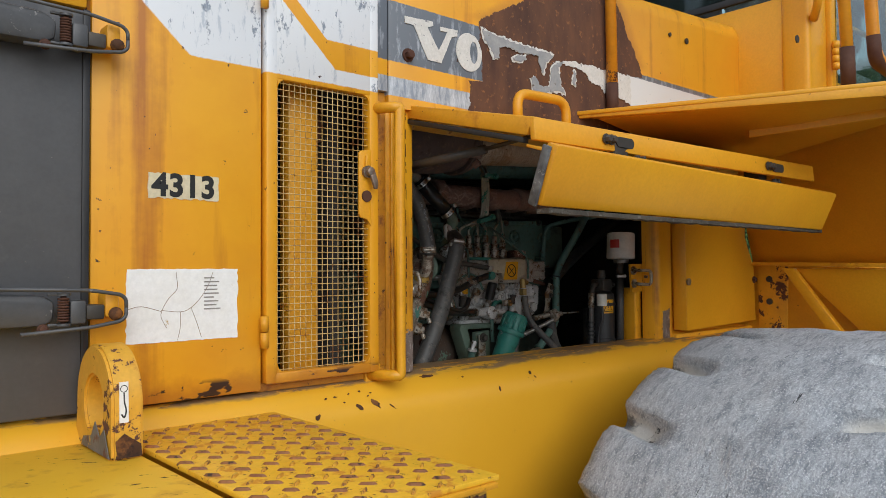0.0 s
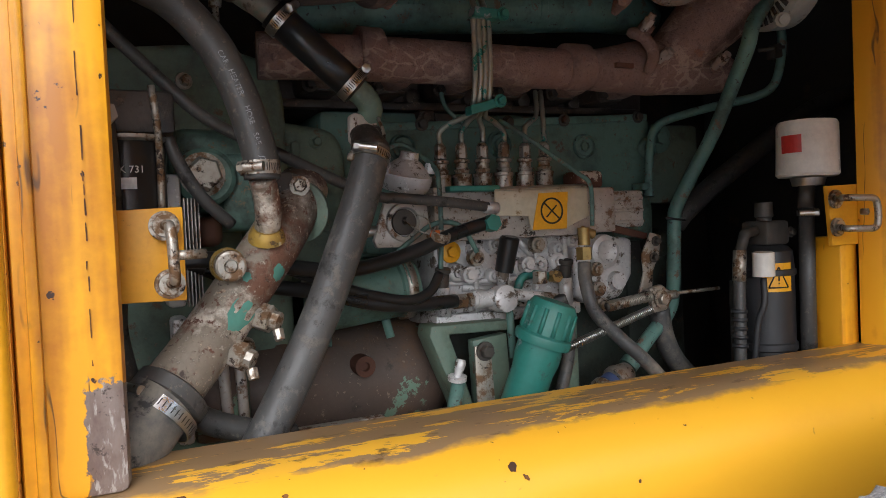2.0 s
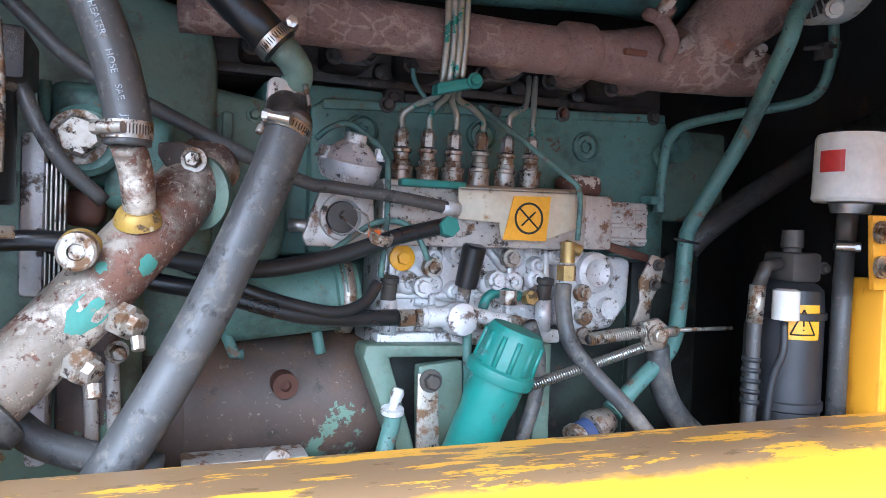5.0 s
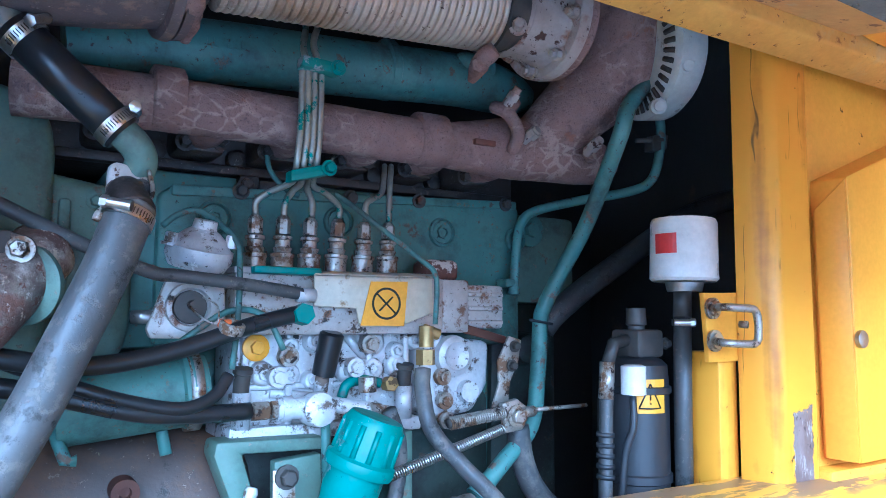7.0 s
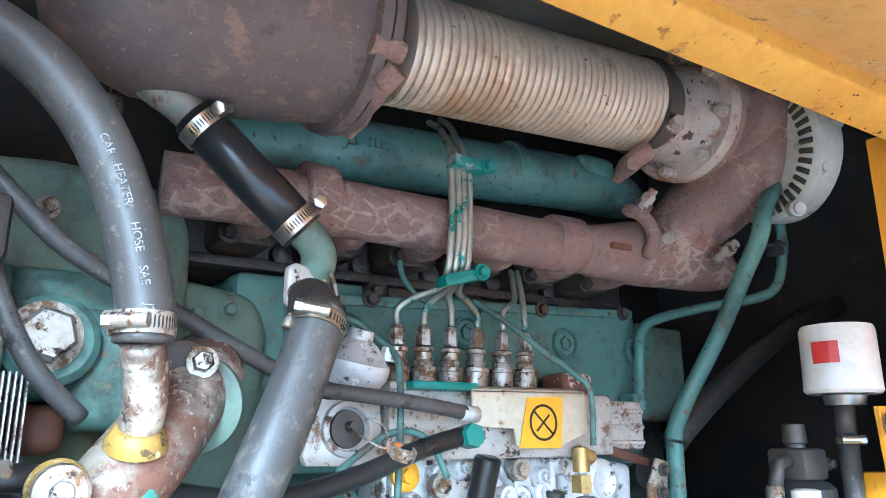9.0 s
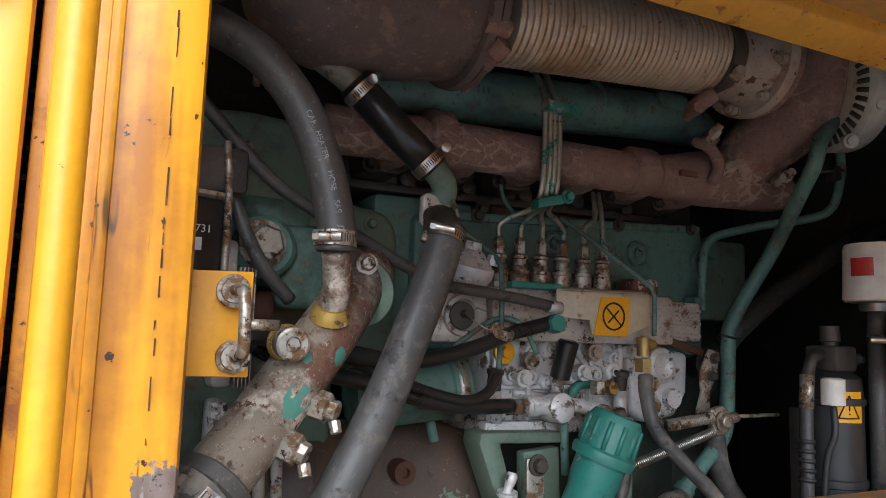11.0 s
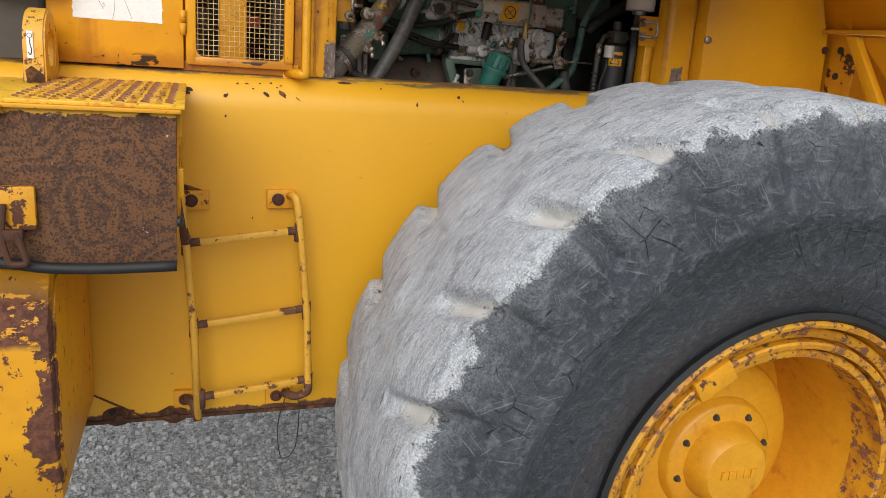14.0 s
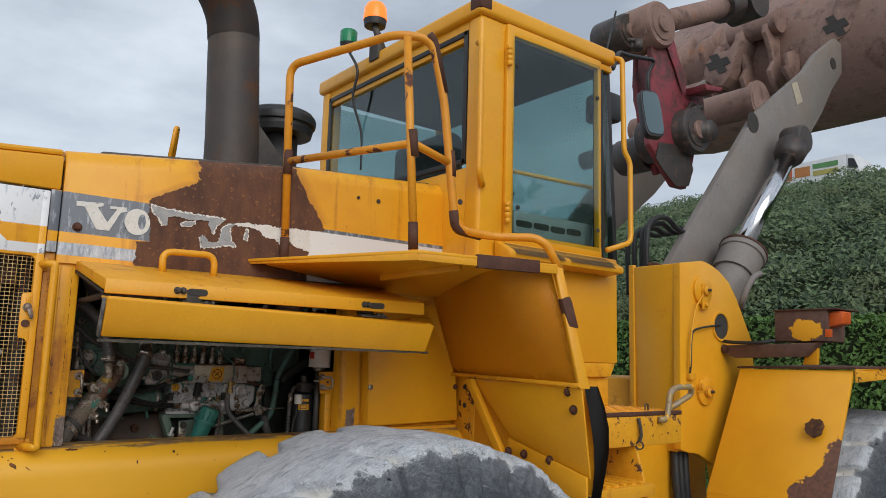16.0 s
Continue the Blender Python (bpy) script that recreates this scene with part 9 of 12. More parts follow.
# pump bracket, plates and rods below the pump
bracket = thing("pump_bracket", (0.62, 0.3, 1.7), "dirty green cast pump bracket", "bracket")
def brk(bm):
    slab(bm, [(0.5505, 0.3000, 1.8698), (0.6821, 0.3000, 1.8675), (0.6811, 0.3000, 1.8519), (0.5803, 0.3000, 1.8540), (0.6170, 0.3000, 1.7408), (0.6028, 0.3000, 1.7135), (0.5473, 0.3000, 1.8547)], (0, 0.05, 0), 0.004)


add(brk, "bracket_casting", m_green_dirty, bracket)
add(lambda bm: slab(bm, [(0.6224, 0.3100, 1.8404), (0.6817, 0.3100, 1.8462), (0.6881, 0.3100, 1.7052), (0.6261, 0.3100, 1.7087)], (0, 0.02, 0), 0.003), "bracket_web", m_green_dirty, bracket)
add(lambda bm: slab(bm, [(0.7775, 0.3000, 1.8644), (0.8061, 0.3000, 1.8668), (0.8070, 0.3000, 1.7022), (0.7824, 0.3000, 1.7036)], (0, 0.05, 0), 0.004), "bracket_leg", m_green_dirty, bracket)
add(lambda bm: slab(bm, [(0.6122, 0.2850, 1.8357), (0.6390, 0.2850, 1.8364), (0.6465, 0.2850, 1.6815), (0.6143, 0.2850, 1.6836)], (0, 0.005, 0), 0.0015), "steel_strap", m_zinc, bracket, "pale steel strap")
add(lambda bm: bolt(bm, (0.6283, 0.2840, 1.8272), (0, -1, 0), 0.010, 0.012), "strap_bolt", m_dark_metal, bracket)
add(lambda bm: tube(bm, [(0.5834, 0.2850, 1.7884), (0.5672, 0.2850, 1.7208), (0.5607, 0.2850, 1.6938)], 0.0105, 12), "rod_pipe", m_teal_pipe, bracket)
add(lambda bm: (tube(bm, smooth_path([(0.5786, 0.2820, 1.7895), (0.5831, 0.2800, 1.8069), (0.5870, 0.2800, 1.8204)], 3), [0.008, 0.007, 0.006, 0.007, 0.008, 0.008, 0.006], 10), lathe(bm, [(0, 0.014), (0.006, 0.014)], (0.5800, 0.2820, 1.7908), (0, -0.2, 1), 16)), "rod_fork", m_alu, bracket)
add(lambda bm: tube(bm, [(0.6814, 0.3000, 1.8946), (0.6854, 0.3000, 1.8089)], 0.006, 10), "drain_tube", m_teal_pipe, bracket)

# ---- starter motor ----
starter = thing("starter_motor", (0.45, 0.42, 1.7), "peeling brown and green starter motor", "starter motor")
def start_body(bm):
    a, b = V(0.22, 0.462, 1.772), V(0.632, 0.462, 1.776)
    L = (b - a).length
    lathe(bm, [(0, 0.07), (0.01, 0.095), (L * 0.30, 0.0975), (L * 0.31, 0.101), (L * 0.34, 0.101), (L * 0.36, 0.0975), (L * 0.74, 0.0975), (L * 0.80, 0.096), (L - 0.045, 0.090), (L - 0.022, 0.078), (L - 0.006, 0.055), (L, 0.02)], a, b - a, 36)


add(start_body, "starter_body", m_starter, starter)
add(lambda bm: (lathe(bm, [(0, 0.016), (0.028, 0.0155), (0.028, 0.007), (0.02, 0.006)], (0.4640, 0.3760, 1.8140), (0, -1, 0), 20)), "boss_plug", m_rust_tube, starter)
def solen(bm):
    a, b = V((0.3902, 0.3700, 1.9080)), V((0.5208, 0.3600, 1.9232))
    L = (b - a).length
    lathe(bm, [(0, 0.042), (L, 0.042), (L + 0.003, 0.046), (L + 0.014, 0.046), (L + 0.016, 0.042), (L + 0.03, 0.04), (L + 0.032, 0.03)], a, b - a, 26)


add(solen, "starter_solenoid", m_green, starter)
add(lambda bm: tube(bm, [(0.5246, 0.3600, 1.9232), (0.5399, 0.3600, 1.9239)], 0.047, 26), "solenoid_ring", m_zinc, starter)
for path in ([(0.3874, 0.3500, 1.8898), (0.4006, 0.3400, 1.8565), (0.4112, 0.3400, 1.8563)], [(0.4989, 0.3600, 1.8942), (0.5061, 0.3500, 1.8525)]):
    add(lambda bm: tube(bm, path, 0.007, 8), "terminal", m_teal_pipe, starter)
add(lambda bm: (box(bm, (0.3434, 0.3000, 1.7344), V((0.4859, 0.3000, 1.7417)) + V(0, 0.05, 0), 0.004), lathe(bm, [(0, 0.018), (0.012, 0.016)], (0.4477, 0.3000, 1.7355), (0, -1, 0.2), 20)), "lower_flange", m_alu_dirty, starter)


# ---- hoses and pipes in front of the engine ----
def hose(name, path, r, material, label, steps=7, sides=16, category="hose"):
    h = thing(name, path[-1], label, category)
    add(lambda bm: tube(bm, smooth_path(path, steps), r, sides), "hose_body", material, h)
    return h


def band_clamp(parent, at, axis, r, width=0.012, screw=None, material=None):
    """A worm-drive clamp with slots and a screw housing."""
    at, axis = V(at), V(axis).normalized()
    c = add(lambda bm: lathe(bm, [(-width / 2, r + 0.0002), (-width / 2, r + 0.0018), (width / 2, r + 0.0018), (width / 2, r + 0.0002)], at, axis, 30, True), "hose_clamp", material or m_clamp, parent, "steel worm-drive clamp")
    side = V(screw or (0.3, -1, 0.3))
    side = (side - axis * side.dot(axis)).normalized()
    t = axis.cross(side)

    def housing_(bm):
        p = at + side * (r + 0.004)
        tube(bm, [p - t * 0.012, p + t * 0.010], 0.0052, 10)
        lathe(bm, [(0, 0.0062), (0.006, 0.0062), (0.007, 0.004)], p + t * 0.010, t, 6)
    add(housing_, "clamp_screw", material or m_clamp, c)
    front = V(0, -1, 0)
    front = (front - axis * front.dot(axis)).normalized()
    q = axis.cross(front)

    def slots(bm):
        for k in range(-7, 8):
            a = k * 0.13
            d = front * math.cos(a) + q * math.sin(a)
            tq = axis.cross(d)
            p = at + d * (r + 0.0019)
            w = axis * width * 0.27
            e = tq * 0.0006 + axis * 0.0008
            slab(bm, [p - w - e, p + w - e, p + w + e, p - w + e], d * 0.0002)
    add(slots, "clamp_slots", m_inside, c)
    return c


# heater hose with white print
h1 = [(0.1348, 0.1500, 2.2935), (0.1664, 0.1460, 2.2816), (0.2019, 0.1420, 2.2619), (0.2326, 0.1400, 2.2308), (0.2525, 0.1390, 2.1989), (0.2672, 0.1380, 2.1638), (0.2772, 0.1380, 2.1306), (0.2847, 0.1380, 2.0975), (0.2850, 0.138, 2.0750)]
heater = hose("heater_hose", h1, 0.0195, m_hose, "black heater hose with white lettering", 8, 24)
band_clamp(heater, (0.2838, 0.138, 2.0875), V(h1[-1]) - V(h1[-2]), 0.0198, 0.015, (-0.6, -1, 0), m_zinc)


def hose_word(word, along, size):
    """A word printed along the visible side of the heater hose; along: how far down its path, 0 to 1."""
    pts = smooth_path(h1, 8)
    k = int(along * (len(pts) - 2))
    d = (pts[k + 1] - pts[k]).normalized()
    side = V(-0.1, -1, -0.15)
    side = (side - d * side.dot(d)).normalized()
    lettering("hose_print", word, size, pts[k] + side * 0.0200, d, side.cross(d), m_faded_print, heater)


hose_word("CAR", 0.505, 0.0080)
hose_word("HEATER", 0.60, 0.0080)
hose_word("HOSE", 0.72, 0.0080)
hose_word("SAE", 0.82, 0.0080)
hose_word("J20", 0.915, 0.0080)

# coolant pipe from the flange down to the lower hose
cool = thing("coolant_pipe", (0.2, 0.17, 1.85), "flaking steel coolant pipe with brass-coloured fittings", "pipe")
cp = [(0.3622, 0.2620, 2.0729), (0.3421, 0.2320, 2.0480), (0.3137, 0.2060, 2.0112), (0.2850, 0.1900, 1.9767), (0.2455, 0.1740, 1.9287), (0.2064, 0.1520, 1.8851), (0.1748, 0.1340, 1.8535), (0.1610, 0.1260, 1.8398)]
add(lambda bm: tube(bm, smooth_path(cp, 7), 0.0325, 32), "pipe_body", m_pipe, cool)
def paint_flake(centre, half_long, half_wide, seed):
    """A ragged patch of old paint lying on the round of the coolant pipe; centre: how far along the path, and the turn round it."""
    pts = smooth_path(cp, 7)
    k = int(centre[0] * (len(pts) - 2))
    d = (pts[k] - pts[k + 1]).normalized()
    front = V(0, -1, 0)
    front = (front - d * front.dot(d)).normalized()
    q = d.cross(front)
    bm = B()
    rim = []
    for j in range(28):
        a = 2 * math.pi * j / 28
        w = 1 + 0.38 * noise.noise(V(math.cos(a) * 1.6 + seed, math.sin(a) * 1.6, seed)) + 0.22 * noise.noise(V(math.cos(a) * 5 + seed, math.sin(a) * 5, 3.0))
        turn, run = centre[1] + half_wide * w * math.sin(a), half_long * w * math.cos(a)
        rim.append(bm.verts.new(pts[k] + d * run + (front * math.cos(turn) + q * math.sin(turn)) * 0.0329))
    mid_ = bm.verts.new(pts[k] + (front * math.cos(centre[1]) + q * math.sin(centre[1])) * 0.0333)
    for j in range(28):
        bm.faces.new((rim[j], rim[(j + 1) % 28], mid_))
    bmesh.ops.recalc_face_normals(bm, faces=bm.faces[:])
    part("paint_flake", bm, m_teal_flake, cool, "flake of old teal paint")


m_teal_flake = surface("old_teal_flake", (0.10, 0.30, 0.245), (0.085, 0.25, 0.20), 30, 0.5, spots=[((0.25, 0.22, 0.17), 60, 0.62, 0.04, 0.6)], bump=0.2)
paint_flake((0.60, 0.25), 0.024, 0.42, 1.0)
paint_flake((0.44, 0.62), 0.011, 0.26, 4.0)
paint_flake((0.52, -0.30), 0.006, 0.15, 7.0)
add(lambda bm: tube(bm, smooth_path([(0.2850, 0.138, 2.0760), (0.2912, 0.1500, 2.0556), (0.2938, 0.1580, 2.0371), (0.2961, 0.1800, 2.0151)], 5), 0.0148, 20), "pipe_stub", m_pipe, cool)
add(lambda bm: lathe(bm, [(-0.010, 0.0215), (-0.004, 0.0205), (0.0, 0.0185), (0.004, 0.0155)], (0.2940, 0.1720, 2.0179), V((0.2912, 0.1500, 2.0556)) - V((0.2940, 0.1720, 2.0179)), 22), "weld_bead", m_weld, cool, "yellowish weld bead")


def cflange(bm):
    c = V((0.3424, 0.2220, 2.0400))
    d = V(-0.62, -0.78, -0.12).normalized()
    lathe(bm, [(-0.004, 0.034), (0.0, 0.0385), (0.006, 0.0385), (0.008, 0.034)], c - d * 0.012, d, 32)


add(cflange, "pipe_flange", m_green_dirty, cool)


def flange_ear(bm):
    slab(bm, [(0.3091, 0.2050, 2.0865), (0.3307, 0.2030, 2.0887), (0.3496, 0.2030, 2.0827), (0.3548, 0.2050, 2.0725), (0.3539, 0.2120, 2.0563), (0.3404, 0.2150, 2.0427), (0.3178, 0.2120, 2.0623), (0.3085, 0.2080, 2.0751)], (0.004, 0.014, 0), 0.003)


add(flange_ear, "flange_ear", m_greasy_iron, cool, "oily flange plate")
add(lambda bm: bolt(bm, (0.3429, 0.2030, 2.0712), (-0.2, -1, 0), 0.0085, 0.012), "flange_bolt", m_zinc, cool)
add(lambda bm: (lathe(bm, [(-0.016, 0.017), (0.004, 0.0165), (0.0055, 0.014), (0.0055, 0.0075), (0.0, 0.007)], (0.247, 0.141, 1.982), (-0.05, -1, -0.05), 24), lathe(bm, [(0.0, 0.0072), (0.0025, 0.0072)], (0.247, 0.141, 1.982), (-0.05, -1, -0.05), 6)), "socket_plug", m_zinc, cool, "", 30)
add(lambda bm: lathe(bm, [(-0.012, 0.0195), (-0.007, 0.0185), (-0.003, 0.0165)], (0.247, 0.156, 1.982), (-0.05, -1, -0.05), 24), "plug_weld", m_weld, cool)
for a, b in (((0.2658, 0.1760, 1.9274), (0.3012, 0.1500, 1.9147)), ((0.2323, 0.1580, 1.8933), (0.2689, 0.1320, 1.8757))):
    a, b = V(a), V(b)
    fit = add(lambda bm: lathe(bm, [(-0.004, 0.0155), (0.009, 0.0145), (0.010, 0.0155), (0.013, 0.0155), (0.014, 0.012), (0.02, 0.012)], a, b - a, 20), "threaded_boss", m_weld, cool)
    add(lambda bm: (lathe(bm, [(0.017, 0.0165), (0.033, 0.0165), (0.035, 0.0125)], a, b - a, 6), lathe(bm, [(0.034, 0.0115), (0.043, 0.011), (0.044, 0.008)], a, b - a, 8)), "hex_fitting", m_zinc, fit, "", 20)
    q = (b - a).cross(V(0, 0, 1)).normalized()
    add(lambda bm: lathe(bm, [(0, 0.0065), (0.012, 0.006)], a + (b - a).normalized() * 0.040 - V(0, 0, 0.010), q * 0.3 + V(0.3, -0.2, -1), 8), "bleed_nipple", m_zinc, fit)
lower = hose("lower_coolant_hose", [(0.1748, 0.1340, 1.8535), (0.1610, 0.1260, 1.8398), (0.1460, 0.1180, 1.8237), (0.1312, 0.1100, 1.8063), (0.1098, 0.1000, 1.7774)], 0.0375, m_hose_grey, "thick grey rubber coolant hose", 5, 28)
band_clamp(lower, (0.1658, 0.1260, 1.8356), V((0.1610, 0.1260, 1.8398)) - V((0.2064, 0.1520, 1.8851)), 0.0378, 0.015, (-1, -0.6, 0.5))
add(lambda bm: lathe(bm, [(-0.010, 0.036), (-0.007, 0.041), (0.007, 0.041), (0.010, 0.036)], (0.1777, 0.1340, 1.8514), V((0.1610, 0.1260, 1.8398)) - V((0.2064, 0.1520, 1.8851)), 30), "hose_lip", m_hose, lower)

# upper tube, short black hose and elbow
mid = thing("bypass_tube", (0.38, 0.2, 2.2), "dull metal coolant tube with short black hose", "pipe")
add(lambda bm: tube(bm, smooth_path([(0.2619, 0.2500, 2.4077), (0.2685, 0.2460, 2.3628), (0.2759, 0.2420, 2.3302), (0.2916, 0.2380, 2.3101), (0.3138, 0.2320, 2.2940), (0.3322, 0.2280, 2.2787)], 6), 0.0165, 20), "metal_tube", m_tan_pipe, mid)
add(lambda bm: tube(bm, [(0.3266, 0.2260, 2.2830), (0.3716, 0.2180, 2.2394), (0.4242, 0.2100, 2.1904)], 0.0205, 24), "short_hose", m_shiny_hose, mid, "shiny black rubber sleeve")
dm = V((0.4242, 0.2100, 2.1904)) - V((0.3266, 0.2260, 2.2830))
band_clamp(mid, (0.3359, 0.2260, 2.2745), dm, 0.0208, 0.013, (0.7, -1, 0.8))
band_clamp(mid, (0.4179, 0.2110, 2.1972), dm, 0.0208, 0.013, (0.9, -0.2, 0.4))
add(lambda bm: tube(bm, smooth_path([(0.4183, 0.2120, 2.1964), (0.4350, 0.2120, 2.1818), (0.4434, 0.2180, 2.1682), (0.4407, 0.2260, 2.1524), (0.4367, 0.2280, 2.1364)], 6), 0.0158, 20), "elbow", m_green_dirty, mid, "mossy brass elbow")
add(lambda bm: slab(bm, [(0.4129, 0.2120, 2.1580), (0.4199, 0.2120, 2.1630), (0.4491, 0.2120, 2.1560), (0.4505, 0.2080, 2.1355), (0.4454, 0.2050, 2.1232), (0.4195, 0.2050, 2.1169), (0.4110, 0.2080, 2.1266)], (0, 0.012, 0), 0.003), "elbow_flange", m_alu_dirty, mid, "oily cast flange")
for at in ((0.4212, 0.2060, 2.1333), (0.4421, 0.2060, 2.1359)):
    add(lambda bm, at=at: bolt(bm, at, (0, -1, 0), 0.0075, 0.009), "flange_bolt", m_greasy_iron, mid)
add(lambda bm: tube(bm, smooth_path([(0.4278, 0.2050, 2.1389), (0.4281, 0.1960, 2.1263), (0.4285, 0.1880, 2.1151), (0.4306, 0.1820, 2.1071)], 4), [0.013, 0.016, 0.018, 0.019, 0.02, 0.021, 0.022, 0.0225, 0.023, 0.0235, 0.0235, 0.0235, 0.0235], 20), "outlet_neck", m_greasy_iron, mid, "black oily neck")
add(lambda bm: tube(bm, smooth_path([(0.4142, 0.1900, 2.1142), (0.4043, 0.1820, 2.1064), (0.4015, 0.1800, 2.0998)], 3), 0.005, 8), "drain_stub", m_zinc, mid)
add(lambda bm: tube(bm, smooth_path([(0.4485, 0.2050, 2.1556), (0.4516, 0.1950, 2.1334), (0.4438, 0.1850, 2.1160)], 3), 0.0022, 6), "wire_tail", m_zinc, mid)

# long dusty hose that crosses the view
h2 = [(0.4323, 0.1860, 2.1150), (0.4258, 0.1810, 2.0967), (0.4111, 0.1780, 2.0534), (0.3849, 0.1740, 1.9911), (0.3566, 0.1700, 1.9268), (0.3265, 0.1660, 1.8686), (0.2926, 0.1630, 1.8091), (0.2584, 0.1620, 1.7533)]
dusty = hose("dusty_coolant_hose", h2, 0.0222, m_hose_grey, "long dusty grey rubber hose", 6, 26)
band_clamp(dusty, (0.4276, 0.1820, 2.1038), V(h2[1]) - V(h2[0]), 0.0226, 0.012, (-0.5, -1, 0.4))

# thinner hoses and cables
for path, r, mat, lab in (
    ([(0.0944, 0.2200, 2.2990), (0.1264, 0.2200, 2.2637), (0.1868, 0.2150, 2.2006), (0.2430, 0.2200, 2.1514), (0.3264, 0.2350, 2.1135), (0.4042, 0.2500, 2.0798), (0.4662, 0.2600, 2.0581), (0.4938, 0.2620, 2.0557), (0.5704, 0.2620, 2.0480), (0.6332, 0.2650, 2.0396)], 0.0075, m_hose, "thin black hose across the block"),
    ([(0.1857, 0.2000, 2.1725), (0.1889, 0.2000, 2.1479), (0.2032, 0.2000, 2.1044), (0.2285, 0.2050, 2.0611), (0.2629, 0.2200, 2.0280)], 0.0075, m_hose, "thin black sensor hose"),
    ([(0.1403, 0.2000, 1.9845), (0.2139, 0.2000, 1.9892), (0.2807, 0.2100, 1.9824), (0.3650, 0.2250, 1.9672), (0.4242, 0.2400, 1.9643), (0.4988, 0.2500, 1.9785), (0.5688, 0.2550, 2.0019), (0.6304, 0.2580, 2.0174)], 0.0098, m_shiny_hose, "black fuel hose with banjo end"),
    ([(0.2013, 0.2400, 1.9912), (0.2830, 0.2400, 1.9564), (0.3690, 0.2450, 1.9376), (0.4540, 0.2500, 1.9146), (0.5184, 0.2620, 1.9077), (0.5776, 0.2700, 1.9072)], 0.0098, m_shiny_hose, "black fuel hose with union nut"),
    ([(0.3062, 0.2400, 1.9806), (0.3930, 0.2400, 1.9444), (0.4524, 0.2450, 1.9248), (0.5005, 0.2500, 1.9161), (0.5337, 0.2580, 1.9258), (0.5518, 0.2650, 1.9480)], 0.0072, m_shiny_hose, "thin black return hose"),
    ([(0.8007, 0.2680, 1.9480), (0.7974, 0.2620, 1.9205), (0.8040, 0.2500, 1.8734), (0.8378, 0.2350, 1.8307), (0.8748, 0.2200, 1.7920), (0.9242, 0.2100, 1.7344)], 0.0105, m_hose_grey, "dusty grey drain hose"),
    ([(0.7537, 0.2700, 1.8986), (0.7716, 0.2750, 1.8551), (0.7710, 0.2800, 1.7970), (0.7529, 0.2800, 1.7407), (0.7426, 0.2800, 1.6916)], 0.0098, m_hose_grey, "dusty vertical rubber hose"),
    ([(0.9990, 0.3300, 1.8548), (1.0100, 0.3300, 1.7992), (1.0395, 0.3300, 1.7505), (1.1080, 0.3300, 1.6912)], 0.0175, m_hose_grey, "thick dark hose low in the bay"),
    ([(0.1915, 0.1900, 1.8299), (0.2184, 0.1900, 1.8068), (0.2623, 0.1950, 1.7875), (0.3193, 0.2000, 1.7703)], 0.015, m_hose, "black hose low in the bay"),
    ([(0.1290, 0.2500, 1.9549), (0.1273, 0.2500, 1.9085), (0.1368, 0.2500, 1.8502)], 0.018, m_hose, "dark vertical rubber hose"),
    ([(1.7290, 0.4000, 2.2892), (1.4945, 0.4000, 2.2260), (1.2517, 0.4000, 2.0978), (1.1415, 0.4000, 2.0285), (1.1144, 0.4100, 1.9967)], 0.02, m_hose, "dark hose behind the teal pipes"),
):
    hose("rubber_hose", path, r, mat, lab, 6, 14)
# hose ends
ends = thing("hose_fitting", (0.66, 0.26, 2.0), "teal banjo head on the black fuel hose", "fitting")
add(lambda bm: (lathe(bm, [(0, 0.0125), (0.02, 0.0125)], (0.6303, 0.2620, 2.0146), (0, -1, 0.1), 6)), "banjo_head", m_teal, ends)
add(lambda bm: tube(bm, [(0.6281, 0.2650, 2.0388), (0.6502, 0.2680, 2.0379)], 0.0085, 12), "grey_ferrule", m_alu, ends)
add(lambda bm: (lathe(bm, [(0, 0.013), (0.004, 0.014), (0.010, 0.014), (0.012, 0.012), (0.012, 0.010), (0.004, 0.010)], (0.5475, 0.2500, 1.9953), (0.15, -0.4, 1), 22)), "loose_cap", m_zinc, ends)
add(lambda bm: box(bm, (0.5336, 0.2500, 2.0003), V((0.5492, 0.2500, 2.0096)) + V(0, 0.004, 0), 0.002), "orange_tie", surface("orange_plastic", (0.6, 0.14, 0.02), (0.55, 0.12, 0.02), 20, 0.4), ends)
add(lambda bm: tube(bm, smooth_path([(0.5105, 0.2900, 2.0263), (0.5155, 0.2620, 2.0138), (0.5321, 0.2500, 2.0048), (0.5345, 0.2580, 2.0241), (0.5212, 0.2700, 2.0335)], 4), 0.0011, 6), "wire_loop", m_zinc, ends)

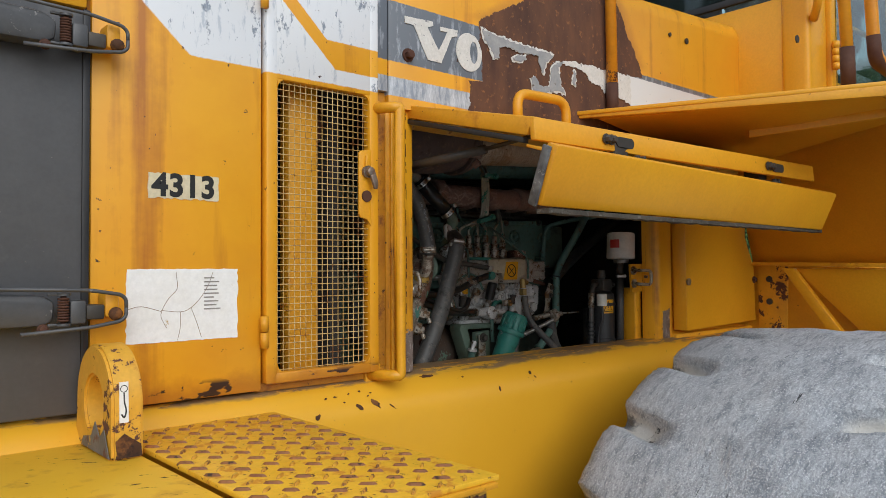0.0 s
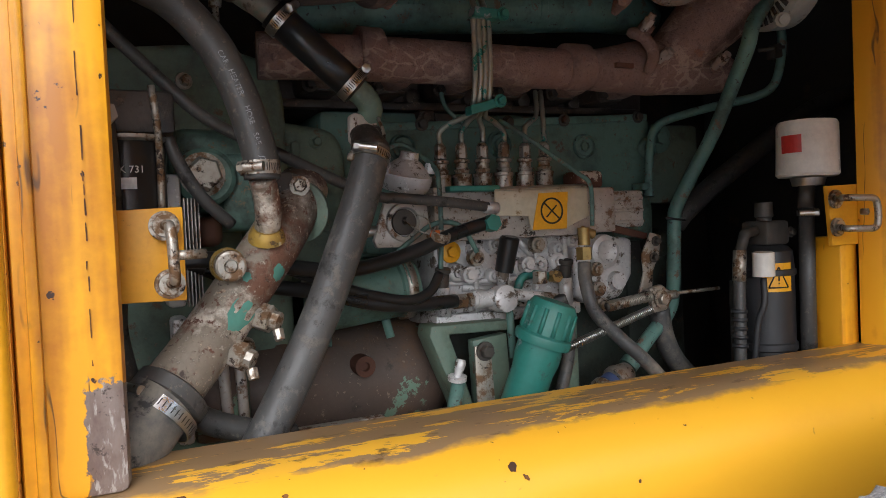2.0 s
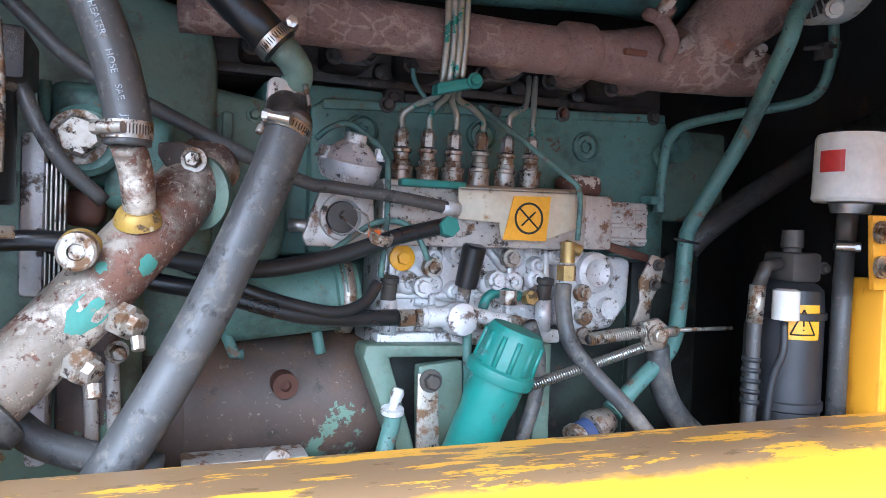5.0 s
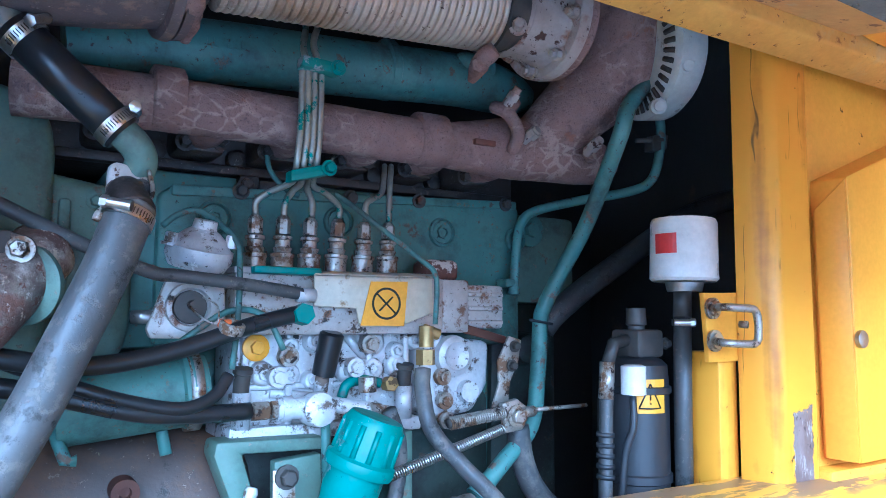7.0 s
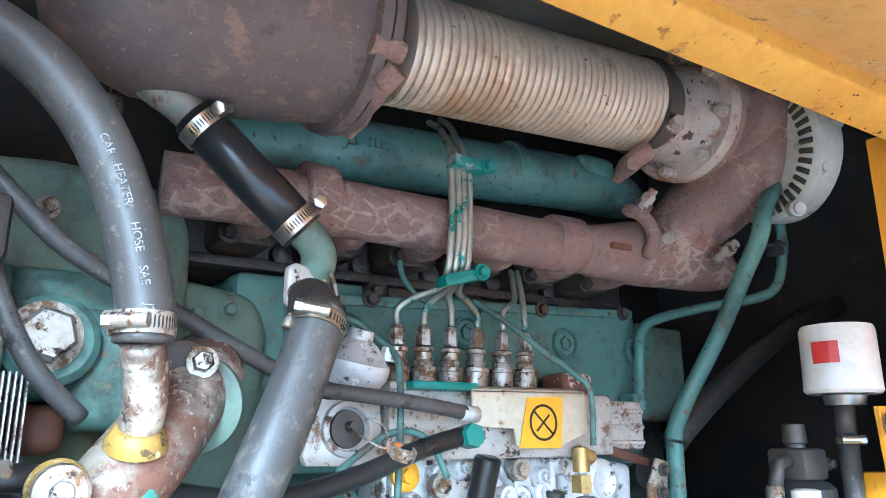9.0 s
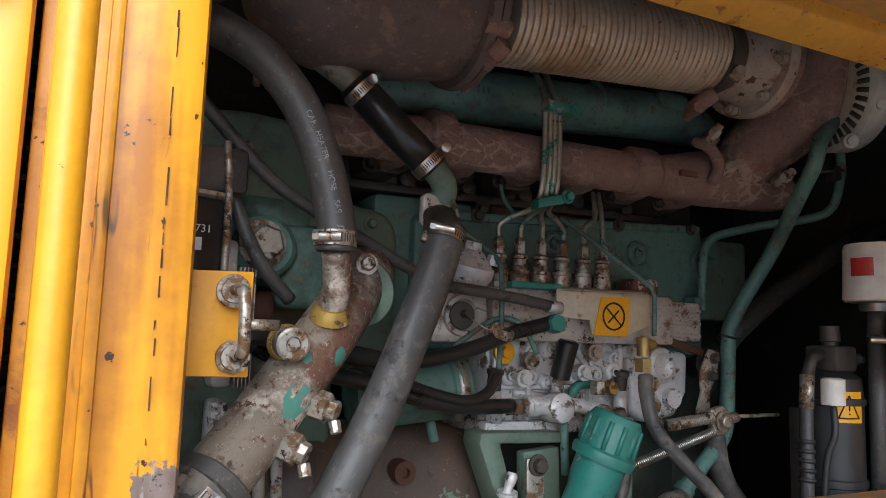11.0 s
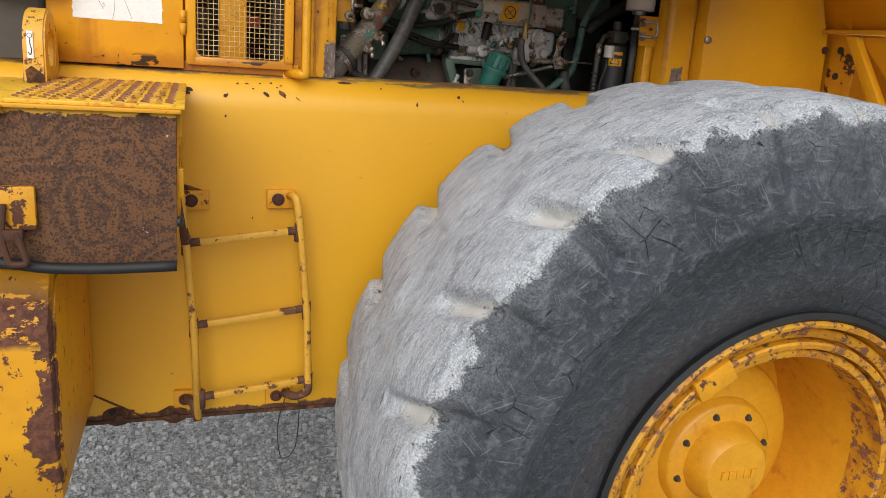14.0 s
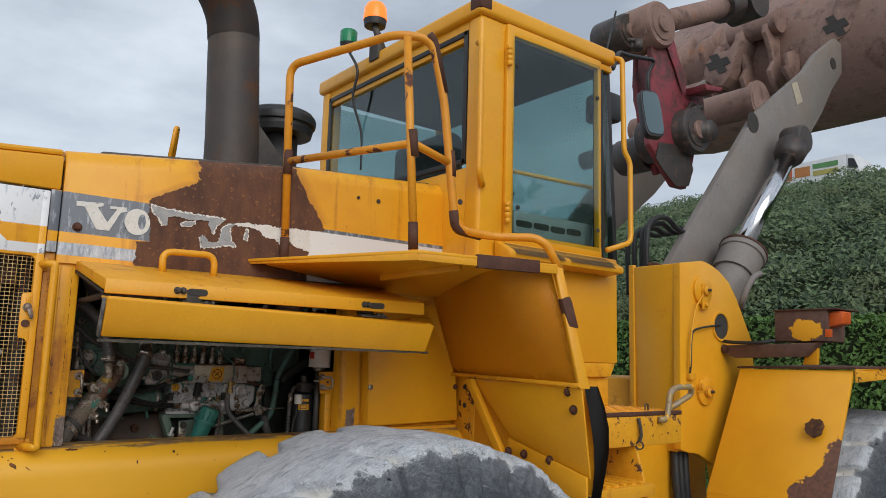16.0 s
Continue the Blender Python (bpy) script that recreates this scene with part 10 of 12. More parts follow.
# teal pipes at the right of the block
for path, r in (
    ([(1.1597, 0.2100, 2.3778), (1.1093, 0.2050, 2.3241), (1.0971, 0.2080, 2.2853), (1.1040, 0.2450, 2.2358), (1.1090, 0.3000, 2.1566), (1.0904, 0.3450, 2.0758), (1.0743, 0.3600, 2.0306), (1.0676, 0.3600, 2.0074), (1.0550, 0.3520, 1.9248), (1.0287, 0.3350, 1.8537), (0.9697, 0.3250, 1.8068), (0.9182, 0.3200, 1.7637)], 0.0125),
    ([(1.2225, 0.2600, 2.3670), (1.2432, 0.2650, 2.3341), (1.2441, 0.2700, 2.2796), (1.2343, 0.2800, 2.2391), (1.2052, 0.3000, 2.2214), (1.1564, 0.3600, 2.2109), (1.0890, 0.3950, 2.1920), (1.0644, 0.4020, 2.1731), (1.0540, 0.4020, 2.1388), (1.0465, 0.4020, 2.0525)], 0.0078),
):
    pipe_ob = thing("teal_pipe", path[-1], "teal painted steel pipe beside the block", "pipe")
    add(lambda bm: tube(bm, smooth_path(path, 6), r, 16), "pipe_run", m_teal_pipe, pipe_ob)
    add(lambda bm: lathe(bm, [(0, r * 1.3), (0.014, r * 1.3)], path[-1], V(path[-2]) - V(path[-1]), 12), "pipe_nut", m_teal_pipe, pipe_ob)
add(lambda bm: (slab(bm, [(1.2231, 0.2620, 2.3100), (1.2596, 0.2620, 2.3171), (1.2549, 0.2620, 2.2903), (1.2217, 0.2620, 2.2842)], (0, 0.02, 0), 0.003), tube(bm, [(1.1971, 0.2750, 2.3002), (1.2443, 0.2620, 2.3056)], 0.004, 8)), "pipe_clip", m_dark_metal, pipe_ob)
add(lambda bm: tube(bm, [(1.0364, 0.3470, 2.0117), (1.0811, 0.3470, 2.0051)], 0.0022, 6), "cable_tie", m_black, pipe_ob)
add(lambda bm: slab(bm, [(1.0271, 0.3950, 2.0770), (1.0511, 0.3950, 2.0777), (1.0499, 0.3950, 2.0641), (1.0260, 0.3950, 2.0635)], (0, 0.03, 0), 0.003), "pipe_clip", m_teal_pipe, pipe_ob)
# drain valve low at the right
valve = thing("drain_valve", (0.86, 0.3, 1.75), "blue and steel quick coupling low in the bay", "valve")
va, vb = V((0.8942, 0.2900, 1.7641)), V((0.8213, 0.2800, 1.7338))
add(lambda bm: lathe(bm, [(0, 0.016), (0.014, 0.02), (0.02, 0.02), (0.022, 0.024), (0.034, 0.024), (0.036, 0.018), (0.055, 0.018), (0.057, 0.022), (0.066, 0.022), (0.068, 0.012)], va, vb - va, 20), "coupling", m_zinc, valve)
add(lambda bm: lathe(bm, [(0.037, 0.0195), (0.052, 0.0195)], va, vb - va, 20), "blue_band", surface("blue_band", (0.06, 0.09, 0.2), (0.05, 0.07, 0.16), 20, 0.5), valve)

# yellow latch brackets with bolts, on both posts
for name, c0, c1, c2, c3, ub, tip in (
    ("latch_bracket", (0.1332, 0.0920, 2.0439), (0.1958, 0.0920, 2.0457), (0.1957, 0.0920, 1.9529), (0.1351, 0.0920, 1.9540), [(0.1770, 0.0850, 2.0274), (0.1798, 0.0550, 2.0278), (0.1807, 0.0480, 2.0147), (0.1814, 0.0480, 1.9840), (0.1823, 0.0550, 1.9737), (0.1796, 0.0850, 1.9706)], [(0.1809, 0.0500, 1.9988), (0.2114, 0.0620, 1.9989)]),
    ("latch_bracket", (1.1360, 0.1000, 2.0496), (1.2094, 0.1000, 2.0516), (1.2169, 0.1000, 1.9574), (1.1443, 0.1000, 1.9569), [(1.1449, 0.0950, 2.0288), (1.1079, 0.0500, 2.0298), (1.1618, 0.0400, 2.0280), (1.1666, 0.0400, 2.0103), (1.1655, 0.0400, 1.9823), (1.1113, 0.0500, 1.9843), (1.1480, 0.0950, 1.9858)], [(1.1514, 0.0450, 2.0077), (1.1489, 0.0550, 2.0080)]),
):
    br_ob = thing(name, c3, "yellow latch bracket with bent steel rod", "bracket")
    add(lambda bm: slab(bm, [c0, c1, c2, c3], (0, 0.008, 0), 0.0015), "plate", m_yellow_worn, br_ob)
    add(lambda bm: (tube(bm, rounded_path(ub, 0.014, 4), 0.0052, 12), tube(bm, tip, 0.0048, 10)), "u_rod", m_zinc, br_ob)
    for at in (ub[0], ub[-1]):
        add(lambda bm: (lathe(bm, [(0, 0.0145), (0.004, 0.0145), (0.004, 0.011), (0.008, 0.0105)], at, (0, -1, 0), 20)), "washer_nut", m_zinc, br_ob)

# black fuel filter can at the left
can = thing("fuel_filter", (0.15, 0.19, 2.04), "black spin-on fuel filter with white print", "filter")
fc = V((0.1515, 0.1650, 2.0831))
fc = V(fc.x, 0.20, 2.02)
add(lambda bm: lathe(bm, [(0, 0.036), (0.004, 0.04), (0.096, 0.04), (0.1, 0.038), (0.104, 0.034)], fc, (0, 0, 1), 30), "can", m_shiny_hose, can)
add(lambda bm: lathe(bm, [(0.1, 0.038), (0.103, 0.042), (0.107, 0.042), (0.108, 0.03)], fc, (0, 0, 1), 30), "can_rim", m_zinc, can)
add(lambda bm: box(bm, fc + V(-0.045, -0.03, 0.108), fc + V(0.05, 0.06, 0.155), 0.006), "filter_head", m_greasy_iron, can)
lettering("can_code", "WK 731", 0.0105, (0.1489, 0.1570, 2.0886), (1, 0, 0), (0, 0, 1), m_white_print, can)
add(lambda bm: box(bm, (0.1390, 0.1580, 2.0683), V((0.1587, 0.1580, 2.0804)) + V(0, 0.001, 0)), "print_block", m_white_print, can)
add(lambda bm: tube(bm, smooth_path([(0.1788, 0.1700, 2.1796), (0.1829, 0.1700, 2.1324), (0.1835, 0.1700, 2.0848), (0.1828, 0.1700, 2.0478)], 4), 0.004, 8), "filter_bracket", m_zinc, can, "bright bent strip")
add(lambda bm: tube(bm, [(0.1299, 0.1500, 2.1442), (0.1324, 0.1500, 2.0914), (0.1322, 0.1500, 2.0358)], 0.011, 12), "vertical_hose", m_hose, can)
add(lambda bm: lathe(bm, [(0, 0.012), (0.012, 0.012)], (0.1318, 0.1400, 2.1427), (0, -1, 0), 6), "hose_bolt", m_zinc, can)
# compressor pieces at the left, half hidden
comp = thing("compressor", (0.2, 0.3, 1.8), "grey aluminium compressor body, half hidden", "compressor")
add(lambda bm: (box(bm, (0.1886, 0.2400, 1.9328), V((0.2104, 0.2400, 2.0909)) + V(0, 0.05, 0), 0.006), box(bm, (0.1941, 0.2600, 1.7622), V((0.2137, 0.2600, 1.9180)) + V(0, 0.05, 0), 0.006)), "ribbed_body", m_alu, comp)
add(lambda bm: box(bm, (0.2203, 0.2700, 2.0020), V((0.2614, 0.2700, 2.0397)) + V(0, 0.05, 0), 0.012, segs=3), "oval_cover", m_rust_tube, comp)
for k in range(5):
    add(lambda bm, k=k: box(bm, V((0.2130, 0.2350, 1.9333)) + V(0.004 * k, 0, 0.0), V((0.2101, 0.2350, 2.0615)) + V(0.004 * k + 0.0016, 0.02, 0)), "cooling_fin", m_alu_dirty, comp)
add(lambda bm: box(bm, (0.2166, 0.2900, 1.7509), V((0.2777, 0.2900, 1.9005)) + V(0, 0.04, 0), 0.01), "side_casting", m_starter, comp)
for a, b in (((0.2502, 0.2700, 1.8732), (0.2557, 0.2700, 1.7680)), ((0.2718, 0.2750, 1.8655), (0.2760, 0.2750, 1.7654))):
    add(lambda bm: tube(bm, [a, b], 0.007, 8), "side_tube", m_alu_dirty, comp)
for at in ((0.2765, 0.2500, 1.8778), (0.2365, 0.3900, 2.2289), (0.3894, 0.3700, 1.9401)):
    add(lambda bm: bolt(bm, at, (0.2, -1, 0), 0.008, 0.014), "hex_bolt", m_zinc, comp)

# ---- right end: filter on stem, air drier, hoses ----
filt = thing("breather_filter", (1.16, 0.22, 1.8), "white spin-on filter with red logo on a black stem", "filter")
wc = V((1.1668, 0.1580, 2.1174))
add(lambda bm: lathe(bm, [(-0.05, 0.044), (-0.046, 0.048), (-0.04, 0.0475), (0.033, 0.0465), (0.039, 0.044), (0.041, 0.03)], wc, (0.02, 0, 1), 36), "can", m_white_can, filt)
add(lambda bm: lathe(bm, [(-0.064, 0.024), (-0.052, 0.027), (-0.05, 0.03)], wc, (0, 0, 1), 24), "neck", m_steel, filt)
add(lambda bm: tube(bm, [wc + V(-0.004, 0, -0.062), wc + V(-0.006, 0, -0.10)], 0.013, 16), "stem_top", m_dark_metal, filt)
add(lambda bm: tube(bm, [wc + V(-0.006, 0, -0.098), wc + V(-0.008, 0, -0.22), wc + V(-0.01, 0, -0.45)], 0.0125, 16), "stem_hose", m_hose, filt)
band_clamp(filt, wc + V(-0.006, 0, -0.108), (0, 0, 1), 0.0128, 0.009, (-1, -1, 0))
view = V(-0.80, -0.6, 0).normalized()
tang = V(0.6, -0.80, 0)
def logo(bm):
    n = 6
    for k in range(n):
        a0, a1 = -0.85 + 0.72 * k / n, -0.85 + 0.72 * (k + 1) / n
        f = lambda a, z: wc + (view * math.cos(a) + tang * math.sin(a)) * 0.0478 + V(0, 0, z)
        slab(bm, [f(a0, -0.012), f(a1, -0.012), f(a1, 0.016), f(a0, 0.016)], view * 0.0006)


add(logo, "red_logo_block", m_red, filt)

drier = thing("air_drier", (1.07, 0.2, 1.6), "black air drier cartridge with warning sticker", "air drier")
dc = V((1.1181, 0.2050, 1.8493))
add(lambda bm: lathe(bm, [(-0.30, 0.044), (-0.062, 0.044), (-0.06, 0.047), (-0.05, 0.047), (-0.048, 0.044), (0.06, 0.044), (0.062, 0.047), (0.07, 0.047), (0.072, 0.044), (0.10, 0.042), (0.108, 0.034), (0.112, 0.02)], dc, (0, 0, 1), 32), "cartridge", m_black, drier)
add(lambda bm: (box(bm, dc + V(-0.022, -0.025, 0.11), dc + V(0.03, 0.03, 0.15), 0.006), lathe(bm, [(0.14, 0.012), (0.155, 0.012), (0.157, 0.015), (0.18, 0.014)], dc, (0, 0, 1), 14), tube(bm, [dc + V(-0.02, 0, 0.135), dc + V(-0.05, -0.005, 0.13), dc + V(-0.062, -0.005, 0.10)], 0.009, 12)), "valve_head", m_dark_metal, drier)
for k in range(3):
    add(lambda bm, k=k: bolt(bm, dc + V(0.036, -0.02 + 0.02 * k, 0.13), (0, -1, 0), 0.006, 0.008), "head_bolt", m_dark_metal, drier)
add(lambda bm: (lathe(bm, [(0, 0.017), (0.038, 0.017), (0.04, 0.012)], dc + V(-0.038, -0.03, 0.062), (0, 0, 1), 20)), "white_sensor", m_white_can, drier)
add(lambda bm: tube(bm, smooth_path([dc + V(-0.062, -0.005, 0.10), dc + V(-0.066, -0.006, 0.04), dc + V(-0.07, -0.008, -0.05), dc + V(-0.08, -0.01, -0.3)], 5), 0.0095, 12), "drier_hose", m_hose, drier)
add(lambda bm: tube(bm, [dc + V(-0.063, -0.006, 0.105), dc + V(-0.066, -0.006, 0.055)], 0.0105, 12), "hose_ferrule", m_zinc, drier)
for k in range(5):
    add(lambda bm, k=k: tube(bm, [dc + V(-0.069, -0.007, 0.01 - 0.014 * k), dc + V(-0.0695, -0.007, 0.004 - 0.014 * k)], 0.0125, 12), "ferrule_ring", m_black, drier)
add(lambda bm: tube(bm, smooth_path([dc + V(-0.045, -0.035, 0.06), dc + V(-0.05, -0.04, 0.02), dc + V(-0.058, -0.03, -0.03), dc + V(-0.062, -0.02, -0.2)], 5), 0.005, 8), "cable", m_black, drier)
va2 = V(-0.72, -0.69, 0).normalized()
ta2 = V(0.69, -0.72, 0)
def on_can(bm, a0, a1, z0, z1, r, n=6):
    for k in range(n):
        p, q = a0 + (a1 - a0) * k / n, a0 + (a1 - a0) * (k + 1) / n
        f = lambda a, z: dc + (va2 * math.cos(a) + ta2 * math.sin(a)) * r + V(0, 0, z)
        slab(bm, [f(p, z0), f(q, z0), f(q, z1), f(p, z1)], va2 * 0.0006)


stick = add(lambda bm: on_can(bm, -0.15, 0.95, 0.036, 0.082, 0.0445), "warning_sticker", m_sign, drier, "yellow triangle warning sticker")
def tri(bm):
    f = lambda a, z: dc + (va2 * math.cos(a) + ta2 * math.sin(a)) * 0.0458 + V(0, 0, z)
    a, b, c = f(0.40, 0.076), f(0.05, 0.043), f(0.75, 0.043)
    tube(bm, [a, b], 0.0011, 5)
    tube(bm, [b, f(0.4, 0.043) + va2 * 0.002, c], 0.0011, 5)
    tube(bm, [c, a], 0.0011, 5)
    tube(bm, [f(0.40, 0.066), f(0.40, 0.054)], 0.0011, 5)
    tube(bm, [f(0.40, 0.050), f(0.40, 0.0485)], 0.0012, 5)


add(tri, "sticker_print", m_ink, stick)
add(lambda bm: on_can(bm, -0.45, 0.35, -0.165, -0.125, 0.0445), "paper_tag", m_white_can, drier)
add(lambda bm: box(bm, (1.1, 0.25, 1.55), (1.16, 0.27, 1.9), 0.004), "mount_bracket", m_dark_metal, drier)

# ---- front frame of the loader ----
m_dull_grey = surface("dusty_grey_paint", (0.19, 0.172, 0.16), (0.235, 0.21, 0.19), 5, 0.6, spots=[((0.205, 0.16, 0.13), 1.5, 0.42, 0.3, 0.8), (RUST, 60, 0.66, 0.04, 0.85), ((0.07, 0.065, 0.065), 30, 0.64, 0.05, 0.7)], bump=0.25)
m_bucket = surface("weathered_brown_steel", (0.23, 0.135, 0.105), (0.29, 0.19, 0.155), 2.5, 0.65, spots=[((0.13, 0.075, 0.06), 5, 0.50, 0.15, 0.7), ((0.30, 0.23, 0.19), 14, 0.60, 0.08, 0.8), ((0.30, 0.13, 0.06), 4, 0.60, 0.12, 0.85), (RUST, 40, 0.62, 0.05, 0.85)], bump=0.3)
m_red = surface("faded_red_paint", (0.26, 0.028, 0.042), (0.18, 0.032, 0.042), 5, 0.5, spots=[((0.07, 0.035, 0.03), 4, 0.50, 0.14, 0.7), (DARK_RUST, 24, 0.6, 0.05, 0.8)], bump=0.2)
m_greasy = surface("greasy_dark_metal", (0.03, 0.026, 0.024), (0.06, 0.047, 0.04), 12, 0.42, spots=[((0.12, 0.07, 0.05), 18, 0.55, 0.1, 0.7)], bump=0.5, depth=0.006)
m_van_white = surface("white_plate_print", (0.6, 0.6, 0.6), (0.5, 0.5, 0.5), 9, 0.5)
m_handle = surface("worn_bare_handle", (0.30, 0.25, 0.20), (0.46, 0.30, 0.06), 14, 0.45, 0.2, spots=[(YELLOW, 9, 0.55, 0.03, 0.5), (RUST, 40, 0.62, 0.04, 0.8)], bump=0.2)

front = thing("loader_front_frame", (3.751, 0.800, 0.795), "yellow steel front frame of a worn wheel loader", "wheel loader")


def front_side(y):
    bm = B()
    pts = [(3.504, y, 2.748), (3.756, y, 2.785), (3.843, y, 2.772), (3.947, y, 2.737), (4.058, y, 2.672), (4.151, y, 2.565), (4.220, y, 2.458), (4.328, y, 2.291), (4.371, y, 1.604), (4.227, y, 1.209), (3.893, y, 1.208), (3.817, y, 1.518), (3.664, y, 1.588), (3.549, y, 1.603), (3.479, y, 1.623)]
    slab(bm, pts, (0, 0.05, 0), 0.006)
    return part("side_plate", bm, m_yellow, front, "thick yellow side plate with a rounded top")


front_side(-0.10)
front_side(1.70)
for y in (-0.05, 1.66):
    bm = B()
    slab(bm, [(3.515, y, 1.603), (3.504, y, 2.745), (3.528, y, 2.750), (3.539, y, 1.603)], (0, 0.30 if y < 0 else -0.30, 0), 0.004)
    part("rear_plate", bm, m_yellow, front)
bm = B()
box(bm, (3.498, 0.245, 1.618), (3.531, 0.285, 2.761), 0.006)
part("plate_flange", bm, m_yellow_worn, front)
bm = B()
slab(bm, [(3.510, -0.040, 2.730), (3.777, -0.040, 2.758), (3.780, 0.240, 2.755), (3.512, 0.240, 2.727)], (0, 0, 0.014), 0.003)
part("top_plate", bm, m_yellow_worn, front)
bm = B()
lathe(bm, [(0, 0.045), (0.02, 0.045), (0.028, 0.03)], (3.587, 0.150, 2.747), (0, 0, 1), 20)
part("filler_cap", bm, m_rust_plate, front)
bm = B()
box(bm, (3.581, 0.320, 0.751), (4.410, 1.300, 2.028), 0.02)
part("centre_frame", bm, m_yellow_worn, front)
bm = B()
box(bm, (2.880, 0.350, 0.696), (3.606, 1.250, 1.236), 0.03)
part("articulation_joint", bm, m_inside, front)
# lower skirt behind the steps
bm = B()
slab(bm, [(2.587, 0.020, 0.950), (3.560, 0.020, 0.955), (3.546, 0.020, 1.799), (2.576, 0.020, 1.849)], (0, 0.03, 0), 0.004)
part("skirt_plate", bm, m_yellow, front)
for x, r in ((3.56, 0.026), (3.61, 0.022), (3.66, 0.024)):
    bm = B()
    tube(bm, smooth_path([(x, 0.0, 1.66), (x - 0.03, -0.03, 1.4), (x + 0.02, -0.02, 1.1), (x + 0.05, 0.1, 0.9)], 6), r, 10)
    solo("hydraulic_hose", bm, m_rubber_flap, "black hydraulic hose hanging at the joint", "hose", "joint hoses")
# pins with keeper plates
for c, dx, dz, r in (((3.731, -0.100, 2.591), -0.004, -0.09, 0.095), ((3.737, -0.100, 1.963), -0.08, 0.03, 0.085)):
    c = V(c)
    bm = B()
    lathe(bm, [(0, r), (0.016, r), (0.02, r * 0.93)], c + V(0, 0.0, 0), (0, -1, 0), 32)
    keeper = part("pin_boss", bm, m_yellow, front)
    bm = B()
    slab(bm, [c + V(-0.03, -0.02, 0.04), c + V(0.03, -0.02, 0.04), c + V(0.03 + dx, -0.02, dz - 0.03), c + V(-0.03 + dx, -0.02, dz - 0.03)], (0, -0.012, 0), 0.003)
    part("keeper_plate", bm, m_yellow_worn, keeper)
    bm = B()
    lathe(bm, [(0, 0.035), (0.03, 0.033), (0.035, 0.025)], c + V(0, -0.018, 0), (0, -1, 0), 20)
    part("pin_end", bm, m_yellow_worn, keeper)
    bm = B()
    bolt(bm, c + V(dx, -0.03, dz), (0, -1, 0), 0.016, 0.016)
    part("keeper_bolt", bm, m_yellow_worn, keeper)
    bm = B()
    lathe(bm, [(0, 0.010), (0.02, 0.008), (0.024, 0.003)], c + V(0, -0.052, 0), (0, -1, 0), 10)
    part("grease_nipple", bm, m_dark_metal, keeper)
c = V((3.935, -0.100, 2.376))
bm = B()
lathe(bm, [(0, 0.082), (0.006, 0.082)], c, (0, -1, 0), 32)
hole = part("access_hole", bm, m_inside, front, "dark round hole in the side plate")
bm = B()
lathe(bm, [(0.0, 0.098), (0.012, 0.094), (0.012, 0.082), (0.0, 0.082)], c, (0, -1, 0), 32, True)
part("hole_rim", bm, m_yellow_worn, hole)
bm = B()
tube(bm, smooth_path([c + V(-0.02, -0.02, 0.01), (3.619, -0.130, 2.342), (3.568, -0.130, 2.282), (3.557, -0.130, 2.145), (3.558, -0.120, 2.070)], 6), 0.0065, 8)
part("grease_line", bm, m_black, front)
bm = B()
tube(bm, smooth_path([(3.715, -0.130, 2.570), (3.624, -0.130, 2.475), (3.569, -0.130, 2.316), (3.544, -0.130, 2.111)], 6), 0.005, 8)
part("grease_line", bm, m_yellow_worn, front)
bm = B()
c = V((3.579, -0.110, 2.053))
box(bm, c - V(0.03, 0.02, 0.02), c + V(0.03, 0.02, 0.02), 0.004)
part("line_block", bm, m_yellow_worn, front)

# ---- access platform and steps ----
acc = thing("access_platform", (2.6, -0.4, 0.6), "yellow chequer-plate platform with steps and a bent handle", "platform")
ZP = 1.90
bm = B()
slab(bm, [(2.10, -0.58, ZP - 0.02), (2.745, -0.58, ZP - 0.02), (2.745, -0.02, ZP - 0.02), (2.10, -0.02, ZP - 0.02)], (0, 0, 0.02), 0.004)
deck = part("deck_plate", bm, m_yellow_worn, acc)
for i in range(15):
    for j in range(12):
        bm = B()
        x, y = 2.125 + 0.044 * i, -0.56 + 0.044 * j
        box(bm, (x - 0.014, y - 0.005, ZP - 0.001), (x + 0.014, y + 0.005, ZP + 0.004), 0.0, Matrix.Rotation(radians(45 if (i + j) % 2 else -45), 4, "Z"), 1)
        part("raised_lozenge", bm, m_yellow_worn, deck, "", 0)
bm = B()
box(bm, (2.10, -0.60, ZP - 0.15), (2.745, -0.582, ZP - 0.016), 0.005)
part("front_edge", bm, m_yellow_chipped, acc, "chipped yellow edge with bare rusty patches")
bm = B()
box(bm, (2.10, -0.603, ZP - 0.0155), (2.748, -0.5825, ZP + 0.003), 0.003)
part("edge_lip", bm, m_rust_tube, acc)
bm = B()
box(bm, (2.72, -0.581, ZP - 0.15), (2.745, -0.03, ZP - 0.021), 0.004)
part("end_plate", bm, m_yellow_chipped, acc)
bm = B()
tube(bm, rounded_path([(2.55, -0.612, ZP - 0.035), (2.60, -0.62, ZP - 0.035), (2.635, -0.615, ZP + 0.09), (2.70, -0.60, ZP + 0.112), (2.84, -0.60, ZP + 0.118), (2.86, -0.58, ZP + 0.075), (2.69, -0.56, ZP + 0.004)], 0.035, 6), 0.0145, 12)
part("bent_handle", bm, m_handle, acc, "bent bar handle with paint worn off")
bm = B()
tube(bm, [(2.40, -0.606, ZP - 0.025), (2.40, -0.618, ZP - 0.06), (2.405, -0.618, ZP - 0.10), (2.40, -0.612, ZP - 0.13)], 0.008, 8)
lathe(bm, [(-0.005, 0.014), (-0.005, 0.02), (0.005, 0.02), (0.005, 0.014)], (2.40, -0.612, ZP - 0.145), (1, 0.4, 0), 14, True)
part("latch_hook", bm, m_dark_metal, acc)
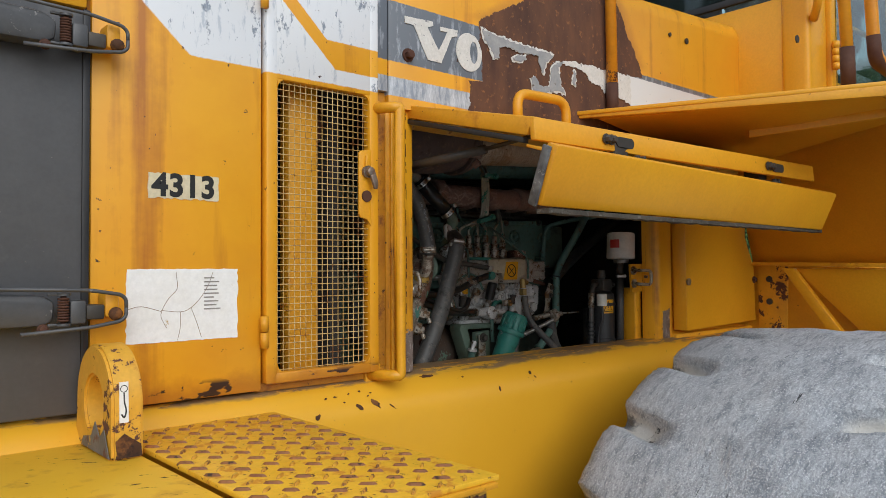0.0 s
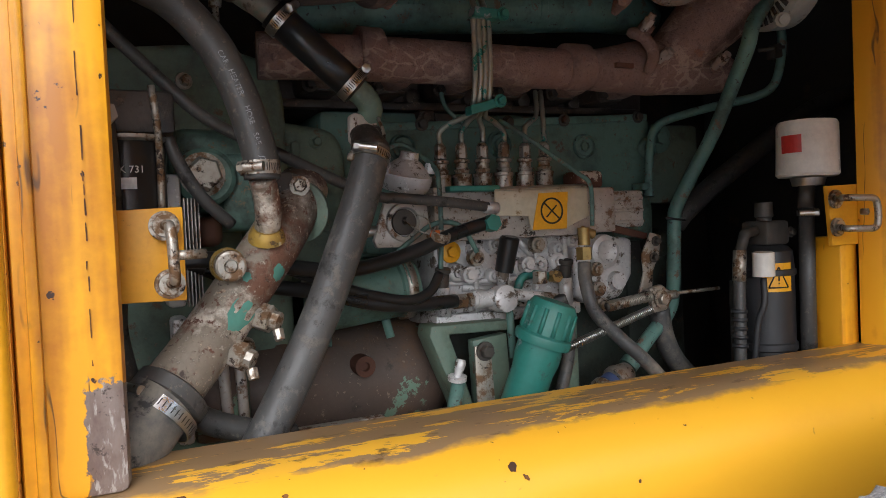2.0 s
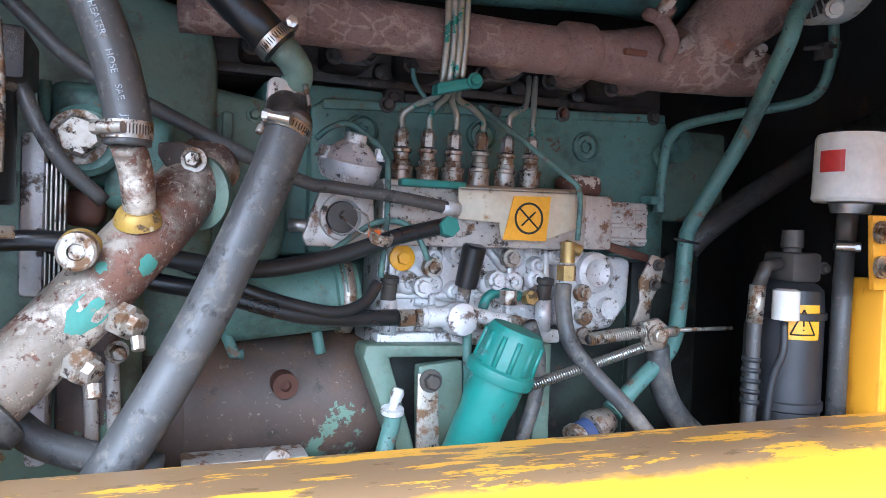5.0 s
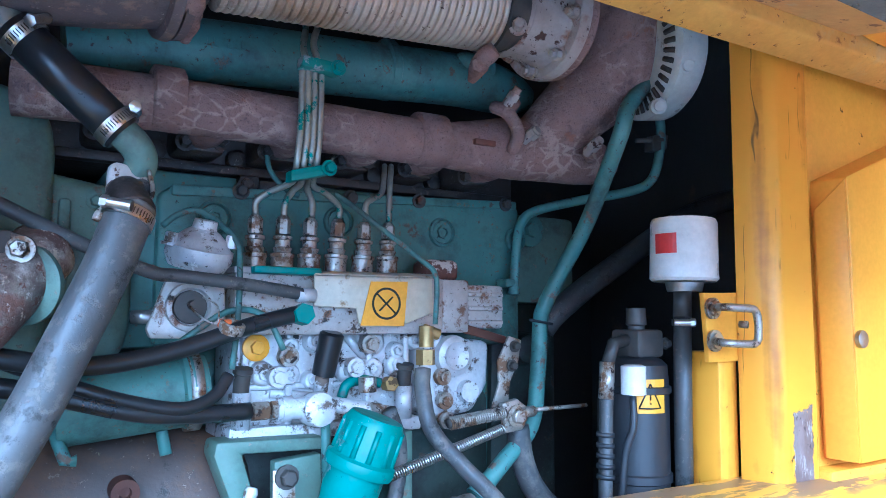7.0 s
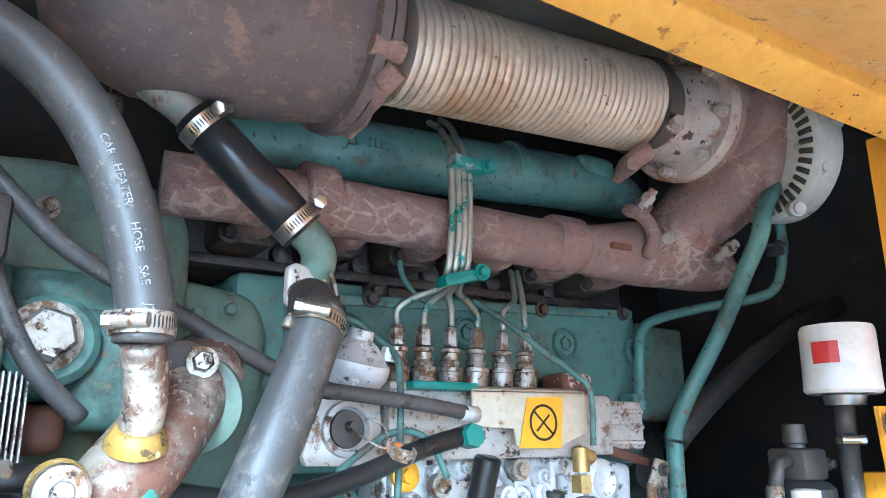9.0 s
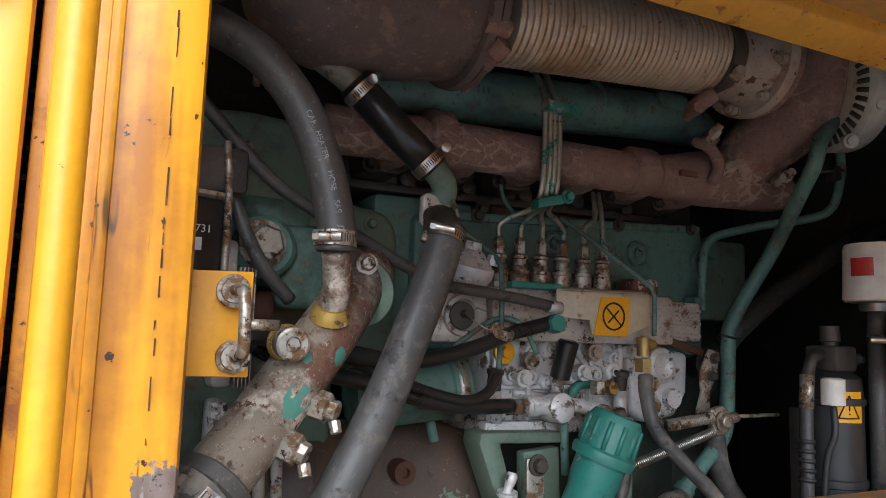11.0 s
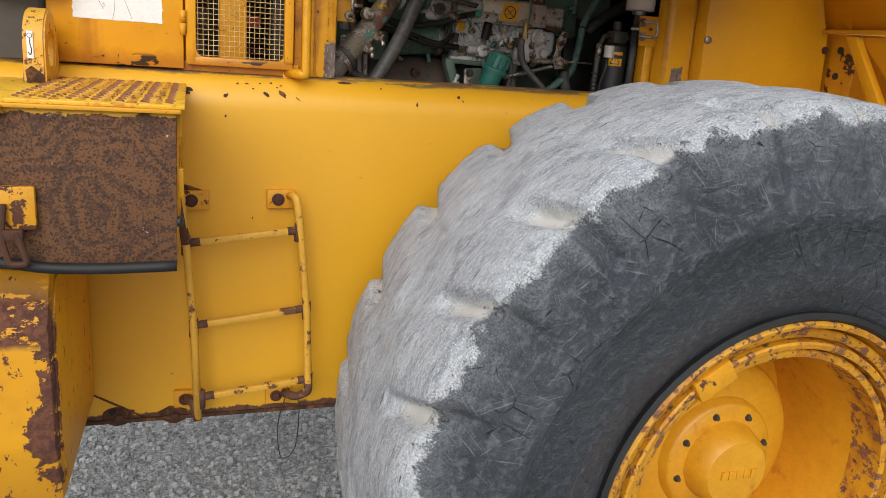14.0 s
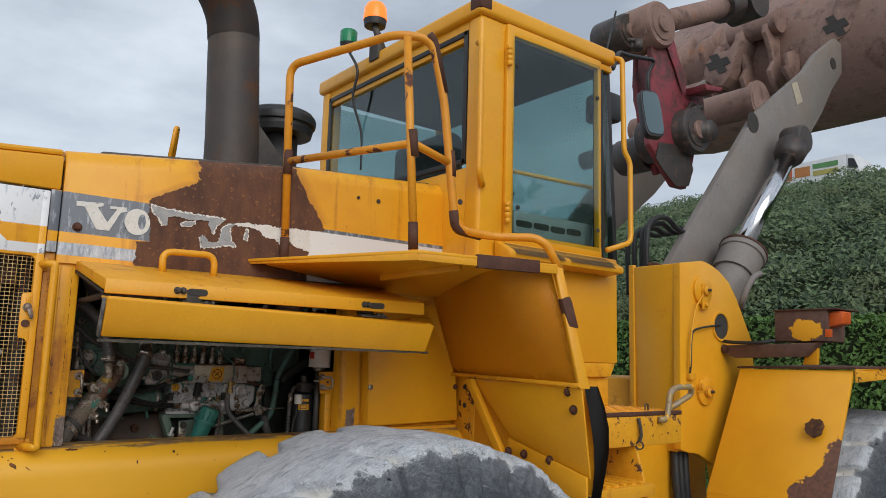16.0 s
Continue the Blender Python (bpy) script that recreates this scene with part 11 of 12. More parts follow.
for x in (2.15, 2.58):
    bm = B()
    tube(bm, rounded_path([(x - 0.012, -0.52, ZP - 0.002), (x - 0.012, -0.52, ZP + 0.03), (x + 0.012, -0.52, ZP + 0.03), (x + 0.012, -0.52, ZP - 0.002)], 0.008, 3), 0.004, 6)
    part("deck_eye", bm, m_dark_metal, acc)
for x in (1.98, 2.39):
    bm = B()
    slab(bm, [(x, -0.58, 1.79), (x, -0.40, 1.79), (x, -0.42, 0.75), (x, -0.70, 0.75), (x, -0.70, 1.30), (x, -0.64, 1.60)], (0.018, 0, 0), 0.003)
    part("step_side", bm, m_yellow_chipped, acc)
for z in (1.60, 1.35, 1.07):
    bm = B()
    box(bm, (1.998, -0.70, z - 0.05), (2.389, -0.685, z), 0.003)
    box(bm, (1.998, -0.685, z - 0.012), (2.389, -0.45, z), 0.002)
    tread = part("step_tread", bm, m_yellow_worn if z > 1.2 else m_rust_plate, acc)
    for k in range(6):
        bm = B()
        box(bm, (2.03 + 0.058 * k, -0.675, z - 0.002), (2.055 + 0.058 * k, -0.48, z + 0.012), 0.003)
        part("tread_rib", bm, m_yellow_worn if z > 1.2 else m_rust_plate, tread)

# ---- front mudguard, headlight and wheel ----
g = Graph("guard_paint")
n1 = g.noise(3, 5)
col = g.mix(g.step(n1, 0.35, 0.7), YELLOW, YELLOW2)
run = g.math("ADD", g.math("MULTIPLY", g.xyz(1), -1.0), g.math("MULTIPLY", g.xyz(2), -0.55))
edge_ = g.step(g.math("ADD", run, g.math("MULTIPLY", g.math("SUBTRACT", g.noise(7, 6, 0.65), 0.5), 0.28)), -0.095, -0.088)
col = g.mix(edge_, col, g.mix(g.step(g.noise(40, 5), 0.4, 0.65), (0.16, 0.075, 0.05), (0.10, 0.05, 0.035)))
g.bump(edge_, 0.2, -0.003)
m_guard = g.finish(col, g.blend(edge_, 0.4, 0.85))
mud = thing("front_mudguard", (3.9, -0.7, 1.3), "yellow front mudguard with a rusted lower edge", "mudguard")
bm = B()
slab(bm, [(3.99, -0.20, 2.108), (3.99, -0.885, 2.120), (3.60, -0.885, 1.39), (3.578, -0.20, 1.391)], (0.02, 0, -0.008), 0.003)
part("rear_face", bm, m_guard, mud)
bm = B()
slab(bm, [(3.578, -0.20, 1.391), (3.60, -0.885, 1.39), (3.59, -0.885, 1.23), (3.575, -0.20, 1.221)], (0.02, 0, 0.0), 0.003)
part("lower_fold", bm, m_guard, mud)
bm = B()
slab(bm, [(3.60, -0.22, 1.25), (3.61, -0.90, 1.25), (3.66, -0.92, 0.95), (3.64, -0.22, 0.80)], (0.018, 0, 0.0), 0.004)
part("rubber_flap", bm, m_rubber_flap, mud, "black rubber flap under the mudguard")
bm = B()
slab(bm, [(3.985, -0.18, 2.112), (3.975, -0.90, 2.124), (4.20, -1.02, 2.135), (5.2, -1.02, 2.135), (5.2, -0.18, 2.14)], (0, 0, 0.012), 0.003)
part("top_plate", bm, m_rust_tube, mud, "rusted top plate")
bm = B()
slab(bm, [(4.20, -1.02, 2.137), (5.2, -1.02, 2.137), (5.2, -1.02, 2.08), (4.20, -1.02, 2.08), (3.98, -0.905, 2.05), (3.98, -0.905, 2.125)], (0, 0.012, 0), 0.003)
part("rim_edge", bm, m_yellow_chipped, mud)
bm = B()
box(bm, (4.25, -1.012, 1.99), (4.55, -1.0, 2.065), 0.003)
maker = part("maker_plate", bm, m_van_white, mud)
bm = B()
box(bm, (4.30, -1.015, 2.015), (4.48, -1.0125, 2.04))
part("printed_bar", bm, m_black, maker)
bm = B()
rng = random.Random(3)
c = V(3.782, -0.755, 1.797)
e1, e2 = V(0, -1, 0), V(0.49, 0, 0.87)
slab(bm, [c + e1 * 0.052 * math.cos(a) * q + e2 * 0.058 * math.sin(a) * q for a, q in [(2 * math.pi * k / 22, rng.uniform(0.84, 1.1)) for k in range(22)]], (-0.010, 0, 0.004))
part("rust_scab", bm, m_rust_plate, mud)

wheel("front_loader_wheel", 4.62, -0.955, 0.93, 0.945, 0.74, m_tyre_front, "worn wide loader tyre under the front mudguard", phase=0.4)

g = Graph("flaking_brown_paint")
p0 = V((3.907, -0.620, 2.349))
uy = g.math("DIVIDE", g.math("SUBTRACT", g.xyz(1), p0.y), 0.10)
uz = g.math("DIVIDE", g.math("SUBTRACT", g.xyz(2), p0.z), 0.07)
rr = g.math("ADD", g.math("POWER", g.math("ADD", g.math("MULTIPLY", uy, uy), g.math("MULTIPLY", uz, uz)), 0.5), g.math("MULTIPLY", g.math("SUBTRACT", g.noise(16, 6, 0.65), 0.5), 1.2))
m_lamp_box = g.finish(g.mix(g.step(rr, 0.9, 0.95), YELLOW, g.mix(g.step(g.noise(25, 5), 0.35, 0.65), (0.095, 0.05, 0.036), (0.13, 0.07, 0.05))), 0.75)
lamp = thing("headlight_unit", (4.008, -0.500, 2.199), "rusty headlight box with an orange indicator on an arm", "headlight")
bm = B()
slab(bm, [(3.950, -0.083, 2.253), (3.950, -0.708, 2.272), (3.950, -0.626, 2.189), (3.950, -0.187, 2.175), (3.950, -0.090, 2.216)], (0.10, 0, 0.004), 0.006)
arm = part("support_arm", bm, m_lamp_box, lamp, "rusty brown steel arm with yellow flakes")
bm = B()
bolt(bm, (3.948, -0.124, 2.231), (-1, 0, 0), 0.02, 0.012)
part("arm_bolt", bm, m_rust_tube, arm)
bm = B()
slab(bm, [(4.020, -0.599, 2.190), (4.020, -0.678, 2.251), (4.020, -0.670, 2.145), (4.020, -0.583, 2.143)], (0.03, 0, 0), 0.003)
part("arm_gusset", bm, m_yellow, lamp)
bm = B()
slab(bm, [(4.000, -0.432, 2.474), (4.000, -0.750, 2.474), (4.000, -0.741, 2.283), (4.000, -0.428, 2.280)], (0.24, 0, 0), 0.006)
part("lamp_box", bm, m_lamp_box, lamp, "brown rusted box with a flaked yellow patch")
bm = B()
slab(bm, [(3.990, -0.426, 2.474), (3.990, -0.815, 2.474), (3.990, -0.814, 2.466), (3.990, -0.426, 2.465)], (0.28, 0, 0), 0.002)
part("box_lid", bm, m_rust_tube, lamp)
bm = B()
slab(bm, [(4.030, -0.745, 2.459), (4.030, -0.825, 2.457), (4.030, -0.821, 2.385), (4.030, -0.741, 2.363)], (0.12, 0, 0), 0.008)
part("indicator_lens", bm, m_orange_plain, lamp, "orange indicator lens")
bm = B()
slab(bm, [(3.996, -0.736, 2.352), (3.996, -0.774, 2.351), (3.996, -0.772, 2.306), (3.996, -0.734, 2.306)], (0.012, 0, 0), 0.002)
part("reflector", bm, m_orange_plain, lamp, "small orange reflector")
bm = B()
tube(bm, smooth_path([(4.000, -0.034, 2.295), (3.940, -0.177, 2.274), (3.940, -0.347, 2.271), (3.980, -0.442, 2.286)], 6), 0.011, 8)
part("lamp_cable", bm, m_black, lamp)

# ---- lift arms, cylinders, lever and bucket ----
HOLE, PINH = V((5.278, 0.360, 4.155)), V((6.848, 0.360, 5.110))
ARM = [(3.963, 0.360, 2.733), (4.210, 0.360, 3.004), (5.261, 0.360, 4.161), (5.378, 0.360, 4.277), (5.575, 0.360, 4.410), (6.260, 0.360, 4.880), (6.506, 0.360, 5.118), (6.928, 0.360, 5.400), (7.064, 0.360, 5.380), (7.041, 0.360, 5.063), (6.793, 0.360, 4.822), (6.564, 0.360, 4.539), (6.255, 0.360, 4.223), (5.857, 0.360, 3.856), (4.944, 0.360, 3.182), (4.492, 0.360, 2.780)]


def lift_arm(y, thick, label):
    t = thing("loader_boom", (4.5, y, 3.0), label, "boom", "loader booms")
    bm = B()
    pts = [(q[0], q[2]) for q in ARM]
    slab(bm, [(x, y, z) for x, z in pts], (0, thick, 0), 0.006)
    part("arm_plate", bm, m_dull_grey, t)
    bm = B()
    lathe(bm, [(0, 0.09), (0.004, 0.09)], HOLE + V(0, y - 0.361, 0), (0, -1, 0), 28)
    part("arm_hole", bm, m_inside, t, "dark oval hole through the arm")
    bm = B()
    lathe(bm, [(0, 0.06), (0.004, 0.06)], PINH + V(0, y - 0.361, 0), (0, -1, 0), 28)
    part("pin_hole", bm, m_inside, t)
    bm = B()
    slab(bm, [V(q) + V(0, y - 0.361, 0) for q in ((5.975, 0.360, 4.679), (6.084, 0.360, 4.723), (6.176, 0.360, 4.557), (6.065, 0.360, 4.497))], (0, -0.003, 0))
    part("tape_strip", bm, surface("pale_tape", (0.42, 0.36, 0.27), (0.5, 0.44, 0.33), 20, 0.7), t)
    return t


lift_arm(0.36, 0.06, "dusty grey steel lift arm with a round hole")
lift_arm(1.75, 0.06, "dusty grey steel lift arm with a round hole")


def lift_cylinder(y, low, mid, top):
    t = thing("lift_cylinder", low, "grey hydraulic lift cylinder with a bright chrome rod", "hydraulic cylinder", "lift cylinders")
    low, mid, top = V(low), V(mid), V(top)
    d = (top - low).normalized()
    bm = B()
    L = (mid - low).length
    lathe(bm, [(0, 0.13), (L - 0.25, 0.135), (L - 0.25, 0.155), (L - 0.06, 0.16), (L - 0.055, 0.172), (L, 0.172), (L + 0.012, 0.155), (L + 0.012, 0.1)], low, d, 32)
    part("barrel", bm, m_dull_grey, t)
    bm = B()
    lathe(bm, [(L - 0.012, 0.178), (L + 0.004, 0.178)], low, d, 32)
    part("gland_ring", bm, m_rust_tube, t)
    bm = B()
    tube(bm, [mid, top - d * 0.12], 0.072, 24)
    part("chrome_rod", bm, m_chrome, t, "polished chrome rod")
    bm = B()
    lathe(bm, [(-0.09, 0.11), (-0.07, 0.125), (0.07, 0.125), (0.09, 0.11)], top, (0, 1, 0), 24)
    tube(bm, [top - d * 0.26, top - d * 0.2, top - d * 0.08], [0.09, 0.12, 0.13], 16)
    part("rod_eye", bm, m_greasy, t, "greasy rod eye")
    return t


lift_cylinder(0.14, (4.266, 0.150, 2.466), (4.659, 0.150, 2.993), (5.578, 0.150, 4.010))
lift_cylinder(1.96, (4.266, 1.96, 2.466), (4.659, 1.96, 2.993), (5.578, 1.96, 4.010))
bm = B()
tube(bm, smooth_path([(4.423, -0.120, 2.761), (4.329, -0.130, 2.732), (4.252, -0.130, 2.668), (4.227, -0.100, 2.572), (4.273, -0.060, 2.519)], 6), 0.022, 10)
solo("cylinder_pipe", bm, m_dull_grey, "grey steel feed pipe of the lift cylinder", "pipe")

lever = thing("bell_crank", (4.766, 0.800, 3.548), "faded red bell-crank lever with greasy pins", "lever")
bm = B()
slab(bm, [(4.221, 0.620, 4.887), (4.401, 0.620, 4.907), (4.574, 0.620, 4.742), (4.722, 0.620, 4.392), (4.970, 0.620, 4.405), (5.000, 0.620, 4.114), (4.842, 0.620, 3.910), (4.778, 0.620, 3.706), (4.692, 0.620, 3.527), (4.537, 0.620, 3.524), (4.213, 0.620, 3.805), (4.220, 0.620, 4.148), (4.285, 0.620, 4.443)], (0, 0.06, 0), 0.012)
part("lever_plate", bm, m_red, lever)
bm = B()
slab(bm, [(4.529, 0.950, 4.761), (4.807, 0.950, 4.737), (4.962, 0.950, 4.311), (4.947, 0.950, 3.798), (4.783, 0.950, 3.719), (4.579, 0.950, 4.123), (4.508, 0.950, 4.453)], (0, 0.06, 0), 0.012)
part("lever_plate", bm, m_red, lever)
bm = B()
slab(bm, [(4.382, 0.610, 4.729), (4.520, 0.610, 4.722), (4.685, 0.610, 4.452), (4.640, 0.610, 4.305), (4.529, 0.610, 4.507)], (0, -0.012, 0), 0.006)
part("recess_rib", bm, m_red, lever)
for (c, r, w, m) in (((4.313, 0.560, 4.800), 0.19, 0.5, m_bucket), ((4.683, 0.500, 3.993), 0.19, 0.5, m_greasy), ((4.737, 1.000, 3.919), 0.16, 0.3, m_greasy), ((4.152, 0.750, 4.754), 0.15, 0.3, m_greasy)):
    c = V(c)
    bm = B()
    lathe(bm, [(-0.012, r * 0.55), (-0.01, r * 0.7), (0, r * 0.72), (0.0, r * 0.92), (0.02, r), (w - 0.02, r), (w, r * 0.9)], c, (0, 1, 0), 28)
    boss = part("pin_boss", bm, m, lever)
    bm = B()
    lathe(bm, [(0, r * 0.4), (0.02, r * 0.38), (0.025, r * 0.2)], c - V(0, 0.01, 0), (0, -1, 0), 20)
    part("pin_end", bm, m_bucket, boss)
bm = B()
c = V((4.765, 0.600, 4.193))
bolt(bm, c, (0, -1, 0), 0.05, 0.05)
tube(bm, [c + V(-0.05, -0.03, 0), c + V(0.06, -0.05, 0.03)], 0.02, 8)
part("bolt_head", bm, m_greasy, lever)
bm = B()
slab(bm, [(4.675, 0.600, 4.360), (4.938, 0.600, 4.392), (4.920, 0.600, 4.353), (4.697, 0.600, 4.307)], (0, -0.18, 0), 0.006)
part("red_lip", bm, m_red, lever)

bm = B()
tube(bm, [(4.76, 0.42, 3.99), (4.76, 1.75, 3.99)], 0.085, 20)
part("pivot_shaft", bm, m_greasy, lever, "greasy pivot shaft")

bm = B()
slab(bm, [(4.318, 0.612, 3.839), (4.574, 0.612, 3.864), (4.707, 0.612, 3.843), (4.774, 0.612, 3.704), (4.705, 0.612, 3.551), (4.533, 0.612, 3.522), (4.357, 0.612, 3.628), (4.271, 0.612, 3.702)], (0, -0.006, 0), 0.0)
part("grease_coat", bm, m_greasy, lever, "thick dark grease")

tilt = thing("tilt_cylinder", (5.019, 0.700, 5.086), "brown hydraulic tilt cylinder with a dull rod", "hydraulic cylinder")
a, b, c = V((4.578, 0.700, 4.953)), V((5.504, 0.700, 5.390)), V((6.761, 0.700, 5.968))
bm = B()
tube(bm, [a, b], 0.095, 24)
part("barrel", bm, m_bucket, tilt)
bm = B()
lathe(bm, [(-0.1, 0.14), (0.12, 0.15), (0.16, 0.12)], b, (c - a).normalized(), 24)
part("gland", bm, m_greasy, tilt)
bm = B()
lathe(bm, [(-0.15, 0.17), (0.15, 0.17)], V((5.834, 0.700, 5.522)), (0, 1, 0), 24)
part("eye", bm, m_greasy, tilt)

bucket = thing("loader_bucket", (7.2, 0.8, 4.8), "weathered brown steel loader bucket raised high", "bucket")
bm = B()
prof = [(8.3, 4.95), (7.3, 4.72), (6.95, 4.80), (6.72, 5.0), (6.62, 5.25), (6.62, 5.5), (6.72, 5.75), (6.9, 5.95), (7.15, 6.15), (8.4, 6.9), (8.4, 6.84), (7.2, 6.08), (6.96, 5.89), (6.79, 5.7), (6.70, 5.48), (6.70, 5.27), (6.79, 5.05), (6.99, 4.87), (7.3, 4.79), (8.3, 5.02)]
slab(bm, [(x, -0.75, z) for x, z in prof], (0, 3.1, 0))
part("curved_shell", bm, m_bucket, bucket)
bm = B()
slab(bm, [(8.3, -0.76, 4.95), (7.3, -0.76, 4.72), (6.95, -0.76, 4.80), (6.72, -0.76, 5.0), (6.62, -0.76, 5.25), (6.62, -0.76, 5.5), (6.72, -0.76, 5.75), (6.9, -0.76, 5.95), (8.4, -0.76, 6.88)], (0, 0.03, 0))
part("side_cheek", bm, m_bucket, bucket)
bm = B()
slab(bm, [(8.3, 2.33, 4.95), (7.3, 2.33, 4.72), (6.95, 2.33, 4.80), (6.72, 2.33, 5.0), (6.62, 2.33, 5.25), (6.62, 2.33, 5.5), (6.72, 2.33, 5.75), (6.9, 2.33, 5.95), (8.4, 2.33, 6.88)], (0, 0.03, 0))
part("side_cheek", bm, m_bucket, bucket)
for y in (0.62, 0.90, 1.30, 1.62):
    bm = B()
    slab(bm, [(6.85, y, 4.78), (6.5, y, 4.92), (6.42, y, 5.05), (6.50, y, 5.16), (6.44, y, 5.3), (6.36, y, 5.42), (6.40, y, 5.56), (6.56, y, 5.66), (6.74, y, 5.82), (6.80, y, 5.5), (6.80, y, 5.1)], (0, 0.05, 0), 0.008)
    part("hinge_rib", bm, m_bucket, bucket)
for y in (0.55, 1.25):
    bm = B()
    lathe(bm, [(0, 0.12), (0.5, 0.12)], (6.5, y, 5.05 if y > 1 else 5.55), (0, 1, 0), 20)
    pin = part("hinge_pin", bm, m_bucket, bucket)
for y0, z0 in ((0.45, 5.0), (1.2, 4.95), (1.8, 5.0)):
    bm = B()
    slab(bm, [(6.62, y0, z0 - 0.15), (6.40, y0, z0 - 0.05), (6.34, y0, z0 + 0.02), (6.45, y0, z0 + 0.05), (6.40, y0, z0 + 0.16), (6.68, y0, z0 + 0.3)], (0, 0.04, 0), 0.006)
    part("stop_lug", bm, m_bucket, bucket)
for k in range(4):
    bm = B()
    tube(bm, [(7.4 + 0.16 * k, -0.7, 6.45 + 0.1 * k), (7.4 + 0.16 * k, 2.3, 6.45 + 0.1 * k)], 0.03, 8)
    part("guard_rod", bm, m_bucket, bucket)
bm = B()
tube(bm, [(5.55, 0.42, 4.44), (5.55, 1.75, 4.44)], 0.14, 28)
lathe(bm, [(0, 0.17), (0.05, 0.17)], (5.55, 0.425, 4.44), (0, 1, 0), 28)
solo("arm_cross_tube", bm, m_bucket, "brown steel cross tube between the lift arms", "cross member")
LOC, SIZE = V(7.811, 1.240, 4.990), 1.125
for outline, gap in (([(6.850, 1.791, 5.357), (6.850, 1.743, 5.539), (6.850, 1.583, 5.704), (6.850, 1.571, 5.620), (6.850, 1.461, 5.611), (6.850, 1.313, 5.794), (6.850, 1.304, 5.666), (6.850, 1.397, 5.479), (6.850, 1.471, 5.298), (6.850, 1.555, 5.217), (6.850, 1.666, 5.248)], [(6.845, 1.703, 5.603), (6.845, 1.601, 5.607), (6.845, 1.565, 5.533), (6.845, 1.483, 5.537), (6.845, 1.440, 5.447), (6.845, 1.520, 5.442), (6.845, 1.485, 5.370), (6.845, 1.585, 5.363), (6.845, 1.621, 5.437), (6.845, 1.705, 5.432), (6.845, 1.751, 5.524), (6.845, 1.666, 5.528)]), ([(7.150, 0.635, 5.434), (7.150, 0.599, 5.584), (7.150, 0.487, 5.745), (7.150, 0.434, 5.900), (7.150, 0.353, 5.956), (7.150, 0.202, 5.897), (7.150, 0.254, 5.722), (7.150, 0.301, 5.556), (7.150, 0.387, 5.488), (7.150, 0.501, 5.452), (7.150, 0.591, 5.370)], [(7.145, 0.542, 5.741), (7.145, 0.457, 5.753), (7.145, 0.420, 5.678), (7.145, 0.349, 5.688), (7.145, 0.306, 5.601), (7.145, 0.376, 5.590), (7.145, 0.340, 5.516), (7.145, 0.422, 5.503), (7.145, 0.460, 5.577), (7.145, 0.532, 5.566), (7.145, 0.577, 5.654), (7.145, 0.504, 5.665)])):
    bm = B()
    slab(bm, [V(7.2, 0.8, 4.8) + (V(p) - LOC) / SIZE for p in outline], (0.55, 0, 0), 0.006)
    lug = part("stop_lug", bm, m_bucket, bucket, "steel lug with a cross-shaped gap")
    bm = B()
    slab(bm, [V(7.2, 0.8, 4.8) + (V(p) - LOC) / SIZE for p in gap], (-0.004, 0, 0))
    part("cross_gap", bm, m_inside, lug, "dark cross-shaped gap", 0)
bucket.location = LOC
bucket.scale = (1.125, 1.125, 1.125)
# hoses between the arms
for k, (y, w) in enumerate(((0.30, 0.0), (0.36, 0.03), (0.44, 0.05), (0.52, 0.08))):
    bm = B()
    tube(bm, smooth_path([(3.72 + 0.03 * k, y, 2.6), (3.72 + w, y, 2.95), (3.80 + w, y + 0.02, 3.10 - w), (4.02 + w, y + 0.05, 3.16 - w), (4.3, y + 0.1, 3.1), (4.6, y + 0.1, 3.2)], 8), 0.019, 10)
    solo("hydraulic_hose", bm, m_rubber_flap, "black hydraulic hose looping between the lift arms", "hose", "arm hoses")
for k in range(3):
    bm = B()
    tube(bm, [(3.30, 0.50 + 0.13 * k, 2.70), (3.60, 0.52 + 0.13 * k, 2.98)], 0.022, 10)
    solo("steel_pipe", bm, m_steel, "bare steel hydraulic pipe behind the cab", "pipe", "steel pipes")

# ---- mirror and antenna on the cab ----
mir = thing("wing_mirror", (3.225, -0.100, 3.664), "black-framed wing mirror on a bent arm", "mirror")
bm = B()
mc = V((3.318, -0.050, 3.679))
ax_r = V(0.95, -0.30, 0.02).normalized()
ax_u = V(0.06, 0.20, 1).normalized()
frame_pts = []
for k in range(28):
    a = 2 * math.pi * k / 28
    cx, cz = math.cos(a), math.sin(a)
    e = 0.42
    frame_pts.append(mc + ax_r * 0.072 * math.copysign(abs(cx) ** e, cx) + ax_u * 0.165 * math.copysign(abs(cz) ** e, cz))
nrm = ax_r.cross(ax_u)
slab(bm, frame_pts, nrm * -0.05, 0.012)
part("mirror_case", bm, m_black, mir)
bm = B()
slab(bm, [mc + (p - mc) * 0.9 + nrm * 0.002 for p in frame_pts], nrm * 0.004)
g = Graph("mirror_glass")
part("mirror_glass", bm, g.finish((0.17, 0.215, 0.22), 0.04, 1.0), mir, "reflecting mirror glass", 0)
bm = B()
tube(bm, rounded_path([(2.744, -0.200, 3.768), (2.923, -0.100, 3.952), (3.069, -0.050, 3.988), (3.384, -0.030, 4.050), mc + V(0.02, 0.05, 0.28), mc + V(0.02, 0.04, 0.1)], 0.06, 5), 0.013, 10)
part("mirror_arm", bm, m_black, mir)
bm = B()
box(bm, (2.748, -0.150, 3.495), (2.901, 0.020, 3.668), 0.03)
tube(bm, [(2.60, -0.205, 3.618), (2.778, -0.12, 3.618)], 0.016, 8)
solo("work_lamp", bm, m_black, "black ribbed work lamp on the cab corner", "lamp")
bm = B()
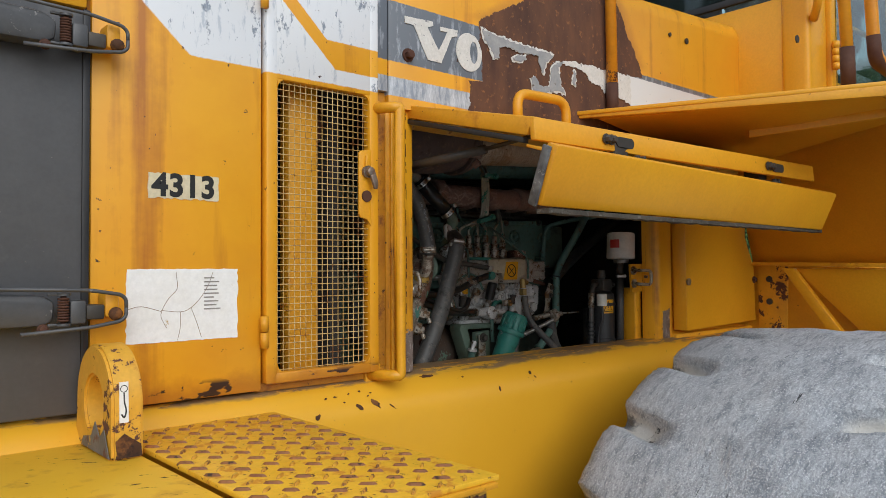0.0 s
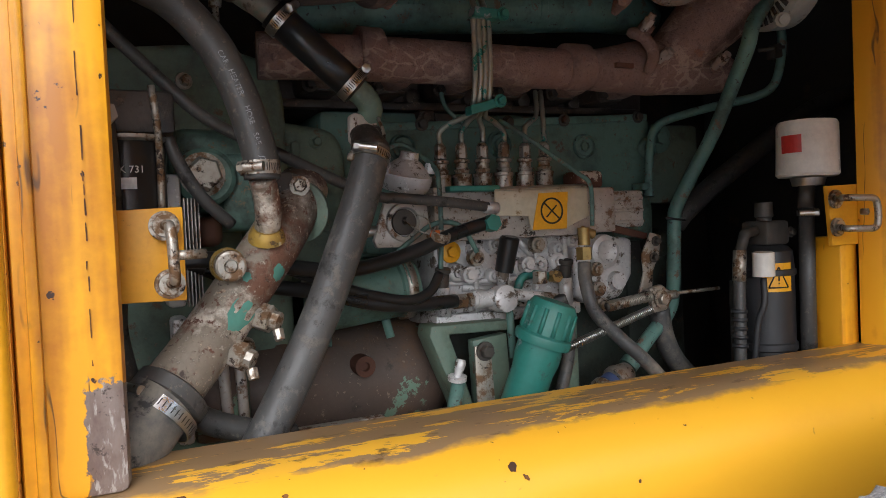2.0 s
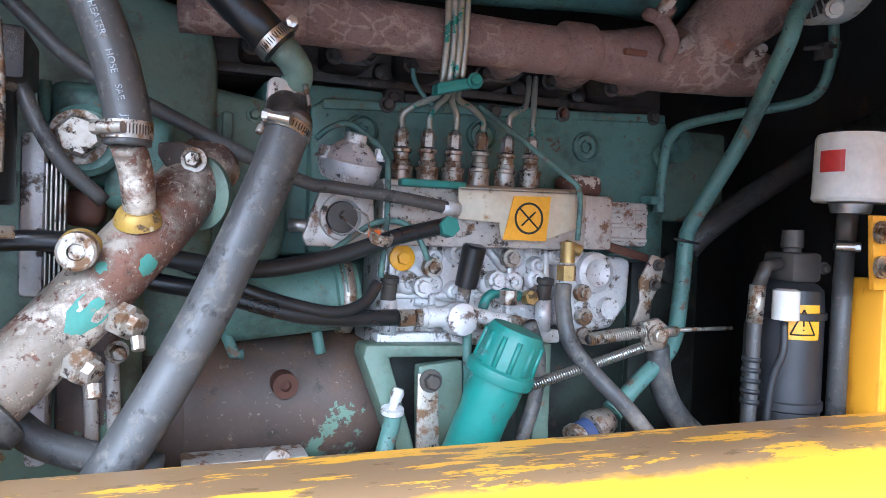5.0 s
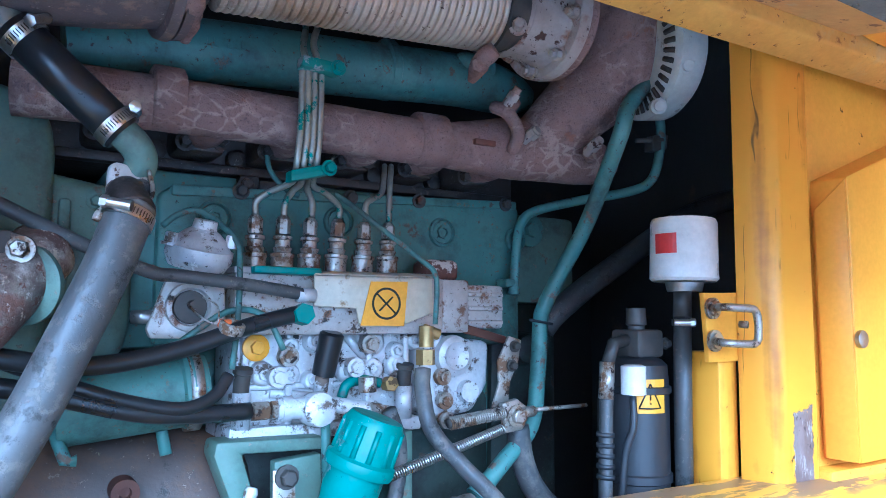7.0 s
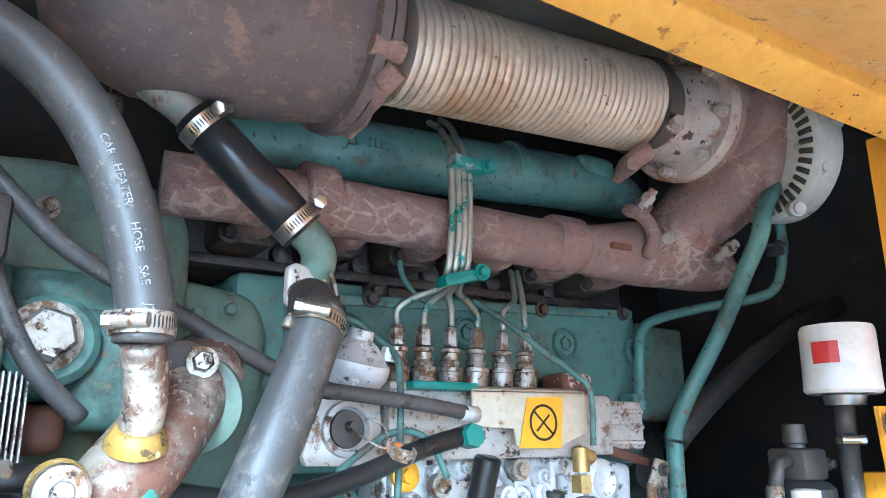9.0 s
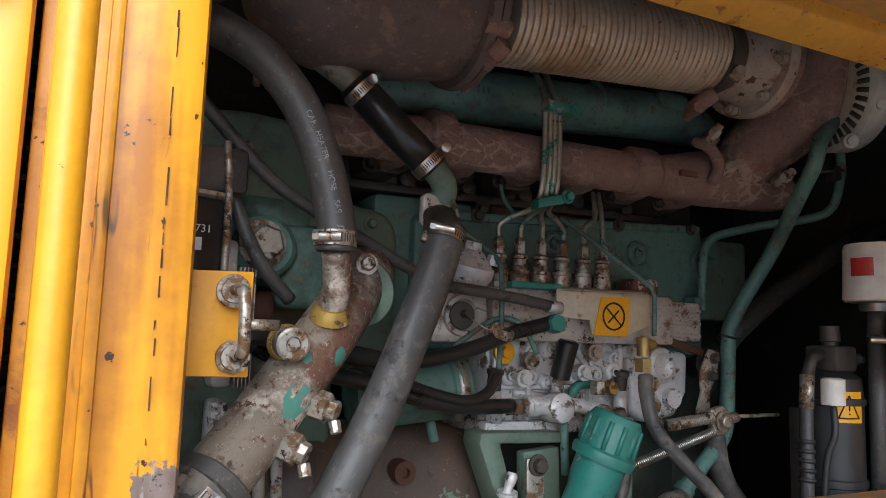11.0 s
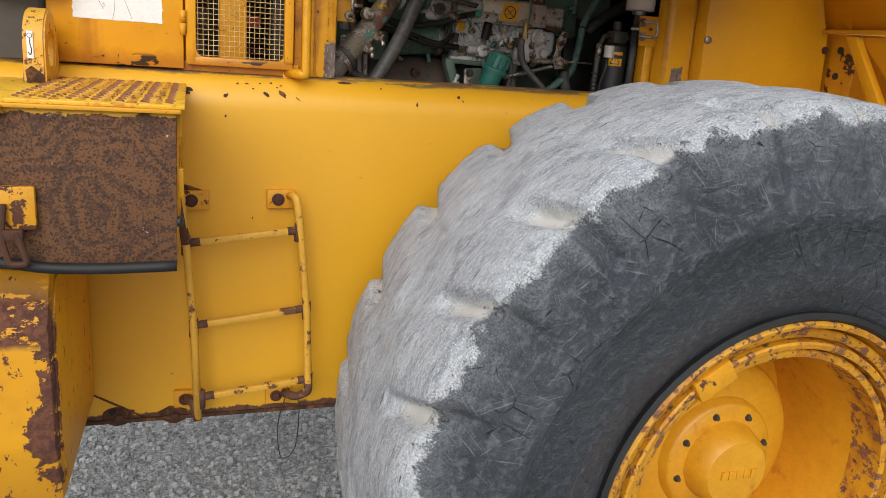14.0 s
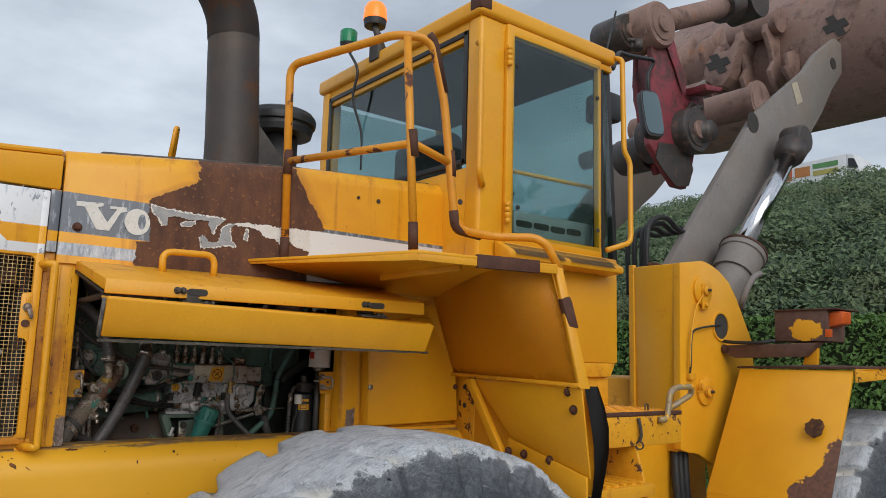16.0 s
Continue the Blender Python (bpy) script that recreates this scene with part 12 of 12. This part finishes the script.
c = V((3.237, 0.000, 4.089))
tube(bm, [c, c + V(0, 0, 0.06)], 0.035, 12)
tube(bm, [c + V(0, 0, 0.05), V((3.152, 0.000, 4.132))], 0.012, 8)
solo("mirror_clamp", bm, m_greasy, "dark clamp on the mirror arm", "clamp")
bm = B()
tube(bm, [(2.773, -0.100, 3.806), V((2.900, -0.100, 4.200))], 0.006, 8)
solo("antenna", bm, m_black, "thin black antenna on the cab roof", "antenna")

# ---- hedge, bank and van beyond the yard ----
g = Graph("leaf_mass")
info = g.node("ShaderNodeNewGeometry")
rnd = info.outputs["Random Per Island"]
col = g.mix(rnd, (0.035, 0.065, 0.035), (0.14, 0.20, 0.09))
col = g.mix(g.math("MULTIPLY", g.step(g.noise(0.35, 3), 0.5, 0.62), 0.6), col, (0.11, 0.12, 0.045))
m_leaf = g.finish(col, 0.55, spec=0.4)
g = Graph("clipped_leaf")
info = g.node("ShaderNodeNewGeometry")
m_hedge_leaf = g.finish(g.mix(info.outputs["Random Per Island"], (0.06, 0.13, 0.025), (0.16, 0.29, 0.06)), 0.5, spec=0.4)
# near-black green for the bank, the hedge core and the trunks
g = Graph("dark_green_base")
m_dark_base = g.finish(g.mix(g.step(g.noise(1.5, 6), 0.3, 0.7), (0.018, 0.026, 0.012), (0.035, 0.045, 0.02)), 0.95, spec=0.1)


def leaves(count, place, size, seed, mat):
    """Many small bent leaves, each at place(rng), facing outwards at random."""
    rng = random.Random(seed)
    co, faces = [], []
    for i in range(count):
        p, n = place(rng)
        s = size * rng.uniform(0.6, 1.5)
        n = (Vector(n) + Vector((rng.gauss(0, 0.5), rng.gauss(0, 0.5), rng.gauss(0, 0.5)))).normalized()
        u = n.orthogonal().normalized()
        w = n.cross(u)
        a = rng.uniform(0, 6.28)
        u, w = u * math.cos(a) + w * math.sin(a), w * math.cos(a) - u * math.sin(a)
        k = len(co)
        p = Vector(p)
        co += [p - u * s, p - w * s * 0.45 + n * s * 0.1, p + u * s - n * s * 0.25, p + w * s * 0.45 + n * s * 0.1]
        faces += [(k, k + 1, k + 2), (k, k + 2, k + 3)]
    me = bpy.data.meshes.new("leaves")
    me.from_pydata([tuple(c) for c in co], [], faces)
    me.materials.append(mat)
    return me


VZ0 = V((36.0000, 14.2117, 12.3821)).z - 2.7
BANK = ((11.5, 1.4), (15, 3.6), (20, 6.0), (27, 8.4), (34, VZ0 + 0.9))


def bank_height(x):
    for (x0, z0), (x1, z1) in zip(BANK, BANK[1:]):
        if x <= x1:
            return z0 + (z1 - z0) * (x - x0) / (x1 - x0)
    return BANK[-1][1]


def on_bank(rng):
    x = 11.8 + 22.4 * rng.random() ** 1.5
    y = rng.uniform(-9, 12 + 1.0 * x)
    lump = 0.55 * noise.noise(Vector((x * 0.55, y * 0.55, 1.0))) + 0.35 * noise.noise(Vector((x * 1.5, y * 1.5, 4.0)))
    return (x, y, bank_height(x) + 0.3 + lump + rng.uniform(-0.25, 0.05)), (-0.6, -0.35, 0.7)


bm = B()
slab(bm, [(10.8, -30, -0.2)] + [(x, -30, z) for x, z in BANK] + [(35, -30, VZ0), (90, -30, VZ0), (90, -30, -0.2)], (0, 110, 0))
solo("embankment", bm, m_dark_base, "dark bank under the ivy", "bank", kind="structure")
tagged(new("bank_foliage", leaves(230000, on_bank, 0.066, 5, m_leaf)), "dense green ivy and bushes covering a bank", "bushes", kind="stuff")


def on_hedge(rng):
    x, y = 10.6, rng.uniform(-7, 18)
    if rng.random() < 0.35:
        return (rng.uniform(10.6, 11.5), y, 2.86 + rng.uniform(-0.05, 0.05)), (0, 0, 1)
    return (10.55 + rng.uniform(-0.05, 0.05), y, rng.uniform(0.1, 2.86)), (-1, 0, 0.2)


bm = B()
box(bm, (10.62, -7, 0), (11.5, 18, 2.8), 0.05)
hedge = solo("trimmed_hedge", bm, m_dark_base, "clipped green hedge at the edge of the yard", "hedge", kind="stuff")
tagged(new("hedge_leaves", leaves(60000, on_hedge, 0.042, 8, m_hedge_leaf)), "small green leaves of the clipped hedge", "hedge", kind="stuff")

van = thing("delivery_van", (36.0, 14.0, 12.0), "white van with orange and green side panels behind the bushes", "van")
m_van = surface("white_van_paint", (0.7, 0.71, 0.72), (0.62, 0.63, 0.64), 1, 0.4, bump=0.02)
VL = V((36.0000, 16.0254, 11.7362))
VR = V((36.0000, 11.5907, 10.9509))
va = (V(VR.x, VR.y, 0) - V(VL.x, VL.y, 0)).normalized()
vn = V(-va.y, va.x, 0)
vn = vn if vn.x > 0 else -vn
vl = (VR - VL).length


VZ = V((36.0000, 14.2117, 12.3821)).z - 2.7
VH = 2.7


def vp(s, d, h):
    q = VL + va * (vl * s) + vn * d
    return V(q.x, q.y, VZ + h)


bm = B()
slab(bm, [vp(0, 0, 0.4), vp(0.80, 0, 0.4), vp(0.80, 0, VH), vp(0, 0, VH - 0.1)], vn * 2.0, 0.05)
part("cargo_box", bm, m_van, van)
bm = B()
slab(bm, [vp(0.80, 0.05, 0.4), vp(1.0, 0.05, 0.4), vp(1.0, 0.05, 1.1), vp(0.95, 0.05, 1.3), vp(0.88, 0.05, VH - 0.1), vp(0.80, 0.05, VH)], vn * 1.9, 0.04)
part("cab", bm, m_van, van)
bm = B()
slab(bm, [vp(0.82, 0.04, VH - 0.75), vp(0.92, 0.04, VH - 0.78), vp(0.88, 0.04, VH - 0.3), vp(0.82, 0.04, VH - 0.25)], vn * -0.02)
part("side_window", bm, m_black, van)
for s0, s1, h0, h1, c in ((0.02, 0.22, VH - 0.9, VH - 0.25, (0.6, 0.12, 0.04)), (0.25, 0.42, VH - 0.8, VH - 0.3, (0.5, 0.2, 0.05)), (0.45, 0.72, VH - 0.5, VH - 0.25, (0.12, 0.3, 0.1)), (0.45, 0.72, VH - 0.85, VH - 0.6, (0.45, 0.4, 0.1))):
    bm = B()
    slab(bm, [vp(s0, -0.01, h0), vp(s1, -0.01, h0), vp(s1, -0.01, h1), vp(s0, -0.01, h1)], vn * -0.01)
    part("colour_panel", bm, surface("panel_print", c, tuple(q * 0.8 for q in c), 3, 0.5), van)
for s in (0.15, 0.85):
    bm = B()
    lathe(bm, [(0, 0.36), (0.2, 0.36)], vp(s, -0.02, 0.37), vn, 20)
    part("tyre", bm, m_rubber_flap, van)


# trees across the yard that show in the cab glass
def on_tree(rng):
    x = rng.uniform(4, 30)
    h = 6.5 + 2.2 * noise.noise(Vector((x * 0.35, 2.0, 0)))
    z = h * rng.random() ** 0.7 + 0.4
    return (x, -15 + rng.gauss(0, 1.1), z), (0, 1, 0.3)


tree = thing("tree_row", (17, -15, 0), "row of leafy trees reflected in the cab glass", "trees", kind="stuff")
tm = new("crown", leaves(20000, on_tree, 0.28, 11, m_leaf))
tm.parent = tree
tm.location = (-17, 15, 0)
bm = B()
for k in range(7):
    x = 5 + 4 * k
    tube(bm, [(x, -15, 0), (x + 0.1, -15, 2.5), (x - 0.2, -15.1, 5.0)], [0.2, 0.15, 0.06], 8)
part("trunk", bm, m_dark_base, tree)
